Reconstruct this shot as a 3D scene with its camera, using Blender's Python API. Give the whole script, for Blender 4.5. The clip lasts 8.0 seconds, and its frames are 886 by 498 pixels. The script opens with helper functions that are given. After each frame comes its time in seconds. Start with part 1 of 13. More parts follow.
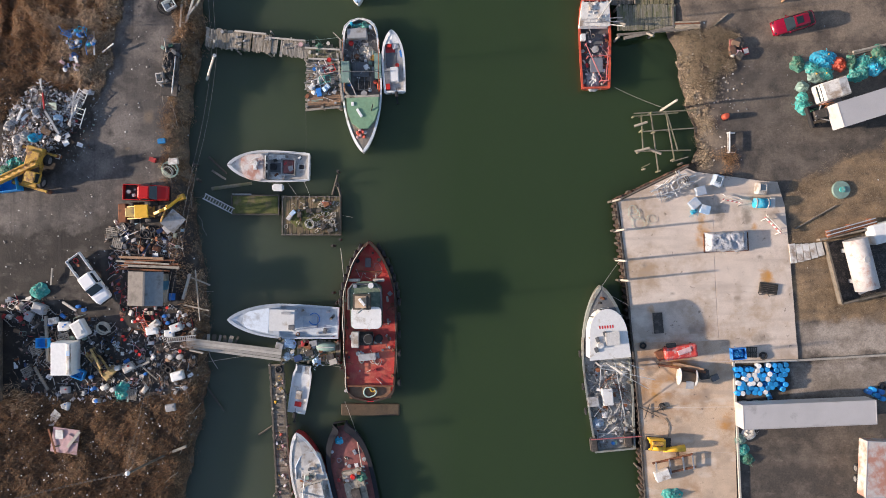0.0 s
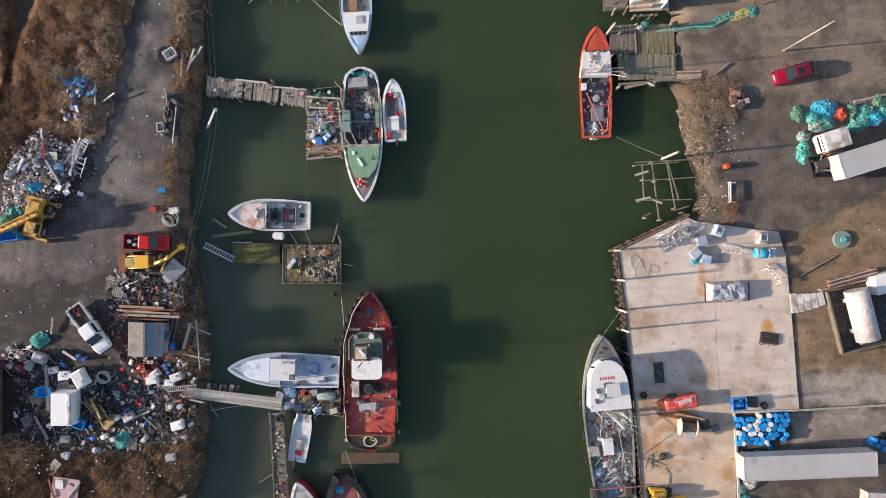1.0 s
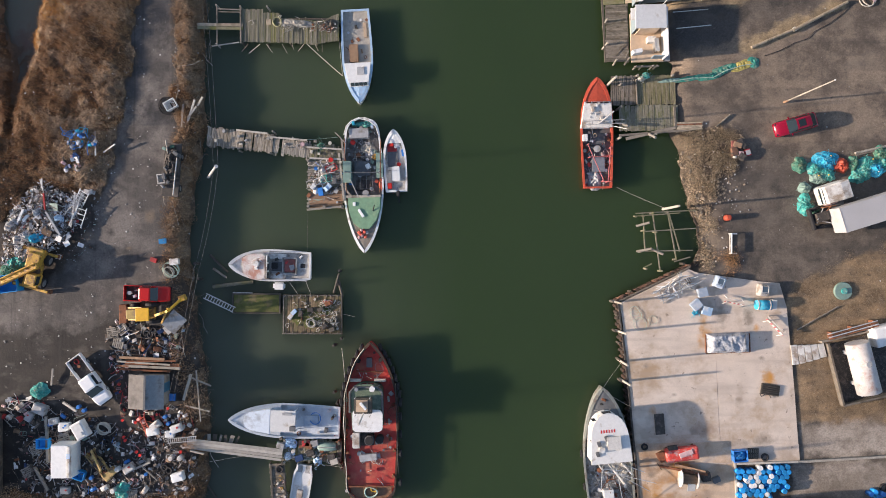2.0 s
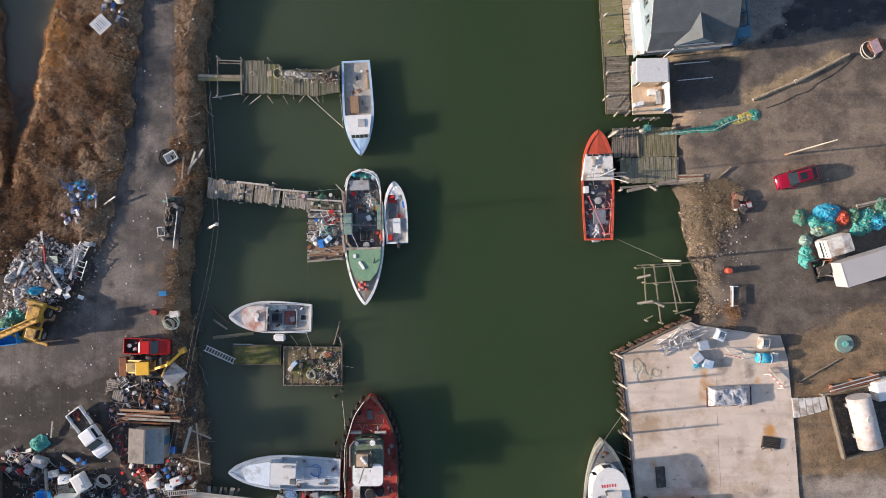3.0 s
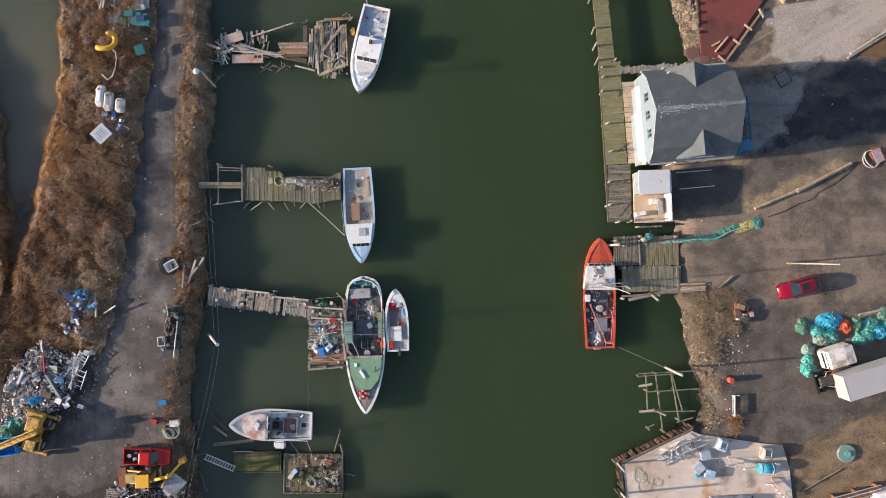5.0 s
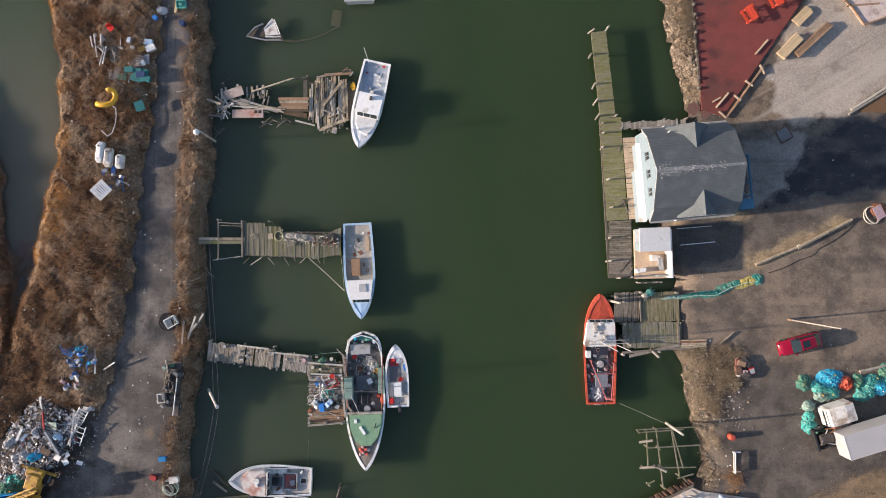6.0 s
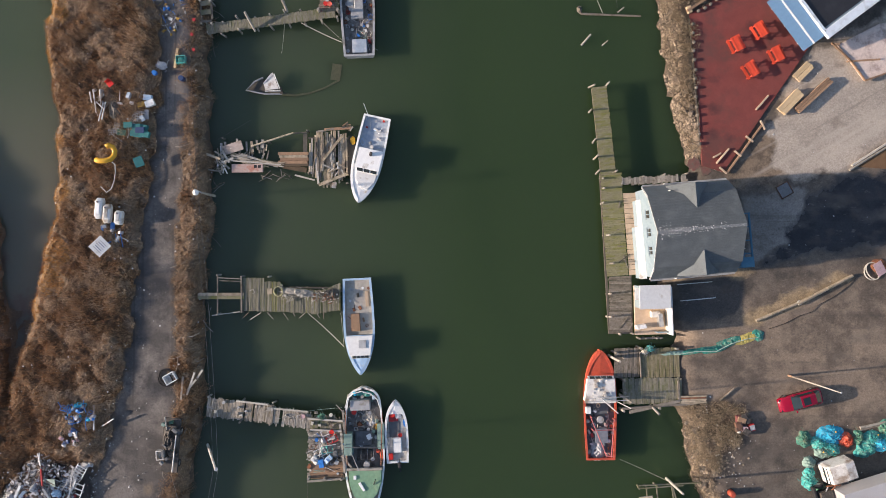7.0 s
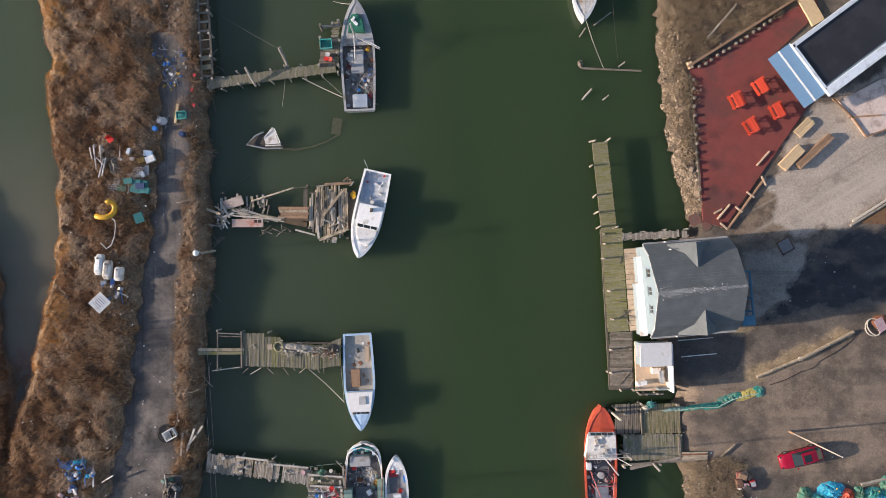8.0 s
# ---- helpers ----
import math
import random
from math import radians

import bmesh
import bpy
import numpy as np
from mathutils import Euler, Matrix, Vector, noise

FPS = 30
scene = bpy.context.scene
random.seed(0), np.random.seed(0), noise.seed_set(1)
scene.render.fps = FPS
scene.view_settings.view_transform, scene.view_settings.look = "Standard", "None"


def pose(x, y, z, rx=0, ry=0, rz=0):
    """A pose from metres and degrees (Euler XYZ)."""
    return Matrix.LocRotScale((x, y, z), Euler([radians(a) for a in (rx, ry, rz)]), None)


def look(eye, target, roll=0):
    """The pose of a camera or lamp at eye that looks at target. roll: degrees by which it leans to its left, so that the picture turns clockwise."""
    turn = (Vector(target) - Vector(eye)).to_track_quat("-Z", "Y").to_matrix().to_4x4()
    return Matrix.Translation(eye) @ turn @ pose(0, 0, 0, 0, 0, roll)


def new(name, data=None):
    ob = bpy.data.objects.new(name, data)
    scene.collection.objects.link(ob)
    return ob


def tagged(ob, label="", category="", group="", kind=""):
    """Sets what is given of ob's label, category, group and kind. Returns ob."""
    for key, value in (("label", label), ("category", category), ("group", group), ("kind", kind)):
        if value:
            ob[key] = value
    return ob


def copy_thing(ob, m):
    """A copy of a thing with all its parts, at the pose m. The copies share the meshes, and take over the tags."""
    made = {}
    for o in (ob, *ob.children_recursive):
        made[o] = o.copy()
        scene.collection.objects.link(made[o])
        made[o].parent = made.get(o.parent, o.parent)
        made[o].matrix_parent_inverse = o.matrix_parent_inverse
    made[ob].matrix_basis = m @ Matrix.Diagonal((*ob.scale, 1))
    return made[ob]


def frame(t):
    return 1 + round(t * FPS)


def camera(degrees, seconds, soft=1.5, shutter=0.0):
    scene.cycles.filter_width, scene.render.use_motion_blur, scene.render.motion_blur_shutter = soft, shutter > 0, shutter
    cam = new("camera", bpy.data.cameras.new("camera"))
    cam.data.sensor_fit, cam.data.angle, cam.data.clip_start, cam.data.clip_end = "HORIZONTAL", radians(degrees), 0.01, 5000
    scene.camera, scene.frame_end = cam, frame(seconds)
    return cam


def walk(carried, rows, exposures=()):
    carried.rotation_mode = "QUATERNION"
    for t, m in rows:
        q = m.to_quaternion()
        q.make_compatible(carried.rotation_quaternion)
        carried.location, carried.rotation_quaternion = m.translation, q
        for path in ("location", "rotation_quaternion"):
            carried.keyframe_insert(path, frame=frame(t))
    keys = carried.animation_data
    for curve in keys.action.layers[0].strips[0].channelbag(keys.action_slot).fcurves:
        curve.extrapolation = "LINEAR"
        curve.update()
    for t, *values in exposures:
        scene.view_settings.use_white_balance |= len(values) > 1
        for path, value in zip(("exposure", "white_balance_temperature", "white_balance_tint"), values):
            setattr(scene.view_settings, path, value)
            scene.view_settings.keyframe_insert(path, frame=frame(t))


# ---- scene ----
cam = camera(62.0, 8.0, soft=0.9)
METRES, EYE, TILT, LEAN, TURN = 43.0, 77.1, -90.0, 0.0, 0.0
ROWS = [
    (0.0, 0.0, 0.0, 0.0, -0.0, 0.0, -0.0),
    (0.5, -0.0011, 0.0007, 0.0556, -0.01, 0.04, -0.03),
    (1.0, -0.0024, 0.0013, 0.1154, -0.02, 0.07, -0.07),
    (1.5, -0.0043, 0.0018, 0.1762, -0.05, 0.06, -0.1),
    (3.0, -0.0088, 0.0054, 0.3603, -0.09, 0.1, -0.19),
    (3.5, -0.0095, 0.0063, 0.4228, -0.09, 0.13, -0.22),
    (4.0, -0.0109, 0.0075, 0.4866, -0.11, 0.14, -0.25),
    (4.5, -0.0134, 0.0089, 0.5498, -0.15, 0.18, -0.27),
    (6.0, -0.0172, 0.0122, 0.7417, -0.19, 0.38, -0.36),
    (6.5, -0.0188, 0.0138, 0.8065, -0.24, 0.41, -0.39),
    (7.0, -0.0199, 0.0151, 0.8715, -0.26, 0.44, -0.42),
    (7.5, -0.0218, 0.016, 0.9356, -0.3, 0.5, -0.45),
    (8.0, -0.023, 0.0167, 0.9996, -0.29, 0.55, -0.48),
]
walk(cam, [(t, pose(0, 0, EYE, TILT, LEAN, TURN) @ pose(METRES * x, METRES * y, METRES * z, 90 + pitch, roll, yaw)) for t, x, y, z, yaw, pitch, roll in ROWS],
     exposures=[(0.0, 0.62, 6500, 18), (8.0, 0.62, 6500, 18)])

# ---- light ----
SUN_EL, SUN_HEADING = 16.0, 5.5          # degrees above the horizon; the way the shadows fall, turned from +x
world = bpy.data.worlds.new("sky")
scene.world = world
world.use_nodes = True
wn = world.node_tree.nodes
sky = wn.new("ShaderNodeTexSky")
sky.sky_type = "NISHITA"
sky.sun_disc = False
sky.sun_elevation = radians(SUN_EL)
sky.sun_rotation = radians(264.5)
wn["Background"].inputs["Strength"].default_value = 0.135
world.node_tree.links.new(sky.outputs[0], wn["Background"].inputs["Color"])
sun = new("sun", bpy.data.lights.new("sun", "SUN"))
sun.data.energy, sun.data.angle, sun.data.color = 5.0, radians(1.2), (1.0, 0.85, 0.67)
_a, _e = radians(SUN_HEADING), radians(SUN_EL)
sun.matrix_world = look((-60, 0, 60), Vector((-60, 0, 60)) + Vector((math.cos(_a) * math.cos(_e), math.sin(_a) * math.cos(_e), -math.sin(_e))))

R = random.Random(11)


# ---- materials ----
def mat(name, col, rough=0.7, metal=0.0, var=0.25, scale=3.0, fine=25.0, bump=0.2, stain=None, amount=0.35, stain_scale=0.8, rnd=0.15, island=False, spread=37.0):
    m = bpy.data.materials.new(name)
    m.use_nodes = True
    nt = m.node_tree
    nd, lk = nt.nodes, nt.links.new
    b = nd["Principled BSDF"]
    b.inputs["Roughness"].default_value, b.inputs["Metallic"].default_value = rough, metal
    tc = nd.new("ShaderNodeTexCoord")
    oi = nd.new("ShaderNodeObjectInfo")
    shift = nd.new("ShaderNodeVectorMath")
    shift.operation = "MULTIPLY_ADD"
    shift.inputs[1].default_value = (1, 1, 1)
    if spread:
        lk(tc.outputs["Object"], shift.inputs[0])
    else:
        lk(nd.new("ShaderNodeNewGeometry").outputs["Position"], shift.inputs[0])
    off = nd.new("ShaderNodeVectorMath")
    off.operation = "SCALE"
    off.inputs["Scale"].default_value = spread
    comb = nd.new("ShaderNodeCombineXYZ")
    lk(oi.outputs["Random"], comb.inputs[0])
    lk(oi.outputs["Random"], comb.inputs[1])
    lk(comb.outputs[0], off.inputs[0])
    lk(off.outputs[0], shift.inputs[2])
    big = nd.new("ShaderNodeTexNoise")
    big.inputs["Scale"].default_value, big.inputs["Detail"].default_value = scale, 5
    sm = nd.new("ShaderNodeTexNoise")
    sm.inputs["Scale"].default_value, sm.inputs["Detail"].default_value = fine, 3
    for n in (big, sm):
        lk(shift.outputs[0], n.inputs["Vector"])
    add = nd.new("ShaderNodeMath")
    lk(big.outputs["Fac"], add.inputs[0])
    lk(sm.outputs["Fac"], add.inputs[1])
    vr = nd.new("ShaderNodeMapRange")
    vr.inputs["From Min"].default_value, vr.inputs["From Max"].default_value = 0.6, 1.4
    vr.inputs["To Min"].default_value, vr.inputs["To Max"].default_value = 1 - var, 1 + var
    lk(add.outputs[0], vr.inputs["Value"])
    rv = nd.new("ShaderNodeMapRange")
    rv.inputs["To Min"].default_value, rv.inputs["To Max"].default_value = 1 - rnd, 1 + rnd
    if island:
        ge = nd.new("ShaderNodeNewGeometry")
        lk(ge.outputs["Random Per Island"], rv.inputs["Value"])
    else:
        lk(oi.outputs["Random"], rv.inputs["Value"])
    mul = nd.new("ShaderNodeMath")
    mul.operation = "MULTIPLY"
    lk(vr.outputs[0], mul.inputs[0])
    lk(rv.outputs[0], mul.inputs[1])
    hsv = nd.new("ShaderNodeHueSaturation")
    hsv.inputs["Color"].default_value = (*col, 1)
    lk(mul.outputs[0], hsv.inputs["Value"])
    out = hsv.outputs[0]
    if stain:
        st = nd.new("ShaderNodeTexNoise")
        st.inputs["Scale"].default_value, st.inputs["Detail"].default_value, st.inputs["Roughness"].default_value = stain_scale, 8, 0.65
        lk(shift.outputs[0], st.inputs["Vector"])
        sr = nd.new("ShaderNodeMapRange")
        sr.inputs["From Min"].default_value, sr.inputs["From Max"].default_value = 0.62 - 0.3 * amount, 0.72 - 0.2 * amount
        lk(st.outputs["Fac"], sr.inputs["Value"])
        mx = nd.new("ShaderNodeMix")
        mx.data_type = "RGBA"
        mx.inputs["B"].default_value = (*stain, 1)
        lk(sr.outputs[0], mx.inputs["Factor"])
        lk(out, mx.inputs["A"])
        out = mx.outputs["Result"]
    lk(out, b.inputs["Base Color"])
    if bump:
        bp = nd.new("ShaderNodeBump")
        bp.inputs["Strength"].default_value, bp.inputs["Distance"].default_value = bump, 0.05
        lk(add.outputs[0], bp.inputs["Height"])
        lk(bp.outputs[0], b.inputs["Normal"])
    return m


WHITE = mat("white_paint", (0.72, 0.73, 0.72), 0.45, var=0.12, stain=(0.42, 0.38, 0.32), amount=0.15)
WHITE_DIRTY = mat("weathered_white", (0.62, 0.61, 0.58), 0.6, var=0.18, stain=(0.30, 0.24, 0.19), amount=0.45)
WHITE_RUST = mat("rusty_white", (0.55, 0.52, 0.50), 0.6, var=0.2, stain=(0.42, 0.21, 0.155), amount=0.55, stain_scale=0.6)
BLUE_PALE = mat("pale_blue_paint", (0.37, 0.54, 0.73), 0.5, var=0.15, stain=(0.55, 0.58, 0.60), amount=0.3)
BLUE_WHITE = mat("bluish_white_paint", (0.56, 0.63, 0.70), 0.5, var=0.12, stain=(0.42, 0.46, 0.50), amount=0.35)
BLUE_GREY = mat("grey_blue_deck", (0.33, 0.40, 0.49), 0.6, var=0.18, stain=(0.50, 0.52, 0.54), amount=0.4)
BLUE = mat("blue_plastic", (0.03, 0.19, 0.55), 0.4, var=0.15)
AZURE = mat("azure_plastic", (0.015, 0.28, 0.64), 0.45, var=0.15, rnd=0.4)
GREEN_TOP = mat("bottle_green_paint", (0.02, 0.15, 0.095), 0.5, var=0.25)
JUNK = [mat("junk_" + n_, c_, 0.7, var=0.4, rnd=0.4, stain=(0.12, 0.09, 0.07), amount=0.35, stain_scale=2.5) for n_, c_ in (("cream", (0.50, 0.45, 0.36)), ("sky", (0.30, 0.42, 0.50)), ("brown", (0.20, 0.12, 0.07)), ("sage", (0.26, 0.33, 0.28)), ("rose", (0.42, 0.20, 0.18)), ("slate", (0.14, 0.15, 0.17)), ("sand", (0.38, 0.30, 0.22)))]
BLUE_DARK = mat("dark_blue_paint", (0.02, 0.05, 0.14), 0.5, var=0.25)
RED = mat("red_paint", (0.42, 0.035, 0.035), 0.45, var=0.25, stain=(0.22, 0.04, 0.03), amount=0.35)
RED_DECK = mat("red_deck_paint", (0.50, 0.070, 0.055), 0.55, var=0.3, scale=1.2, stain=(0.50, 0.15, 0.09), amount=0.45, stain_scale=0.7)
RED_CAR = mat("red_car_paint", (0.24, 0.005, 0.025), 0.22, var=0.05, bump=0)
RED_BRIGHT = mat("bright_red", (0.60, 0.03, 0.02), 0.4, var=0.15)
ORANGE = mat("orange_red_paint", (0.53, 0.085, 0.042), 0.55, var=0.22, stain=(0.36, 0.07, 0.04), amount=0.35)
ORANGE_TABLE = mat("orange_table_paint", (0.70, 0.075, 0.03), 0.5, var=0.2, rnd=0.3)
GREEN = mat("green_deck_paint", (0.15, 0.27, 0.17), 0.6, var=0.25, stain=(0.24, 0.36, 0.22), amount=0.3)
GREEN_DARK = mat("dark_green_paint", (0.03, 0.09, 0.06), 0.5, var=0.3)
ROOF_GREEN = mat("mossy_green_roof", (0.115, 0.165, 0.115), 0.7, var=0.3, stain=(0.22, 0.24, 0.18), amount=0.4, stain_scale=1.5)
GREEN_GREY = mat("grey_green_paint", (0.20, 0.30, 0.26), 0.5, var=0.2)
TEAL = mat("teal_netting", (0.045, 0.36, 0.33), 0.85, var=0.5, scale=4, bump=0.6, stain=(0.22, 0.40, 0.34), amount=0.45, stain_scale=2.5)
NET_SEA = mat("sea_green_netting", (0.03, 0.24, 0.19), 0.85, var=0.5, scale=4, bump=0.6, stain=(0.17, 0.25, 0.19), amount=0.45, stain_scale=2.0)
NET_GREEN = mat("green_netting", (0.06, 0.21, 0.15), 0.85, var=0.5, scale=5, bump=0.6, stain=(0.16, 0.19, 0.13), amount=0.45, stain_scale=2.5)
NET_BLUE = mat("blue_netting", (0.02, 0.40, 0.60), 0.85, var=0.4, scale=4, bump=0.6, stain=(0.14, 0.32, 0.40), amount=0.4, stain_scale=2.5)
YELLOW = mat("machine_yellow", (0.55, 0.33, 0.05), 0.55, var=0.25, stain=(0.20, 0.10, 0.045), amount=0.5, stain_scale=2.2)
YELLOW_BRIGHT = mat("bright_yellow", (0.76, 0.42, 0.03), 0.45, var=0.15)
BLACK = mat("black_rubber", (0.018, 0.018, 0.02), 0.8, var=0.3)
DARK = mat("dark_grime", (0.045, 0.04, 0.036), 0.75, var=0.45, stain=(0.12, 0.10, 0.085), amount=0.4, stain_scale=2)
GREY = mat("grey_paint", (0.34, 0.35, 0.36), 0.55, var=0.2, stain=(0.20, 0.18, 0.15), amount=0.35)
GREY_DARK = mat("dark_grey", (0.12, 0.125, 0.13), 0.6, var=0.3)
METAL = mat("bare_metal", (0.45, 0.46, 0.47), 0.4, 0.7, var=0.25, stain=(0.22, 0.15, 0.10), amount=0.3)
GALV = mat("galvanised_steel", (0.55, 0.56, 0.57), 0.45, 0.4, var=0.2)
RUST_DARK = mat("dark_rusty_steel", (0.10, 0.052, 0.034), 0.85, var=0.45, rnd=0.5, stain=(0.04, 0.032, 0.028), amount=0.5, stain_scale=2)
RUST = mat("rusty_steel", (0.22, 0.085, 0.04), 0.85, var=0.4, stain=(0.09, 0.05, 0.035), amount=0.4, stain_scale=2)
WOOD = mat("grey_weathered_wood", (0.30, 0.275, 0.235), 0.85, var=0.3, scale=2, fine=18, bump=0.4, stain=(0.15, 0.13, 0.10), amount=0.3, rnd=0.3)
WOOD_PALE = mat("pale_weathered_wood", (0.42, 0.39, 0.34), 0.85, var=0.25, rnd=0.25, bump=0.4)
WOOD_WALK = mat("brown_grey_walkway_wood", (0.31, 0.275, 0.225), 0.85, var=0.3, stain=(0.17, 0.14, 0.095), amount=0.5, stain_scale=0.5, rnd=0.3, bump=0.4)
WOOD_MOSS = mat("mossy_wood", (0.20, 0.185, 0.14), 0.9, var=0.35, stain=(0.145, 0.145, 0.075), amount=0.5, stain_scale=0.7, rnd=0.17, bump=0.4)
WOOD_GREEN = mat("algae_wood", (0.21, 0.195, 0.12), 0.9, var=0.3, stain=(0.165, 0.165, 0.055), amount=0.6, stain_scale=0.5, rnd=0.08, bump=0.4)
WOOD_OLIVE = mat("olive_stained_wood", (0.215, 0.185, 0.115), 0.9, var=0.3, stain=(0.14, 0.13, 0.06), amount=0.5, stain_scale=0.5, rnd=0.1, bump=0.4)
WOOD_OLD = mat("old_brown_grey_wood", (0.19, 0.165, 0.135), 0.9, var=0.35, stain=(0.10, 0.085, 0.06), amount=0.4, stain_scale=0.9, rnd=0.3, bump=0.4)
PLANK_TAN = mat("tan_weathered_planks", (0.42, 0.345, 0.25), 0.85, var=0.35, stain=(0.17, 0.15, 0.10), amount=0.4, stain_scale=1.2, rnd=0.35, bump=0.4)
WOOD_DARK = mat("dark_wet_wood", (0.085, 0.075, 0.06), 0.8, var=0.35, rnd=0.3, bump=0.4)
WOOD_BROWN = mat("brown_wood", (0.27, 0.17, 0.105), 0.85, var=0.3, rnd=0.3, bump=0.4)
LUMBER = mat("fresh_lumber", (0.56, 0.42, 0.25), 0.75, var=0.15, rnd=0.15)
PLY = mat("plywood", (0.50, 0.38, 0.27), 0.8, var=0.15, stain=(0.36, 0.26, 0.18), amount=0.3)
MOSS = mat("moss", (0.11, 0.12, 0.035), 1.0, var=0.4, scale=2, bump=0.6, stain=(0.16, 0.13, 0.07), amount=0.45, stain_scale=1.2)
DECK_GREY = mat("worn_grey_deck", (0.22, 0.21, 0.195), 0.75, var=0.4, scale=2, stain=(0.085, 0.075, 0.065), amount=0.45, stain_scale=1.6)
MAROON = mat("maroon_deck", (0.25, 0.085, 0.075), 0.7, var=0.3, stain=(0.09, 0.045, 0.04), amount=0.4)
RED_FADED = mat("faded_red_steel", (0.40, 0.12, 0.12), 0.6, var=0.25, rnd=0.2)
GREY_PALE = mat("pale_grey_deck", (0.47, 0.46, 0.44), 0.6, var=0.25, stain=(0.24, 0.20, 0.16), amount=0.4, stain_scale=1.5)
TEAL_PLASTIC = mat("teal_plastic", (0.02, 0.15, 0.15), 0.5, var=0.2, rnd=0.25)
WET_LOG = mat("waterlogged_brown_wood", (0.085, 0.06, 0.036), 0.8, var=0.35, stain=(0.06, 0.045, 0.03), amount=0.4, stain_scale=1.5)
WATER_TINTED = mat("drowned_wood", (0.052, 0.056, 0.028), 0.6, var=0.3)
GLASS = mat("dark_glass", (0.02, 0.03, 0.035), 0.08, var=0.1, bump=0)
ROPE = mat("rope", (0.50, 0.47, 0.40), 0.9, var=0.2)
ROPE_GREEN = mat("green_rope", (0.36, 0.47, 0.40), 0.9, var=0.2)
BUOY = mat("orange_buoy", (0.75, 0.15, 0.10), 0.5, var=0.15)
SHINGLE = mat("grey_shingles", (0.094, 0.110, 0.120), 0.9, var=0.26, scale=0.8, fine=9, bump=0.4, stain=(0.115, 0.13, 0.14), amount=0.3)
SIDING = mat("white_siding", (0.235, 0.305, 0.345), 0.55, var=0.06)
BLUE_TRIM = mat("blue_trim", (0.04, 0.14, 0.22), 0.5, var=0.15)
AWNING = mat("blue_metal_awning", (0.11, 0.21, 0.34), 0.45, var=0.1)
ROOF_BLACK = mat("black_roof_membrane", (0.017, 0.017, 0.02), 0.5, var=0.35, scale=0.5, stain=(0.03, 0.03, 0.034), amount=0.5, stain_scale=0.4)
ROOF_GREY = mat("roof_grey", (0.17, 0.20, 0.22), 0.75, var=0.2, stain=(0.10, 0.11, 0.11), amount=0.3)
TRAILER = mat("trailer_roof", (0.40, 0.39, 0.39), 0.5, var=0.1, scale=0.5, stain=(0.31, 0.30, 0.295), amount=0.2, stain_scale=0.4)
CONCRETE = mat("wharf_concrete", (0.605, 0.515, 0.435), 0.9, var=0.16, scale=0.6, fine=14, bump=0.15, stain=(0.40, 0.29, 0.19), amount=0.42, stain_scale=0.16, rnd=0.03, spread=0.0)
CONCRETE_TAN = mat("stained_concrete", (0.55, 0.42, 0.305), 0.9, var=0.2, scale=0.6, fine=14, bump=0.15, stain=(0.40, 0.255, 0.15), amount=0.4, stain_scale=0.25, rnd=0.03, spread=0.0)
BRICK_RED = mat("red_surface", (0.205, 0.049, 0.041), 0.9, var=0.22, scale=0.7, fine=12, bump=0.15, stain=(0.125, 0.045, 0.038), amount=0.45, stain_scale=0.3)
STONE = mat("shore_stone", (0.28, 0.22, 0.16), 0.9, var=0.3, rnd=0.5, bump=0.4)
ROCK_DARK = mat("wet_rock", (0.17, 0.15, 0.125), 0.85, var=0.3, rnd=0.35, bump=0.4)
PAPER = mat("faded_boxes", (0.50, 0.50, 0.51), 0.8, var=0.3, rnd=0.5)
PINK = mat("faded_pink", (0.50, 0.33, 0.33), 0.8, var=0.3, rnd=0.3)
CLUTTER = mat("sun_bleached_plastic", (0.56, 0.56, 0.57), 0.65, var=0.4, rnd=0.7, stain=(0.16, 0.12, 0.09), amount=0.35, stain_scale=2.5)


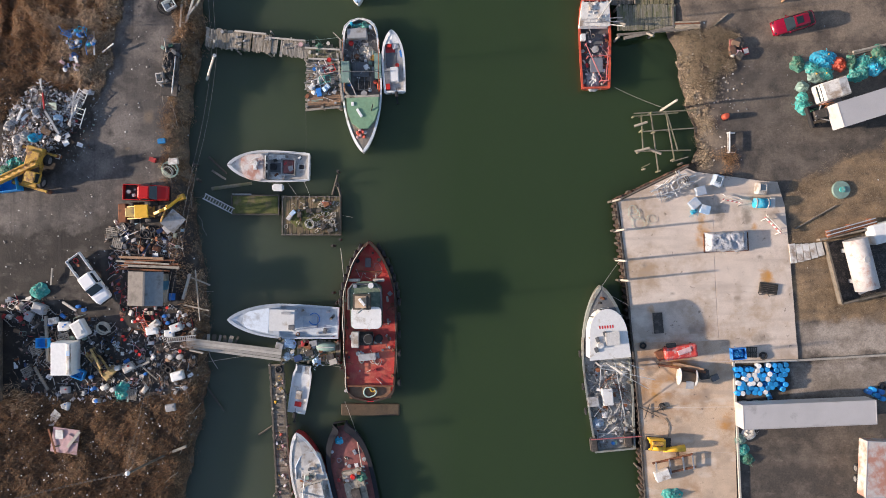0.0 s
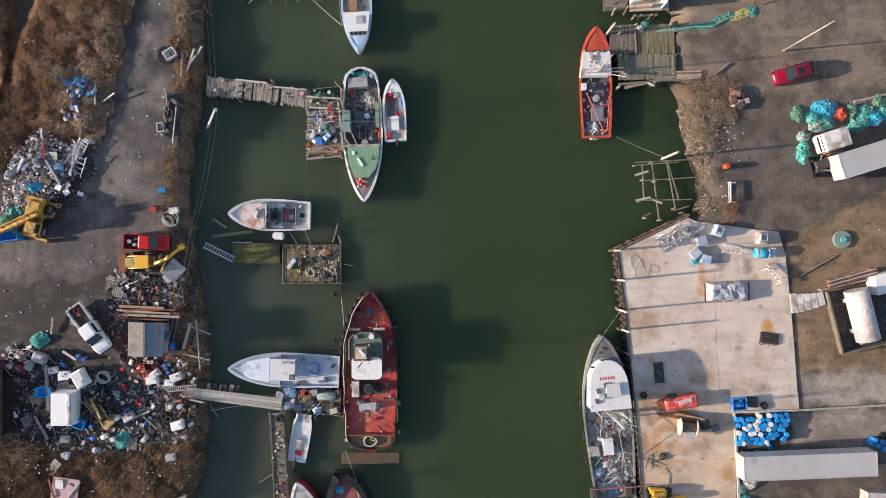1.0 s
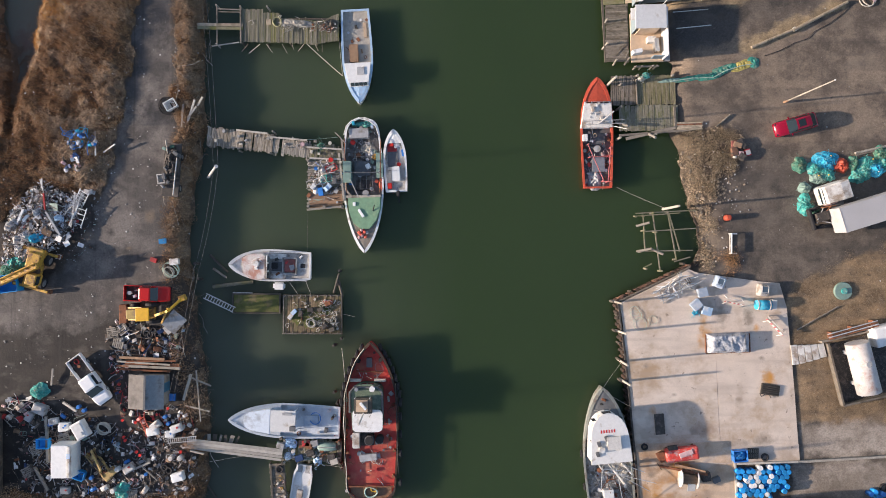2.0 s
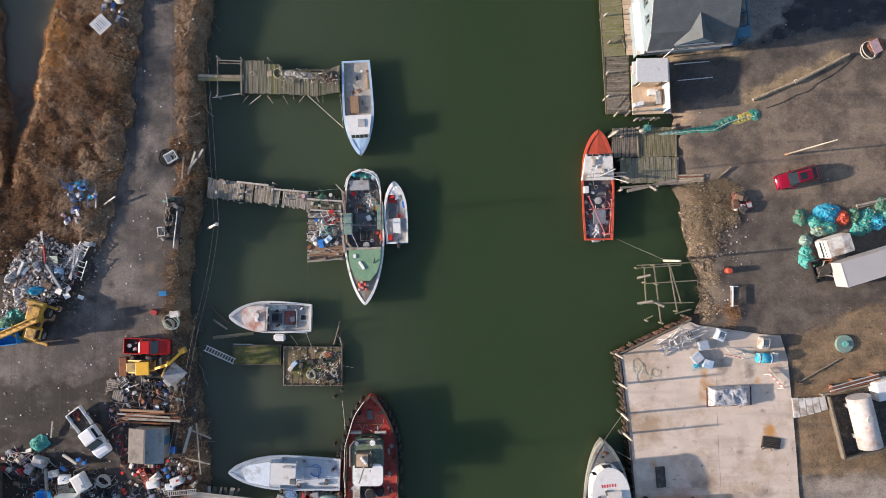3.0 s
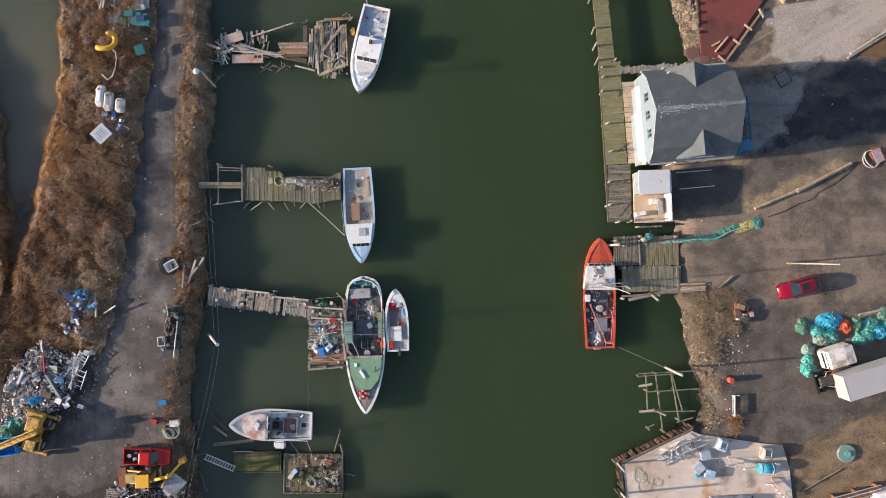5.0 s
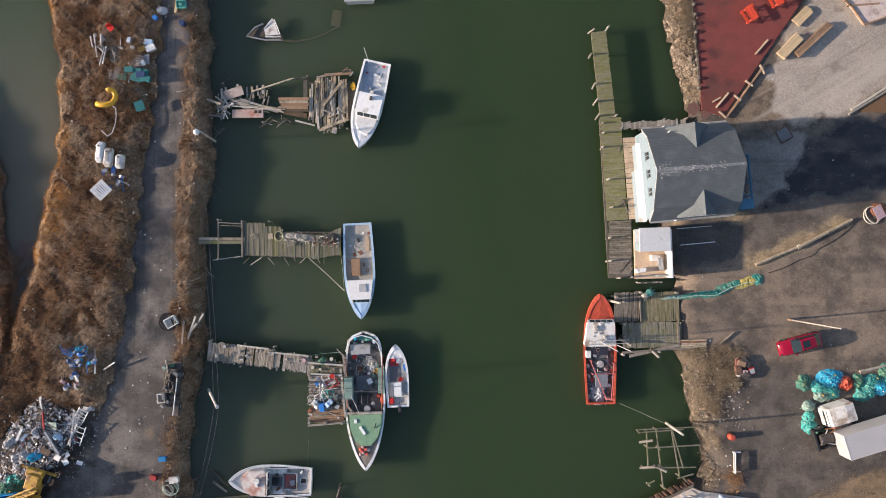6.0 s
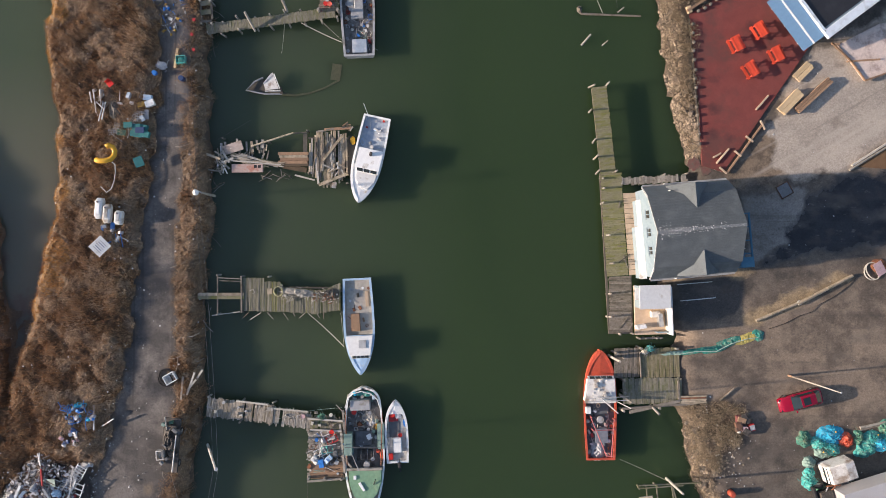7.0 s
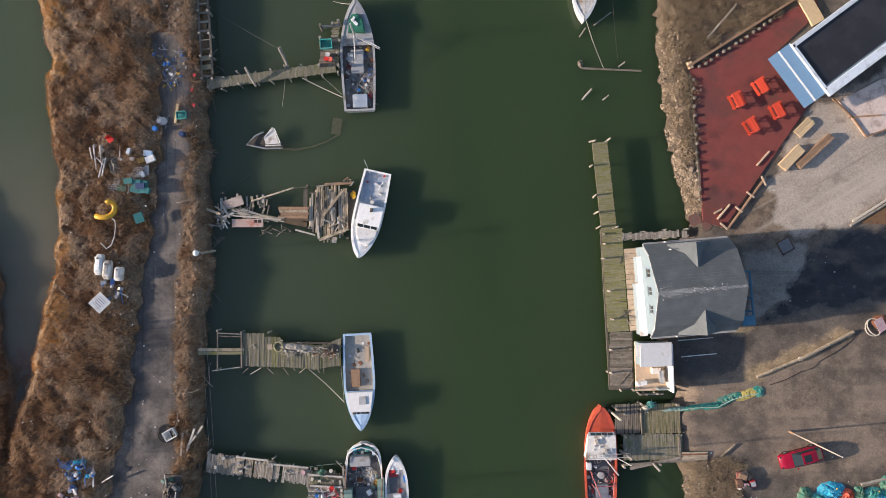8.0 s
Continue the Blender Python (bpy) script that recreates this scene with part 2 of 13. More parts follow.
def add_spots(m, spots, colour):
    """Stains and painted shade of their own shape round given places (x, y, reach)."""
    nt = m.node_tree
    nd, lk = nt.nodes, nt.links.new
    b = nd["Principled BSDF"]
    out = b.inputs["Base Color"].links[0].from_socket
    ge = nd.new("ShaderNodeNewGeometry")
    nz = nd.new("ShaderNodeTexNoise")
    nz.inputs["Scale"].default_value, nz.inputs["Detail"].default_value, nz.inputs["Roughness"].default_value = 1.1, 7, 0.65
    lk(ge.outputs["Position"], nz.inputs["Vector"])
    for x, y, reach, drag in spots:
        sub = nd.new("ShaderNodeVectorMath")
        sub.operation = "SUBTRACT"
        sub.inputs[1].default_value = (x, y, 1.55)
        lk(ge.outputs["Position"], sub.inputs[0])
        sc = nd.new("ShaderNodeVectorMath")
        sc.operation = "MULTIPLY"
        sc.inputs[1].default_value = (1.0 / reach, 1.0 / (reach * drag), 0)
        lk(sub.outputs[0], sc.inputs[0])
        ln = nd.new("ShaderNodeVectorMath")
        ln.operation = "LENGTH"
        lk(sc.outputs[0], ln.inputs[0])
        ad = nd.new("ShaderNodeMath")
        ad.operation = "MULTIPLY_ADD"
        ad.inputs[1].default_value = 1.9
        lk(nz.outputs["Fac"], ad.inputs[0])
        lk(ln.outputs["Value"], ad.inputs[2])
        mr = nd.new("ShaderNodeMapRange")
        mr.inputs["From Min"].default_value, mr.inputs["From Max"].default_value = 1.75, 1.0
        mr.inputs["To Max"].default_value = 0.85
        lk(ad.outputs[0], mr.inputs["Value"])
        mx = nd.new("ShaderNodeMix")
        mx.data_type = "RGBA"
        mx.inputs["B"].default_value = (*colour, 1)
        lk(mr.outputs[0], mx.inputs["Factor"])
        lk(out, mx.inputs["A"])
        out = mx.outputs["Result"]
    lk(out, b.inputs["Base Color"])


def add_streaks(m, colour, scale=(0.25, 2.2, 1), lo=0.55, hi=0.75, strength=0.5, turn=0.0, only="", spare=""):
    """Long faint marks drawn out along one way; kept to one ground layer, or off it."""
    nt = m.node_tree
    nd, lk = nt.nodes, nt.links.new
    b = nd["Principled BSDF"]
    out = b.inputs["Base Color"].links[0].from_socket
    tc = nd.new("ShaderNodeTexCoord")
    mp = nd.new("ShaderNodeMapping")
    mp.inputs["Scale"].default_value = scale
    rt = nd.new("ShaderNodeVectorRotate")
    rt.rotation_type = "Z_AXIS"
    rt.inputs["Angle"].default_value = radians(-turn)
    lk(tc.outputs["Object"], rt.inputs["Vector"])
    lk(rt.outputs[0], mp.inputs["Vector"])
    nz = nd.new("ShaderNodeTexNoise")
    nz.inputs["Scale"].default_value, nz.inputs["Detail"].default_value = 1.0, 6
    lk(mp.outputs[0], nz.inputs["Vector"])
    mr = nd.new("ShaderNodeMapRange")
    mr.inputs["From Min"].default_value, mr.inputs["From Max"].default_value, mr.inputs["To Max"].default_value = lo, hi, strength
    lk(nz.outputs["Fac"], mr.inputs["Value"])
    share = mr.outputs[0]
    if only or spare:
        at = nd.new("ShaderNodeAttribute")
        at.attribute_name = only or spare
        cut = nd.new("ShaderNodeMapRange")
        cut.inputs["From Min"].default_value, cut.inputs["From Max"].default_value = 0.35, 0.6
        cut.inputs["To Min"].default_value, cut.inputs["To Max"].default_value = (0, 1) if only else (1, 0.15)
        lk(at.outputs["Fac"], cut.inputs["Value"])
        by = nd.new("ShaderNodeMath")
        by.operation = "MULTIPLY"
        lk(share, by.inputs[0])
        lk(cut.outputs[0], by.inputs[1])
        share = by.outputs[0]
    mx = nd.new("ShaderNodeMix")
    mx.data_type = "RGBA"
    mx.inputs["B"].default_value = (*colour, 1)
    lk(share, mx.inputs["Factor"])
    lk(out, mx.inputs["A"])
    lk(mx.outputs["Result"], b.inputs["Base Color"])


# these dark blobs paint soft shadows onto the terrace
add_spots(BRICK_RED, [(27.0, 55.5, 1.3, 0.7), (27.0, 52.6, 1.2, 0.8), (26.8, 49.9, 1.2, 0.7), (28.6, 49.6, 0.9, 1.0), (31.0, 61.0, 1.6, 0.7)], (0.075, 0.026, 0.026))
RUST_SPOTS = [(*(21.29, -6.32), 0.6, 1.3), (*(33.09, -2.66), 0.9, 1.3), (*(26.81, 1.51), 1.3, 2.0), (*(26.63, 2.37), 0.9, 2.4), (*(31.96, 2.37), 0.5, 1.4), (*(33.18, -3.3), 1.2, 1.6), (*(24.09, -11.81), 2.2, 0.7), (*(29.01, -17.89), 1.4, 0.9), (*(22.06, -14.42), 2.0, 1.0)]
DARK_SPOTS = [(*(25.94, 6.43), 0.5, 1.0), (*(20.61, -1.68), 0.45, 1.2), (*(23.51, -4.57), 0.4, 0.8), (*(32.48, -0.81), 0.5, 0.7), (*(25.53, -8.34), 0.6, 0.8), (*(21.19, -12.68), 0.9, 0.7), (*(26.98, -15.0), 0.6, 1.4), (*(24.09, -17.6), 0.7, 0.8), (*(21.77, -6.89), 0.9, 0.6), (*(28.26, 3.82), 1.3, 1.6), (*(31.15, 3.24), 1.0, 1.8), (*(30.22, -5.04), 0.5, 0.7), (*(32.89, -9.09), 1.6, 0.8), (*(29.88, -9.79), 2.0, 0.6)]
MUD_SPOTS = [(*(21.27, -11.38), 1.8, 1.5), (*(23.18, -13.98), 2.4, 0.9), (*(26.65, -8.19), 2.0, 0.6), (*(20.58, -14.85), 1.0, 2.2), (*(25.5, -12.53), 1.8, 0.8), (*(29.26, -18.03), 1.0, 1.4), (*(24.05, -21.21), 2.0, 0.9)]
for m_ in (CONCRETE, CONCRETE_TAN):
    add_spots(m_, MUD_SPOTS, (0.27, 0.165, 0.095))
    add_spots(m_, RUST_SPOTS, (0.52, 0.25, 0.055))
    add_spots(m_, DARK_SPOTS, (0.24, 0.20, 0.16))
    add_streaks(m_, (0.38, 0.31, 0.26), (0.12, 1.1, 1), 0.52, 0.7, 0.45)
    add_streaks(m_, (0.36, 0.28, 0.21), (0.55, 0.5, 1), 0.53, 0.66, 0.5)
    add_streaks(m_, (0.16, 0.125, 0.10), (2.2, 2.0, 1), 0.66, 0.74, 0.7)
    add_streaks(m_, (0.70, 0.63, 0.55), (0.4, 0.7, 1), 0.56, 0.7, 0.5)


# ---- building helpers ----
def box_bm(sx, sy, sz, c=(0, 0, 0), rz=0.0, bevel=0.0, bm=None, tilt=None):
    bm = bm or bmesh.new()
    r = bmesh.ops.create_cube(bm, size=1.0)
    vs = r["verts"]
    rot = Matrix.Rotation(radians(rz), 4, "Z")
    if tilt:
        rot = rot @ Euler([radians(a) for a in tilt]).to_matrix().to_4x4()
    m = Matrix.Translation(c) @ rot @ Matrix.Diagonal((sx, sy, sz, 1))
    bmesh.ops.transform(bm, matrix=m, verts=vs)
    if bevel:
        es = list({e for v in vs for e in v.link_edges})
        bmesh.ops.bevel(bm, geom=es, offset=min(bevel, 0.3 * min(sx, sy, sz)), segments=2, affect="EDGES", profile=0.6)
    return bm


def cyl_bm(r, h, c=(0, 0, 0), seg=14, r2=None, tilt=(0, 0, 0), bm=None, caps=True):
    """An upright round bar whose middle is c, tipped by the degrees in tilt."""
    bm = bm or bmesh.new()
    m = pose(*c, *tilt)
    bmesh.ops.create_cone(bm, cap_ends=caps, segments=seg, radius1=r, radius2=r if r2 is None else r2, depth=h, matrix=m)
    return bm


def bar_bm(a, b, r, seg=8, r2=None, bm=None):
    """A round bar from a to b."""
    bm = bm or bmesh.new()
    a, b = Vector(a), Vector(b)
    d = b - a
    m = Matrix.Translation((a + b) / 2) @ d.to_track_quat("Z", "Y").to_matrix().to_4x4()
    bmesh.ops.create_cone(bm, cap_ends=True, segments=seg, radius1=r, radius2=r if r2 is None else r2, depth=d.length, matrix=m)
    return bm


def beam_bm(a, b, w, h, bm=None):
    """A squared timber from a to b."""
    bm = bm or bmesh.new()
    a, b = Vector(a), Vector(b)
    d = b - a
    r = bmesh.ops.create_cube(bm, size=1.0)
    m = Matrix.Translation((a + b) / 2) @ d.to_track_quat("X", "Z").to_matrix().to_4x4() @ Matrix.Diagonal((d.length, w, h, 1))
    bmesh.ops.transform(bm, matrix=m, verts=r["verts"])
    return bm


def prism_bm(pts, z0, z1, bm=None, inset=0.0, bevel=0.0):
    """An upright prism over the outline pts; its top drawn in by the share inset."""
    bm = bm or bmesh.new()
    cx, cy = sum(p[0] for p in pts) / len(pts), sum(p[1] for p in pts) / len(pts)
    lo = [bm.verts.new((x, y, z0)) for x, y in pts]
    hi = [bm.verts.new((x + (cx - x) * inset, y + (cy - y) * inset, z1)) for x, y in pts]
    n = len(pts)
    fs = [bm.faces.new(lo[::-1]), bm.faces.new(hi)]
    for i in range(n):
        fs.append(bm.faces.new((lo[i], lo[(i + 1) % n], hi[(i + 1) % n], hi[i])))
    if bevel:
        es = list({e for e in fs[1].edges})
        bmesh.ops.bevel(bm, geom=es, offset=bevel, segments=2, affect="EDGES")
    bmesh.ops.recalc_face_normals(bm, faces=bm.faces[:])
    return bm


def tube_bm(pts, r, seg=6, bm=None, closed=False):
    """A rope or pipe through the points."""
    bm = bm or bmesh.new()
    pts = [Vector(p) for p in pts]
    rings = []
    n = len(pts)
    for i, p in enumerate(pts):
        a = pts[(i - 1) % n] if (i or closed) else p
        b = pts[(i + 1) % n] if (i < n - 1 or closed) else p
        d = b - a
        q = (d if d.length > 1e-6 else Vector((1, 0, 0))).to_track_quat("Z", "Y")
        rings.append([bm.verts.new(p + q @ Vector((r * math.cos(k * math.tau / seg), r * math.sin(k * math.tau / seg), 0))) for k in range(seg)])
    for i in range(n if closed else n - 1):
        a, b = rings[i], rings[(i + 1) % n]
        for k in range(seg):
            bm.faces.new((a[k], a[(k + 1) % seg], b[(k + 1) % seg], b[k]))
    if not closed:
        bm.faces.new(rings[0][::-1])
        bm.faces.new(rings[-1])
    return bm


def sag(a, b, drop, n=10):
    a, b = Vector(a), Vector(b)
    return [a.lerp(b, i / n) - Vector((0, 0, drop * 4 * (i / n) * (1 - i / n))) for i in range(n + 1)]


def mound_bm(sx, sy, h, rough=0.35, seed=0, n=18):
    """A lumpy heap with a low flat foot."""
    bm = bmesh.new()
    grid = []
    for j in range(n + 1):
        row = []
        for i in range(n * 2):
            u, a = j / n, i / (n * 2) * math.tau
            k = 1 + 0.28 * noise.noise(Vector((math.cos(a) * 1.7 + seed, math.sin(a) * 1.7, seed * 3.1)))
            x, y = math.cos(a) * u * sx / 2 * k, math.sin(a) * u * sy / 2 * k
            z = h * (1 - u ** 2.2) * (0.75 + rough * noise.noise(Vector((x * 1.6 + seed, y * 1.6, 5))) + rough * 0.6 * noise.noise(Vector((x * 4.5, y * 4.5 + seed, 1))))
            row.append(bm.verts.new((x, y, max(z, 0.0) if u < 1 else -0.05)))
        grid.append(row)
    for j in range(1, n):
        for i in range(n * 2):
            k = (i + 1) % (n * 2)
            bm.faces.new((grid[j][i], grid[j + 1][i], grid[j + 1][k], grid[j][k]))
    top = bm.verts.new((0, 0, h * 0.8))
    for i in range(n * 2):
        bm.faces.new((grid[1][i], grid[1][(i + 1) % (n * 2)], top))
    for v in grid[0]:
        bm.verts.remove(v)
    return bm


def ob_of(name, bm, material, smooth=False):
    me = bpy.data.meshes.new(name)
    if smooth:
        for f in bm.faces:
            f.smooth = len(f.verts) <= 4
    bm.to_mesh(me)
    bm.free()
    me.materials.append(material)
    return new(name, me)


def part(name, bm, material, parent, label="", smooth=False):
    ob = ob_of(name, bm, material, smooth)
    ob.parent = parent
    if label:
        tagged(ob, label)
    return ob


def thing(name, q, rz=0.0, z=0.0, label="", category="", group="", kind=""):
    ob = new(name)
    ob.empty_display_size = 0.2
    ob.matrix_basis = pose(q[0], q[1], z, 0, 0, rz)
    return tagged(ob, label, category, group, kind)


def solid(name, bm, material, q, rz=0.0, z=0.0, label="", category="", group="", kind="", smooth=False):
    ob = ob_of(name, bm, material, smooth)
    ob.matrix_basis = pose(q[0], q[1], z, 0, 0, rz)
    return tagged(ob, label, category, group, kind)


def local(ob, q, z=0.0):
    """A place of the world in ob's own axes."""
    v = ob.matrix_basis.inverted() @ Vector((q[0], q[1], ob.matrix_basis.translation.z + z))
    return v.x, v.y, v.z


def clone(src, parent, m):
    """A piece that shares src's mesh."""
    ob = new(src.name.split(".")[0], src.data)
    ob.parent = parent
    ob.matrix_basis = m
    return ob


def block(parent, name, q, sx, sy, z0, z1, material, rz=0.0, bevel=0.04, label="", inset=0.0):
    """A squared part of a thing, centred over the world place q, turned by rz against its thing; z above the thing's foot."""
    x, y, _ = local(parent, q)
    bm = prism_bm([(-sx / 2, -sy / 2), (sx / 2, -sy / 2), (sx / 2, sy / 2), (-sx / 2, sy / 2)], z0, z1, inset=inset)
    if bevel:
        bmesh.ops.bevel(bm, geom=bm.edges[:], offset=min(bevel, 0.25 * min(sx, sy, z1 - z0)), segments=2, affect="EDGES")
    bmesh.ops.transform(bm, matrix=pose(x, y, 0, 0, 0, rz), verts=bm.verts[:])
    return part(name, bm, material, parent, label)


def heading(a, b):
    return math.degrees(math.atan2(b[1] - a[1], b[0] - a[0]))


def dist(a, b):
    return math.hypot(b[0] - a[0], b[1] - a[1])


def mid(a, b, k=0.5):
    return a[0] + (b[0] - a[0]) * k, a[1] + (b[1] - a[1]) * k


# ---- water and land ----
def water_material(name="murky_water", pale=False):
    m = bpy.data.materials.new(name)
    m.use_nodes = True
    nd, lk = m.node_tree.nodes, m.node_tree.links.new
    b = nd["Principled BSDF"]
    b.inputs["Roughness"].default_value, b.inputs["IOR"].default_value = 0.06, 1.33
    b.subsurface_method = "BURLEY"
    b.inputs["Subsurface Weight"].default_value, b.inputs["Subsurface Scale"].default_value = 1.0, 3.5
    b.inputs["Subsurface Radius"].default_value = (0.9, 1.0, 0.8)
    tc = nd.new("ShaderNodeTexCoord")
    n1 = nd.new("ShaderNodeTexNoise")
    n1.inputs["Scale"].default_value, n1.inputs["Detail"].default_value = 0.05, 4
    lk(tc.outputs["Object"], n1.inputs["Vector"])
    mx = nd.new("ShaderNodeMix")
    mx.data_type = "RGBA"
    mx.inputs["A"].default_value, mx.inputs["B"].default_value = (0.027, 0.047, 0.020, 1), (0.035, 0.058, 0.025, 1)
    if pale:
        mx.inputs["A"].default_value, mx.inputs["B"].default_value = (0.056, 0.076, 0.047, 1), (0.066, 0.088, 0.055, 1)
    lk(n1.outputs["Fac"], mx.inputs["Factor"])
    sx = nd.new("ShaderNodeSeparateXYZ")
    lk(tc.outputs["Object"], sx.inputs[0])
    # paler colour offsets the banks' shadow: westward in the creek, southward in the pond
    shade_lift = nd.new("ShaderNodeMapRange")
    shade_lift.inputs["From Min"].default_value, shade_lift.inputs["From Max"].default_value = (58.0, 42.0) if pale else (2.0, -24.0)
    shade_lift.inputs["To Min"].default_value, shade_lift.inputs["To Max"].default_value = (0.0, 1.0) if pale else (0.0, 0.56)
    lk(sx.outputs["Y" if pale else "X"], shade_lift.inputs["Value"])
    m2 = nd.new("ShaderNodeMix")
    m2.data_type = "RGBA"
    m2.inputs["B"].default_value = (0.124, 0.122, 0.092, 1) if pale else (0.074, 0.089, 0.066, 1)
    # the southern creek is lightened more, to offset the bank's shadow
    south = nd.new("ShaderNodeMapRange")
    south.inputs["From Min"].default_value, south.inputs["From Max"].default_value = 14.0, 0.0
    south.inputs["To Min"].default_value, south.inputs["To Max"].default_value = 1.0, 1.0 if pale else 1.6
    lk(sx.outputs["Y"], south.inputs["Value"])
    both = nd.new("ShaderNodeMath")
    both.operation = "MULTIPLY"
    lk(shade_lift.outputs[0], both.inputs[0])
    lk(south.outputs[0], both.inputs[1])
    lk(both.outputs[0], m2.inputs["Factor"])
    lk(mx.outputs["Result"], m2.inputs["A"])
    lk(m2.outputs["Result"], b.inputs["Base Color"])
    n2 = nd.new("ShaderNodeTexNoise")
    n2.inputs["Scale"].default_value, n2.inputs["Detail"].default_value = 1.1, 3
    lk(tc.outputs["Object"], n2.inputs["Vector"])
    bp = nd.new("ShaderNodeBump")
    bp.inputs["Strength"].default_value, bp.inputs["Distance"].default_value = 0.06, 0.1
    lk(n2.outputs["Fac"], bp.inputs["Height"])
    lk(bp.outputs[0], b.inputs["Normal"])
    return m


def sheet(name, x0, x1, y0, y1, z, material, label, category):
    bm = bmesh.new()
    vs = [bm.verts.new(p) for p in ((x0, y0, z), (x1, y0, z), (x1, y1, z), (x0, y1, z))]
    bm.faces.new(vs)
    return tagged(ob_of(name, bm, material), label, category, kind="structure")


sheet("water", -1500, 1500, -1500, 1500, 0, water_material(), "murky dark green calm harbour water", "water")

POND = water_material("silty_pond_water", True)
# mud shoal at the pond's shallow end
add_spots(POND, [(-43.9, 32.0, 2.3, 1.0), (-43.0, 29.5, 2.0, 1.2), (-46.0, 36.5, 0.9, 2.4)], (0.115, 0.083, 0.064))
sheet("pond_water", -300, -33, 2, 300, 0.012, POND, "still grey-green silty pond water", "water")

LEFT_Z, RIGHT_Z = 1.6, 1.4
BANK_L = ([(-28.01, -30.67), (-26.94, -26.06), (-25.94, -21.21), (-24.94, -17.67), (-24.34, -11.76), (-24.34, -7.03), (-24.7, -2.3), (-25.41, 1.24), (-25.88, 5.38), (-26.35, 8.92), (-26.47, 11.88), (-25.94, 16.01), (-25.17, 20.15), (-24.82, 22.51), (-24.94, 26.06)]
          + [(-24.95, 27.35), (-24.97, 30.29), (-24.89, 36.17), (-24.09, 40.88), (-24.47, 45.0), (-24.85, 49.7)] + [(-24.15, 47.67), (-24.65, 50.59), (-24.56, 52.94), (-24.97, 57.62), (-24.42, 60.56), (-25.06, 65.84), (-25.33, 69.37), (-25.47, 81.15)])
POND_R = [(-42.8, 80.96), (-41.59, 69.2), (-41.67, 66.27), (-40.57, 62.75), (-40.97, 58.06), (-39.84, 51.63), (-39.64, 45.78), (-39.93, 41.11), (-40.93, 37.6), (-41.47, 34.1), (-41.9, 31.0), (-42.7, 28.0), (-43.6, 25.0), (-44.5, 21.5)]
POND_L = [(-70.24, 80.66), (-64.22, 68.97), (-54.5, 51.51), (-47.4, 43.39), (-46.7, 39.89), (-46.4, 34.07), (-46.1, 30.5), (-45.8, 27.5), (-45.2, 24.0), (-44.9, 21.5)]
ROAD_L = ([(-30.74, 65.3), (-29.32, 61.29), (-29.13, 54.98), (-29.93, 45.8), (-31.3, 36.64), (-32.0, 28.65)] + [(-32.52, 25.52), (-33.33, 21.47), (-34.6, 16.84), (-35.64, 14.52), (-36.57, 10.47), (-39.58, 7.58), (-45.36, 5.27), (-62.72, 3.53), (-62.72, -11.51), (-45.36, -14.41), (-38.42, -14.99), (-32.06, -14.41), (-26.27, -11.51), (-25.69, -6.89), (-26.73, 1.22), (-28.01, 6.42), (-28.47, 11.63), (-27.89, 16.84), (-27.66, 22.05), (-28.01, 25.52)]
          + [(-27.68, 29.25), (-27.88, 36.67), (-27.29, 44.68), (-26.69, 51.56), (-26.52, 57.3), (-26.46, 61.89), (-27.42, 65.34)])
YARD_BARE = [(-62.72, -12.67), (-45.36, -12.9), (-38.42, -14.99), (-30.9, -15.68), (-25.69, -14.41), (-25.11, -2.26), (-26.27, 6.42), (-28.01, 8.16), (-34.4, 15.2), (-37.6, 16.6), (-41.6, 16.9), (-45.6, 13.0), (-62.72, 8.16)]
YARD_GRIME = [(-62.72, 0.93), (-41.89, 2.08), (-37.84, 2.08), (-34.95, 3.53), (-26.27, 2.37), (-25.0, -2.26), (-24.77, -11.51), (-25.4, -15.85), (-30.9, -17.59), (-38.42, -17.59), (-62.72, -14.41)]
GRASS_R = [[(35.51, 6.44), (40.38, 8.76), (49.66, 12.24), (49.66, -6.9), (41.54, -7.95), (36.55, -7.19), (35.97, -3.42)], [(22.86, 21.99), (24.72, 22.57), (29.94, 22.68), (30.63, 20.94), (29.94, 18.62), (28.08, 16.3), (26.75, 14.56), (27.3, 11.66), (27.4, 8.18), (25.7, 8.18), (25.59, 11.66), (25.2, 14.27), (23.6, 16.3), (23.2, 19.2)],
           [(19.66, 80.94), (34.73, 81.1), (35.93, 69.5), (24.27, 62.9), (25.16, 46.28), (20.44, 45.66)]]
GRAVEL_R = [(29.09, 46.31), (31.67, 49.51), (37.13, 58.51), (47.54, 64.4), (47.57, 50.51), (40.64, 46.3), (36.02, 45.57), (30.25, 45.4)]
DIRT_R = [(28.51, 46.31), (30.81, 49.21), (31.96, 50.38), (33.4, 49.5), (33.3, 46.8), (34.87, 44.9), (29.09, 44.7)]
PALE_R = [[(35.97, -11.66), (49.66, -11.08), (49.66, -15.03), (35.97, -15.37)], [(36.67, -7.6), (49.66, -7.25), (49.66, -10.5), (36.67, -11.08)]]
# wet patches, with the house's cast shadow painted in as near black
HOUSE_SHADE_WET_R = [(34.71, 40.01), (36.32, 42.73), (38.05, 44.48), (40.94, 45.77), (49.05, 47.55), (49.08, 38.92), (39.81, 38.24), (35.18, 37.29), (32.0, 36.58), (32.98, 37.97), (34.94, 38.85)]
SLAB_R = [(29.95, 44.03), (36.31, 44.36), (36.61, 40.88), (35.17, 39.26), (31.13, 36.69), (30.66, 39.12)]
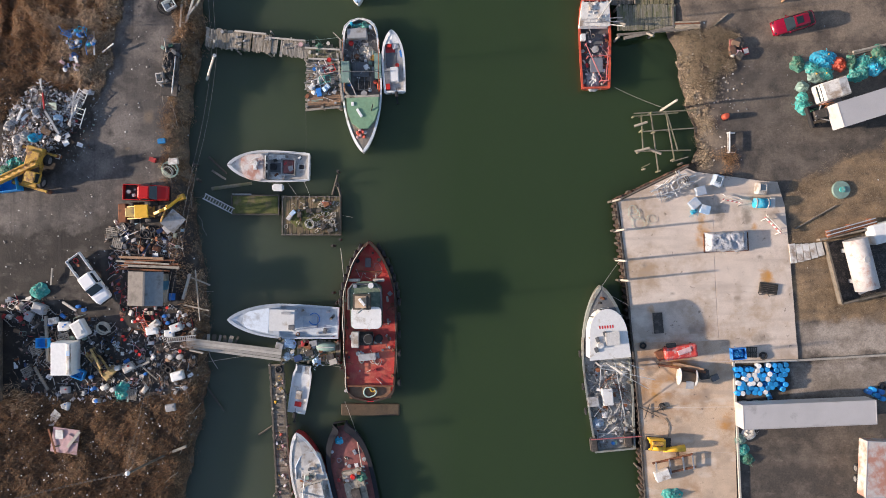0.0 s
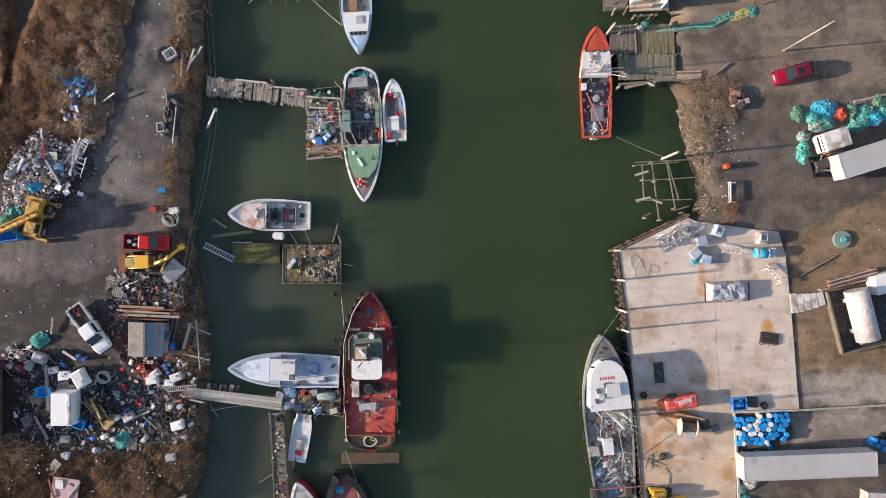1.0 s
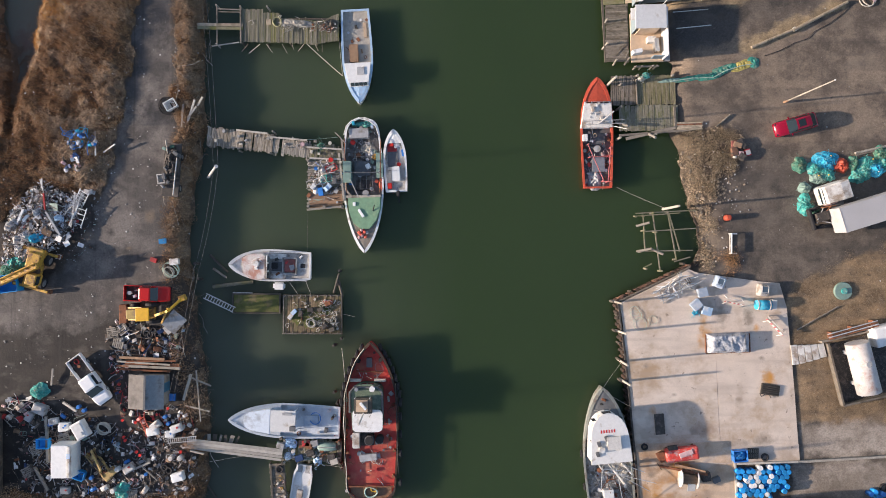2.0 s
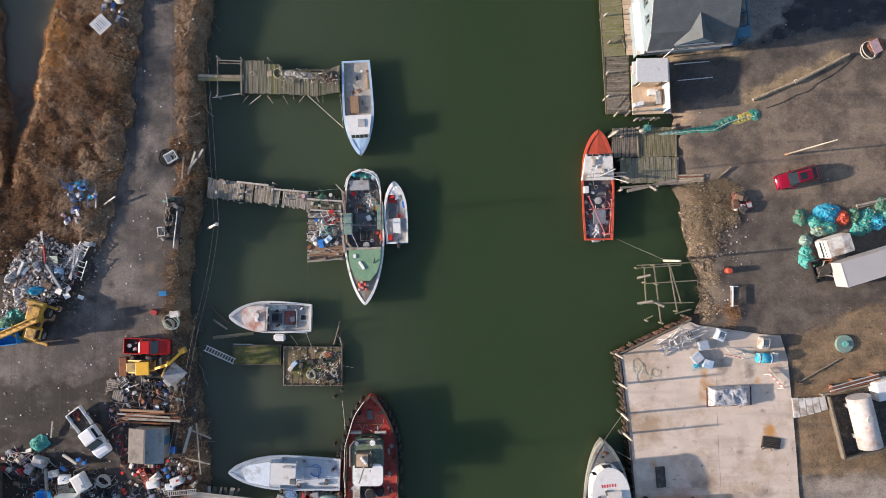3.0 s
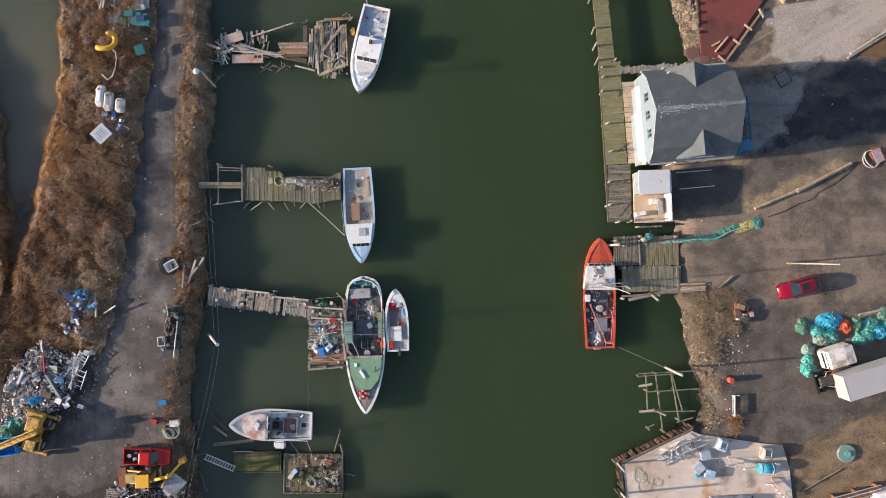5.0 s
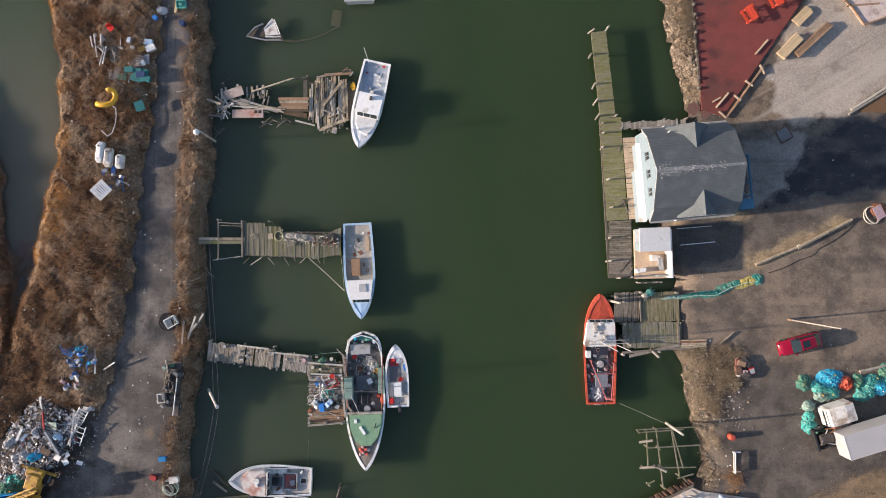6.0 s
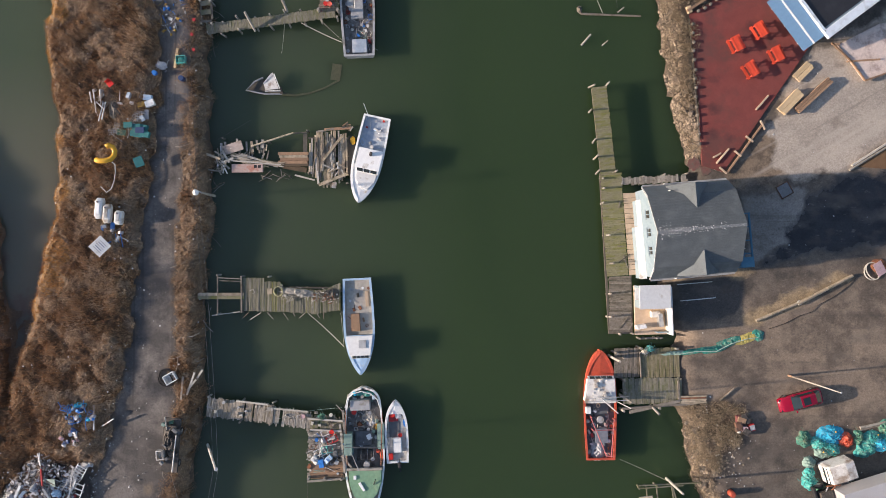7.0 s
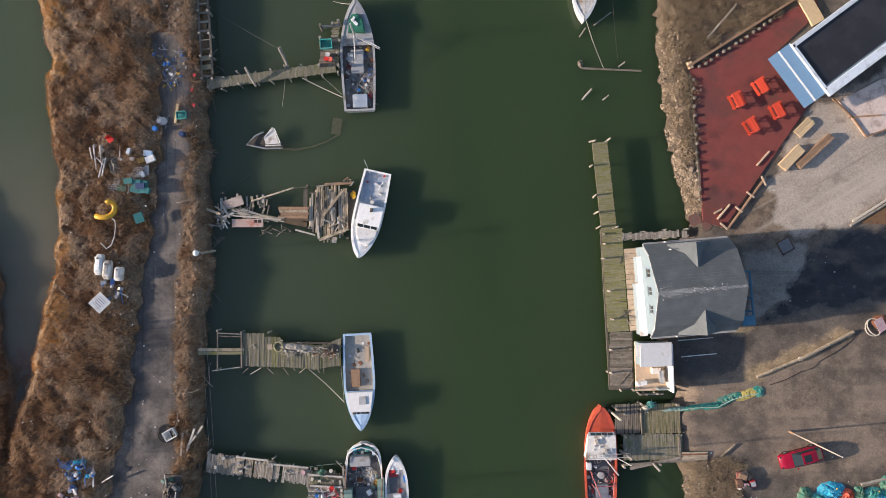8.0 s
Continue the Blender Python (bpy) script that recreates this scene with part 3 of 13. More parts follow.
STRIP_R = [[(29.41, 30.43), (31.14, 32.18), (35.19, 33.93), (39.82, 35.98), (40.98, 35.35), (35.19, 32.43), (31.15, 30.67)], [(23.03, 35.84), (27.08, 36.21), (31.13, 35.88), (30.55, 35.3), (27.08, 35.28), (23.03, 35.37)]]
# painted shade: darker ground where the shack's shadow falls
SHACK_SHADE_R = [[(22.8, 35.26), (29.74, 35.41), (29.75, 32.17), (27.1, 31.12), (22.82, 30.86)]]
TAN_R = [(23.06, 29.25), (26.52, 31.0), (35.19, 35.09), (49.08, 38.06), (49.11, 25.33), (39.87, 17.19), (36.39, 19.49), (23.66, 22.89)]
BANK_R = ([(21.63, -30.67), (21.04, -26.06), (19.26, -9.4), (18.2, 0.65), (17.85, 4.9), (21.63, 7.27), (25.29, 8.8), (25.88, 11.29), (24.88, 14.24), (23.99, 17.2), (23.75, 19.56), (23.4, 21.04), (22.45, 22.4), (21.98, 25.47)]
          + [(21.15, 26.4), (23.14, 29.23), (22.31, 30.23), (21.13, 32.28), (21.0, 34.64), (21.1, 38.17), (21.79, 43.48)] + [(24.36, 46.33), (23.46, 48.67), (22.45, 52.19), (21.6, 56.29), (21.22, 61.0), (20.73, 63.94), (20.7, 69.84), (20.63, 81.65)])


def inside(px, py, poly):
    hit = np.zeros(px.shape, bool)
    for (x0, y0), (x1, y1) in zip(poly, poly[1:] + poly[:1]):
        if y0 == y1:
            continue
        hit ^= ((y0 > py) != (y1 > py)) & (px < (x1 - x0) * (py - y0) / (y1 - y0) + x0)
    return hit


def edge_distance(px, py, poly):
    """Metres inside the outline (minus: outside)."""
    d = np.full(px.shape, 1e9)
    for (x0, y0), (x1, y1) in zip(poly, poly[1:] + poly[:1]):
        dx, dy = x1 - x0, y1 - y0
        k = np.clip(((px - x0) * dx + (py - y0) * dy) / max(dx * dx + dy * dy, 1e-9), 0, 1)
        d = np.minimum(d, np.hypot(px - x0 - k * dx, py - y0 - k * dy))
    return np.where(inside(px, py, poly), d, -d)


def wobble(x, y, s, seed):
    """Cheap smooth noise from -1 to 1."""
    return (np.sin(x * s + 1.7 * np.sin(y * s * 0.8 + seed)) + np.sin(y * s * 1.3 + 2.1 * np.sin(x * s * 0.7 + seed * 2.3)) + np.sin((x + y) * s * 2.1 + seed)) / 3


def line_x(line, y):
    pts = sorted(line, key=lambda p: p[1])
    return np.interp(y, [p[1] for p in pts], [p[0] for p in pts])


def smooth01(v):
    v = np.clip(v, 0, 1)
    return v * v * (3 - 2 * v)


def left_height(x, y):
    d = line_x(BANK_L, y) + 0.3 * wobble(x, y, 1.3, 3) - x
    z = -0.9 + (LEFT_Z + 0.9) * smooth01((d + 1.0) / 2.6)
    pr, pl = line_x(POND_R, y), line_x(POND_L, y)
    top = POND_R[-1][1]
    inp = np.minimum(pr - x, x - pl) + 0.4 * wobble(x, y, 0.9, 5)
    inp = np.where(y < top, -2.0, inp)
    mud = smooth01((POND_R[9][1] - y) / 3.0)
    bed = -0.5 + 0.51 * mud
    z = z + (bed - z) * smooth01((inp + 0.6) / 1.6)
    far = smooth01((pl + 0.4 - x) / 2.0) * (y > top)
    z = z * (1 - 0.72 * far)
    return z + 0.05 * wobble(x, y, 2.2, 1) + 0.03 * wobble(x, y, 5.1, 2)


def right_height(x, y):
    d = x - line_x(BANK_R, y) - 0.35 * wobble(x, y, 1.4, 6) - 0.25 * wobble(x, y, 3.1, 2)
    z = -0.9 + (RIGHT_Z + 0.9) * smooth01((d + 0.6) / 3.2)
    return z + 0.02 * wobble(x, y, 1.5, 4)


def land(name, x0, x1, y0, y1, step, height, masks, material, label):
    xs, ys = np.arange(x0, x1 + step, step), np.arange(y0, y1 + step, step)
    gx, gy = np.meshgrid(xs, ys)
    gz = height(gx, gy)
    nx, ny = len(xs), len(ys)
    co = np.stack([gx, gy, gz], -1).reshape(-1, 3)
    i = (np.arange(ny - 1)[:, None] * nx + np.arange(nx - 1)[None, :]).reshape(-1)
    faces = np.stack([i, i + 1, i + 1 + nx, i + nx], -1)
    me = bpy.data.meshes.new(name)
    me.from_pydata(co.tolist(), [], faces.tolist())
    for key, fn in masks.items():
        at = me.attributes.new(key, "FLOAT", "POINT")
        at.data.foreach_set("value", fn(gx, gy).reshape(-1).astype(np.float32))
    me.polygons.foreach_set("use_smooth", np.ones(len(me.polygons), bool))
    me.materials.append(material)
    return tagged(new(name, me), label, "ground", kind="structure")


def blend_of(poly, soft, seed):
    return lambda x, y: smooth01((edge_distance(x, y, poly) + 0.7 * wobble(x, y, 1.1, seed)) / soft * 0.5 + 0.5)


def any_of(polys, soft, seed):
    fns = [blend_of(p, soft, seed) for p in polys]
    return lambda x, y: np.max([f(x, y) for f in fns], 0)


def ground_material(name, base, layers, rough=0.9):
    """Soil with layers (attribute, colour a, colour b, noise scale, roughness) spread over it."""
    m = bpy.data.materials.new(name)
    m.use_nodes = True
    nd, lk = m.node_tree.nodes, m.node_tree.links.new
    b = nd["Principled BSDF"]
    tc = nd.new("ShaderNodeTexCoord")

    def noisy(scale, detail=6, rough_=0.6):
        n = nd.new("ShaderNodeTexNoise")
        n.inputs["Scale"].default_value, n.inputs["Detail"].default_value, n.inputs["Roughness"].default_value = scale, detail, rough_
        lk(tc.outputs["Object"], n.inputs["Vector"])
        return n.outputs["Fac"]

    def mixed(f, a, c, lo=0.35, hi=0.65):
        r = nd.new("ShaderNodeMapRange")
        r.inputs["From Min"].default_value, r.inputs["From Max"].default_value = lo, hi
        lk(f, r.inputs["Value"])
        x = nd.new("ShaderNodeMix")
        x.data_type = "RGBA"
        lk(r.outputs[0], x.inputs["Factor"])
        for key, v in (("A", a), ("B", c)):
            if isinstance(v, tuple):
                x.inputs[key].default_value = (*v, 1)
            else:
                lk(v, x.inputs[key])
        return x.outputs["Result"]

    col = mixed(noisy(0.4, 7, 0.65), base[0], base[1], 0.4, 0.6)
    rv = None
    rg = nd.new("ShaderNodeValue")
    rg.outputs[0].default_value = rough
    rv = rg.outputs[0]
    for key, c1, c2, sc, ro in layers:
        at = nd.new("ShaderNodeAttribute")
        at.attribute_name = key
        jag = nd.new("ShaderNodeMath")
        jag.operation = "MULTIPLY_ADD"
        jag.inputs[1].default_value = 0.5
        lk(noisy(1.4), jag.inputs[0])
        lk(at.outputs["Fac"], jag.inputs[2])
        top = mixed(noisy(sc, 7, 0.65), c1, c2, 0.42, 0.6)
        col = mixed(jag.outputs[0], col, top, 0.62, 0.9)
        mr = nd.new("ShaderNodeMapRange")
        mr.inputs["From Min"].default_value, mr.inputs["From Max"].default_value = 0.62, 0.9
        lk(jag.outputs[0], mr.inputs["Value"])
        mf = nd.new("ShaderNodeMix")
        lk(mr.outputs[0], mf.inputs["Factor"])
        lk(rv, mf.inputs["A"])
        mf.inputs["B"].default_value = ro
        rv = mf.outputs["Result"]
    # grit: fine light and dark flecks over everything
    hs = nd.new("ShaderNodeHueSaturation")
    gr = nd.new("ShaderNodeMapRange")
    gr.inputs["From Min"].default_value, gr.inputs["From Max"].default_value = 0.3, 0.7
    gr.inputs["To Min"].default_value, gr.inputs["To Max"].default_value = 0.66, 1.34
    g0 = noisy(6.0, 8, 0.7)
    lk(g0, gr.inputs["Value"])
    lk(gr.outputs[0], hs.inputs["Value"])
    lk(col, hs.inputs["Color"])
    lk(hs.outputs[0], b.inputs["Base Color"])
    lk(rv, b.inputs["Roughness"])
    bp = nd.new("ShaderNodeBump")
    bp.inputs["Strength"].default_value, bp.inputs["Distance"].default_value = 0.35, 0.08
    lk(g0, bp.inputs["Height"])
    lk(bp.outputs[0], b.inputs["Normal"])
    return m


SOIL_L = ground_material("reed_bed_soil", ((0.085, 0.056, 0.033), (0.145, 0.097, 0.058)),
                         [("bare", (0.030, 0.024, 0.020), (0.062, 0.049, 0.039), 0.5, 0.9), ("road", (0.058, 0.0525, 0.049), (0.168, 0.148, 0.132), 0.24, 0.75), ("grime", (0.014, 0.012, 0.011), (0.031, 0.026, 0.022), 0.5, 0.8)])
SOIL_R = ground_material("yard_ground", ((0.064, 0.055, 0.047), (0.135, 0.111, 0.089)),
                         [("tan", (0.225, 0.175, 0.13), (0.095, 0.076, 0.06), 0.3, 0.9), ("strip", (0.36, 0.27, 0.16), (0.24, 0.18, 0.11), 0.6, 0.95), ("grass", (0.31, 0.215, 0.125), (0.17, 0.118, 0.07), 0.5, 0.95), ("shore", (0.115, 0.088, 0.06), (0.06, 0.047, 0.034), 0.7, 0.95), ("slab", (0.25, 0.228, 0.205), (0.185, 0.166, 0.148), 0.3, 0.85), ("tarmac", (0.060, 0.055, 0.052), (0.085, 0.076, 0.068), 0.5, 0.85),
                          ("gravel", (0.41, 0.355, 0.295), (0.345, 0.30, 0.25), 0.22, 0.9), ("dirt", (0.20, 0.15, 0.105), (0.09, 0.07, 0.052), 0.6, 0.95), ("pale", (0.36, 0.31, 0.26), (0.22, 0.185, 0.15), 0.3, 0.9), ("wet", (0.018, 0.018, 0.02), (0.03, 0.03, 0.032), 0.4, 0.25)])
add_streaks(SOIL_R, (0.075, 0.064, 0.055), (0.05, 0.6, 1), 0.52, 0.68, 0.4, spare="gravel")
add_streaks(SOIL_R, (0.26, 0.215, 0.17), (0.25, 0.45, 1), 0.54, 0.72, 0.3, spare="gravel")
add_streaks(SOIL_R, (0.085, 0.066, 0.05), (0.7, 0.9, 1), 0.56, 0.7, 0.4, spare="gravel")
add_streaks(SOIL_R, (0.034, 0.030, 0.028), (1.6, 1.9, 1), 0.64, 0.74, 0.45, spare="gravel")
add_streaks(SOIL_R, (0.24, 0.20, 0.16), (1.3, 2.6, 1), 0.64, 0.74, 0.4, spare="gravel")
add_streaks(SOIL_R, (0.055, 0.048, 0.043), (0.06, 1.7, 1), 0.6, 0.7, 0.3, spare="gravel")
add_streaks(SOIL_R, (0.46, 0.405, 0.34), (0.035, 0.8, 1), 0.52, 0.66, 0.6, 30, "gravel")
add_streaks(SOIL_R, (0.20, 0.175, 0.15), (0.04, 1.5, 1), 0.63, 0.69, 0.6, 31, "gravel")
add_streaks(SOIL_R, (0.17, 0.145, 0.12), (0.5, 0.6, 1), 0.6, 0.7, 0.55, 0, "gravel")
# dark puddle stains, and reed shade painted along the road's edge
add_spots(SOIL_L, [(-32.6, 10.0, 1.7, 0.55), (-34.1, 11.9, 0.7, 1.0), (-36.2, 10.4, 0.9, 0.7), (-31.2, 9.2, 1.3, 0.6), (-30.2, 24.6, 0.9, 2.0), (-33.2, 20.2, 0.8, 1.6)], (0.022, 0.021, 0.021))
add_spots(SOIL_L, [(-30.8, 42.5, 2.4, 2.0), (-30.4, 37.0, 2.6, 2.2), (-30.9, 32.0, 2.2, 2.0), (-30.2, 49.0, 2.0, 2.4), (-31.6, 27.0, 1.4, 2.2)], (0.058, 0.056, 0.057))
add_spots(SOIL_L, [(-36.2, 11.5, 1.0, 0.7), (-32.3, 10.3, 0.5, 0.6), (-30.1, 13.5, 0.8, 1.6)], (0.17, 0.125, 0.08))
add_streaks(SOIL_L, (0.155, 0.136, 0.12), (0.45, 0.8, 1), 0.55, 0.7, 0.4)
add_streaks(SOIL_L, (0.044, 0.040, 0.037), (0.3, 0.2, 1), 0.52, 0.66, 0.42)
add_streaks(SOIL_L, (0.17, 0.148, 0.128), (0.5, 0.05, 1), 0.55, 0.75, 0.4)
add_streaks(SOIL_L, (0.21, 0.185, 0.165), (1.1, 1.3, 1), 0.64, 0.74, 0.35)
add_streaks(SOIL_L, (0.022, 0.020, 0.019), (1.4, 1.7, 1), 0.62, 0.72, 0.5)
add_streaks(SOIL_L, (0.035, 0.031, 0.029), (1.9, 0.05, 1), 0.58, 0.68, 0.45)
land("ground_west", -190, -20, -120, 170, 0.75, left_height, {"road": blend_of(ROAD_L, 1.6, 1), "bare": blend_of(YARD_BARE, 3.0, 2), "grime": blend_of(YARD_GRIME, 4.0, 7)}, SOIL_L, "brown soil bank with a dark worn dirt road")
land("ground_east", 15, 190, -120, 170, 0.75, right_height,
     {"grass": any_of(GRASS_R[:1], 2.0, 3), "shore": any_of(GRASS_R[1:], 2.0, 3), "gravel": blend_of(GRAVEL_R, 2.0, 4), "dirt": blend_of(DIRT_R, 1.4, 12), "pale": any_of(PALE_R, 2.0, 10), "slab": blend_of(SLAB_R, 1.0, 8), "strip": any_of(STRIP_R, 1.6, 9), "tarmac": any_of(SHACK_SHADE_R, 0.8, 11), "wet": blend_of(HOUSE_SHADE_WET_R, 1.5, 5), "tan": blend_of(TAN_R, 4.0, 6)}, SOIL_R, "grey and brown worn yard ground beside the wharf")


# ---- boats ----
def half_width(s, transom, full, stern_round, bow_start=0.45, bluff=0.0):
    """Share of the half beam at s, from 0 at the stern to 1 at the bow."""
    if s < bow_start:
        w = transom + (1 - transom) * math.sin(s / bow_start * math.pi / 2)
        if stern_round and s < stern_round:
            k = 1 - s / stern_round
            w *= max(0.02, 1 - k ** 2.6) ** 0.45
        return w
    u = (s - bow_start) / (1 - bow_start)
    return max(bluff, (1 - max(0.0, u) ** full) ** 0.74) if u < 1 else max(bluff, 0.012)


def boat(name, bow, stern, beam, free=0.9, label="", hull=None, deck=None, rail=None, transom=0.85, full=2.0, stern_round=0.0, sheer=0.5, well=0.5,
         wall=0.10, bow_start=0.45, cover=0.0, cover_mat=None, bluff=0.0, flare=1.0):
    """A hull afloat: shell, rail cap, deck; cover: share of the length that a raised foredeck takes."""
    L = dist(bow, stern)
    ob = thing(name, mid(bow, stern), heading(stern, bow), 0.0, label, "boat", "boats moored in the creek")
    n = 44
    ss = [i / n for i in range(n + 1)]

    def rows(scale, z_of, draw_in=0.0):
        out = []
        for s in ss:
            w = max(0.01, half_width(s, transom, full, stern_round, bow_start, bluff) * beam / 2 * scale - draw_in)
            x = -L / 2 + s * L
            if draw_in:
                x = -L / 2 + draw_in + s * (L - draw_in * 2.6)
            out.append((x, w, z_of(s)))
        return out

    top = lambda s: free + sheer * max(0, s - 0.35) ** 2 * 2.2
    floor_z = lambda s: max(0.12, free - well) if s < 1 - cover else top(s) - 0.06
    shell = bmesh.new()
    rings = []
    for (x, w, z), (xi, wi, _) in zip(rows(1, top), rows(1, top, wall)):
        s = (x + L / 2) / L
        kx = x - (0.12 * L * max(0, s - 0.7) ** 1.5)
        pts = [(kx, -w * 0.25, -0.6), (kx, -w * (1 - 0.16 * flare), -0.1), (x, -w * (1 - 0.04 * flare), z * 0.45), (x, -w, z), (xi, -wi, z), (xi, -wi, floor_z(min(s, 0.99)) - 0.05)]
        rings.append([shell.verts.new(p) for p in pts] + [shell.verts.new((p[0], -p[1], p[2])) for p in pts[::-1]])
    for a, b in zip(rings, rings[1:]):
        for k in range(11):
            if k != 5:
                shell.faces.new((a[k], b[k], b[k + 1], a[k + 1]))
        shell.faces.new((a[11], b[11], b[0], a[0]))
    for r in (rings[0], rings[-1]):
        shell.faces.new((r[0], r[1], r[2], r[3], r[8], r[9], r[10], r[11]))
    r = rings[0]
    shell.faces.new((r[3], r[4], r[7], r[8]))
    shell.faces.new((r[4], r[5], r[6], r[7]))
    bmesh.ops.recalc_face_normals(shell, faces=shell.faces[:])
    part("hull", shell, hull, ob)
    cap = bmesh.new()
    prev = None
    left, right = [], []
    for (x, w, z), (xi, wi, _) in zip(rows(1, top), rows(1, top, wall + 0.05)):
        left.append((x, w + 0.03, xi, wi, z))
    for sgn in (1, -1):
        prev = None
        for x, w, xi, wi, z in left:
            ring = [cap.verts.new((x, sgn * w, z - 0.04)), cap.verts.new((x, sgn * w, z + 0.05)), cap.verts.new((xi, sgn * wi, z + 0.05)), cap.verts.new((xi, sgn * wi, z - 0.04))]
            if prev:
                for k in range(4):
                    cap.faces.new((prev[k], ring[k], ring[(k + 1) % 4], prev[(k + 1) % 4]))
            else:
                cap.faces.new(ring)
            prev = ring
        cap.faces.new(prev)
    w0 = left[0][1]
    if not stern_round:
        box_bm(wall + 0.06, w0 * 2, 0.09, (-L / 2 + wall / 2, 0, free + 0.006), bm=cap)
    bmesh.ops.recalc_face_normals(cap, faces=cap.faces[:])
    part("gunwale", cap, rail or hull, ob)
    for nm, lo, hi, m in (("deck", 0.0, 1 - cover, deck), ("foredeck", 1 - cover, 0.985, cover_mat or rail or deck)):
        if hi - lo < 0.03:
            continue
        dk = bmesh.new()
        prev = None
        k = max(3, int((hi - lo) * n))
        for i in range(k + 1):
            s = lo + (hi - lo) * i / k
            w = max(0.01, half_width(s, transom, full, stern_round, bow_start, bluff) * beam / 2 - wall * 0.7)
            x = -L / 2 + wall * 0.7 + s * (L - wall * 2)
            z = floor_z(s) if nm == "deck" and s < 1 - cover else (top(s) - 0.02 if nm == "foredeck" else floor_z(lo))
            ring = [dk.verts.new((x, -w, z)), dk.verts.new((x, 0, z + 0.05)), dk.verts.new((x, w, z)), dk.verts.new((x, w, z - 0.07)), dk.verts.new((x, -w, z - 0.07))]
            if prev:
                for j in range(5):
                    dk.faces.new((prev[j], ring[j], ring[(j + 1) % 5], prev[(j + 1) % 5]))
            else:
                dk.faces.new(ring)
            prev = ring
        dk.faces.new(prev)
        if nm == "deck" and cover:
            x = -L / 2 + wall + (1 - cover) * (L - wall * 2)
            w = half_width(1 - cover, transom, full, stern_round, bow_start, bluff) * beam - wall * 1.6
            box_bm(0.06, w, top(1 - cover) - floor_z(lo), (x, 0, (top(1 - cover) + floor_z(lo)) / 2 - 0.03), bm=dk)
        bmesh.ops.recalc_face_normals(dk, faces=dk.faces[:])
        part(nm, dk, m, ob)
    return ob


def cabin(ob, name, q0, q1, w0, w1, z0, z1, wall_mat, roof_mat, eave=0.12, panes=3, label="", slope=0.12, round_front=0.0, roof_label="", rake=0.0):
    """A deckhouse from q0 (aft) to q1 (fore), w0 and w1 wide there, with its roof and windows as parts."""
    x0, y0, _ = local(ob, q0)
    x1, y1, _ = local(ob, q1)
    f = x1 - round_front

    def outline(g):
        pts = [(x0 - g, y0 - w0 / 2 - g), (f + g, y1 - w1 / 2 - g)]
        if round_front:
            pts += [(f + (round_front + g) * math.sin(a), y1 - (w1 / 2 + g) * math.cos(a)) for a in [math.pi * k / 12 for k in range(1, 12)]]
        return pts + [(f + g, y1 + w1 / 2 + g), (x0 - g, y0 + w0 / 2 + g)]

    h = part(name, prism_bm(outline(0), z0, z1, inset=slope * 0.3), wall_mat, ob, label)
    part("roof", prism_bm(outline(eave), z1, z1 + 0.11, bevel=0.03), roof_mat, ob, roof_label)
    if rake:
        for i in range(panes):
            y = y1 + (i - (panes - 1) / 2) * w1 / panes * 0.9
            part("window_pane", box_bm(0.05, w1 / panes * 0.76, rake, (x1 + eave + rake * 0.33, y, z1 - rake * 0.3), 0, 0, None, (0, -42, 0)), GLASS, h)
        part("window_frame", box_bm(0.05, w1 * 1.02, rake * 1.5, (x1 + eave + rake * 0.28, y1, z1 - rake * 0.42), 0, 0.01, None, (0, -42, 0)), wall_mat, h)
    if panes:
        for i in range(0 if rake else panes):
            y = y1 + (i - (panes - 1) / 2) * w1 / panes * 0.92
            part("window_pane", box_bm(0.05, w1 / panes * 0.72, (z1 - z0) * 0.34, (x1 - 0.03 - (round_front * 0.25 if abs(y - y1) > w1 * 0.2 else 0), y, z0 + (z1 - z0) * 0.72)), GLASS, h)
        for sgn in (-1, 1):
            for k in (0.35, 0.68):
                w = (w0 + (w1 - w0) * k) / 2
                part("window_pane", box_bm((x1 - x0) * 0.22, 0.05, (z1 - z0) * 0.32, (x0 + (f - x0) * k, (y0 + y1) / 2 + sgn * (w - 0.035 * (w0 + w1) / 2 * slope / 0.12 - 0.02), z0 + (z1 - z0) * 0.7)), GLASS, h)
    return h


def rod(ob, name, qa, za, qb, zb, r, material, label=""):
    return part(name, bar_bm(local(ob, qa, za), local(ob, qb, zb), r), material, ob, label)


def round_part(ob, name, q, r, z0, z1, material, label="", r2=None):
    x, y, _ = local(ob, q)
    return part(name, cyl_bm(r, z1 - z0, (x, y, (z0 + z1) / 2), 18, r2), material, ob, label, True)


def tyre_bm(r=0.32, w=0.2, c=(0, 0, 0), tilt=(0, 0, 0), hole=0.55):
    bm = bmesh.new()
    rings = []
    m = pose(*c, *tilt)
    for i in range(18):
        a = i / 18 * math.tau
        prof = [(r * hole, -w * 0.4), (r * 0.85, -w / 2), (r, -w * 0.3), (r, w * 0.3), (r * 0.85, w / 2), (r * hole, w * 0.4)]
        rings.append([bm.verts.new(m @ Vector((p * math.cos(a), p * math.sin(a), z))) for p, z in prof])
    for i in range(18):
        a, b = rings[i], rings[(i + 1) % 18]
        for k in range(6):
            bm.faces.new((a[k], b[k], b[(k + 1) % 6], a[(k + 1) % 6]))
    bmesh.ops.recalc_face_normals(bm, faces=bm.faces[:])
    return bm


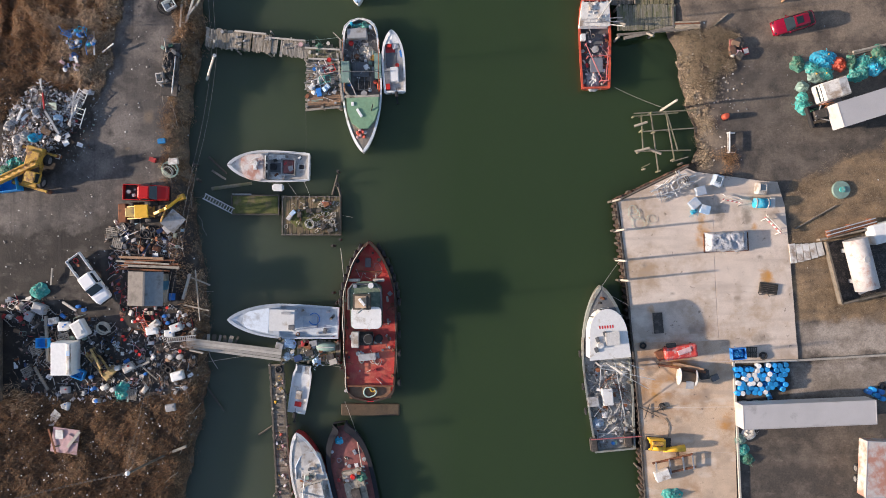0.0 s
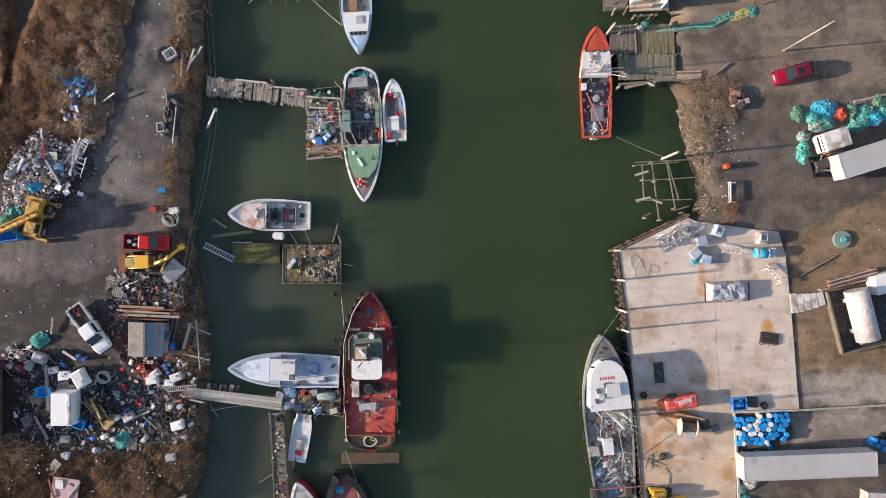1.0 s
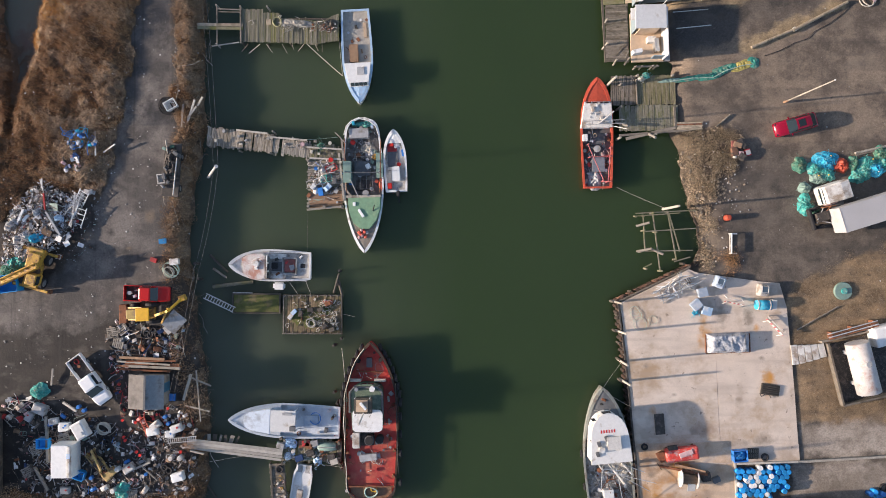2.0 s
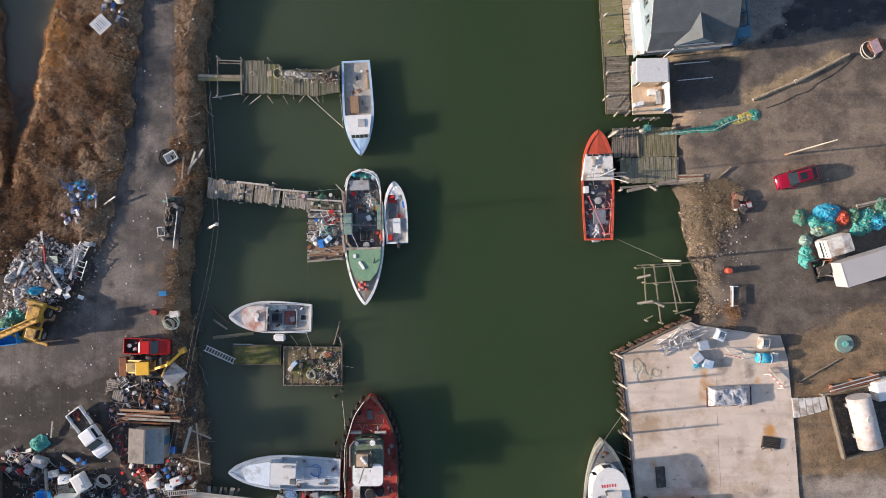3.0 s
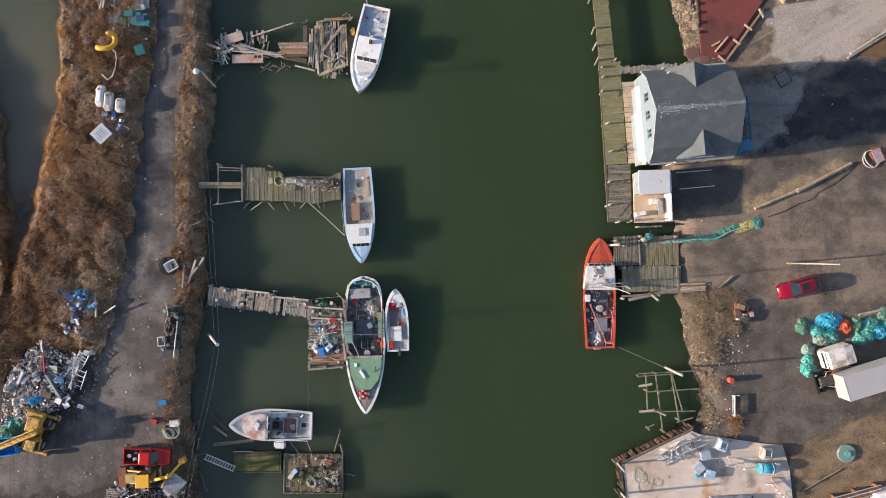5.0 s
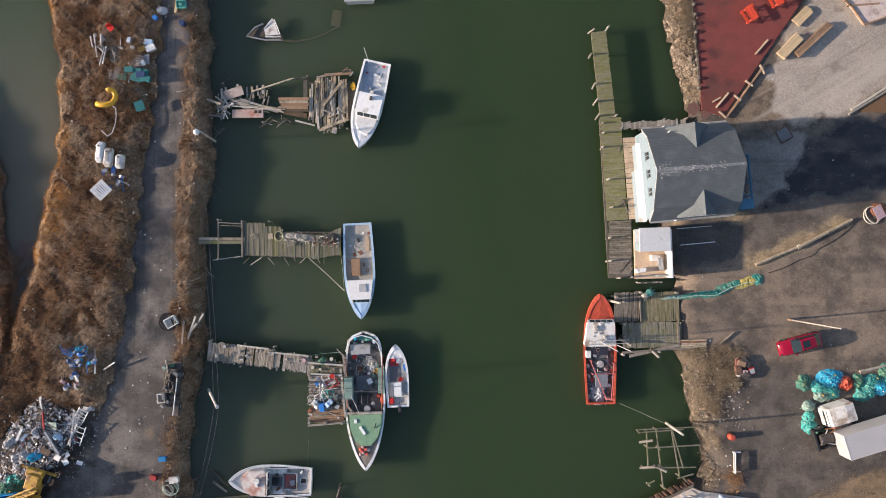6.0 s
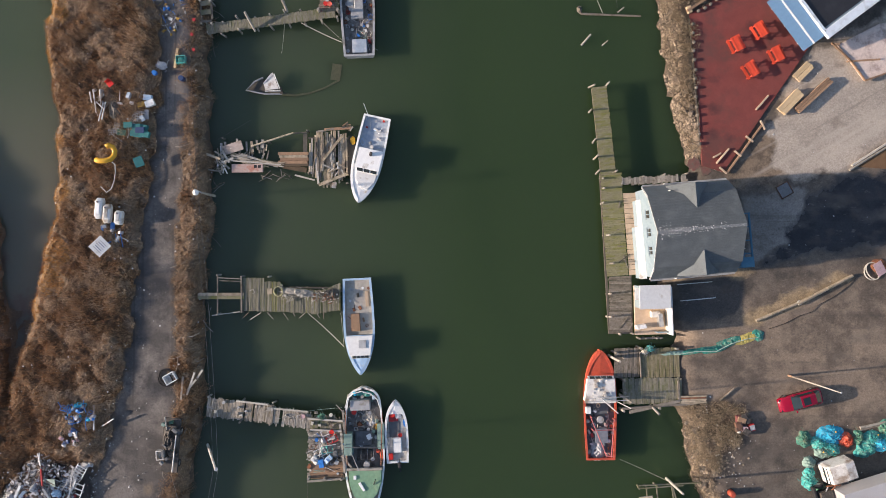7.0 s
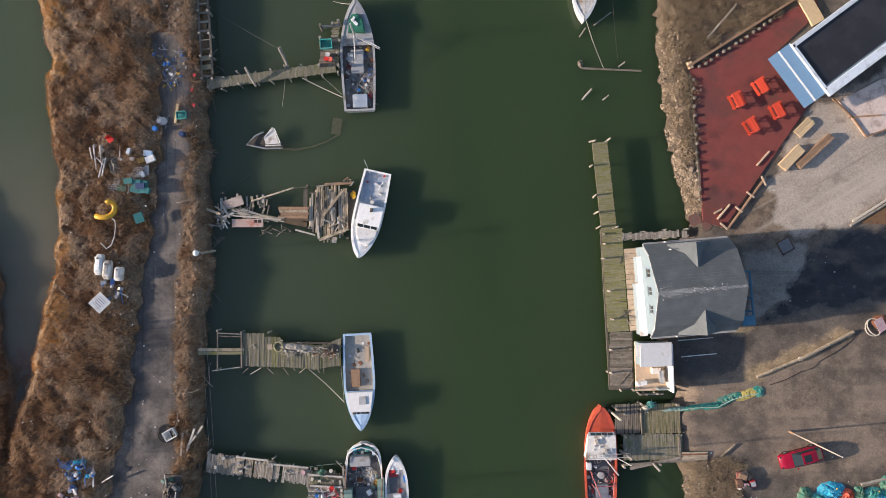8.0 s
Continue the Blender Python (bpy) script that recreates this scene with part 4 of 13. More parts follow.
def clutter_on(ob, z, spots, seed):
    """Small loose gear lying on a deck: (place, size, material)."""
    r = random.Random(seed)
    for q, s, m in spots:
        x, y, _ = local(ob, q)
        s *= 0.72
        kind = r.choice(("crate", "bin", "gear_box", "coil"))
        if kind == "coil":
            pts = [(x + s * 0.5 * math.cos(a) * (1 + 0.1 * math.sin(a * 3.3)), y + s * 0.5 * math.sin(a), z + 0.04 + a * 0.006) for a in np.linspace(0, 4 * math.tau, 60)]
            part("rope_coil", tube_bm(pts, 0.035, 5), m, ob)
        elif kind == "bin":
            part("bucket", cyl_bm(s * 0.4, s * 0.7, (x, y, z + s * 0.35), 14, s * 0.46), m, ob, "", True)
        else:
            bm = box_bm(s, s * r.uniform(0.5, 0.9), s * 0.6, (x, y, z + s * 0.3), r.uniform(0, 90), 0.03)
            box_bm(s * 0.7, s * 0.3, 0.06, (x, y, z + s * 0.62), r.uniform(0, 90), 0.01, bm)
            part(kind, bm, m, ob)


def strew(ob, s0, s1, half, z, count, seed, mats, smin=0.15, smax=0.45, L=None):
    """Small odds and ends over a deck, from s0 to s1 along it in metres from amidships."""
    r = random.Random(seed)
    for _ in range(count):
        x, y, s, a = r.uniform(s0, s1), r.uniform(-half, half), r.uniform(smin, smax), r.uniform(0, 6.28)
        m = r.choice(mats)
        k = r.random()
        if k < 0.3:
            part("gear_box", box_bm(s, s * r.uniform(0.4, 0.9), s * r.uniform(0.3, 0.8), (x, y, z + s * 0.2), r.uniform(0, 90), 0.02), m, ob)
        elif k < 0.6:
            l = s * 2.5
            part("loose_bar", bar_bm((x, y, z + 0.06), (x + math.cos(a) * l, y + math.sin(a) * l * 0.6, z + r.uniform(0.06, 0.4)), 0.03, 6), m, ob)
        elif k < 0.85:
            pts = [(x + s * (1 + 0.4 * math.sin(i * 1.9 + a)) * math.cos(a + i * 0.5), y + s * math.sin(a + i * 0.55), z + 0.05 + 0.03 * (i % 3)) for i in range(r.randint(8, 18))]
            part("rope_tangle", tube_bm(pts, 0.028, 5), m, ob)
        else:
            part("bucket", cyl_bm(s * 0.4, s * 0.7, (x, y, z + s * 0.35), 12, s * 0.48), m, ob, "", True)


GEAR_MATS = [GREY, GREY, METAL, RUST, PAPER, ROPE, ROPE, GREY_DARK, DARK, WHITE_DIRTY, GREEN_GREY, WOOD]

# green trawler, stern square-rounded, raised green foredeck
b = trawler_green = boat("trawler", (-8.18, 9.86), (-8.57, 23.85), 4.1, 1.0, "old wooden trawler with green foredeck and cluttered deck", WHITE_DIRTY, DECK_GREY, WHITE, 0.78, 2.0, 0.12, 0.7, 0.6, 0.10, 0.5, 0.40, WOOD_OLD)
part("foredeck_cover", prism_bm([local(b, q)[:2] for q in [(-9.95, 15.57), (-9.84, 14.06), (-9.37, 12.9), (-8.56, 12.27), (-7.64, 12.32), (-6.94, 13.19), (-6.54, 14.41), (-6.54, 15.68)]], 1.1, 1.6, inset=0.03, bevel=0.05), GREEN, b, "worn green painted house top")
block(b, "vent_cover", (-8.55, 13.93), 0.95, 0.28, 1.6, 1.72, WHITE, 32)
block(b, "vent_cover", (-9.25, 14.85), 0.4, 0.3, 1.6, 1.7, WHITE, 0)
part("stern_rail", tube_bm([(*local(b, q)[:2], 1.75) for q in [(-10.29, 21.9), (-10.05, 22.83), (-9.48, 23.35), (-8.67, 23.58), (-7.74, 23.35), (-7.05, 22.77), (-6.76, 21.9)]], 0.06, 6), WHITE, b)
block(b, "winch_house", (-8.82, 22.13), 1.0, 2.0, 0.5, 1.6, GREY, 2, label="grey weathered winch cover")
block(b, "side_house", (-10.0, 18.15), 2.2, 0.85, 0.5, 1.6, GREEN_GREY, label="long green side house")
block(b, "fish_hatch", (-8.52, 18.61), 1.5, 1.7, 0.4, 0.75, GREY_DARK)
block(b, "fish_hatch", (-8.4, 16.86), 1.1, 1.6, 0.4, 0.7, DARK)
block(b, "deck_beam", (-8.32, 15.66), 0.25, 3.6, 1.3, 1.6, WOOD, label="pale wooden breakwater")
for q0, q1 in [[(-10.3, 21.58), (-10.06, 16.05)], [(-6.57, 21.46), (-6.63, 16.05)]]:
    rod(b, "rail_bar", q0, 1.5, q1, 1.5, 0.05, RUST)
for q in [(-10.3, 21.0), (-10.24, 19.25), (-10.18, 17.51), (-6.57, 20.71), (-6.57, 19.14), (-6.63, 17.51)]:
    rod(b, "rail_post", q, 0.9, q, 1.5, 0.04, RUST)
clutter_on(b, 0.45, [(q, s, m) for q, s, m in zip([(-9.5, 21.28), (-8.44, 20.7), (-7.56, 20.29), (-8.91, 19.99), (-8.03, 19.52), (-7.27, 19.82), (-9.32, 19.52), (-7.86, 18.94), (-9.73, 17.06), (-7.04, 17.3), (-7.56, 16.48), (-9.15, 16.48), (-8.15, 21.17), (-7.27, 18.7), (-8.79, 17.88)],
          (0.8, 0.6, 0.5, 0.7, 0.5, 0.6, 0.5, 0.6, 0.6, 0.6, 0.6, 0.5, 0.5, 0.5, 0.4), (RED_BRIGHT, GREY_DARK, PAPER, RUST, GREY, YELLOW, METAL, PAPER, BLUE, ORANGE, WHITE, GREY, PAPER, GREY, WHITE))], 3)
clutter_on(b, 1.3, [(q, 0.5, m) for q, m in zip([(-8.59, 11.78), (-8.12, 11.6), (-8.35, 12.13), (-7.95, 11.95)], (BUOY, RUST, RED, PAPER))], 5)
clutter_on(b, 1.0, [(q, 0.55, m) for q, m in zip([(-9.42, 23.21), (-8.09, 23.21), (-7.5, 22.86)], (NET_BLUE, TEAL, BLUE_PALE))], 6)

# nets, gallows and gear on the trawler's working deck
for q, sx_, sy_, h_, z_, m_ in zip([(-8.49, 23.15), (-7.97, 20.65), (-6.57, 17.04), (-7.68, 20.07)], (0.6, 1.2, 1.5, 0.8), (2.1, 1.6, 0.5, 1.2), (0.35, 0.4, 0.35, 0.3), (0.6, 0.42, 0.6, 0.42), (TEAL, ROPE, ORANGE, GREY)):
    part("fishing_net", mound_bm(sx_, sy_, h_, 0.7, sx_ * 9), m_, b).matrix_basis = pose(*local(b, q)[:2], z_)
block(b, "side_house", (-6.72, 18.89), 2.6, 0.7, 0.45, 1.1, GREEN_GREY, label="pale green side locker")
rod(b, "gallows_bar", (-10.22, 18.02), 2.2, (-6.66, 18.02), 2.2, 0.03, GREY_DARK)
for i_, q in enumerate([(-8.75, 11.95), (-8.45, 11.6), (-8.2, 12.0), (-8.5, 12.2), (-8.1, 11.5), (-8.75, 11.45)]):
    round_part(b, "net_float", q, 0.2, 1.35, 1.7, PINK if i_ % 2 else BUOY, r2=0.1)
for q in [(-10.24, 18.17), (-6.71, 18.17)]:
    rod(b, "gallows_post", q, 0.5, q, 2.2, 0.05, GREY)
for q0, q1 in ([(-8.73, 17.8), (-7.45, 17.8)], [(-8.73, 16.46), (-7.45, 16.46)], [(-8.73, 17.8), (-8.73, 16.46)], [(-7.45, 17.8), (-7.45, 16.46)], [(-8.09, 17.8), (-8.09, 16.46)], [(-9.07, 19.84), (-7.68, 19.84)], [(-9.07, 18.32), (-7.68, 18.32)], [(-9.07, 19.84), (-9.07, 18.32)], [(-7.68, 19.84), (-7.68, 18.32)]):
    rod(b, "hatch_frame_bar", q0, 0.95, q1, 0.95, 0.03, GREY_DARK)
round_part(b, "net_drum", (-8.14, 16.0), 0.33, 0.45, 1.2, GREY)
block(b, "fish_box", (-7.91, 18.79), 0.55, 0.5, 0.75, 1.0, WHITE, 28)
block(b, "fish_box", (-7.12, 19.83), 0.6, 0.45, 0.45, 0.8, YELLOW, 12)
rod(b, "boom_pole", (-11.24, 22.19), 1.6, (-10.08, 21.03), 1.7, 0.05, WOOD)
rod(b, "boom_pole", (-9.68, 17.44), 1.8, (-8.81, 15.59), 1.9, 0.04, PAPER)
rod(b, "lever", (-7.34, 14.16), 1.62, (-7.17, 14.74), 1.9, 0.05, BLACK)

# white skiff with an outboard motor
b = boat("skiff", (-5.32, 22.57), (-4.97, 16.2), 2.35, 0.95, "white open skiff with outboard motor and cooler", WHITE, GREY_PALE, WHITE, 0.92, 2.5, 0, 0.35, 0.3, 0.13, 0.45, 0.2, WHITE)
block(b, "cooler", (-5.02, 18.02), 1.5, 0.85, 0.47, 1.2, WHITE, bevel=0.06, label="white cooler box")
block(b, "fuel_tank", (-5.67, 16.78), 0.6, 0.45, 0.52, 1, RED_BRIGHT)
block(b, "floor_mat", (-5.34, 19.52), 1.7, 1.1, 0.57, 0.725, GREY_DARK, label="dark rubber floor mat")
block(b, "floor_mat", (-5.45, 20.7), 0.8, 1.0, 0.57, 0.725, RED)
round_part(b, "bucket", (-5.56, 21.05), 0.24, 0.67, 1.05, RED_BRIGHT)
round_part(b, "bucket", (-4.74, 19.0), 0.2, 0.67, 1, RED_BRIGHT)
block(b, "life_jacket", (-4.32, 20.21), 0.75, 0.28, 0.72, 1, BLUE, 10, 0.08)
block(b, "thwart", (-5.38, 18.6), 0.3, 1.5, 0.57, 0.85, WHITE_DIRTY)
block(b, "bow_locker", (-4.96, 20.97), 0.5, 0.6, 0.52, 0.97, PAPER, 12)


def outboard(ob, q, colour):
    x, y, _ = local(ob, q)
    bm = box_bm(0.55, 0.36, 0.42, (x, y, 1.02), 0, 0.1)
    box_bm(0.22, 0.2, 0.9, (x - 0.05, y, 0.45), 0, 0.04, bm)
    box_bm(0.5, 0.05, 0.05, (x + 0.45, y, 1.0), 8, 0.01, bm)
    box_bm(0.75, 0.14, 0.16, (x - 0.5, y, 0.5), 6, 0.04, bm)
    box_bm(0.06, 0.34, 0.1, (x - 0.85, y, 0.45), 6, 0.02, bm)
    return part("outboard_motor", bm, colour, ob, "black outboard motor" if colour is BLACK else "")


outboard(b, (-4.78, 15.98), BLACK)

# white lobster boat with rusty foredeck
b = boat("lobster_boat", (-22.13, 8.66), (-13.84, 8.47), 3.25, 0.85, "white lobster boat with rust-stained foredeck and open cockpit", WHITE, GREY_PALE, WHITE, 0.86, 2.2, 0, 0.7, 0.22, 0.12, 0.5, 0.48, WHITE_DIRTY)
part("trunk_cabin", prism_bm([local(b, q)[:2] for q in [(-20.83, 9.32), (-20.14, 9.78), (-18.63, 9.89), (-18.28, 9.66), (-18.28, 7.12), (-18.75, 7.0), (-19.91, 7.12), (-20.72, 7.81)]], 1.0, 1.55, inset=0.08, bevel=0.06), WHITE_RUST, b, "rust-stained white trunk cabin")
block(b, "windscreen", (-18.19, 8.4), 0.14, 2.5, 0.9, 1.7, WHITE_DIRTY, label="white windscreen frame")
for i_ in range(3):
    block(b, "window_pane", (-18.09, 7.55 + 0.85 * i_), 0.06, 0.62, 1.2, 1.62, GLASS, bevel=0)
# flat dark plate stands in for the shaded cockpit opening
block(b, "cockpit_well", (-17.35, 8.45), 1.1, 1.0, 0.62, 0.68, GREY_DARK)
block(b, "engine_box", (-17.55, 8.5), 0.6, 0.6, 0.62, 1.0, BLACK)
block(b, "side_bench", (-17.2, 9.5), 1.7, 0.55, 0.62, 0.85, WHITE_DIRTY, label="dirty white side bench")
block(b, "side_bench", (-17.2, 7.45), 1.6, 0.55, 0.62, 0.82, WHITE_DIRTY, label="dirty white side bench")
for q, sx, sy in ((((-16.0, 9.31)), 1.5, 0.14), ((-16.0, 7.68), 1.5, 0.14), ((-16.69, 8.49), 0.14, 1.7), ((-15.3, 8.49), 0.14, 1.7)):
    block(b, "bin_board", q, sx, sy, 0.62, 0.95, GREY)
block(b, "fish_bin", (-16.0, 8.5), 1.1, 1.35, 0.62, 0.8, MAROON)
block(b, "bin_lid", (-15.75, 8.35), 0.5, 0.5, 0.8, 0.86, PAPER, 15)
block(b, "deck_hatch", (-14.65, 8.5), 0.75, 0.7, 0.62, 0.7, WHITE_DIRTY)
# flat black plate painted in place of the hatch's dark hole
block(b, "stern_well", (-14.65, 8.5), 0.5, 0.45, 0.7, 0.74, BLACK)
round_part(b, "radar_dome", (-19.25, 8.76), 0.3, 1.6, 1.85, WHITE)
block(b, "fender", (-17.18, 6.4), 1.2, 0.75, 0.0, 0.6, WHITE, bevel=0.18, label="white foam fender block")
rod(b, "side_rail", (-18.24, 9.88), 1.15, (-14.17, 9.93), 1.15, 0.04, GALV)
rod(b, "side_rail", (-18.24, 7.09), 1.15, (-14.17, 6.97), 1.15, 0.04, GALV)
clutter_on(b, 0.64, [(q, s, m) for q, s, m in zip([(-18.06, 9.56), (-17.24, 7.68), (-16.3, 8.85), (-14.83, 9.44), (-15.77, 8.15), (-17.94, 7.8), (-17.35, 9.2)], (0.5, 0.6, 0.5, 0.5, 0.4, 0.4, 0.5), (METAL, RUST, RED, WHITE, PAPER, GREY, DARK))], 4)

# blue-grey lobster boat
b = boat("lobster_boat", (-22.1, -7.25), (-10.8, -7.65), 3.55, 0.9, "bluish white lobster boat with white cabin top", BLUE_WHITE, BLUE_WHITE, BLUE_WHITE, 0.9, 2.0, 0, 0.7, 0.35, 0.12, 0.5, 0.46, BLUE_WHITE)
cabin(b, "wheelhouse", (-17.8, -7.29), (-20.3, -7.23), 2.4, 1.7, 1.0, 1.9, WHITE, BLUE_WHITE, 0.08, 3, "white cabin", 0.12, 0.7)
block(b, "cabin_roof_aft", (-16.43, -7.27), 2.6, 2.2, 1.9, 2.0, WHITE, label="white canopy")
block(b, "roof_hatch", (-15.96, -6.54), 1.0, 0.25, 2.0, 2.12, GREY)
for q in [(-17.5, -6.27), (-15.2, -6.27), (-17.5, -8.35), (-15.2, -8.35)]:
    rod(b, "canopy_post", q, 0.6, q, 1.92, 0.05, WHITE)
block(b, "winch", (-15.4, -7.99), 0.6, 0.5, 2.0, 2.3, GREY_DARK)
block(b, "engine_box", (-13.76, -7.52), 1.5, 1.2, 0.5, 0.85, BLUE_GREY, label="blue-grey engine box")
hx, hy, _ = local(b, (-13.3, -7.23))
part("hose", tube_bm([(hx + 0.55 * math.cos(a), hy + 0.6 * math.sin(a), 0.9) for a in np.linspace(0.4, 5.6, 24)], 0.045), BLUE, b)
clutter_on(b, 0.58, [(q, s, m) for q, s, m in zip([(-15.03, -8.83), (-14.56, -6.37), (-12.22, -8.48), (-11.93, -6.49), (-11.34, -6.96), (-12.98, -8.71), (-11.34, -9.12), (-17.89, -8.71), (-18.24, -6.14)], (0.5, 0.5, 0.7, 0.5, 0.4, 0.4, 0.3, 0.4, 0.3), (RUST, GREY, GREY_DARK, PAPER, GREY, PAPER, RED, GREY, WHITE))], 9)

# red tug
b = tug = boat("tugboat", (-7.54, 0.81), (-7.48, -15.72), 5.6, 1.35, "rusty red tugboat with tyre fenders and white wheelhouse roof", RED, RED_DECK, RUST_DARK, 0.86, 1.8, 0.1, 0.9, 0.45, 0.10, 0.58, 0.0)
cabin(b, "wheelhouse", (-7.66, -7.72), (-7.77, -3.32), 2.9, 3.0, 0.9, 3.3, GREEN_DARK, ROOF_GREEN, 0.1, 4, "dark wheelhouse", 0.05, 0.7)
rx_, ry_, _ = local(b, (-7.65, -6.86))
panel_ = [(rx_ + sx_ * 0.65 + 0.45 * math.cos(a), ry_ + sy_ * 1.05 + 0.45 * math.sin(a)) for sx_, sy_, a0 in ((1, 1, 0), (-1, 1, 90), (-1, -1, 180), (1, -1, 270)) for a in [radians(a0 + 18 * k) for k in range(6)]]
part("roof_panel", prism_bm(panel_, 3.42, 3.6, bevel=0.04), WHITE, b, "white roof panel with rounded corners")
block(b, "monkey_deck", (-8.05, -5.25), 1.55, 1.75, 3.4, 4.1, WOOD_DARK, bevel=0.03, label="brown railed top deck")
block(b, "deck_board", (-8.16, -5.25), 1.2, 1.15, 4.1, 4.16, PLY, bevel=0.02)
part("roof_rim", tube_bm([(*local(b, q)[:2], 3.45) for q in [(-9.42, -6.07), (-9.43, -4.05), (-9.03, -3.54), (-6.73, -3.53), (-6.22, -4.04), (-6.16, -6.18)]], 0.11, 6), GREY_DARK, b, "dark roof rim")
for q in [(-9.13, -3.2), (-6.6, -3.19)]:
    block(b, "breakwater", q, 0.3, 1.2, 0.95, 1.45, ROPE)
for q in [(-10.08, -5.16), (-10.01, -7.47), (-5.74, -5.15), (-5.67, -7.46), (-5.61, -9.19), (-10.12, -8.74)]:
    block(b, "side_locker", q, 0.6, 0.22, 0.95, 1.25, R.choice((ORANGE, WOOD_PALE, RUST)), 8)
block(b, "bench", (-8.02, -5.24), 0.9, 0.28, 4.2, 4.36, WHITE, 40)
for q in [(-8.77, -4.36), (-7.32, -4.36), (-8.77, -6.15), (-7.32, -6.15)]:
    rod(b, "mast_stay", q, 4.2, q, 5.0, 0.04, WHITE)
rod(b, "mast", (-7.99, -5.98), 4.2, (-7.93, -5.98), 9.0, 0.09, WHITE)
round_part(b, "radar_dome", (-7.19, -3.65), 0.28, 3.4, 3.8, WHITE)
round_part(b, "searchlight", (-8.76, -3.71), 0.2, 3.4, 3.75, METAL)
block(b, "stack_house", (-8.99, -9.28), 1.6, 0.75, 0.9, 1.8, WHITE_DIRTY, label="off-white vent box")
round_part(b, "funnel", (-7.58, -9.13), 0.42, 0.9, 2.5, BLACK, "black exhaust funnel")
round_part(b, "funnel_ring", (-7.58, -9.13), 0.5, 2.2, 2.34, GREY_DARK)
block(b, "winch_bed", (-8.06, -9.22), 1.4, 1.7, 0.9, 1.25, DARK)
block(b, "towing_winch", (-7.78, -11.1), 0.7, 1.8, 0.9, 1.5, GREY, 6, label="grey towing winch")
block(b, "bow_hatch", (-7.7, -1.39), 1.0, 0.6, 0.95, 1.35, GREY_DARK)
for q in [(-8.81, -1.22), (-6.55, -1.1)]:
    round_part(b, "bitt", q, 0.2, 0.9, 1.5, BLACK)
rod(b, "bow_bar", (-9.05, -2.26), 1.25, (-6.27, -2.38), 1.25, 0.06, RUST)
part("tow_beam", beam_bm(local(b, (-9.97, -14.08), 1.35), local(b, (-5.04, -14.08), 1.35), 0.15, 0.15), RUST, b)
block(b, "stern_grating", (-7.5, -14.8), 1.25, 4.3, 0.88, 1.05, WOOD_BROWN)
part("hawser", tube_bm([(local(b, (-7.5, -14.72))[0] + (0.5 + 0.1 * math.sin(a)) * math.cos(a), local(b, (-7.5, -14.72))[1] + 0.65 * math.sin(a), 1.1 + a * 0.012) for a in np.linspace(0, 19, 70)], 0.06, 6), ROPE_GREEN, b, "pale green hawser")
part("hose", tube_bm([(local(b, (-7.21, -14.37))[0] + 0.3 * math.cos(a), local(b, (-7.21, -14.37))[1] + 0.3 * math.sin(a), 1.2) for a in np.linspace(0, 5, 20)], 0.05, 6), YELLOW_BRIGHT, b)
for sgn, us in ((1, (0.1, 0.3, 0.38, 0.46, 0.6, 0.9)), (-1, (0.2, 0.5, 0.85))):
    for u in (0.62, 0.67, 0.72, 0.77, 0.82, 0.87, 0.92, 0.96):
        w = half_width(u, 0.86, 1.8, 0.06, 0.58) * 2.8
        L_ = dist((-7.54, 0.81), (-7.48, -15.72))
        part("tyre_fender", tyre_bm(0.45, 0.34, (-L_ / 2 + u * L_, sgn * (w + 0.24), 1.25), (90, 0, 12 * sgn + (u - 0.6) * -sgn * 90)), BLACK, b)
for u in (0.12, 0.3, 0.42, 0.53):
    part("tyre_fender", tyre_bm(0.42, 0.3, (-L_ / 2 + u * L_, -(2.8 + 0.18), 1.0), (90, 0, 0)), BLACK, b)
rod(b, "side_rail", (-9.93, -3.4), 1.7, (-10.21, -12.64), 1.7, 0.04, DARK)
rod(b, "side_rail", (-5.02, -3.4), 1.7, (-4.67, -12.64), 1.7, 0.04, DARK)
for px_ in [(-9.95, -3.99), (-10.13, -6.89), (-10.24, -9.78), (-10.24, -12.38), (-4.98, -3.99), (-4.8, -6.89), (-4.69, -9.78), (-4.69, -12.38)]:
    rod(b, "rail_post", px_, 0.9, px_, 1.7, 0.03, DARK)
clutter_on(b, 0.95, [(q, s, m) for q, s, m in zip([(-9.66, -6.05), (-9.95, -8.09), (-5.47, -4.6), (-5.24, -5.76), (-8.73, -10.76), (-6.75, -10.99), (-6.22, -10.41), (-5.47, -9.25), (-10.01, -9.25), (-9.25, -4.13), (-10.01, -14.6), (-6.92, -12.45), (-8.38, -11.58), (-7.21, -0.41)], (0.6, 0.5, 0.6, 0.5, 0.7, 0.7, 0.4, 0.4, 0.3, 0.4, 0.5, 0.4, 0.5, 0.4), (ORANGE, RUST, GREY, RUST, GREY, METAL, GREY_DARK, PAPER, RUST, ORANGE, PAPER, RED, ROPE, DARK))], 12)

rope_ = []
for i in range(24):
    u = 0.06 + 0.9 * i / 23
    rope_.append((-L_ / 2 + u * L_, half_width(u, 0.86, 1.8, 0.1, 0.58) * 2.8 - 0.05 + 0.05 * math.sin(i * 1.3), 1.35 + 0.9 * max(0, u - 0.35) ** 2 * 2.2 + 0.1))
part("rope_rail", tube_bm(rope_, 0.05, 6), ROPE, b, "pale mooring rope along the bulwark")
for q in [(-6.6, -9.2), (-7.6, -9.35)]:
    round_part(b, "vent_cowl", q, 0.4, 0.9, 1.9, BLACK)
for q in [(-9.9, -10.6), (-5.1, -10.4), (-9.8, -13.2), (-5.2, -13.0)]:
    round_part(b, "bitt", q, 0.13, 0.9, 1.55, RUST)

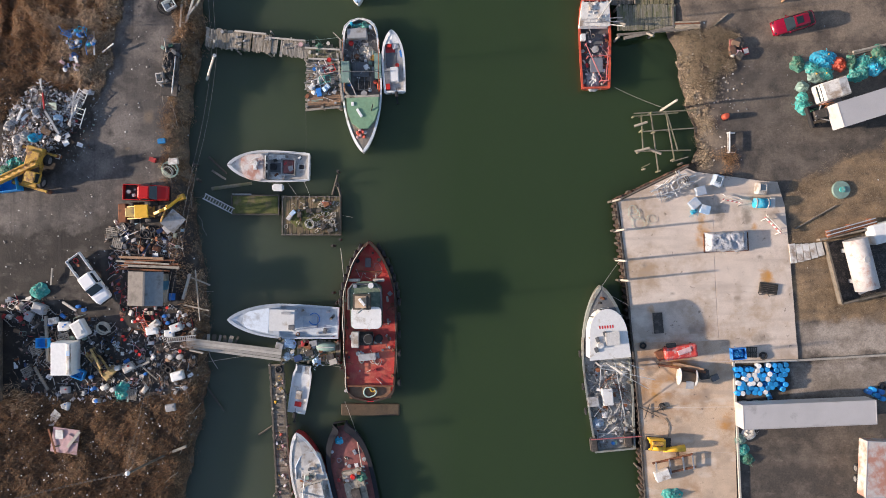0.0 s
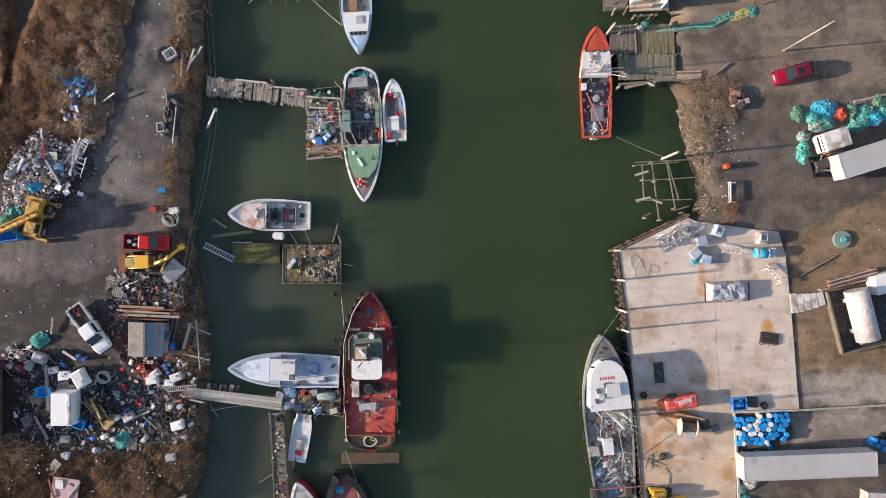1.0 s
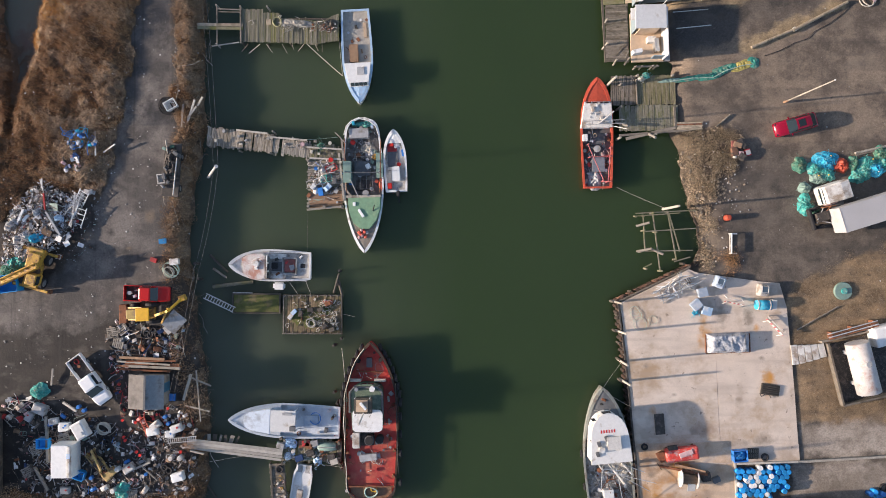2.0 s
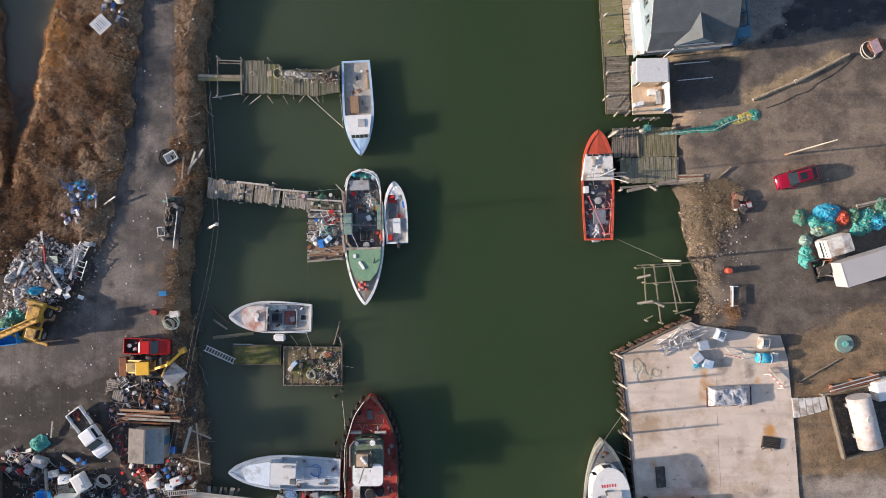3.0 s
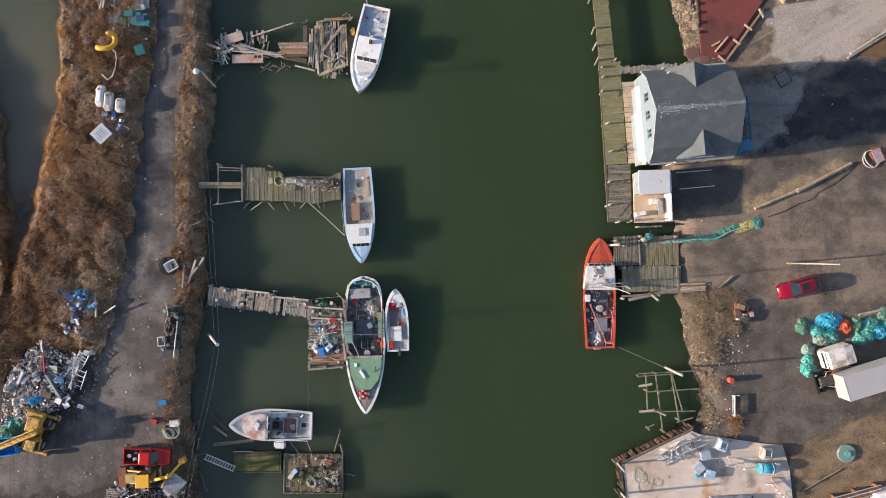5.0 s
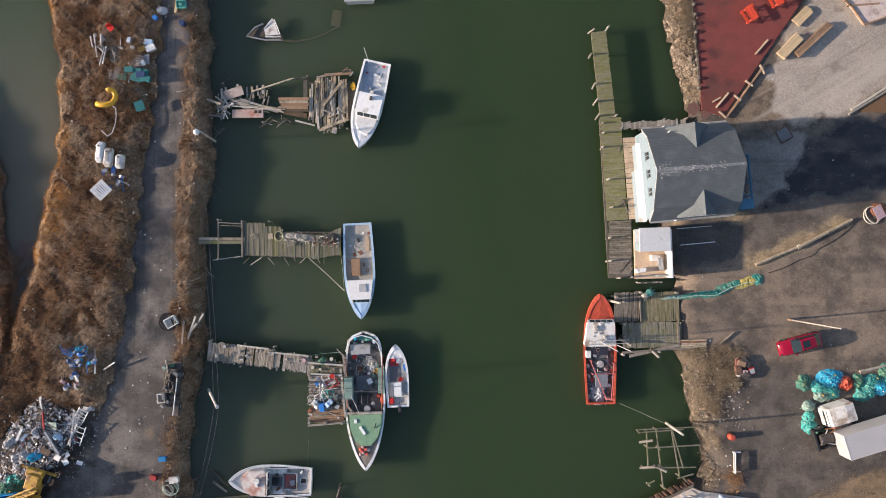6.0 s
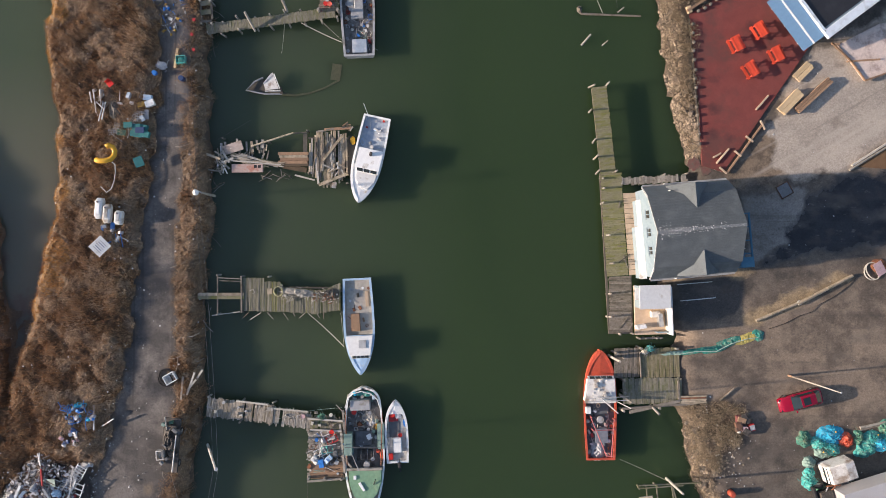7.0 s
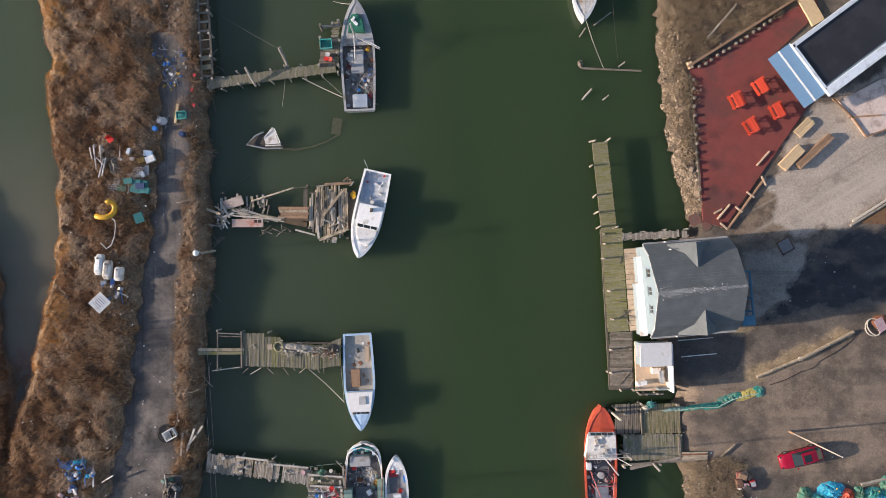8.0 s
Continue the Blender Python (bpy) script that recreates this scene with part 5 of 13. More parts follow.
# work float: timber lying across the tug's stern
solid("camel_log", box_bm(6.1, 1.25, 0.5, bevel=0.12), WET_LOG, (-7.59, -16.78), 0, -0.12, "brown waterlogged timber camel float", "float")

# small white jon boat
b = boat("jon_boat", (-14.42, -12.02), (-15.24, -17.0), 1.95, 0.55, "small white flat-bottomed boat with red outboard", WHITE, WHITE, WHITE, 0.92, 6.0, 0, 0.2, 0.14, 0.09, 0.5, 0.0, bluff=0.78)
block(b, "thwart", (-14.54, -12.55), 0.9, 1.5, 0.2, 0.45, GREY)
block(b, "console", (-14.95, -15.13), 0.9, 0.6, 0.2, 0.75, WHITE_DIRTY)
block(b, "fuel_tank", (-15.07, -16.12), 0.5, 0.7, 0.2, 0.55, RED_BRIGHT)
outboard(b, (-15.32, -17.13), BLACK)

# white boat with red sides
b = boat("work_boat", (-14.99, -18.69), (-12.03, -30.31), 3.7, 1.25, "white work boat with red topsides", RED, WHITE_DIRTY, WHITE, 0.85, 2.0, 0, 0.8, 0.35, 0.12, 0.5, 0.55, GREY_PALE, flare=0.1)
part("trunk_cabin", prism_bm([local(b, q)[:2] for q in [(-15.26, -22.77), (-15.02, -21.44), (-14.33, -20.63), (-13.41, -20.51), (-12.6, -21.09), (-12.14, -22.48), (-12.02, -23.52), (-14.79, -24.33)]], 1.1, 1.5, inset=0.06, bevel=0.06), WHITE_DIRTY, b, "white trunk cabin")
part("coaming", tube_bm([(*local(b, q)[:2], 1.55) for q in [(-15.0, -23.6), (-15.05, -22.3), (-14.6, -21.3), (-13.9, -20.75), (-13.1, -20.9), (-12.6, -21.6), (-12.3, -22.8)]], 0.09, 8), BLUE_GREY, b, "grey-blue cockpit coaming", True)
cabin(b, "wheelhouse", (-13.02, -26.49), (-13.47, -24.04), 2.4, 2.2, 1.0, 2.4, WHITE_DIRTY, WHITE_DIRTY, 0.1, 3)
for a_, c_ in zip([(-14.66, -23.13), (-14.54, -24.56), (-13.97, -22.84)], [(-13.28, -23.7), (-12.48, -25.13), (-14.2, -25.42)]):
    rod(b, "roof_rail", a_, 2.6, c_, 2.6, 0.05, GALV)
clutter_on(b, 1.5, [(q, 0.5, m) for q, m in zip([(-14.43, -23.7), (-13.67, -22.54), (-12.98, -23.41), (-14.14, -24.86), (-12.4, -24.74)], (RUST, GREY_DARK, METAL, PAPER, WHITE))], 14)

# dark old tug beside it
TAR = mat("tarred_black_hull", (0.008, 0.010, 0.016), 0.75, var=0.3)
b = boat("tugboat", (-10.62, -17.81), (-7.91, -30.19), 4.6, 1.1, "small dark-hulled old tug with maroon deck", TAR, MAROON, TAR, 0.85, 3.2, 0.1, 0.5, 0.16, 0.34, 0.5, 0.0, bluff=0.3)
part("rope_net", mound_bm(1.7, 1.3, 0.35, 0.5, 3), NET_BLUE, b).matrix_basis = pose(*local(b, (-10.73, -19.77))[:2], 0.8)
block(b, "deckhouse", (-9.03, -24.36), 3.4, 2.1, 0.75, 1.6, JUNK[0], label="weathered cream deckhouse")
part("net_bundle", mound_bm(1.0, 1.1, 0.35, 0.6, 14), NET_GREEN, b).matrix_basis = pose(*local(b, (-8.35, -23.35))[:2], 1.58)
round_part(b, "buoy", (-9.2, -23.3), 0.3, 1.6, 2.0, RED_BRIGHT, r2=0.2)
block(b, "deck_planks", (-9.9, -20.1), 0.5, 1.9, 0.78, 0.86, GREY, 25)
rod(b, "mooring_rope", (-9.0, -18.6), 1.3, (-8.35, -22.4), 1.3, 0.05, ROPE)
block(b, "house_cover", (-8.75, -25.27), 1.6, 0.9, 1.6, 2.2, DARK)
block(b, "bow_hatch", (-11.15, -18.65), 0.5, 0.4, 0.75, 1.3, WHITE_DIRTY)
clutter_on(b, 0.8, [(q, s, m) for q, s, m in zip([(-11.43, -20.94), (-10.73, -21.81), (-11.31, -21.81), (-9.1, -20.94), (-9.68, -22.4), (-10.03, -22.22), (-9.27, -23.15), (-10.73, -23.85), (-8.4, -22.69)], (0.5, 0.6, 0.5, 0.7, 0.6, 0.4, 0.5, 0.6, 0.6), (PAPER, GREY, RUST, METAL, METAL, GREY, RED_BRIGHT, RED, RUST))], 21)

# pale blue and white boat at the plank pier
b = boat("lobster_boat", (-8.76, 25.2), (-9.32, 34.97), 3.15, 0.9, "white lobster boat with pale blue bow and open plank deck", WHITE, WOOD_PALE, BLUE_PALE, 0.9, 2.0, 0, 0.6, 0.28, 0.14, 0.5, 0.4, BLUE_PALE)
cabin(b, "wheelhouse", (-8.91, 29.13), (-8.79, 27.3), 2.6, 1.9, 0.9, 1.9, WHITE, WHITE, 0.08, 4, "white wheelhouse", 0.1, 0.0, "", 0.4)
block(b, "roof_hatch", (-8.57, 28.39), 0.8, 0.75, 2.0, 2.1, GREY)
block(b, "engine_box", (-9.4, 30.47), 1.8, 0.9, 0.45, 1.0, WOOD_BROWN, label="brown engine box")
block(b, "deck_board", (-8.71, 31.05), 2.2, 0.9, 0.45, 0.62, WOOD_PALE)
block(b, "rope_locker", (-8.25, 32.91), 1.6, 0.35, 0.45, 0.8, PLY)
clutter_on(b, 0.47, [(q, s, m) for q, s, m in zip([(-9.91, 33.82), (-9.21, 33.24), (-10.02, 32.65), (-8.74, 34.0), (-9.61, 31.78), (-8.26, 30.15), (-9.77, 29.74)], (0.5, 0.6, 0.4, 0.4, 0.5, 0.4, 0.4), (GREY, WOOD_DARK, PAPER, WHITE, RUST, RUST, DARK))], 31)

# white boat moored at the wrecked pier
b = boat("lobster_boat", (-9.21, 42.71), (-7.34, 51.58), 3.05, 0.95, "white lobster boat with pale blue-grey cockpit sole", WHITE, BLUE_GREY, WHITE, 0.9, 2.2, 0, 0.7, 0.4, 0.12, 0.5, 0.42, WHITE)
cabin(b, "wheelhouse", (-7.81, 47.95), (-8.25, 46.13), 2.3, 2.3, 0.9, 2.1, WHITE, WHITE, 0.1, 3, "white wheelhouse", 0.15, 0.0, "", 0.42)
part("trunk_cabin", prism_bm([local(b, q)[:2] for q in [(-9.35, 46.09), (-7.17, 45.65), (-7.5, 44.62), (-8.3, 43.92), (-9.1, 44.26), (-9.57, 45.29)]], 1.0, 1.5, inset=0.06, bevel=0.06), WHITE, b)
rod(b, "antenna", (-8.19, 51.42), 1.0, (-8.54, 52.5), 3.0, 0.025, WHITE)
block(b, "exhaust", (-7.85, 47.54), 0.4, 0.25, 2.2, 2.6, DARK)
clutter_on(b, 0.56, [(q, s, m) for q, s, m in zip([(-6.7, 51.13), (-7.51, 51.13), (-8.44, 50.54), (-7.16, 50.09), (-8.07, 48.92)], (0.35, 0.3, 0.35, 0.4, 0.4), (RED_BRIGHT, PAPER, RED, WHITE, GREY))], 33)

# grey dragger with green fo'c'sle, at the long pier
b = boat("dragger", (-9.78, 69.05), (-9.24, 57.81), 3.5, 1.0, "grey fishing dragger with green foredeck and cluttered deck", GREY, DECK_GREY, GREY, 0.88, 2.0, 0, 0.7, 0.55, 0.14, 0.5, 0.4, GREY)
part("foredeck_house", prism_bm([local(b, q)[:2] for q in [(-10.47, 65.64), (-10.43, 66.91), (-10.09, 67.54), (-9.52, 67.6), (-8.94, 67.04), (-8.7, 65.66)]], 1.1, 1.75, inset=0.06, bevel=0.08), GREEN_TOP, b, "green painted house top")
block(b, "vent_cover", (-9.78, 66.65), 0.9, 0.3, 1.75, 1.85, WHITE, 40)
block(b, "vent_cover", (-9.9, 66.94), 0.5, 0.25, 1.85, 1.92, WHITE, -30)
rod(b, "mast", (-9.65, 64.98), 1.0, (-9.65, 64.98), 6.5, 0.09, GALV)
rod(b, "boom", (-9.65, 64.98), 3.2, (-9.63, 62.41), 2.0, 0.06, WHITE_DIRTY)
rod(b, "outrigger", (-9.46, 64.99), 2.0, (-7.17, 63.75), 2.3, 0.035, WHITE_DIRTY)
rod(b, "outrigger", (-9.0, 64.99), 1.9, (-7.17, 63.98), 2.0, 0.05, WHITE)
block(b, "hatch_cover", (-9.56, 62.88), 2.4, 1.3, 0.45, 0.95, GREY, label="grey hatch cover")
block(b, "deck_box", (-9.21, 58.79), 1.35, 1.5, 0.45, 1.2, BLUE_GREY, label="blue-grey deck box")
block(b, "deck_box", (-10.25, 63.31), 0.9, 0.6, 0.45, 1.0, GREY)
clutter_on(b, 0.48, [(q, s, m) for q, s, m in zip([(-10.71, 64.58), (-8.69, 64.83), (-8.56, 64.13), (-10.17, 62.72), (-10.52, 62.37), (-9.0, 61.1), (-8.23, 59.37), (-10.55, 59.64), (-8.43, 62.56), (-8.64, 60.53), (-9.46, 60.81), (-10.74, 61.38), (-8.51, 64.48), (-8.85, 63.55)], (0.5, 0.5, 0.5, 0.6, 0.5, 0.4, 0.6, 0.5, 0.5, 0.4, 0.4, 0.5, 0.4, 0.4), (RED_BRIGHT, ORANGE, YELLOW_BRIGHT, PAPER, RED, GREY, RED, GREY, DARK, WHITE, GREY_DARK, RUST, YELLOW_BRIGHT, BLUE))], 35)

# half-sunk boat: the stem, a bit of rail and a tipped roof stand out of the water
b = thing("sunken_boat", (-18.59, 54.27), 0, 0, "half-sunk wooden boat with tipped white cabin roof", "boat", "boats moored in the creek")
pts = [local(b, q)[:2] for q in [(-20.99, 54.3), (-20.12, 55.25), (-19.31, 55.55), (-17.31, 54.75), (-17.07, 53.93), (-19.06, 53.91), (-20.22, 54.07)]]
part("bow_shell", prism_bm(pts, -0.5, 0.22, inset=0.05), WOOD_DARK, b)
part("bow_rail", tube_bm([(*local(b, q)[:2], z) for q, z in zip([(-17.26, 54.01), (-19.01, 53.94), (-20.93, 54.27), (-20.07, 55.21), (-19.26, 55.63)], (0.12, 0.3, 0.5, 0.4, 0.25))], 0.09), GREY, b)
# these just break the surface; the water's tint is put into their colour
part("sunk_gunwale", tube_bm([(*local(b, q)[:2], z) for q, z in zip([(-17.32, 54.0), (-15.86, 53.89), (-14.4, 54.14), (-12.94, 54.68), (-11.37, 55.52)], (0.04, -0.06, -0.1, -0.1, -0.11))], 0.15), WATER_TINTED, b)
part("sunk_transom", box_bm(1.0, 1.7, 0.4, (*local(b, (-11.73, 56.34))[:2], -0.19), -8), WATER_TINTED, b)
part("cabin_roof", prism_bm([local(b, q)[:2] for q in [(-18.21, 56.11), (-17.55, 54.43), (-18.94, 54.3), (-19.12, 55.0)]], 0.5, 0.6, bevel=0.02), WHITE_DIRTY, b, "tipped dirty white cabin roof")
for q0, q1 in ([(-18.26, 56.0), (-19.12, 54.94)], [(-18.03, 55.94), (-17.43, 54.43)]):
    part("roof_edge", bar_bm(local(b, q0, 0.75), local(b, q1, 0.6), 0.05, 6), WHITE, b)
part("cabin_side", box_bm(1.6, 0.08, 0.5, (*local(b, (-18.2, 54.24))[:2], 0.3), 3, 0.01), WHITE_DIRTY, b)

# orange boat at the timber wharf
b = boat("fishing_boat", (15.56, 27.89), (15.78, 16.61), 3.3, 0.95, "orange-red fishing boat with white wheelhouse and gantry", ORANGE, GREY_DARK, ORANGE, 0.88, 2.9, 0, 0.7, 0.5, 0.13, 0.5, 0.36, ORANGE)
cabin(b, "wheelhouse", (15.42, 22.75), (15.5, 25.0), 2.95, 2.6, 0.9, 2.15, WHITE, WHITE_DIRTY, 0.1, 4, "white wheelhouse", 0.1, 0.0, "dirty white roof", 0.3)
for q in [(14.98, 24.46), (15.9, 23.49)]:
    block(b, "roof_gear", q, 0.5, 0.3, 2.26, 2.5, WHITE_DIRTY, 20)
for a_, c_ in ([(14.01, 23.2), (18.18, 23.39)], [(14.07, 22.86), (18.18, 23.04)]):
    rod(b, "gantry_bar", a_, 2.6, c_, 2.6, 0.035, GREY)
for a_ in [(14.87, 23.03), (15.56, 23.09), (16.24, 23.15), (16.93, 23.21)]:
    block(b, "gantry_rung", a_, 0.35, 0.05, 2.57, 2.63, GREY)
rod(b, "outrigger", (16.9, 22.89), 2.0, (18.26, 22.33), 3.2, 0.035, WHITE_DIRTY)
rod(b, "mast", (15.6, 23.05), 1.0, (15.6, 23.05), 8.8, 0.06, GALV)
round_part(b, "winch_drum", (15.75, 20.68), 0.35, 0.5, 0.9, GREY)
block(b, "deck_hatch", (15.86, 21.67), 1.2, 1.5, 0.45, 0.6, GREY_DARK)
block(b, "life_box", (14.4, 21.75), 0.7, 0.5, 1.0, 1.5, WHITE, label="white life-raft box")
for a_, c_, z1 in (((14.61, 21.05), (16.12, 17.32), 2.2), ((16.97, 20.77), (16.58, 17.21), 2.2), ((14.79, 19.73), (17.03, 19.85), 1.6), ((16.12, 17.21), (16.92, 17.21), 2.0)):
    rod(b, "a_frame", a_, 1.6, c_, z1, 0.05, RED_FADED, "faded red steel frame")
for q in [(14.7, 21.06), (17.06, 20.78), (14.87, 19.74), (17.12, 19.86), (16.67, 17.21), (16.21, 17.32)]:
    rod(b, "frame_post", q, 0.5, q, 1.75, 0.06, RED_FADED)
block(b, "net_drum_bed", (15.87, 19.05), 1.5, 1.3, 0.45, 0.9, METAL)
part("net_mound", mound_bm(2.2, 1.7, 0.5, 0.5, 8), GREY, b).matrix_basis = pose(*local(b, (15.53, 17.42))[:2], 0.45)
clutter_on(b, 0.5, [(q, s, m) for q, s, m in zip([(14.74, 20.51), (14.92, 19.05), (16.95, 21.68), (17.08, 19.35), (15.21, 18.47), (16.67, 18.48), (17.08, 17.9), (14.97, 22.43)], (0.5, 0.6, 0.5, 0.6, 0.6, 0.5, 0.4, 0.4), (ORANGE, RED, RUST, METAL, GREY, PAPER, RED, PLY))], 41)
clutter_on(b, 0.5, [(q, s, m) for q, s, m in zip([(15.2, 21.5), (16.49, 21.04), (15.09, 20.1), (16.38, 20.11), (15.79, 19.76), (16.73, 19.06), (15.21, 19.35), (16.15, 18.12), (14.87, 18.12), (15.55, 22.09), (16.72, 22.21), (16.26, 19.41)], (0.5, 0.4, 0.5, 0.5, 0.4, 0.4, 0.5, 0.4, 0.4, 0.5, 0.4, 0.4), (PAPER, GREY, METAL, PINK, WHITE_DIRTY, RUST, WOOD_PALE, GREY, PAPER, PLY, WHITE_DIRTY, RED_FADED))], 43)

# big grey trawler on the wharf
WORN_DECK = mat("pale_worn_steel_deck", (0.36, 0.36, 0.34), 0.7, var=0.3, stain=(0.17, 0.14, 0.11), amount=0.45, stain_scale=1.6)
STEEL_GREEN = mat("grey_green_steel", (0.27, 0.29, 0.265), 0.6, var=0.22, stain=(0.16, 0.12, 0.09), amount=0.35)
b = boat("trawler", (16.07, -3.73), (17.74, -20.77), 5.0, 1.25, "large grey steel trawler with white wheelhouse roof", STEEL_GREEN, WORN_DECK, STEEL_GREEN, 0.82, 2.0, 0, 1.0, 0.55, 0.12, 0.55, 0.30, GREY_DARK)
cabin(b, "wheelhouse", (16.62, -10.8), (16.2, -6.04), 3.9, 3.55, 1.0, 3.9, WHITE, WHITE, 0.1, 3, "white wheelhouse", 0.06, 2.4, "white roof with rust spots")
block(b, "roof_tank", (16.79, -8.87), 1.3, 1.4, 4.0, 4.3, WHITE_DIRTY)
round_part(b, "radar_dome", (15.57, -9.54), 0.3, 4.0, 4.35, WHITE)
for q in [(15.31, -8.98), (15.19, -10.0), (16.04, -8.42)]:
    block(b, "roof_gear", q, 0.5, 0.35, 4.0, 4.2, GREY_DARK, 15)
nx_, ny_, _ = local(b, (16.19, -7.73))
for i in range(6):
    part("number_bar", box_bm(0.3, 0.12, 0.012, (nx_, ny_ + 0.65 - i * 0.26, 4.02), 0), RED_BRIGHT, b, "faded red bar of a painted number")
for i, (a_, c_, za, zc) in enumerate((((15.56, -11.59), (18.63, -11.87), 3.5, 3.5), ((15.79, -11.98), (18.51, -12.32), 3.2, 3.2), ((16.81, -11.15), (18.65, -17.21), 5.0, 1.6),
                                 ((16.7, -11.87), (20.79, -14.14), 3.0, 2.6), ((16.81, -12.15), (21.24, -13.12), 3.0, 3.2), ((17.95, -11.3), (20.22, -12.15), 3.0, 2.8), ((15.89, -11.45), (16.12, -14.33), 3.0, 1.3))):
    rod(b, "rigging_bar", a_, za, c_, zc, 0.035, GALV)
rod(b, "mast", (16.92, -11.76), 1.0, (16.92, -11.76), 8.0, 0.11, GALV)
for q in [(15.8, -11.74), (18.66, -12.08)]:
    rod(b, "gallows_post", q, 0.7, q, 3.6, 0.09, GALV)
block(b, "deck_container", (16.91, -15.18), 1.7, 1.05, 0.75, 1.6, WHITE, label="white deck box")
block(b, "deck_container", (15.45, -15.68), 1.0, 1.1, 0.75, 1.5, GREY)
part("tarp", mound_bm(1.2, 1.4, 0.6, 0.5, 5), BLUE_PALE, b).matrix_basis = pose(*local(b, (16.05, -17.97))[:2], 0.72)
for q in [(15.53, -20.11), (19.06, -19.64)]:
    block(b, "trawl_door", q, 1.4, 0.75, 0.75, 1.5, DARK, bevel=0.1)
rod(b, "stern_bar", (15.12, -19.45), 1.9, (20.31, -19.1), 1.9, 0.06, RED_FADED)
for q in [(16.55, -18.75), (17.71, -18.46), (17.42, -16.72), (18.28, -15.85), (18.0, -14.41), (15.97, -13.83), (16.84, -13.54), (18.57, -14.99), (16.26, -16.43), (18.28, -17.59), (17.13, -17.59), (17.01, -19.04)]:
    x, y, _ = local(b, q)
    bm = bmesh.new()
    for k in range(5):
        a = R.uniform(0, 6.28)
        bar_bm((x, y, 0.8 + 0.1 * k), (x + math.cos(a) * 1.1, y + math.sin(a) * 1.1, R.uniform(0.8, 1.7)), 0.028, 6, bm=bm)
    part("deck_gear", bm, R.choice((WHITE_DIRTY, GALV, RUST, GREY)), b)
clutter_on(b, 0.72, [(q, R.uniform(0.4, 0.8), m) for q, m in zip([(15.98, -12.48), (16.8, -13.24), (17.85, -13.24), (18.55, -13.47), (15.98, -13.65), (17.73, -15.11), (18.43, -16.56), (16.68, -17.15), (18.14, -19.19), (15.81, -16.86), (18.9, -18.61), (17.56, -20.06), (16.1, -14.52), (16.8, -16.39)], (RUST, GREY, METAL, PAPER, GREY_DARK, RUST, GREY, PAPER, METAL, GREY_DARK, GREY, BLUE, PAPER, RUST))], 51)
clutter_on(b, 1.75, [((16.23, -5.01), 0.7, RUST), ((16.0, -5.47), 0.5, DARK)], 52)
for u in (0.25, 0.4, 0.6):
    part("tyre_fender", tyre_bm(0.38, 0.22, (-8.6 + u * 17.1, 2.55, 0.7), (90, 0, 0)), BLACK, b)

# white boat whose bow alone comes in at the end
b = boat("lobster_boat", (13.59, 67.1), (13.99, 78.21), 3.2, 0.95, "white lobster boat moored by its bow lines", WHITE, WHITE_DIRTY, WHITE, 0.9, 2.2, 0, 0.7, 0.4, 0.12, 0.5, 0.45, WHITE_DIRTY)
cabin(b, "wheelhouse", (13.63, 72.4), (13.53, 70.39), 2.3, 2.2, 0.9, 2.1, WHITE, WHITE, 0.1, 3)

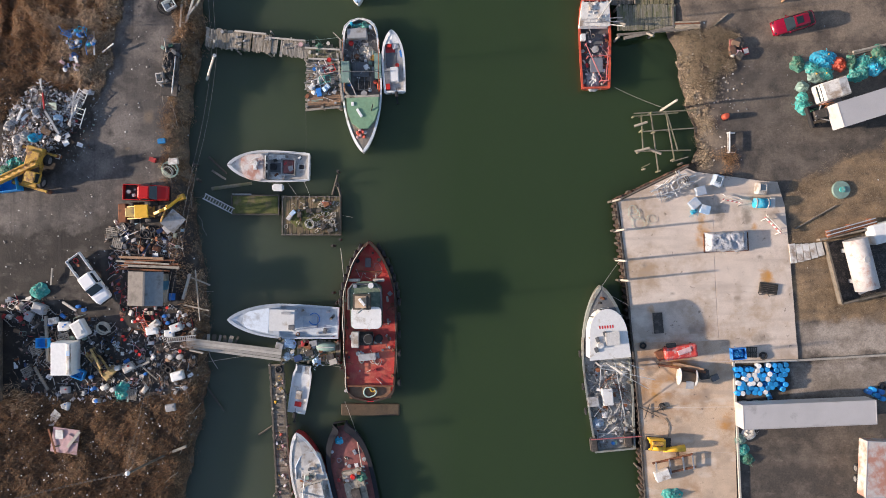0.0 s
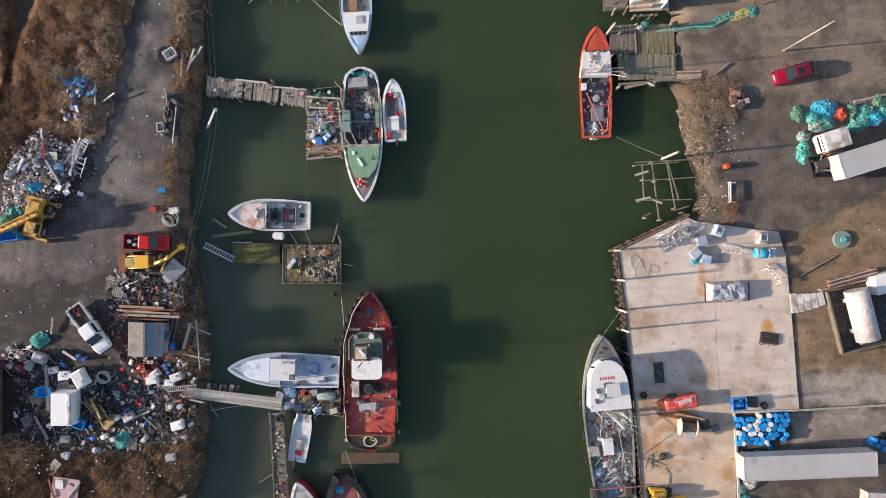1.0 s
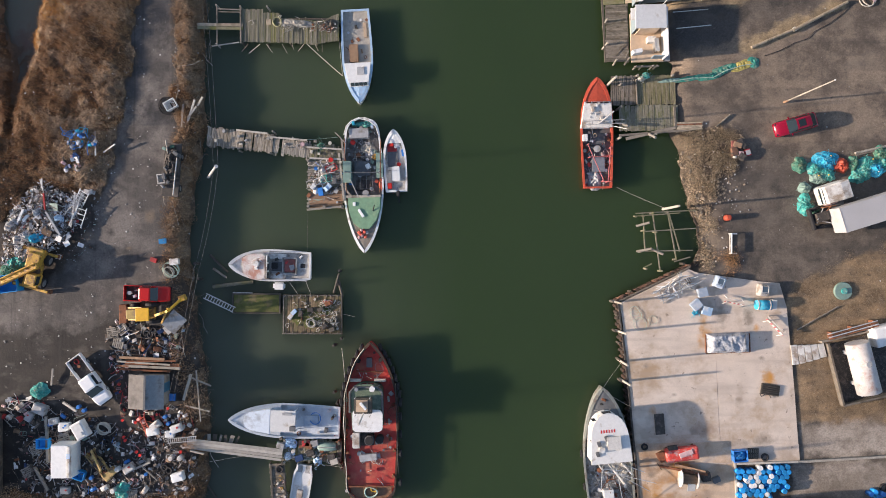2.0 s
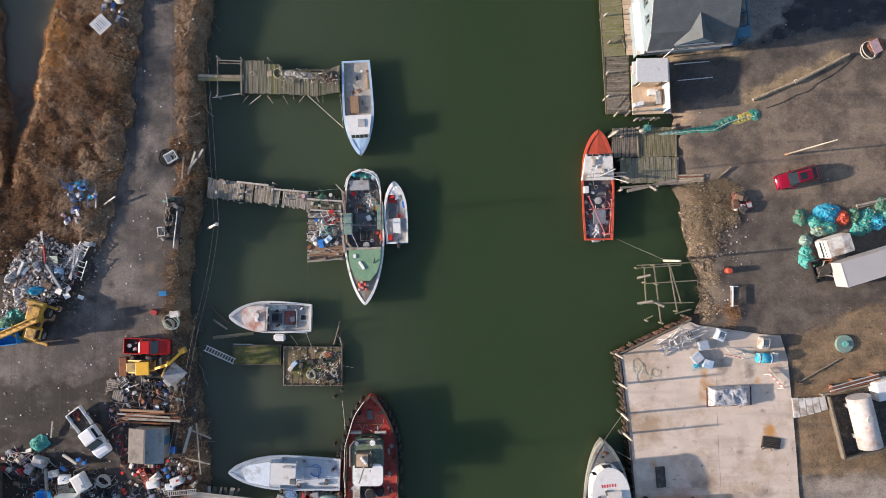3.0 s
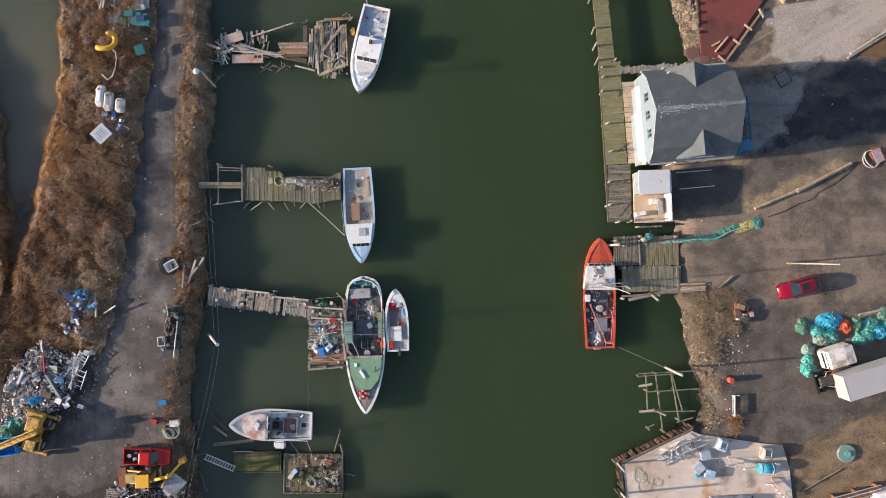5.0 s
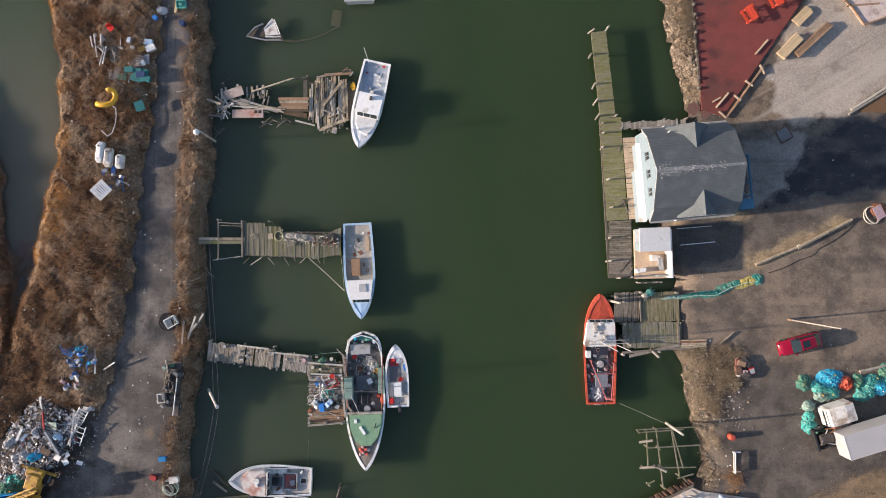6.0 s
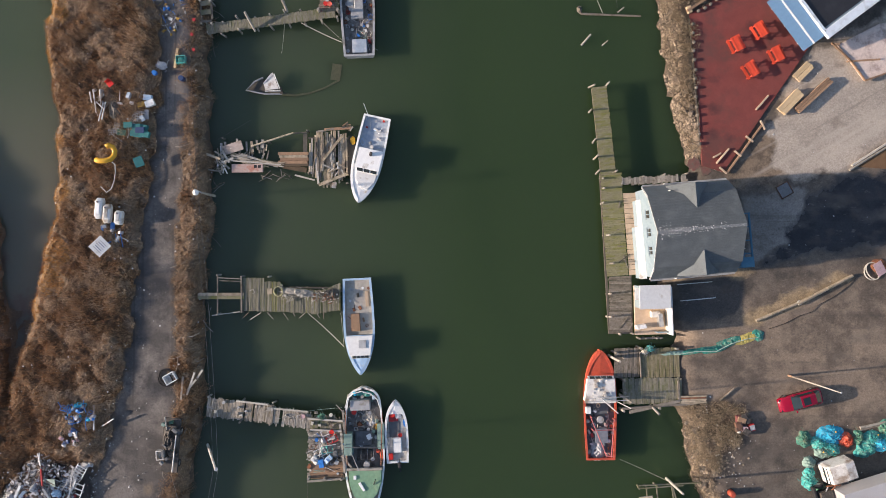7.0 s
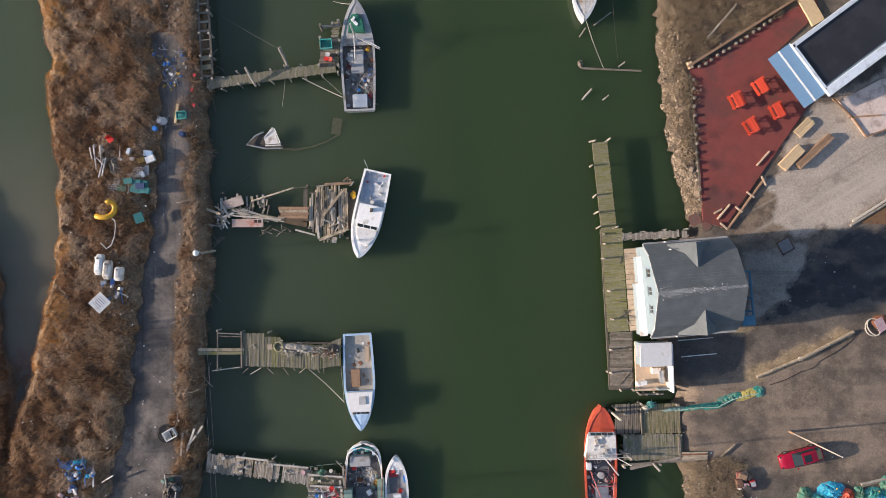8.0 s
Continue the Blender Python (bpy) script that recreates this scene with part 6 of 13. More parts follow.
# odds and ends on the working decks, by boat
for bt_, s0, s1, half, z, n, sd_ in ((trawler_green, -6.0, -1.5, 1.5, 0.46, 60, 1), (tug, -6.5, -1.5, 2.2, 0.95, 26, 2), (tug, 3.2, 6.2, 1.2, 0.95, 14, 3), (tug, -1.0, 3.0, 2.5, 0.95, 10, 4)):
    strew(bt_, s0, s1, half, z, n, sd_, GEAR_MATS)
for ob_ in [o for o in scene.objects if o.get("category") == "boat"]:
    nm = ob_.get("label")
    if nm.startswith("large grey"):
        strew(ob_, -8.0, 0.5, 2.0, 0.74, 190, 5, GEAR_MATS + [WHITE_DIRTY, GALV, ROPE, GREY_PALE], 0.12, 0.42)
        strew(ob_, 5.2, 7.2, 0.6, 1.7, 8, 6, GEAR_MATS)
    elif nm.startswith("orange-red"):
        strew(ob_, -5.3, 0.2, 1.25, 0.5, 60, 7, GEAR_MATS + [RUST, ORANGE, RED])
        strew(ob_, 1.0, 3.0, 1.0, 2.27, 8, 8, [WHITE_DIRTY, GREY, WHITE], 0.1, 0.3)
    elif nm.startswith("grey fishing"):
        strew(ob_, -5.2, 1.2, 1.35, 0.48, 60, 9, GEAR_MATS + [BLUE, RED])
    elif nm.startswith("white lobster boat with rust"):
        strew(ob_, -3.9, -0.3, 1.2, 0.37, 26, 10, GEAR_MATS + [BLUE_DARK, WHITE])
        strew(ob_, 0.6, 2.0, 0.8, 1.56, 5, 11, [WHITE, GREY])
    elif nm.startswith("pale grey-blue"):
        strew(ob_, -5.2, -1.0, 1.4, 0.57, 22, 12, GEAR_MATS + [BLUE])
    elif nm.startswith("white lobster boat with pale blue bow"):
        strew(ob_, -4.5, 0.3, 1.2, 0.46, 26, 13, [WOOD_DARK, RUST, GREY, WOOD_PALE, PAPER, WOOD_BROWN])
    elif nm.startswith("small dark"):
        strew(ob_, -3.0, 4.8, 1.6, 0.78, 50, 14, GEAR_MATS + [BLUE_PALE, RED])
        strew(ob_, -1.5, 1.0, 0.9, 1.62, 12, 15, GEAR_MATS)
    elif nm.startswith("white work boat"):
        strew(ob_, -2.5, 3.0, 1.2, 1.52, 22, 16, GEAR_MATS)
    elif nm.startswith("white lobster boat with pale blue-grey"):
        strew(ob_, -4.0, -0.8, 1.1, 0.57, 10, 17, [WHITE, GREY, WHITE_DIRTY, BLUE_PALE])
    elif nm.startswith("white open"):
        strew(ob_, -2.8, 0.8, 0.8, 0.27, 12, 18, GEAR_MATS + [BLUE, RED])


# ---- piers and wharves ----
def pile(parent, x, y, z, r=0.16, lean=(0, 0), material=None, low=-1.2):
    bm = bmesh.new()
    bar_bm((x, y, low), (x + lean[0], y + lean[1], z), r * 1.08, 10, r * 0.92, bm)
    return part("pile", bm, material or WOOD_DARK, parent)


def plank_run(parent, a, b, width, z, material, pitch=0.22, gap=0.012, seed=0, missing=0.0, ragged=0.08, thick=0.06):
    """Boards laid across the way from a to b (world), one object each on shared meshes."""
    r = random.Random(seed)
    L, rz = dist(a, b), heading(a, b)
    kinds = []
    for k in range(3):
        ob = part("plank", box_bm(pitch - gap - 0.004 * k, width, thick), material, parent)
        kinds.append(ob)
    n = max(1, int(L / pitch))
    inv = parent.matrix_basis.inverted()
    first = set()
    for i in range(n):
        if r.random() < missing and i > 2:
            continue
        x, y = mid(a, b, (i + 0.5) / n)
        side = r.uniform(-ragged, ragged)
        m = inv @ pose(x - math.sin(radians(rz)) * side, y + math.cos(radians(rz)) * side, z + r.uniform(-0.012, 0.012), r.uniform(-0.8, 0.8), 0, rz + r.uniform(-1.2, 1.2))
        k = i % 3
        if k not in first:
            first.add(k)
            kinds[k].matrix_basis = m
        else:
            clone(kinds[k], parent, m)


def pier(name, a, b, width, z, material, label, pitch=0.22, seed=0, missing=0.0, pile_step=3.0, pile_top=0.5, beams=True, ragged=0.12):
    ob = thing(name, a, heading(a, b), 0, label, "pier", kind="structure")
    L = dist(a, b)
    r = random.Random(seed)
    if beams:
        for sgn in (-1, 0, 1):
            part("stringer", box_bm(L, 0.16, 0.22, (L / 2, sgn * (width / 2 - 0.2), z - 0.15)), WOOD_DARK, ob)
    n = max(1, round(L / pile_step))
    for i in range(n + 1):
        for sgn in (-1, 1):
            pile(ob, L * i / n, sgn * (width / 2 + 0.05), z + r.uniform(-0.1, pile_top), 0.1, (r.uniform(-.2, .2), r.uniform(-.2, .2)), WOOD)
    plank_run(ob, a, b, width, z, material, pitch, 0.01, seed, missing, ragged)
    return ob


# pier to the green trawler
p = pier("pier", (-24.43, 21.81), (-17.68, 21.12), 1.95, 1.15, WOOD_WALK, "narrow weathered brown-grey plank pier", 0.15, 1, 0.02)
plank_run(p, (-17.68, 20.88), (-13.9, 20.42), 1.7, 1.1, WOOD, 0.15, 0.012, 2, 0.04, 0.2)
plank_run(p, (-13.9, 20.3), (-10.59, 20.07), 1.5, 1.1, WOOD_MOSS, 0.16, 0.012, 3, 0.04, 0.2)
for a_, c_ in ([(-21.41, 22.45), (-18.22, 22.1)], [(-18.22, 21.76), (-14.16, 21.41)], [(-14.16, 20.71), (-10.56, 20.48)], [(-13.88, 19.58), (-10.69, 19.46)]):
    part("edge_rail", beam_bm(local(p, a_, 1.3), local(p, c_, 1.32), 0.16, 0.14), WOOD_PALE, p)
ob = thing("dock_platform", (-12.36, 17.09), 0, 0, "timber dock platform heaped with gear", "dock", kind="structure")
plank_run(ob, (-12.32, 19.56), (-12.32, 14.66), 3.7, 0.85, WOOD, 0.2, 0.015, 4, 0.02, 0.1)
plank_run(ob, (-12.21, 16.29), (-12.21, 14.48), 3.4, 0.93, WOOD_BROWN, 0.18, 0.01, 6, 0.0, 0.15)
for q in [(-14.19, 19.33), (-14.19, 14.66), (-12.32, 14.66), (-10.51, 14.54), (-10.51, 19.33)]:
    x, y, _ = local(ob, q)
    pile(ob, x, y, 1.5, 0.15, (R.uniform(-.2, .2), R.uniform(-.2, .2)), WOOD)
for a_, c_ in ([(-10.88, 20.13), (-10.35, 15.18)], [(-10.63, 21.55), (-10.11, 16.32)], [(-10.7, 16.93), (-9.42, 15.47)], [(-14.17, 14.29), (-10.38, 14.64)]):
    part("loose_timber", beam_bm(local(ob, a_, 1.15), local(ob, c_, 1.25), 0.2, 0.18), WOOD, ob)

strew(ob, -1.7, 1.7, 2.2, 0.9, 40, 72, GEAR_MATS + [WHITE, WHITE, BLUE], 0.15, 0.5)
strew(p, 0.5, 13.0, 0.8, 1.2, 40, 73, [WOOD, WOOD_PALE, WOOD_DARK, ROPE, GREY, WOOD_PALE], 0.12, 0.4)

# moored floats and gangway
fl = thing("moss_float", (-19.52, 4.59), 0, 0, "low mossy wooden float", "float", kind="structure")
part("float_body", box_bm(5.0, 2.1, 0.6, (0, 0, 0.1), 0, 0.05), WOOD_DARK, fl)
part("moss_mat", box_bm(4.7, 1.8, 0.08, (0, 0, 0.42), 0, 0.03), MOSS, fl)
for sgn in (-1, 1):
    part("side_rail", box_bm(5.05, 0.1, 0.16, (0, sgn * 1.0, 0.42), 0, 0.02), WOOD_DARK, fl)
    part("side_rail", box_bm(0.1, 2.0, 0.16, (sgn * 2.45, 0, 0.42), 0, 0.02), WOOD_DARK, fl)
part("edge_pipe", bar_bm((-2.4, 1.12, 0.5), (-0.4, 1.1, 0.5), 0.06), METAL, fl)
WOOD_MUD = mat("muddy_brown_planks", (0.19, 0.14, 0.085), 0.9, var=0.35, stain=(0.12, 0.115, 0.05), amount=0.5, stain_scale=0.8, rnd=0.25, bump=0.4)
fl = thing("work_float", (-13.68, 3.46), 0, 0, "square mossy work float littered with rope", "float", kind="structure")
part("float_body", box_bm(6.15, 4.1, 0.7, (0, 0, 0.1), 0, 0.05), WOOD_DARK, fl)
plank_run(fl, (-16.73, 3.52), (-10.57, 3.52), 4.0, 0.48, WOOD_MUD, 0.22, 0.006, 8, 0.0, 0.03)
part('moss_patch', mound_bm(3.4, 2.2, 0.05, 0.5, 12), MOSS, fl).matrix_basis = pose(-0.6, -0.4, 0.51)
part('moss_patch', mound_bm(1.6, 1.4, 0.05, 0.5, 13), MOSS, fl).matrix_basis = pose(1.5, 0.6, 0.51)
strew(fl, 0.6, 2.8, 1.5, 0.52, 60, 79, [ROPE, ROPE, WOOD_PALE, ROPE, WOOD_OLD], 0.1, 0.3)
sheet_junk_q = box_bm(1.0, 0.4, 0.06, (1.6, 1.3, 0.56), -5, 0.01)
part("orange_board", sheet_junk_q, ORANGE, fl)
strew(fl, -2.8, 2.8, 1.8, 0.52, 46, 71, [WOOD_DARK, WOOD, RUST, ROPE, WOOD_PALE, ROPE, PLANK_TAN], 0.1, 0.32)
for sgn in (-1, 1):
    part("kerb", box_bm(6.2, 0.1, 0.14, (0, sgn * 1.98, 0.55), 0, 0.02), WOOD_OLD, fl)
    part("kerb", box_bm(0.1, 4.0, 0.14, (sgn * 3.0, 0, 0.55), 0, 0.02), WOOD_OLD, fl)
for i in range(9):
    part("cleat_block", box_bm(0.08, 0.24, 0.1, (-2.7 + i * 0.68 + R.uniform(-.2, .2), -1.9, 0.62), 0, 0.02), WOOD_OLD, fl)
    part("cleat_block", box_bm(0.08, 0.24, 0.1, (-2.7 + i * 0.68 + R.uniform(-.2, .2), 1.9, 0.62), R.uniform(-20, 20), 0.02), WOOD, fl)


def ladder_like(name, a, b, za, zb, width, rungs, material, label, category, r=0.045):
    ob = thing(name, a, heading(a, b), 0, label, category)
    L = dist(a, b)
    for sgn in (-1, 1):
        part("side_rail", bar_bm((0, sgn * width / 2, za), (L, sgn * width / 2, zb), r), material, ob)
    for i in range(rungs):
        k = (i + 0.5) / rungs
        part("rung", bar_bm((L * k, -width / 2, za + (zb - za) * k), (L * k, width / 2, za + (zb - za) * k), r * 0.8, 6), material, ob)
    return ob


ladder_like("gangway", (-24.54, 5.45), (-21.75, 3.93), 1.5, 0.62, 0.55, 11, GALV, "narrow aluminium gangway ladder to the float", "gangway", 0.05)

# long gangplank and dock to the tug
gp = thing("gangplank", (-26.27, -9.61), heading((-26.27, -9.61), (-16.64, -10.94)), 0, "long pale plank walkway over the bank", "gangplank")
L_ = dist((-26.27, -9.61), (-16.64, -10.94))
for i in range(4):
    part("plank", beam_bm((0, -0.39 + i * 0.26, 1.72), (L_, -0.48 + i * 0.32, 1.25), 0.25 + 0.02 * i, 0.07), WOOD_PALE, gp)
ob = thing("dock_head", (-13.67, -10.57), 0, 0, "weathered dock head stacked with gear beside the tug", "dock", kind="structure")
plank_run(ob, (-16.7, -10.45), (-10.57, -10.69), 2.3, 0.85, WOOD_MOSS, 0.26, 0.03, 11, 0.05, 0.15)
for q in [(-16.7, -9.4), (-16.7, -11.74), (-14.25, -9.52), (-13.08, -11.86), (-10.75, -9.52), (-10.57, -11.97)]:
    x, y, _ = local(ob, q)
    pile(ob, x, y, 1.4, 0.16, (R.uniform(-.2, .2), R.uniform(-.2, .2)), WOOD_DARK)
for i, v in enumerate((360, 368, 377, 386, 394, 404, 414)):
    ob_ = solid("driftwood", box_bm(0.22 + 0.1 * (i % 3), 1.1, 0.06), WOOD if i % 2 else WOOD_DARK, mid((-24.66, -9.25), (-21.35, -9.51), i / 6), R.uniform(-35, 10), 1.36 - 0.05 * i, "short broken grey plank by the bank", "plank", "broken planks by the gangplank")
strew(ob, -2.8, 2.8, 1.0, 0.9, 44, 74, GEAR_MATS + [BLUE_PALE, GREEN_GREY], 0.15, 0.45)
fp = pier("finger_pier", (-17.23, -11.91), (-16.29, -28.56), 1.6, 0.8, WOOD_OLD, "narrow finger pier of split grey planks", 0.24, 13, 0.03, 3.2, 0.6, True, 0.05)
for q, m_ in zip([(-17.32, -15.81), (-16.74, -19.19), (-17.15, -20.06), (-16.68, -21.81), (-16.56, -20.35), (-17.15, -13.94), (-16.56, -23.39), (-16.33, -24.44)], (YELLOW_BRIGHT, ORANGE, PAPER, PAPER, PINK, ROPE, PAPER, WHITE)):
    solid("gear_bundle", box_bm(0.3, 0.22, 0.16, (0, 0, 0.08), 20, 0.04), m_, q, R.uniform(0, 90), 0.84, "loose bit of gear lying on the finger pier", "gear", "gear on the finger pier")

strew(fp, 0.5, 15.0, 0.65, 0.85, 46, 75, [WOOD, WOOD_OLD, DARK, DARK, WOOD_DARK, WOOD_PALE, ROPE, YELLOW, PINK], 0.1, 0.34)
for sgn in (-1, 1):
    part("side_timber", beam_bm((0.2, sgn * 0.66, 0.88), (15.6, sgn * 0.7, 0.88), 0.16, 0.12), WOOD_DARK, fp)

# plank pier of the pale blue boat
def deck_between(parent, top, bot, z, pitch, gap, mats, seed, missing=0.0, ragged=0.1, twist=1.0):
    """Cross planks that fill the strip between two edges, each its own length."""
    r = random.Random(seed)
    base = {}
    inv = parent.matrix_basis.inverted()
    x = top[0][0] + pitch / 2
    while x < top[-1][0]:
        y1 = float(np.interp(x, [p[0] for p in top], [p[1] for p in top])) + r.uniform(-ragged, ragged)
        y0 = float(np.interp(x, [p[0] for p in bot], [p[1] for p in bot])) + r.uniform(-ragged, ragged)
        m = r.choice(mats)
        if r.random() >= missing:
            mm = inv @ pose(x, (y0 + y1) / 2, z + r.uniform(-0.02, 0.02), r.uniform(-0.6, 0.6), 0, r.uniform(-twist, twist)) @ Matrix.Diagonal((r.uniform(0.85, 1.0), y1 - y0, 1, 1))
            if m.name not in base:
                base[m.name] = part("plank", box_bm(pitch - gap, 1.0, 0.06), m, parent)
                base[m.name].matrix_basis = mm
            else:
                clone(base[m.name], parent, mm)
        x += pitch


NETTING = mat("grey_netting", (0.33, 0.31, 0.27), 0.9, var=0.4, bump=0.6)
p = thing("pier", (-20.84, 33.07), 0, 0, "wide mossy plank pier with fallen net heap", "pier", kind="structure")
deck_between(p, [(-21.1, 34.95), (-18.8, 34.95), (-18.75, 34.6), (-17.1, 34.55), (-16.9, 34.05), (-14.3, 33.85), (-12.6, 33.75), (-11.7, 34.25), (-10.9, 34.6)],
             [(-21.1, 31.6), (-18.6, 31.55), (-16.3, 31.5), (-15.15, 31.4), (-13.4, 31.3), (-12.0, 31.6), (-10.9, 31.7)], 1.0, 0.13, 0.012, (WOOD_MOSS, WOOD_MOSS, WOOD_MOSS, WOOD_GREEN), 15, 0.0, 0.05, 0.5)
for y_ in (31.9, 33.1, 34.0):
    part("stringer", beam_bm(local(p, (-21.0, y_), 0.86), local(p, (-10.9, y_), 0.86), 0.16, 0.2), WOOD_DARK, p)
for i in range(5):
    for y_ in (31.5, 33.6):
        x, y, _ = local(p, (-20.9 + i * 2.5, y_ + R.uniform(-.1, .1)))
        pile(p, x, y, 0.92, 0.1, (R.uniform(-.1, .1), R.uniform(-.1, .1)), WOOD_DARK)
for a_, c_, w_, m_ in (((-23.5, 35.24), (-23.46, 31.23), 0.13, WOOD_OLD), ((-23.4, 34.95), (-21.05, 34.85), 0.09, WOOD), ((-23.3, 34.65), (-21.05, 34.6), 0.08, WOOD_OLD), ((-24.0, 31.1), (-21.2, 31.5), 0.09, WOOD_PALE), ((-21.08, 35.0), (-21.02, 31.4), 0.14, WOOD_OLD)):
    part("walk_beam", beam_bm(local(p, a_, 1.1), local(p, c_, 1.12), w_, 0.12), m_, p)
for dy, m_ in ((0.17, PLANK_TAN), (-0.17, WOOD_GREEN)):
    part("walk_plank", beam_bm(local(p, (-25.4, 33.1 + dy), 1.4), local(p, (-23.45, 33.1 + dy), 1.22), 0.3, 0.06), m_, p)
    part("walk_plank", beam_bm(local(p, (-23.5, 33.1 + dy), 1.24), local(p, (-20.8, 33.12 + dy), 1.1), 0.3, 0.06), m_, p)
for q in [(-23.5, 35.24), (-23.46, 31.23), (-18.3, 35.1), (-21.05, 35.1)]:
    x, y, _ = local(p, q)
    pile(p, x, y, 1.6, 0.09, (0.05, 0), WOOD)
for i in range(8):
    part("broken_stick", bar_bm(local(p, (-20.5 + i * 1.15 + R.uniform(-.4, .4), 31.4), 0.8), local(p, (-20.9 + i * 1.2 + R.uniform(-.7, .9), 30.75 + R.uniform(-.2, .4)), 0.25), 0.035, 5), R.choice((WOOD, WOOD_PALE, WOOD_OLD)), p)
part("net_heap", mound_bm(4.2, 0.75, 0.28, 0.7, 2), NETTING, p).matrix_basis = pose(*local(p, (-15.2, 33.5))[:2], 1.02, 0, 0, -5)
part("net_heap", mound_bm(2.0, 1.2, 0.4, 0.8, 4), WOOD_DARK, p).matrix_basis = pose(*local(p, (-12.0, 33.35))[:2], 1.02)
part("rope_loop", tube_bm([(local(p, (-17.3, 33.6))[0] + 0.4 * math.cos(a) * (1 + 0.15 * math.sin(2.3 * a)), local(p, (-17.3, 33.6))[1] + 0.5 * math.sin(a), 1.1 + 0.01 * a) for a in np.linspace(0, 12.0, 40)], 0.04), mat("straw_rope", (0.46, 0.43, 0.24), 0.9), p, "straw-yellow rope loops")
part("rope_box", box_bm(0.5, 0.6, 0.12, (*local(p, (-18.15, 33.6))[:2], 1.1), 4, 0.02), PLANK_TAN, p)
strew(p, 7.2, 9.8, 0.55, 1.25, 46, 81, [WHITE_DIRTY, ROPE, WOOD_DARK, NETTING, WOOD_PALE, RUST, DARK], 0.08, 0.26)
strew(p, 3.6, 7.5, 0.35, 1.2, 16, 82, [NETTING, ROPE, WOOD_PALE], 0.15, 0.35)
strew(p, 0.5, 9.5, 1.2, 1.05, 10, 76, [WOOD, WOOD_PALE, WOOD_MOSS], 0.1, 0.3)

# collapsed pier
wr = thing("collapsed_pier", (-17.09, 47.68), 0, 0, "collapsed timber pier of jumbled broken planks", "pier", kind="structure")
rw = random.Random(5)


def jumble(parent, corners, count, ang, spread, length, zs, mats, width=(0.07, 0.19)):
    (x0, y0), (x1, y1) = corners
    for _ in range(count):
        x, y = rw.uniform(x0, x1), rw.uniform(y0, y1)
        a = radians(ang + rw.gauss(0, spread))
        l = rw.uniform(*length) / 2
        z = rw.uniform(*zs)
        p0, p1 = (x - math.cos(a) * l, y - math.sin(a) * l), (x + math.cos(a) * l, y + math.sin(a) * l)
        tip = rw.uniform(-0.15, 0.15)
        part("plank", beam_bm(local(parent, p0, z - tip), local(parent, p1, z + tip), rw.uniform(*width), 0.07), rw.choice(mats), parent)


deck_between(wr, [(-14.4, 48.9), (-13.6, 50.0), (-12.9, 49.7), (-12.0, 50.1), (-10.5, 49.8)], [(-14.4, 46.0), (-13.5, 45.1), (-12.9, 44.5), (-12.0, 44.3), (-11.3, 44.9), (-10.5, 45.6)], 0.55, 0.2, 0.02,
             (PLANK_TAN, PLANK_TAN, WOOD, WOOD_MOSS, PLANK_TAN, WOOD_PALE), 51, 0.05, 0.35, 2.0)
jumble(wr, ((-13.9, 46.0), (-10.9, 48.9)), 24, 86, 5, (1.2, 3.0), (0.62, 0.8), (PLANK_TAN, WOOD_PALE, WOOD, WOOD_OLD), (0.1, 0.22))
jumble(wr, ((-12.6, 45.6), (-10.6, 46.9)), 10, 70, 40, (0.5, 1.2), (0.7, 0.95), (WOOD_PALE, WHITE_DIRTY, PLANK_TAN), (0.06, 0.16))
for y_ in (45.9, 47.6, 49.4):
    part("cross_beam", beam_bm(local(wr, (-14.5, y_), 0.42), local(wr, (-10.3, y_), 0.42), 0.2, 0.2), WOOD_DARK, wr)
for a_, c_, w_, z_, m_ in (((-12.92, 47.02), (-10.92, 49.59), 0.26, 0.9, PLANK_TAN), ((-13.3, 44.53), (-10.3, 45.71), 0.3, 0.9, PLANK_TAN), ((-12.78, 50.22), (-9.94, 50.42), 0.26, 0.85, WOOD_BROWN), ((-13.6, 50.0), (-11.8, 50.3), 0.16, 0.8, WOOD),
                           ((-14.8, 49.9), (-14.78, 47.9), 0.42, 0.5, WOOD_DARK), ((-10.05, 49.7), (-10.13, 45.6), 0.75, 0.2, WOOD_DARK), ((-15.95, 49.83), (-14.6, 49.95), 0.12, 0.75, WOOD_DARK), ((-15.79, 45.55), (-13.77, 45.04), 0.16, 0.6, WOOD_PALE),
                           ((-17.08, 46.52), (-14.64, 46.08), 0.5, 0.3, WET_LOG), ((-24.83, 47.61), (-23.3, 47.05), 0.24, 1.2, PLANK_TAN), ((-24.6, 46.0), (-23.2, 45.8), 0.14, 1.0, WOOD)):
    part("beam", beam_bm(local(wr, a_, z_ - 0.04), local(wr, c_, z_ + 0.06), w_, 0.14), m_, wr)
part("pole", bar_bm(local(wr, (-20.28, 48.41), 0.9), local(wr, (-15.95, 49.83), 1.0), 0.1, 8, 0.08), PLANK_TAN, wr)
# the brown slab of rotten planks
for i, (dy, m_, w_) in enumerate(((0.5, WOOD_BROWN, 0.3), (0.2, PLANK_TAN, 0.26), (-0.08, WOOD_BROWN, 0.3), (-0.4, WOOD_BROWN, 0.3), (-0.68, WET_LOG, 0.28))):
    part("rotten_plank", beam_bm(local(wr, (-17.55 + 0.12 * (i % 3), 47.25 + dy), 0.62), local(wr, (-14.4 - 0.1 * (i % 2), 47.28 + dy), 0.68), w_, 0.12), m_, wr, "rotten brown plank")
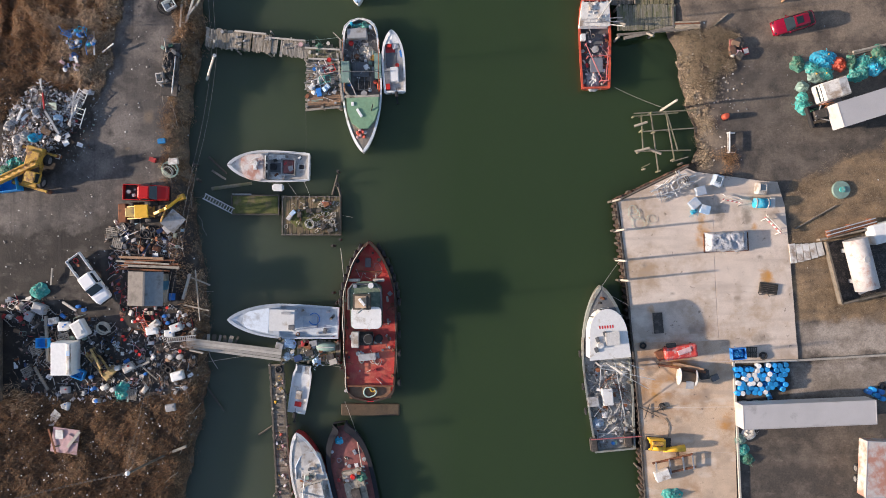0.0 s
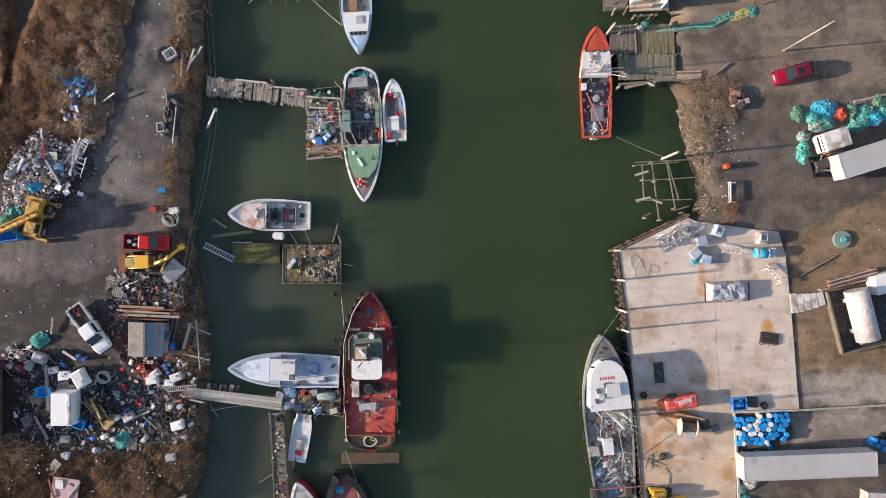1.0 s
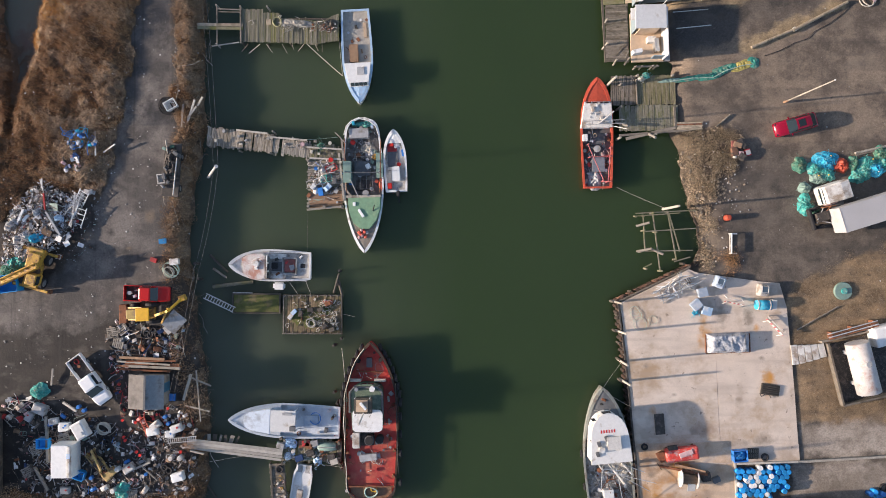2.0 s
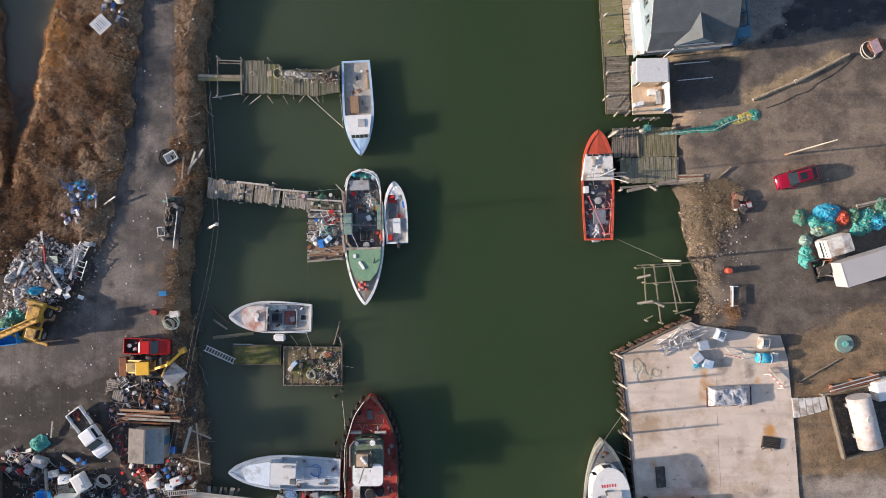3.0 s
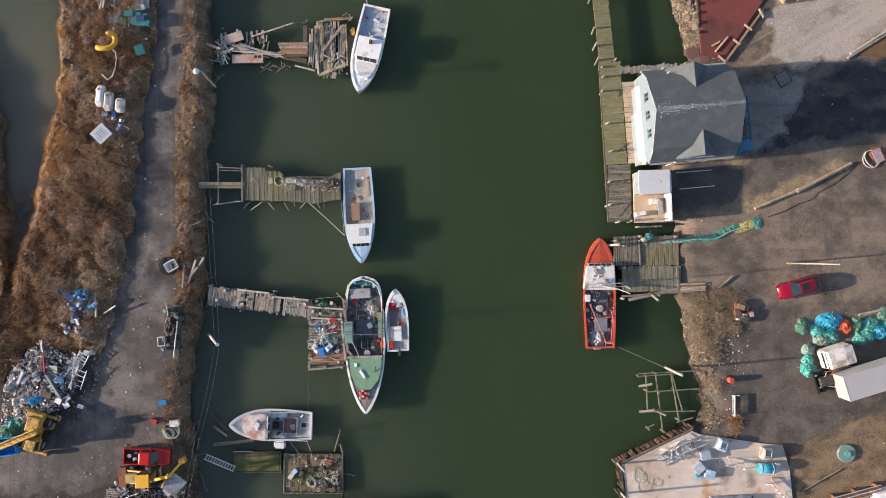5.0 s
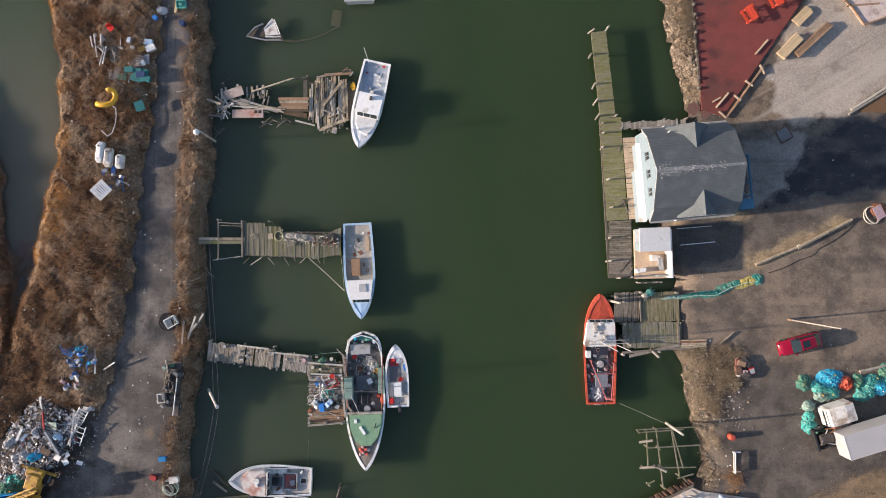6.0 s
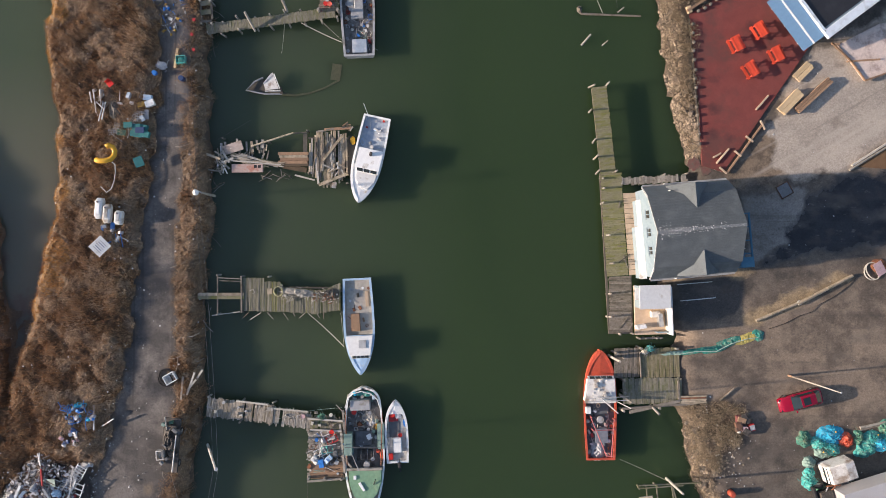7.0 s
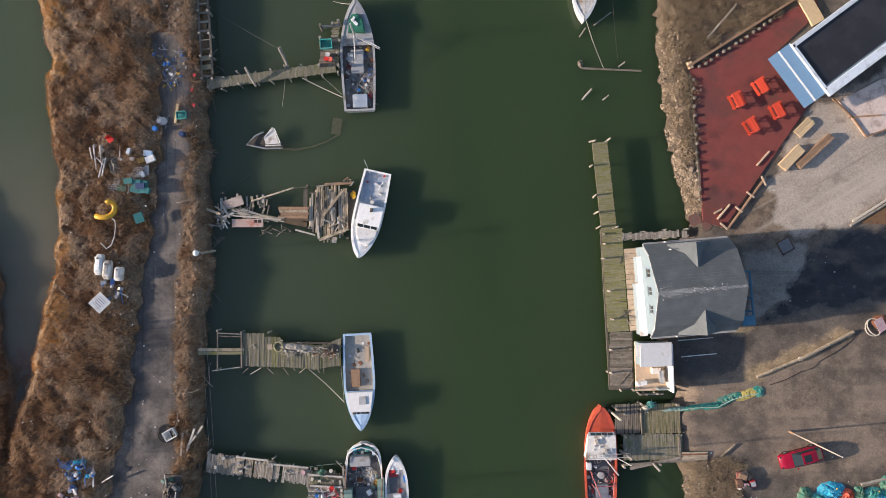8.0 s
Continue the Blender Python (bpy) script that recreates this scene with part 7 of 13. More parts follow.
# the shore end: pale sheet, stakes, a fan of laths and a fallen pink panel
part("fallen_sheet", box_bm(2.0, 0.95, 0.06, (*local(wr, (-22.05, 48.25))[:2], 1.05), 18, 0.01, tilt=(6, -4, 0)), mat("pale_pink_board", (0.44, 0.37, 0.33), 0.85, var=0.25, stain=(0.25, 0.2, 0.16), amount=0.4), wr, "pale weathered board sheet")
for i in range(9):
    x_ = -23.3 + i * 0.52 + rw.uniform(-0.1, 0.1)
    part("stake", beam_bm(local(wr, (x_, 48.0 + rw.uniform(-.2, .3)), 0.7), local(wr, (x_ + rw.uniform(-.12, .12), 48.95 + rw.uniform(-.3, .25)), 0.95), rw.uniform(0.14, 0.28), 0.07), rw.choice((PLANK_TAN, WOOD_PALE, WOOD)), wr)
for i in range(34):
    part("lath", beam_bm(local(wr, (-22.3 + rw.uniform(-.3, 1.6), 47.45 + rw.uniform(-.55, .35)), 0.85 + rw.uniform(0, 0.15)), local(wr, (-17.3 + rw.uniform(-2.2, .5), 46.5 + rw.uniform(-.2, .3)), 0.6 + rw.uniform(0, 0.2)), rw.uniform(0.05, 0.12), 0.04), rw.choice((PLANK_TAN, WOOD_PALE, WOOD_MOSS, WOOD, PLANK_TAN)), wr)
FADED_PANEL = mat("faded_panel", (0.40, 0.30, 0.265), 0.85, var=0.3, stain=(0.40, 0.18, 0.13), amount=0.4, stain_scale=1.2)
pk = part("fallen_panel", box_bm(3.2, 0.85, 0.3, (*local(wr, (-20.66, 46.2))[:2], 0.68), 1, 0.03), FADED_PANEL, wr, "fallen pink painted panel with two windows")
for dx in (0.85, 1.25):
    part("panel_window", box_bm(0.3, 0.3, 0.02, (*local(wr, (-20.66 + dx, 46.38))[:2], 0.835), 1), BLACK, pk)
jumble(wr, ((-23.8, 45.9), (-22.5, 48.2)), 26, 70, 50, (0.4, 1.5), (0.7, 1.05), (WOOD_PALE, PLANK_TAN, WOOD, WHITE_DIRTY), (0.06, 0.2))
jumble(wr, ((-22.4, 47.0), (-18.6, 48.4)), 20, 80, 14, (0.6, 1.4), (0.55, 0.7), (PLANK_TAN, WOOD_OLD, WOOD_MOSS), (0.1, 0.2))
jumble(wr, ((-18.97, 45.2), (-16.6, 45.8)), 9, 10, 30, (0.5, 1.6), (0.15, 0.4), (WOOD_DARK, WOOD, WOOD_OLD), (0.05, 0.1))
jumble(wr, ((-10.8, 50.1), (-9.8, 50.8)), 8, 30, 50, (0.3, 0.9), (0.8, 1.1), (WOOD_BROWN, WOOD_OLD, WOOD_PALE), (0.06, 0.14))
part("white_crate", box_bm(0.45, 0.6, 0.3, (*local(wr, (-11.74, 44.54))[:2], 0.7), -10, 0.03), WHITE_DIRTY, wr)
part("yellow_rope", mound_bm(0.55, 0.9, 0.25, 0.7, 6), YELLOW_BRIGHT, wr, "bundle of yellow rope").matrix_basis = pose(*local(wr, (-9.95, 49.2))[:2], 0.27)
for q in [(-23.3, 49.3), (-23.28, 45.7), (-18.89, 45.4), (-16.18, 45.3), (-14.49, 50.1), (-14.39, 45.6), (-10.5, 50.6), (-10.4, 44.9), (-18.4, 48.95)]:
    x, y, _ = local(wr, q)
    pile(wr, x, y, rw.uniform(0.7, 1.2), 0.1, (rw.uniform(-.2, .2), rw.uniform(-.2, .2)), WOOD_OLD)

# long narrow pier and the walkway along the bank
p = pier("pier", (-24.82, 60.31), (-11.74, 62.2), 1.05, 1.2, WOOD_MOSS, "long narrow mossy plank pier with many piles", 0.15, 17, 0.0, 1.7, 0.7, True, 0.05)
for q0, q1 in ([(-20.67, 61.77), (-19.85, 60.16)], [(-17.19, 63.88), (-16.6, 62.16)], [(-17.3, 63.76), (-16.65, 62.27)]):
    part("leaning_post", bar_bm(local(p, q0, 2.4), local(p, q1, 1.2), 0.12), WOOD, p)
ob = thing("dock_head", (-12.0, 64.02), 0, 0, "small timber landing with pots beside the dragger", "dock", kind="structure")
plank_run(ob, (-12.59, 65.05), (-12.56, 62.27), 1.6, 1.1, WOOD_OLD, 0.24, 0.02, 19, 0.02)
plank_run(ob, (-11.85, 66.8), (-11.69, 62.28), 0.75, 1.1, WOOD_MOSS, 0.24, 0.02, 20, 0.05)
for q in [(-13.29, 66.32), (-12.02, 66.51), (-13.28, 65.05), (-11.45, 66.81), (-11.31, 64.78), (-11.4, 62.28), (-13.37, 62.26), (-11.53, 63.56)]:
    x, y, _ = local(ob, q)
    pile(ob, x, y, 1.9, 0.15, (0, 0), WOOD)
part("cross_beam", beam_bm(local(ob, (-13.41, 66.32), 1.2), local(ob, (-11.33, 66.46), 1.2), 0.2, 0.2), WOOD, ob)
wk = thing("bank_walkway", (-25.07, 64.84), 0, 0, "broken timber walkway along the reed bank", "walkway", kind="structure")
for a_, c_ in ([(-26.08, 72.34), (-25.67, 66.57)], [(-25.67, 66.57), (-25.26, 60.8)], [(-25.16, 72.35), (-24.63, 66.58)], [(-24.63, 66.58), (-24.23, 61.28)]):
    part("stringer", beam_bm(local(wk, a_, 1.3), local(wk, c_, 1.3), 0.2, 0.2), WOOD_OLD, wk)
for i in range(12):
    v = -40 + i * 16
    part("cross_beam", beam_bm(local(wk, mid((-26.08, 72.34), (-25.26, 60.8), (v + 60) / 200), 1.4), local(wk, mid((-25.16, 72.35), (-24.22, 60.81), (v + 58) / 200), 1.4), R.choice((0.12, 0.2, 0.5)), 0.08), R.choice((WOOD, WOOD_OLD, WOOD_MOSS)), wk)
for i in range(6):
    for e0, e1 in ([(-26.08, 72.34), (-25.26, 60.8)], [(-25.16, 72.35), (-24.22, 60.81)]):
        q = mid(e0, e1, i / 5)
        x, y, _ = local(wk, q)
        pile(wk, x, y, 1.7, 0.13, (0, 0), WOOD)

# eastern timber pier, long and green with algae
ep = thing("timber_pier", (16.67, 46.04), 0, 0, "long timber pier green with algae", "pier", kind="structure")
plank_run(ep, (15.27, 54.74), (16.31, 45.92), 1.55, 1.3, WOOD_GREEN, 0.19, 0.003, 23, 0.0, 0.05)
plank_run(ep, (16.54, 45.92), (17.3, 35.45), 2.15, 1.32, WOOD_GREEN, 0.19, 0.003, 24, 0.0, 0.05)
plank_run(ep, (17.53, 35.4), (17.68, 29.54), 2.25, 1.34, WOOD_OLD, 0.2, 0.012, 25, 0.02, 0.05)
plank_run(ep, (18.46, 43.92), (19.14, 35.58), 1.3, 1.34, PLY, 0.5, 0.01, 26, 0.0, 0.0)
for a_, c_ in ([(14.64, 54.56), (15.62, 45.91)], [(15.91, 54.57), (17.0, 45.93)], [(15.5, 45.91), (16.53, 29.53)], [(18.4, 43.92), (18.83, 29.54)]):
    part("stringer", beam_bm(local(ep, a_, 1.18), local(ep, c_, 1.18), 0.2, 0.25), WOOD_DARK, ep)
for q, ln in zip([(14.38, 55.06), (15.89, 54.73), (14.63, 52.41), (15.0, 49.07), (15.12, 47.46), (15.71, 45.62), (15.83, 44.47), (15.36, 45.91), (15.96, 42.86), (15.98, 39.59), (16.34, 36.72), (16.48, 33.45), (16.38, 31.15), (16.98, 45.92), (17.65, 29.55), (18.8, 29.56)], range(16)):
    x, y, _ = local(ep, q)
    pile(ep, x, y, R.uniform(1.7, 2.6), 0.1, (R.uniform(-.35, .35), R.uniform(-.3, .3)), WOOD)
pier("back_pier", (17.58, 45.1), (24.28, 45.5), 0.72, 1.3, WOOD, "narrow plank walk beside the house", 0.26, 27, 0.05, 2.5, 0.2)
# timber wharf by the orange boat
tw = thing("timber_wharf", (20.3, 25.44), 0, 0, "broad patched timber wharf deck", "wharf", kind="structure")
plank_run(tw, (17.0, 26.59), (19.6, 26.6), 3.0, 1.33, WOOD_OLD, 0.2, 0.03, 31, 0.0, 0.06)
plank_run(tw, (19.71, 26.59), (23.64, 26.72), 3.0, 1.38, WOOD_OLIVE, 0.2, 0.008, 32, 0.0, 0.03)
plank_run(tw, (17.86, 23.69), (23.88, 23.84), 2.62, 1.42, WOOD_MOSS, 0.2, 0.012, 33, 0.0, 0.06)
for a_, c_, w_ in (((18.55, 21.61), (23.64, 22.78), 0.5), ((17.86, 21.95), (23.76, 22.44), 0.35), ((23.73, 22.43), (26.15, 22.79), 0.55), ((23.72, 23.01), (26.03, 23.25), 0.35), ((23.5, 24.86), (23.62, 22.78), 0.35), ((19.57, 27.74), (19.7, 25.14), 0.15)):
    part("edge_timber", beam_bm(local(tw, a_, 1.48), local(tw, c_, 1.5), w_ * 0.62, 0.2), WOOD_OLD, tw)
for q in [(17.03, 27.62), (17.84, 27.16), (17.85, 24.84), (17.97, 23.57), (17.86, 21.72), (21.44, 22.08), (19.57, 28.09), (23.16, 28.1)]:
    x, y, _ = local(tw, q)
    pile(tw, x, y, R.uniform(1.6, 2.2), 0.13, (0.1, 0), WOOD)
for q0, q1 in ([(17.58, 23.37), (18.56, 22.74)], [(20.75, 22.29), (21.33, 21.6)]):
    solid("leaning_post", bar_bm((0, 0, 1.2), (q1[0] - q0[0], q1[1] - q0[1], 2.4), 0.13, 10), WOOD, q0, 0, 0, "stout pale leaning mooring post", "post", "leaning mooring posts")

# stripped frame of an old dock
fr = thing("dock_frame", (23.13, 12.32), 0, 0, "bare timber frame of a stripped dock", "dock", kind="structure")
for a_, c_ in ([(19.71, 14.0), (26.01, 14.35)], [(20.53, 12.13), (25.9, 12.48)], [(20.18, 10.09), (25.55, 10.21)], [(20.47, 13.88), (20.65, 10.09)], [(21.46, 14.06), (22.22, 7.99)], [(22.98, 14.29), (23.91, 9.1)], [(23.1, 14.06), (24.26, 10.09)], [(19.6, 13.71), (24.26, 14.06)], [(23.68, 9.04), (25.31, 9.51)], [(20.53, 8.4), (21.35, 8.81)]):
    part("frame_beam", beam_bm(local(fr, a_, 0.95), local(fr, c_, 1.0), 0.105, 0.16), WOOD_MOSS, fr)
for q in [(19.83, 13.82), (20.53, 13.88), (20.53, 12.13), (20.35, 10.09), (21.46, 13.94), (21.81, 12.13), (22.05, 10.09), (22.22, 8.05), (23.45, 12.42), (23.8, 9.16), (23.1, 14.29), (20.76, 8.34)]:
    x, y, _ = local(fr, q)
    pile(fr, x, y, R.uniform(0.9, 1.3), 0.1, (R.uniform(-.15, .15), R.uniform(-.15, .15)), WOOD_MOSS)
for q0, q1, z_ in ((*[(19.76, 12.69), (20.97, 13.04)], 1.5), (*[(19.82, 10.08), (21.21, 10.37)], 1.5), (*[(21.21, 10.37), (22.48, 9.79)], 1.2)):
    solid("leaning_post", bar_bm((0, 0, 0.9), (q1[0] - q0[0], q1[1] - q0[1], z_), 0.13, 10), WOOD, q0, 0, 0, "stout pale leaning mooring post", "post", "leaning mooring posts")

for q, h_ in (((22.78, 14.48), 5.2), ((16.7, 27.16), 4.8)):
    solid('tall_mooring_post', bar_bm((0, 0, -1.2), (0.05, 0.05, h_), 0.14, 12, 0.11), WOOD_PALE, q, 0, 0, 'tall bleached mooring post in the water', 'post', 'mooring posts')

# loose piles standing or floating in the creek
for t_, pts in ((0, [(-25.68, 8.74), (-25.33, 7.04)]), (0, [(-10.91, 7.97), (-11.08, 6.51)]), (0, [(-11.23, 0.29), (-10.76, 0.94)]), (0, [(-11.37, -4.63), (-11.02, -5.51)])):
    for q in pts:
        solid("mooring_pile", bar_bm((0, 0, -1), (R.uniform(-.2, .2), R.uniform(-.2, .2), 1.3), 0.19, 9, 0.13), DARK, q, 0, 0, "dark broken mooring pile in water", "pile", "mooring piles")
for q0, q1, m_, r_ in ((*[(-24.46, 9.61), (-22.51, 7.84)], WOOD_DARK, 0.14), (*[(-24.11, 8.19), (-22.63, 7.25)], WOOD, 0.13), (*[(-24.13, 6.3), (-19.89, 6.83)], WOOD_MOSS, 0.2), (*[(-11.07, 7.0), (-10.59, 5.36)], WOOD_DARK, 0.16), (*[(-11.54, 5.65), (-10.95, 7.71)], WOOD_DARK, 0.14),
                       (*[(-19.24, -19.42), (-17.7, -18.35)], WOOD_DARK, 0.12), (*[(-24.67, -14.4), (-22.78, -16.88)], WOOD_DARK, 0.1), (*[(13.62, 62.62), (19.78, 62.32)], WOOD_OLD, 0.12), (*[(13.7, 59.33), (14.63, 60.39)], WOOD, 0.12), (*[(15.83, 59.31), (16.41, 59.78)], WOOD, 0.08), (*[(13.37, 65.84), (13.95, 66.73)], WOOD, 0.08), (*[(14.88, 67.09), (16.63, 68.4)], WOOD, 0.09), (*[(17.43, 62.77), (18.07, 63.24)], WOOD, 0.09)):
    L_ = dist(q0, q1)
    solid("drift_log", bar_bm((0, 0, 0.05), (L_, 0, 0.25 + r_), r_, 10, r_ * 0.8), m_, q0, heading(q0, q1), 0, "half-floating weathered log in the creek", "log", "logs in the creek")
solid("root_snag", mound_bm(0.6, 1.0, 0.35, 0.9, 9), WOOD_OLD, (13.52, 63.11), 0, -0.05, "tangled snag caught on a log", "snag")
for q, sd_ in zip([(17.29, 42.19), (17.59, 39.31), (17.9, 37.02), (18.74, 40.47), (17.64, 32.42), (17.93, 30.7)], range(6)):
    cx_, cy_, _ = local(ep, q)
    for k in range(2):
        a = R.uniform(0, 6.28)
        part("loose_board", beam_bm((cx_ + R.uniform(-.6, .6), cy_ + R.uniform(-1, 1), 1.4), (cx_ + math.cos(a) * 0.9, cy_ + math.sin(a) * 0.9, 1.44), 0.09, 0.05), R.choice((WOOD, WOOD_OLD, WOOD_PALE, WOOD_DARK)), ep)


# ---- concrete wharf ----
WZ = 1.55
BULK = mat("dark_sheet_pile", (0.034, 0.025, 0.02), 0.85, var=0.4, stain=(0.08, 0.04, 0.022), amount=0.35, stain_scale=1.5)
wharf = thing("concrete_wharf", (27.0, -2.26), 0, 0, "pale concrete wharf slab with rust stains and joints", "wharf", kind="structure")


def slab(name, pts, z0, z1, m, parent):
    return part(name, prism_bm([local(parent, q)[:2] for q in pts], z0, z1, bevel=0.015), m, parent)


# panels between joints, south to north and west to east
panels = [
    ([(17.89, 4.81), (21.19, 6.43), (25.01, 8.28), (26.87, 7.47), (27.68, 7.35), (27.68, 3.82), (18.18, 3.24)], CONCRETE), ([(27.73, 7.35), (34.28, 6.89), (35.03, 4.4), (35.09, 3.82), (27.73, 3.82)], CONCRETE),
    ([(18.18, 3.18), (27.68, 3.76), (27.79, -0.81), (18.64, -1.16)], CONCRETE), ([(27.73, 3.76), (35.09, 3.76), (35.55, -0.64), (27.85, -0.81)], CONCRETE),
    ([(18.64, -1.22), (27.79, -0.87), (28.02, -5.73), (19.17, -6.02)], CONCRETE), ([(27.85, -0.87), (35.55, -0.69), (35.96, -5.5), (28.08, -5.73)], CONCRETE),
]
panels += [
    ([(19.17, -6.08), (28.02, -5.79), (28.26, -9.32), (19.51, -9.55)], CONCRETE), ([(28.08, -5.79), (35.96, -5.56), (36.25, -9.55), (28.31, -9.32)], CONCRETE),
    ([(19.51, -9.61), (29.3, -9.38), (29.41, -11.52), (19.74, -11.64)], CONCRETE_TAN), ([(29.36, -9.38), (36.3, -9.61), (36.42, -11.29), (29.47, -11.52)], CONCRETE),
    ([(19.74, -11.7), (29.65, -11.58), (29.88, -16.15), (20.15, -16.27)], CONCRETE_TAN), ([(20.15, -16.33), (29.88, -16.21), (29.99, -20.79), (20.5, -20.9)], CONCRETE_TAN), ([(20.5, -20.96), (29.99, -20.84), (30.22, -28.31), (21.08, -28.31)], CONCRETE_TAN),
]
for pts, m_ in panels:
    slab("panel", pts, WZ - 0.35, WZ + R.uniform(-0.006, 0.006), m_, wharf)
slab('sub_slab', [(21.15, -28.27), (20.51, -20.92), (19.58, -9.62), (18.31, 2.95), (18.08, 4.69), (24.97, 8.05), (34.18, 6.78), (35.0, 3.77), (35.92, -5.5), (36.39, -11.18), (29.78, -11.53), (30.19, -28.27)], 0.6, WZ - 0.02, CONCRETE, wharf)
edge = [(21.08, -28.31), (20.5, -20.9), (20.15, -16.27), (19.51, -9.55), (19.17, -6.02), (18.64, -1.16), (17.89, 4.81)]
for a_, c_ in zip(edge, edge[1:]):
    part("bulkhead", beam_bm((local(wharf, a_)[0] - 0.1, local(wharf, a_)[1], 0.3), (local(wharf, c_)[0] - 0.1, local(wharf, c_)[1], 0.3), 0.16, 2.2), BULK, wharf, "dark rusty sheet-pile face")
    # cap coloured near black, standing for the dark gap along the edge
    part("cap_beam", beam_bm((local(wharf, a_)[0] - 0.12, local(wharf, a_)[1], WZ - 0.05), (local(wharf, c_)[0] - 0.12, local(wharf, c_)[1], WZ - 0.05), 0.14, 0.3), DARK, wharf)
# scalloped rusty sheet piles along the north face and the open west face
north = [(17.72, 4.92), (25.13, 8.51)]
part("cap_beam", beam_bm(local(wharf, north[0], 1.5), local(wharf, north[1], 1.5), 0.16, 0.25), WOOD_OLD, wharf)
shore = [(mid(*north, min(1, max(0, (i + R.uniform(-0.35, 0.35)) / 30))), RUST_DARK) for i in range(31)]
for a_, c_ in zip(edge, edge[1:]):
    n_ = int(dist(a_, c_) / 0.62)
    shore += [(mid(a_, c_, (i + 0.5) / n_), BULK) for i in range(n_)]
first = {}
for q, m_ in shore:
    x, y, _ = local(wharf, q)
    off_ = (0.0, 0.12) if m_ is RUST_DARK else (-0.22, 0.0)
    if m_.name not in first:
        first[m_.name] = part("sheet_pile", cyl_bm(0.15 if m_ is RUST_DARK else 0.19, 2.6, (0, 0, 0.25), 8), m_, wharf, "", True)
        first[m_.name].matrix_basis = pose(x + off_[0], y + off_[1], 0)
    else:
        clone(first[m_.name], wharf, pose(x + off_[0], y + off_[1], R.uniform(-0.22, 0.05), R.uniform(-4, 4), R.uniform(-4, 4), R.uniform(0, 40)))
for q in [(17.41, 4.9), (17.75, 1.9), (18.1, -1.04), (18.33, -3.23), (17.98, 3.52), (18.1, 0.63), (18.67, -6.86), (19.13, -10.32), (19.36, -13.77), (19.83, -18.39), (20.17, -22.42), (20.52, -24.72), (19.36, 5.94), (23.4, 7.78), (24.78, 8.82)]:
    x, y, _ = local(wharf, q)
    pile(wharf, x - 0.15, y, R.uniform(1.3, 1.6), 0.13, (R.uniform(-.1, .1), 0), WOOD_DARK)
for q in [(17.5, 4.92), (17.79, 1.85), (18.08, -1.16), (18.31, -3.24)]:
    solid("mooring_post", bar_bm((0, 0, -1.2), (R.uniform(-.1, .15), R.uniform(-.1, .1), 4.4), 0.13, 12, 0.1), WOOD_PALE, q, 0, 0, "tall pale mooring post on the wharf edge", "post", "mooring posts")
# timber kerb between slab and yard
for a_, c_ in ([(29.9, -11.59), (36.27, -11.41)], [(36.15, -11.41), (47.28, -10.72)], [(29.72, -11.53), (30.13, -18.48)], [(30.13, -18.48), (30.48, -26.59)]):
    L_ = dist(a_, c_)
    solid("timber_kerb", box_bm(L_, 0.22, 0.3, (L_ / 2, 0, 0.15), 0, 0.02), WOOD_PALE, a_, heading(a_, c_), 1.42, "pale timber kerb along the slab", "kerb", "timber kerbs", "structure")


# ---- house on the pier ----
RIDGE = mat("weathered_ridge", (0.13, 0.145, 0.155), 0.9, var=0.3, stain=(0.30, 0.31, 0.31), amount=0.4, stain_scale=5)
DROPPINGS = mat("bird_droppings", (0.72, 0.72, 0.70), 0.9, var=0.1)
WEST, EAST = -4.65, 3.85                       # roof ends along the ridge
EAVE, KNEE, PEAK = (4.55, 4.2), (3.4, 6.05), (0.0, 8.25)      # half width and height of the gambrel's lines


def roof_z(y):
    y = abs(y)
    if y > KNEE[0]:
        return EAVE[1] + (KNEE[1] - EAVE[1]) * (EAVE[0] - y) / (EAVE[0] - KNEE[0])
    return KNEE[1] + (PEAK[1] - KNEE[1]) * (KNEE[0] - y) / KNEE[0]


def slope_bm(quad, up=0.12, down=0.05):
    """A roof slope with thickness over four corners."""
    bm = bmesh.new()
    hi = [bm.verts.new((x, y, z + up)) for x, y, z in quad]
    lo = [bm.verts.new((x, y, z - down)) for x, y, z in quad]
    n = len(quad)
    bm.faces.new(hi), bm.faces.new(lo[::-1])
    for i in range(n):
        bm.faces.new((hi[i], hi[(i + 1) % n], lo[(i + 1) % n], lo[i]))
    bmesh.ops.recalc_face_normals(bm, faces=bm.faces[:])
    return bm


def end_bm(x, t, inset, z0):
    """A gambrel-shaped end wall."""
    w = EAVE[0] - inset
    k = KNEE[0] - inset * 0.6
    prof = [(-w, z0), (w, z0), (w, EAVE[1]), (k, KNEE[1] - 0.1), (0, PEAK[1] - 0.12), (-k, KNEE[1] - 0.1), (-w, EAVE[1])]
    bm = bmesh.new()
    a = [bm.verts.new((x, y, z)) for y, z in prof]
    c = [bm.verts.new((x + t, y, z)) for y, z in prof]
    bm.faces.new(a), bm.faces.new(c[::-1])
    for i in range(7):
        bm.faces.new((a[i], a[(i + 1) % 7], c[(i + 1) % 7], c[i]))
    bmesh.ops.recalc_face_normals(bm, faces=bm.faces[:])
    return bm


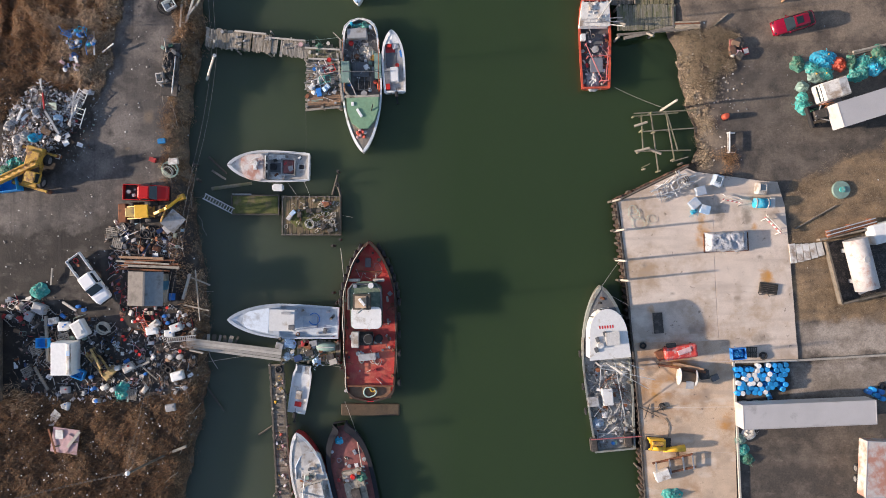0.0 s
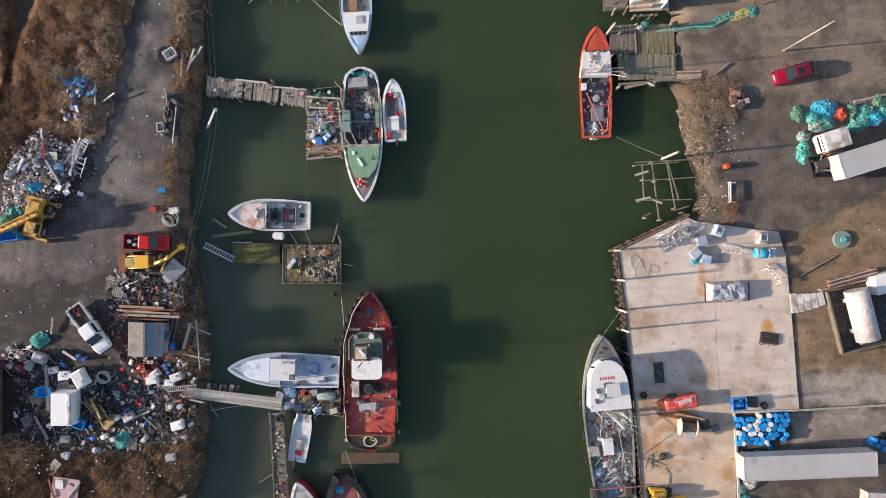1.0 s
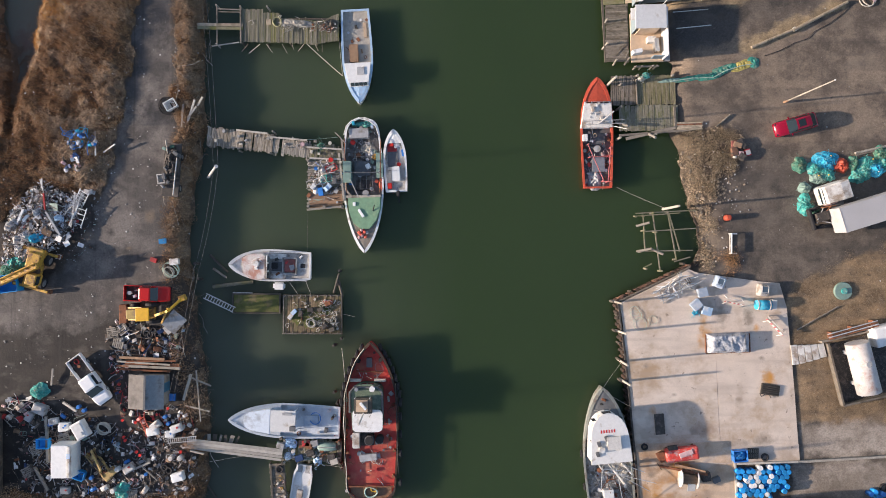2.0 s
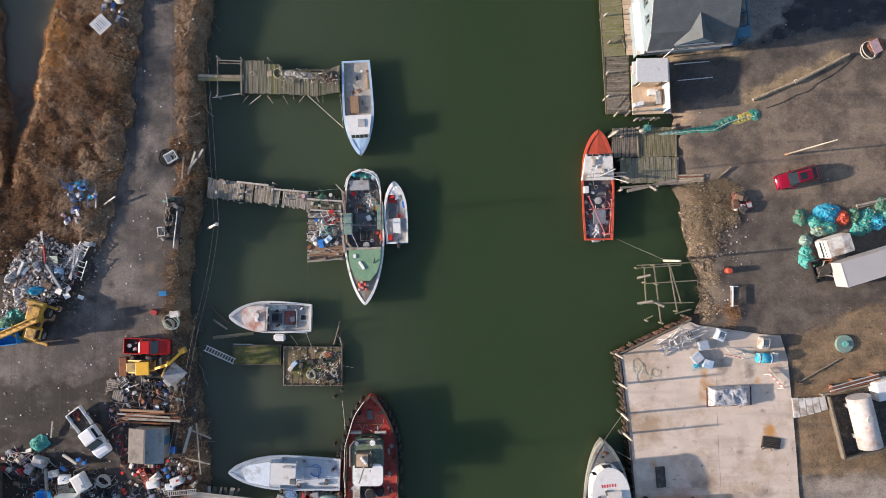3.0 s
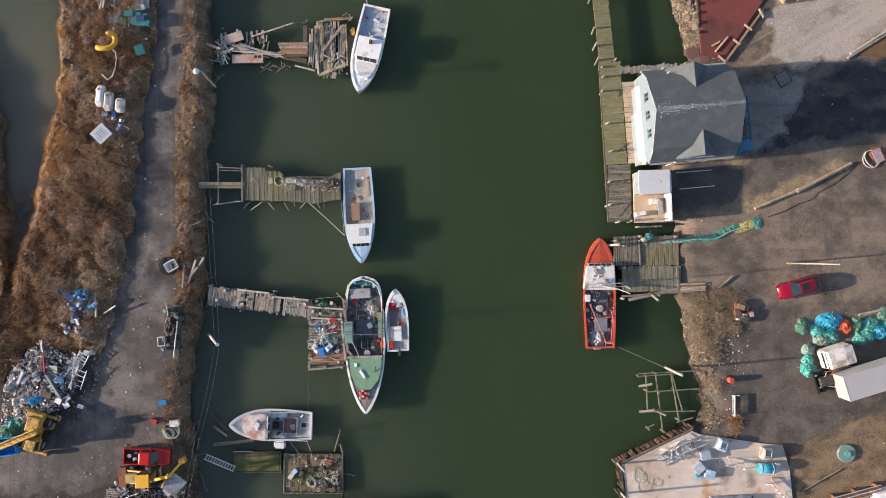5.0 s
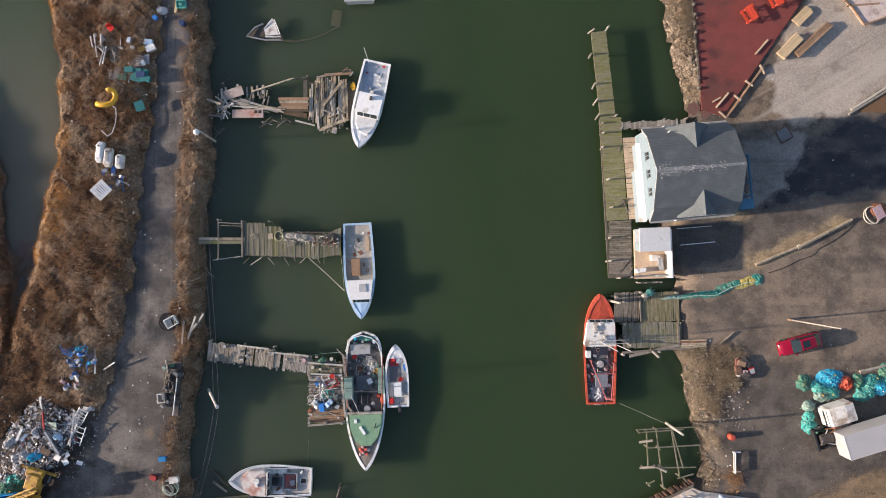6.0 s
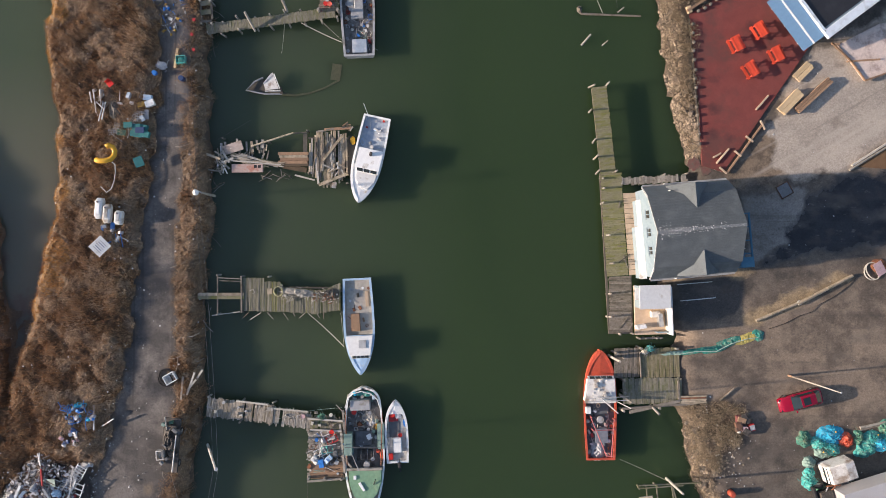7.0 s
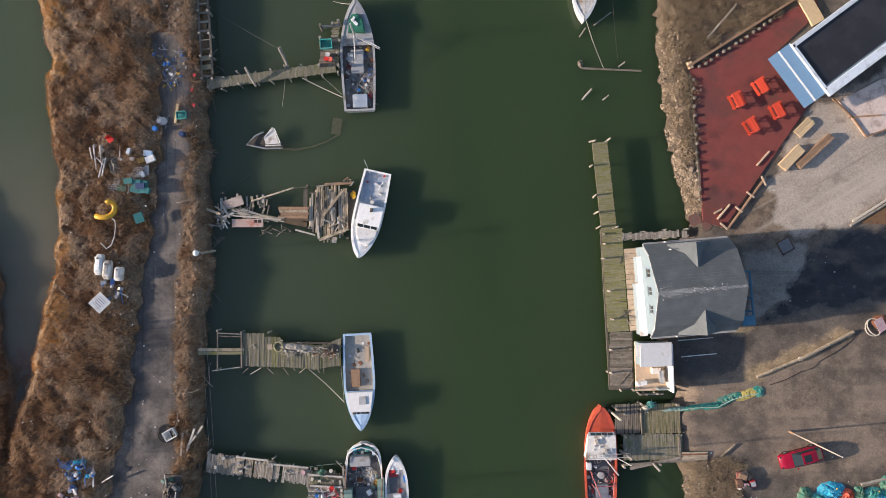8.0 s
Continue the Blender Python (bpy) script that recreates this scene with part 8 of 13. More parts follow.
def gambrel_house(centre, rz, label):
    ob = thing("house", centre, rz, 0, label, "house")
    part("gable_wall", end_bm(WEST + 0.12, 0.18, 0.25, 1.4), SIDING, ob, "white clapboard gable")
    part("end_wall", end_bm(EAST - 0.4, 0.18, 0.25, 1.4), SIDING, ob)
    for i in range(22):
        z = 1.7 + i * 0.28
        w = EAVE[0] - 0.27 if z < EAVE[1] else (KNEE[0] - (z - KNEE[1]) * KNEE[0] / (PEAK[1] - KNEE[1]) if z > KNEE[1] else EAVE[0] - (z - EAVE[1]) * (EAVE[0] - KNEE[0]) / (KNEE[1] - EAVE[1])) - 0.3
        if w > 0.2:
            part("clapboard_lap", box_bm(0.025, 2 * w, 0.03, (WEST + 0.108, 0, z)), SIDING, ob)
    for s in (-1, 1):
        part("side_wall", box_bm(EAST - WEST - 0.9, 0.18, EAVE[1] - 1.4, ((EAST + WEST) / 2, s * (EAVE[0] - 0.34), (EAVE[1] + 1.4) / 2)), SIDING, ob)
        part("upper_slope", slope_bm([(WEST, 0, PEAK[1]), (EAST - 0.15, 0, PEAK[1]), (EAST, s * KNEE[0], KNEE[1]), (WEST, s * KNEE[0], KNEE[1])]), SHINGLE, ob, "grey shingle upper roof slope")
        part("lower_slope", slope_bm([(WEST, s * KNEE[0], KNEE[1] - 0.003), (EAST, s * KNEE[0], KNEE[1] - 0.003), (EAST, s * EAVE[0], EAVE[1]), (WEST, s * EAVE[0], EAVE[1])]), SHINGLE, ob, "steep grey shingle lower roof slope")
        part("fascia", box_bm(EAST - WEST - 0.1, 0.05, 0.16, ((EAST + WEST) / 2, s * (EAVE[0] + 0.03), EAVE[1] - 0.03)), GREY, ob)
        part("gutter", bar_bm((WEST + 0.1, s * (EAVE[0] + 0.12), EAVE[1] + 0.02), (EAST - 0.1, s * (EAVE[0] + 0.12), EAVE[1] - 0.02), 0.06, 8), GREY, ob)
        for (y0, z0), (y1, z1) in ((PEAK, KNEE), (KNEE, EAVE)):
            part("rake_board", beam_bm((WEST + 0.03, s * y0, z0 - 0.02), (WEST + 0.03, s * y1, z1 - 0.02), 0.06, 0.16), WHITE, ob)
        # shingle courses, drawn by their butts
        for k in range(1, 12):
            y = KNEE[0] * k / 12
            part("shingle_course", box_bm(EAST - WEST - 0.1, 0.02, 0.02, ((EAST + WEST) / 2 - 0.05, s * y, roof_z(y) + 0.118)), SHINGLE, ob)
    part("ridge_cap", box_bm(EAST - WEST - 0.2, 0.26, 0.06, ((EAST + WEST) / 2 - 0.08, 0, PEAK[1] + 0.10), 0, 0.02), RIDGE, ob, "weathered ridge cap")
    # gull droppings spread from the ridge
    r = random.Random(8)
    bm = bmesh.new()
    for _ in range(230):
        x = WEST + 0.15 + abs(r.gauss(0, 0.42)) * 8.0
        if x > EAST - 1.6:
            continue
        y = r.gauss(0, 0.16 + 0.14 * (x < -3.2))
        sz = r.uniform(0.025, 0.075)
        z = PEAK[1] - abs(y) * 0.65 + (0.142 if abs(y) < 0.14 else 0.126)
        box_bm(sz * r.uniform(0.8, 2), sz, 0.012, (x, y, z), r.uniform(0, 180), 0, bm)
    part("droppings", bm, DROPPINGS, ob, "white gull droppings along the ridge")
    return ob


house = gambrel_house((23.95, 40.15), 5.4, "white house with grey gambrel shingle roof")
# window trio in the water-side gable: frame and four panes each
for y in (-1.72, 0.05, 1.8):
    fr_ = part("window", box_bm(0.08, 0.80, 1.14, (WEST + 0.11, y, 5.3), 0, 0.02), SIDING, house)
    for dy in (-0.2, 0.2):
        for dz in (-0.27, 0.27):
            part("pane", box_bm(0.03, 0.33, 0.47, (WEST + 0.065, y + dy, 5.3 + dz)), GLASS, fr_)
    part("sill", box_bm(0.14, 1.0, 0.06, (WEST + 0.07, y, 4.68)), SIDING, fr_)
# a dormer breaks each lower slope
for s, x0, w_ in ((1, -0.35, 2.05), (-1, -0.05, 2.0)):
    top, foot, front = 7.0, 4.75, EAVE[0] - 0.12
    for side in (-1, 1):
        part("dormer_roof", slope_bm([(x0, s * 1.7, top), (x0, s * front, top), (x0 + side * w_, s * front, foot), (x0 + side * w_, s * 1.7, foot)], 0.1, 0.04), SHINGLE, house, "shingled dormer roof slope")
    bm = bmesh.new()
    a = [bm.verts.new(p) for p in ((x0 - w_ * 0.92, s * (front - 0.16), foot - 0.3), (x0 + w_ * 0.92, s * (front - 0.16), foot - 0.3), (x0 + w_ * 0.92, s * (front - 0.16), foot), (x0, s * (front - 0.16), top - 0.08), (x0 - w_ * 0.92, s * (front - 0.16), foot))]
    c = [bm.verts.new((p.co.x, p.co.y - s * 0.12, p.co.z)) for p in a]
    bm.faces.new(a), bm.faces.new(c[::-1])
    for i in range(5):
        bm.faces.new((a[i], a[(i + 1) % 5], c[(i + 1) % 5], c[i]))
    bmesh.ops.recalc_face_normals(bm, faces=bm.faces[:])
    part("dormer_wall", bm, SIDING, house)
    part("dormer_trim", box_bm(w_ * 1.9, 0.1, 0.1, (x0, s * (front - 0.05), foot - 0.1), 0, 0.02), WHITE, house)
    part("downpipe", bar_bm((x0 - w_ - 0.1, s * (EAVE[0] + 0.1), 1.5), (x0 - w_ - 0.1, s * (EAVE[0] + 0.1), 4.7), 0.05, 8), WHITE, house)
part("vent_pipe", bar_bm((-2.4, 3.9, 5.2), (-2.4, 3.9, 6.0), 0.05, 8), WHITE, house)
# lower lean-to at the gable, white roof stepped in two lengths
for y0, y1, dx in ((-4.5, 0.75, 0.62), (0.75, 3.4, 0.32)):
    part("lean_to_roof", slope_bm([(WEST + 0.1, y0, 3.0), (WEST + 0.1, y1, 3.0), (WEST - dx, y1, 2.88), (WEST - dx, y0, 2.88)], 0.05, 0.04), WHITE, house, "narrow white lean-to roof")
    part("lean_to_wall", box_bm(0.1, y1 - y0 - 0.1, 1.5, (WEST - dx + 0.12, (y0 + y1) / 2, 2.03)), SIDING, house)
# blue porch frame on the yard side
PX0, PX1, PY0, PY1 = EAST - 0.3, 5.5, -4.15, 1.1
part("porch_deck", box_bm(PX1 - PX0, PY1 - PY0, 0.2, ((PX0 + PX1) / 2, (PY0 + PY1) / 2, 1.7), 0, 0.02), BLUE_TRIM, house, "blue painted porch deck")
for y in (PY0, -2.85, -1.55, -0.2, PY1):
    part("porch_post", box_bm(0.12, 0.12, 3.0, (PX1 - 0.06, y, 3.0)), BLUE_TRIM, house)
    part("porch_rafter", box_bm(PX1 - PX0, 0.09, 0.14, ((PX0 + PX1) / 2, y, 4.55)), BLUE_TRIM, house)
part("porch_plate", box_bm(0.16, PY1 - PY0 + 0.1, 0.16, (PX1 - 0.06, (PY0 + PY1) / 2, 4.66)), BLUE_TRIM, house)
part("porch_rail", box_bm(0.1, PY1 - PY0, 0.1, (PX1 - 0.06, (PY0 + PY1) / 2, 2.7)), BLUE_TRIM, house)
part("porch_roof", box_bm(1.3, 0.95, 0.07, (PX1 - 0.62, PY0 + 0.5, 4.78), 0, 0.01), BLUE_TRIM, house, "boarded blue porch roof bay")

# ---- open shack beside it ----
sh = thing("shack", (20.7, 32.11), 2.0, 0, "small half-roofed plywood shack with white roof", "shack")
part("floor", box_bm(4.0, 5.0, 0.3, (0.0, -0.1, 1.45), 0, 0.02), PLY, sh, "bare plywood floor")
part("roof", box_bm(3.7, 2.35, 0.14, (-0.25, 1.35, 3.9), 0, 0.02, tilt=(0, 2, 0)), WHITE, sh, "flat white roof")
part("eave_roof", box_bm(1.1, 1.2, 0.1, (-1.95, 1.7, 3.6), 0, 0.02), WHITE, sh)
part("back_wall", box_bm(3.4, 0.1, 2.3, (-0.2, 2.35, 2.75)), SIDING, sh)
part("yard_wall", box_bm(0.12, 4.8, 2.2, (1.72, -0.1, 2.7)), WHITE, sh, "white plank wall")
part("mid_wall", box_bm(2.3, 0.1, 2.2, (-0.4, 0.2, 2.7)), PLY, sh)
part("water_wall", box_bm(0.1, 2.2, 2.2, (-1.9, 1.35, 2.7)), SIDING, sh)
part("front_wall", box_bm(1.4, 0.1, 1.3, (1.0, -2.3, 2.2)), SIDING, sh)
part("half_wall", box_bm(1.1, 0.4, 1.0, (-1.5, -1.7, 2.1), 8), WHITE, sh)
part("bench", box_bm(1.0, 0.6, 0.8, (0.3, -0.5, 2.0), 0, 0.03), WHITE_DIRTY, sh)
part("sink_unit", box_bm(0.5, 1.3, 0.9, (0.85, -1.1, 2.05), 6, 0.03), METAL, sh, "steel sink unit")
part("step", box_bm(0.9, 1.0, 0.2, (2.2, -2.1, 1.5), 0, 0.02), GREY, sh)
for x in (-1.4, -0.7, 0.6, 1.1):
    part("post", box_bm(0.14, 0.14, 2.8, (x, -3.0, 0.2)), WOOD, sh)
part("cross_beam", box_bm(3.0, 0.16, 0.2, (-0.1, -3.0, 1.25)), WOOD, sh)

sh.scale = (0.85, 1.0, 0.97)

# ---- flat-roofed building with blue awning ----
bd = thing("flat_roof_building", (37.91, 64.08), heading((33.45, 63.93), (39.57, 68.56)), 0, "low building with black flat roof and white parapet", "building")
ax0, ay0, _ = local(bd, (33.45, 63.93))
ax1, ay1, _ = local(bd, (36.81, 59.61))
W_ = abs(ay1 - ay0)
cx0 = (ax0 + ax1) / 2
cy0 = (ay0 + ay1) / 2
Lb = 16.0
part("wall", box_bm(Lb, W_, 2.8, (cx0 + Lb / 2, cy0, 2.8)), SIDING, bd)
part("roof", box_bm(Lb - 0.5, W_ - 0.7, 0.1, (cx0 + Lb / 2, cy0, 4.2)), ROOF_BLACK, bd, "black membrane roof")
part("parapet", box_bm(Lb, 0.42, 0.4, (cx0 + Lb / 2, cy0 + W_ / 2 - 0.1, 4.25), 0, 0.03), BLUE_WHITE, bd, "white parapet")
part("parapet", box_bm(Lb, 0.9, 0.4, (cx0 + Lb / 2, cy0 - W_ / 2 - 0.3, 4.25), 0, 0.03), BLUE_WHITE, bd, "white parapet")
part("parapet", box_bm(0.3, W_, 0.4, (cx0 + 0.1, cy0, 4.25), 0, 0.03), BLUE_WHITE, bd)
part("awning", box_bm(1.1, W_ + 0.6, 0.08, (cx0 - 0.55, cy0, 3.95), 0, 0.01, tilt=(0, -14, 0)), AWNING, bd, "blue metal awning")
part("awning", box_bm(1.1, W_ + 0.6, 0.08, (cx0 - 1.75, cy0, 3.62), 0, 0.01, tilt=(0, -14, 0)), AWNING, bd, "blue metal awning")
part("awning_seam", box_bm(0.16, W_ + 0.6, 0.06, (cx0 - 1.15, cy0, 3.84)), WHITE, bd)
part("awning_seam", box_bm(0.14, W_ + 0.6, 0.06, (cx0 + 0.02, cy0, 4.12)), WHITE, bd)
for y in (-W_ / 2, 0, W_ / 2):
    part("awning_post", box_bm(0.12, 0.12, 2.2, (cx0 - 1.2, cy0 + y * 0.8, 2.4)), WHITE, bd)


# ---- red terrace with picnic tables ----
tr = thing("terrace", (30.73, 57.85), 0, 0, "dark red paved terrace with timber edging", "terrace", kind="structure")
slab("paving", [(24.45, 62.17), (37.13, 69.92), (37.71, 68.31), (32.76, 63.64), (36.7, 58.94), (27.99, 46.07), (25.8, 46.74), (25.54, 52.03), (24.94, 57.79)], 1.2, 1.55, BRICK_RED, tr)
for a_, c_ in ([(24.17, 62.47), (35.78, 69.97)],):
    part("edge_wall", beam_bm(local(tr, a_, 1.6), local(tr, c_, 1.6), 0.25, 0.5), WOOD_BROWN, tr)
part("corner_box", box_bm(0.45, 0.7, 0.5, (*local(tr, (24.38, 62.62))[:2], 1.55), 20, 0.03), LUMBER, tr)
part("ramp", box_bm(1.4, 3.0, 0.3, (*local(tr, (36.71, 68.37))[:2], 1.6), 30, 0.02), LUMBER, tr, "fresh timber ramp")
for a_, c_ in ([(28.32, 46.01), (30.61, 49.19)], [(30.61, 49.19), (31.98, 51.05)]):
    part("edge_timber", beam_bm(local(tr, a_, 1.6), local(tr, c_, 1.6), 0.18, 0.2), WOOD_BROWN, tr)
for q0, q1 in ([(27.24, 46.98), (28.5, 48.48)], [(26.89, 47.55), (27.69, 48.01)], [(27.53, 46.58), (28.28, 45.95)], [(29.07, 48.25), (29.77, 47.69)], [(30.22, 49.76), (30.97, 49.19)], [(31.7, 51.38), (32.17, 50.46)], [(31.24, 52.47), (32.5, 53.92)]):
    L_ = dist(q0, q1)
    solid("timber_block", box_bm(L_, 0.17, 0.18, (L_ / 2, 0, 0.09), 0, 0.02), PLY, q0, heading(q0, q1), 1.56, "short new timber block", "timber", "timber blocks")


solid("edge_board", beam_bm((0, 0, 0.1), (dist((24.4, 61.7), (25.5, 49.4)), 0, 0.1), 0.08, 0.14), WOOD_DARK, (24.4, 61.7), heading((24.4, 61.7), (25.5, 49.4)), 1.5, "dark timber board along the terrace edge", "board", "", "structure")


def picnic_table(q, rz):
    ob = thing("picnic_table", q, rz, 1.55, "bright orange-red painted picnic table", "table", "picnic tables on the terrace")
    for i in range(5):
        part("top_board", box_bm(1.55, 0.15, 0.04, (0, -0.32 + i * 0.16, 0.75)), ORANGE_TABLE, ob)
    for sgn in (-1, 1):
        part("bench", box_bm(1.55, 0.26, 0.04, (0, sgn * 0.62, 0.45)), ORANGE_TABLE, ob)
        part("brace", box_bm(0.05, 1.6, 0.1, (sgn * 0.6, 0, 0.4)), ORANGE_TABLE, ob)
        for s2 in (-1, 1):
            part("leg", beam_bm((sgn * 0.6, s2 * 0.62, 0), (sgn * 0.6, s2 * 0.25, 0.73), 0.1, 0.05), ORANGE_TABLE, ob)
    return ob


table = picnic_table((29.03, 59.04), 118)
for q, a in zip([(31.43, 60.49), (33.16, 58.04), (30.53, 56.47)], (122, 118, 122)):
    copy_thing(table, pose(*q, 1.55, 0, 0, a))


# ---- vehicles ----
def wheel(parent, x, y, r=0.36, w=0.24):
    t_ = part("tyre", tyre_bm(r, w, (x, y, r), (90, 0, 0), 0.6), BLACK, parent)
    part("rim", cyl_bm(r * 0.6, w * 0.7, (x, y, r), 14, None, (90, 0, 0)), METAL, t_)
    return t_


def shaped_bm(sections, bm=None):
    """A body lofted through sections (x, half width low, half width high, z low, z high)."""
    bm = bm or bmesh.new()
    prev = None
    for x, wl, wh, z0, z1 in sections:
        c = min(0.12, wh * 0.3)
        ring = [bm.verts.new(p) for p in ((x, -wl, z0), (x, -wh, z1 - c * 0.7), (x, -wh + c, z1), (x, wh - c, z1), (x, wh, z1 - c * 0.7), (x, wl, z0))]
        if prev:
            for k in range(6):
                bm.faces.new((prev[k], ring[k], ring[(k + 1) % 6], prev[(k + 1) % 6]))
        else:
            bm.faces.new(ring)
        prev = ring
    bm.faces.new(prev)
    bmesh.ops.recalc_face_normals(bm, faces=bm.faces[:])
    return bm


def pickup(q, rz, z, L, paint, label, ahead=0.0, wide=1.0):
    """Pickup truck, nose along +x: body, cab, glass, open bed, wheels."""
    ob = thing("pickup_truck", q, rz, z, label, "truck")
    ob.matrix_basis = ob.matrix_basis @ Matrix.Diagonal((1, wide, 1, 1))
    h = L / 2
    k = h * ahead                              # how far the cab sits forward
    bed = h * 0.66 + k
    part("bonnet", shaped_bm([(h * 0.40 + k, 0.92, 0.90, 0.45, 1.12), (h * 0.66 + k * 0.6, 0.93, 0.90, 0.4, 1.12), (h * 0.9, 0.90, 0.84, 0.4, 1.02), (h, 0.80, 0.72, 0.45, 0.86)]), paint, ob)
    part("cab_base", box_bm(h * 0.72, 1.86, 0.7, (h * 0.06 + k, 0, 0.8), 0, 0.05), paint, ob)
    part("cab_roof", shaped_bm([(-h * 0.28 + k, 0.86, 0.70, 1.15, 1.72), (-h * 0.22 + k, 0.88, 0.74, 1.15, 1.80), (h * 0.18 + k, 0.88, 0.74, 1.15, 1.80), (h * 0.24 + k, 0.88, 0.72, 1.15, 1.74)]), paint, ob)
    bm = bmesh.new()
    vs = [bm.verts.new(p) for p in ((h * 0.235 + k, -0.70, 1.745), (h * 0.235 + k, 0.70, 1.745), (h * 0.48 + k, 0.82, 1.13), (h * 0.48 + k, -0.82, 1.13), (h * 0.20 + k, -0.70, 1.6), (h * 0.20 + k, 0.70, 1.6), (h * 0.43 + k, 0.80, 1.05), (h * 0.43 + k, -0.80, 1.05))]
    bm.faces.new(vs[:4]), bm.faces.new(vs[:3:-1])
    for i in range(4):
        bm.faces.new((vs[i], vs[(i + 1) % 4], vs[4 + (i + 1) % 4], vs[4 + i]))
    bmesh.ops.recalc_face_normals(bm, faces=bm.faces[:])
    part("windscreen", bm, GLASS, ob)
    part("rear_window", box_bm(0.04, 1.2, 0.4, (-h * 0.31 + k, 0, 1.42), 0, 0.0, tilt=(0, 12, 0)), GLASS, ob)
    for sgn in (-1, 1):
        part("side_window", box_bm(h * 0.40, 0.04, 0.36, (k, sgn * 0.83, 1.42), 0, 0, tilt=(sgn * 18, 0, 0)), GLASS, ob)
        part("bed_side", box_bm(bed, 0.08, 0.62, (-h + bed / 2, sgn * 0.88, 0.82), 0, 0.03), paint, ob)
        part("mirror", box_bm(0.12, 0.22, 0.18, (h * 0.2 + k, sgn * 1.05, 1.2), 0, 0.03), BLACK, ob)
        part("headlight", box_bm(0.08, 0.28, 0.16, (h - 0.06, sgn * 0.6, 0.72), 0, 0.03), GLASS, ob)
        for x in (h * 0.62, -h * 0.62):
            wheel(ob, x, sgn * 0.82)
    part("bed_floor", box_bm(bed, 1.70, 0.08, (-h + bed / 2, 0, 0.55)), DARK, ob, "dark bed liner")
    part("tailgate", box_bm(0.07, 1.7, 0.6, (-h + 0.04, 0, 0.83), 0, 0.03), paint, ob)
    part("bumper", box_bm(0.16, 1.75, 0.2, (h + 0.02, 0, 0.5), 0, 0.05), BLACK, ob)
    part("bumper", box_bm(0.16, 1.75, 0.2, (-h - 0.04, 0, 0.5), 0, 0.05), METAL, ob)
    return ob


WHITE_CAR = mat("white_car_paint", (0.78, 0.79, 0.80), 0.3, var=0.06, bump=0)
RED_TRUCK = mat("red_truck_paint", (0.54, 0.014, 0.012), 0.3, var=0.08, bump=0)
t1 = pickup((-35.86, -3.03), heading((-37.46, -0.91), (-34.32, -5.2)), 1.62, 5.5, WHITE_CAR, "white pickup truck with red load in its bed", 0.13, 0.9)
clutter_on(t1, 0.67, [((-37.21, -1.2), 0.7, RED), ((-36.92, -1.66), 0.5, RUST), ((-37.49, -1.2), 0.4, DARK)], 61)
t2 = pickup((-30.05, 5.7), -2, 1.62, 4.55, RED_TRUCK, "bright red pickup truck parked by the junk", 0.05, 0.86)
clutter_on(t2, 0.67, [((-31.76, 5.79), 0.7, METAL), ((-31.3, 5.45), 0.5, PAPER), ((-31.19, 6.02), 0.4, GREY)], 62)

ob = thing("car", (35.64, 22.99), 196, 1.42, "dark red hatchback car parked on the yard", "car")
part("body", shaped_bm([(-2.2, 0.78, 0.70, 0.45, 0.85), (-2.0, 0.88, 0.84, 0.3, 0.98), (-0.9, 0.90, 0.87, 0.28, 0.98), (0.6, 0.90, 0.87, 0.28, 0.95), (1.7, 0.88, 0.80, 0.3, 0.82), (2.2, 0.75, 0.60, 0.4, 0.66)]), RED_CAR, ob, "", True)
part("roof", shaped_bm([(-1.35, 0.80, 0.58, 0.95, 1.40), (-0.9, 0.82, 0.62, 0.95, 1.46), (0.2, 0.82, 0.62, 0.95, 1.45)]), RED_CAR, ob)
part("windscreen", shaped_bm([(0.2, 0.80, 0.60, 0.93, 1.43), (0.95, 0.80, 0.74, 0.90, 0.97)]), GLASS, ob)
part("rear_window", shaped_bm([(-1.95, 0.76, 0.70, 0.93, 1.0), (-1.36, 0.79, 0.57, 0.95, 1.38)]), GLASS, ob)
part("sunroof", box_bm(0.7, 0.8, 0.02, (-0.35, 0, 1.468)), GLASS, ob)
for sgn in (-1, 1):
    part("headlight", box_bm(0.2, 0.2, 0.1, (2.0, sgn * 0.58, 0.68), 0, 0.03), GLASS, ob)
    part("mirror", box_bm(0.12, 0.2, 0.12, (0.7, sgn * 0.98, 1.0), 0, 0.03), RED_CAR, ob)
    part("side_window", box_bm(1.5, 0.03, 0.3, (-0.4, sgn * 0.75, 1.18), 0, 0, tilt=(sgn * 22, 0, 0)), GLASS, ob)
    for x in (-1.35, 1.35):
        wheel(ob, x, sgn * 0.82, 0.31, 0.2)
ob.scale = (1.0, 0.9, 1.0)


def semi_trailer(name, q, rz, L, W, z0, z1, label, cab=False):
    ob = thing(name, q, rz, 1.42, label, "trailer")
    part("box", box_bm(L, W, z1 - z0, (0, 0, (z0 + z1) / 2), 0, 0.05), TRAILER, ob, "ribbed white trailer box")
    for sgn in (-1, 1):
        part("roof_rail", box_bm(L + 0.02, 0.1, 0.08, (0, sgn * (W / 2 - 0.04), z1 - 0.02), 0, 0.02), TRAILER, ob)
        part("end_rail", box_bm(0.1, W - 0.2, 0.08, (sgn * (L / 2 - 0.04), 0, z1 - 0.02), 0, 0.02), TRAILER, ob)
        for x in (-L / 2 + 1.2, -L / 2 + 2.3):
            wheel(ob, x, sgn * (W / 2 - 0.25), 0.48, 0.4)
    part("chassis", box_bm(L - 0.3, 0.9, 0.25, (0, 0, z0 - 0.13)), DARK, ob)
    return ob


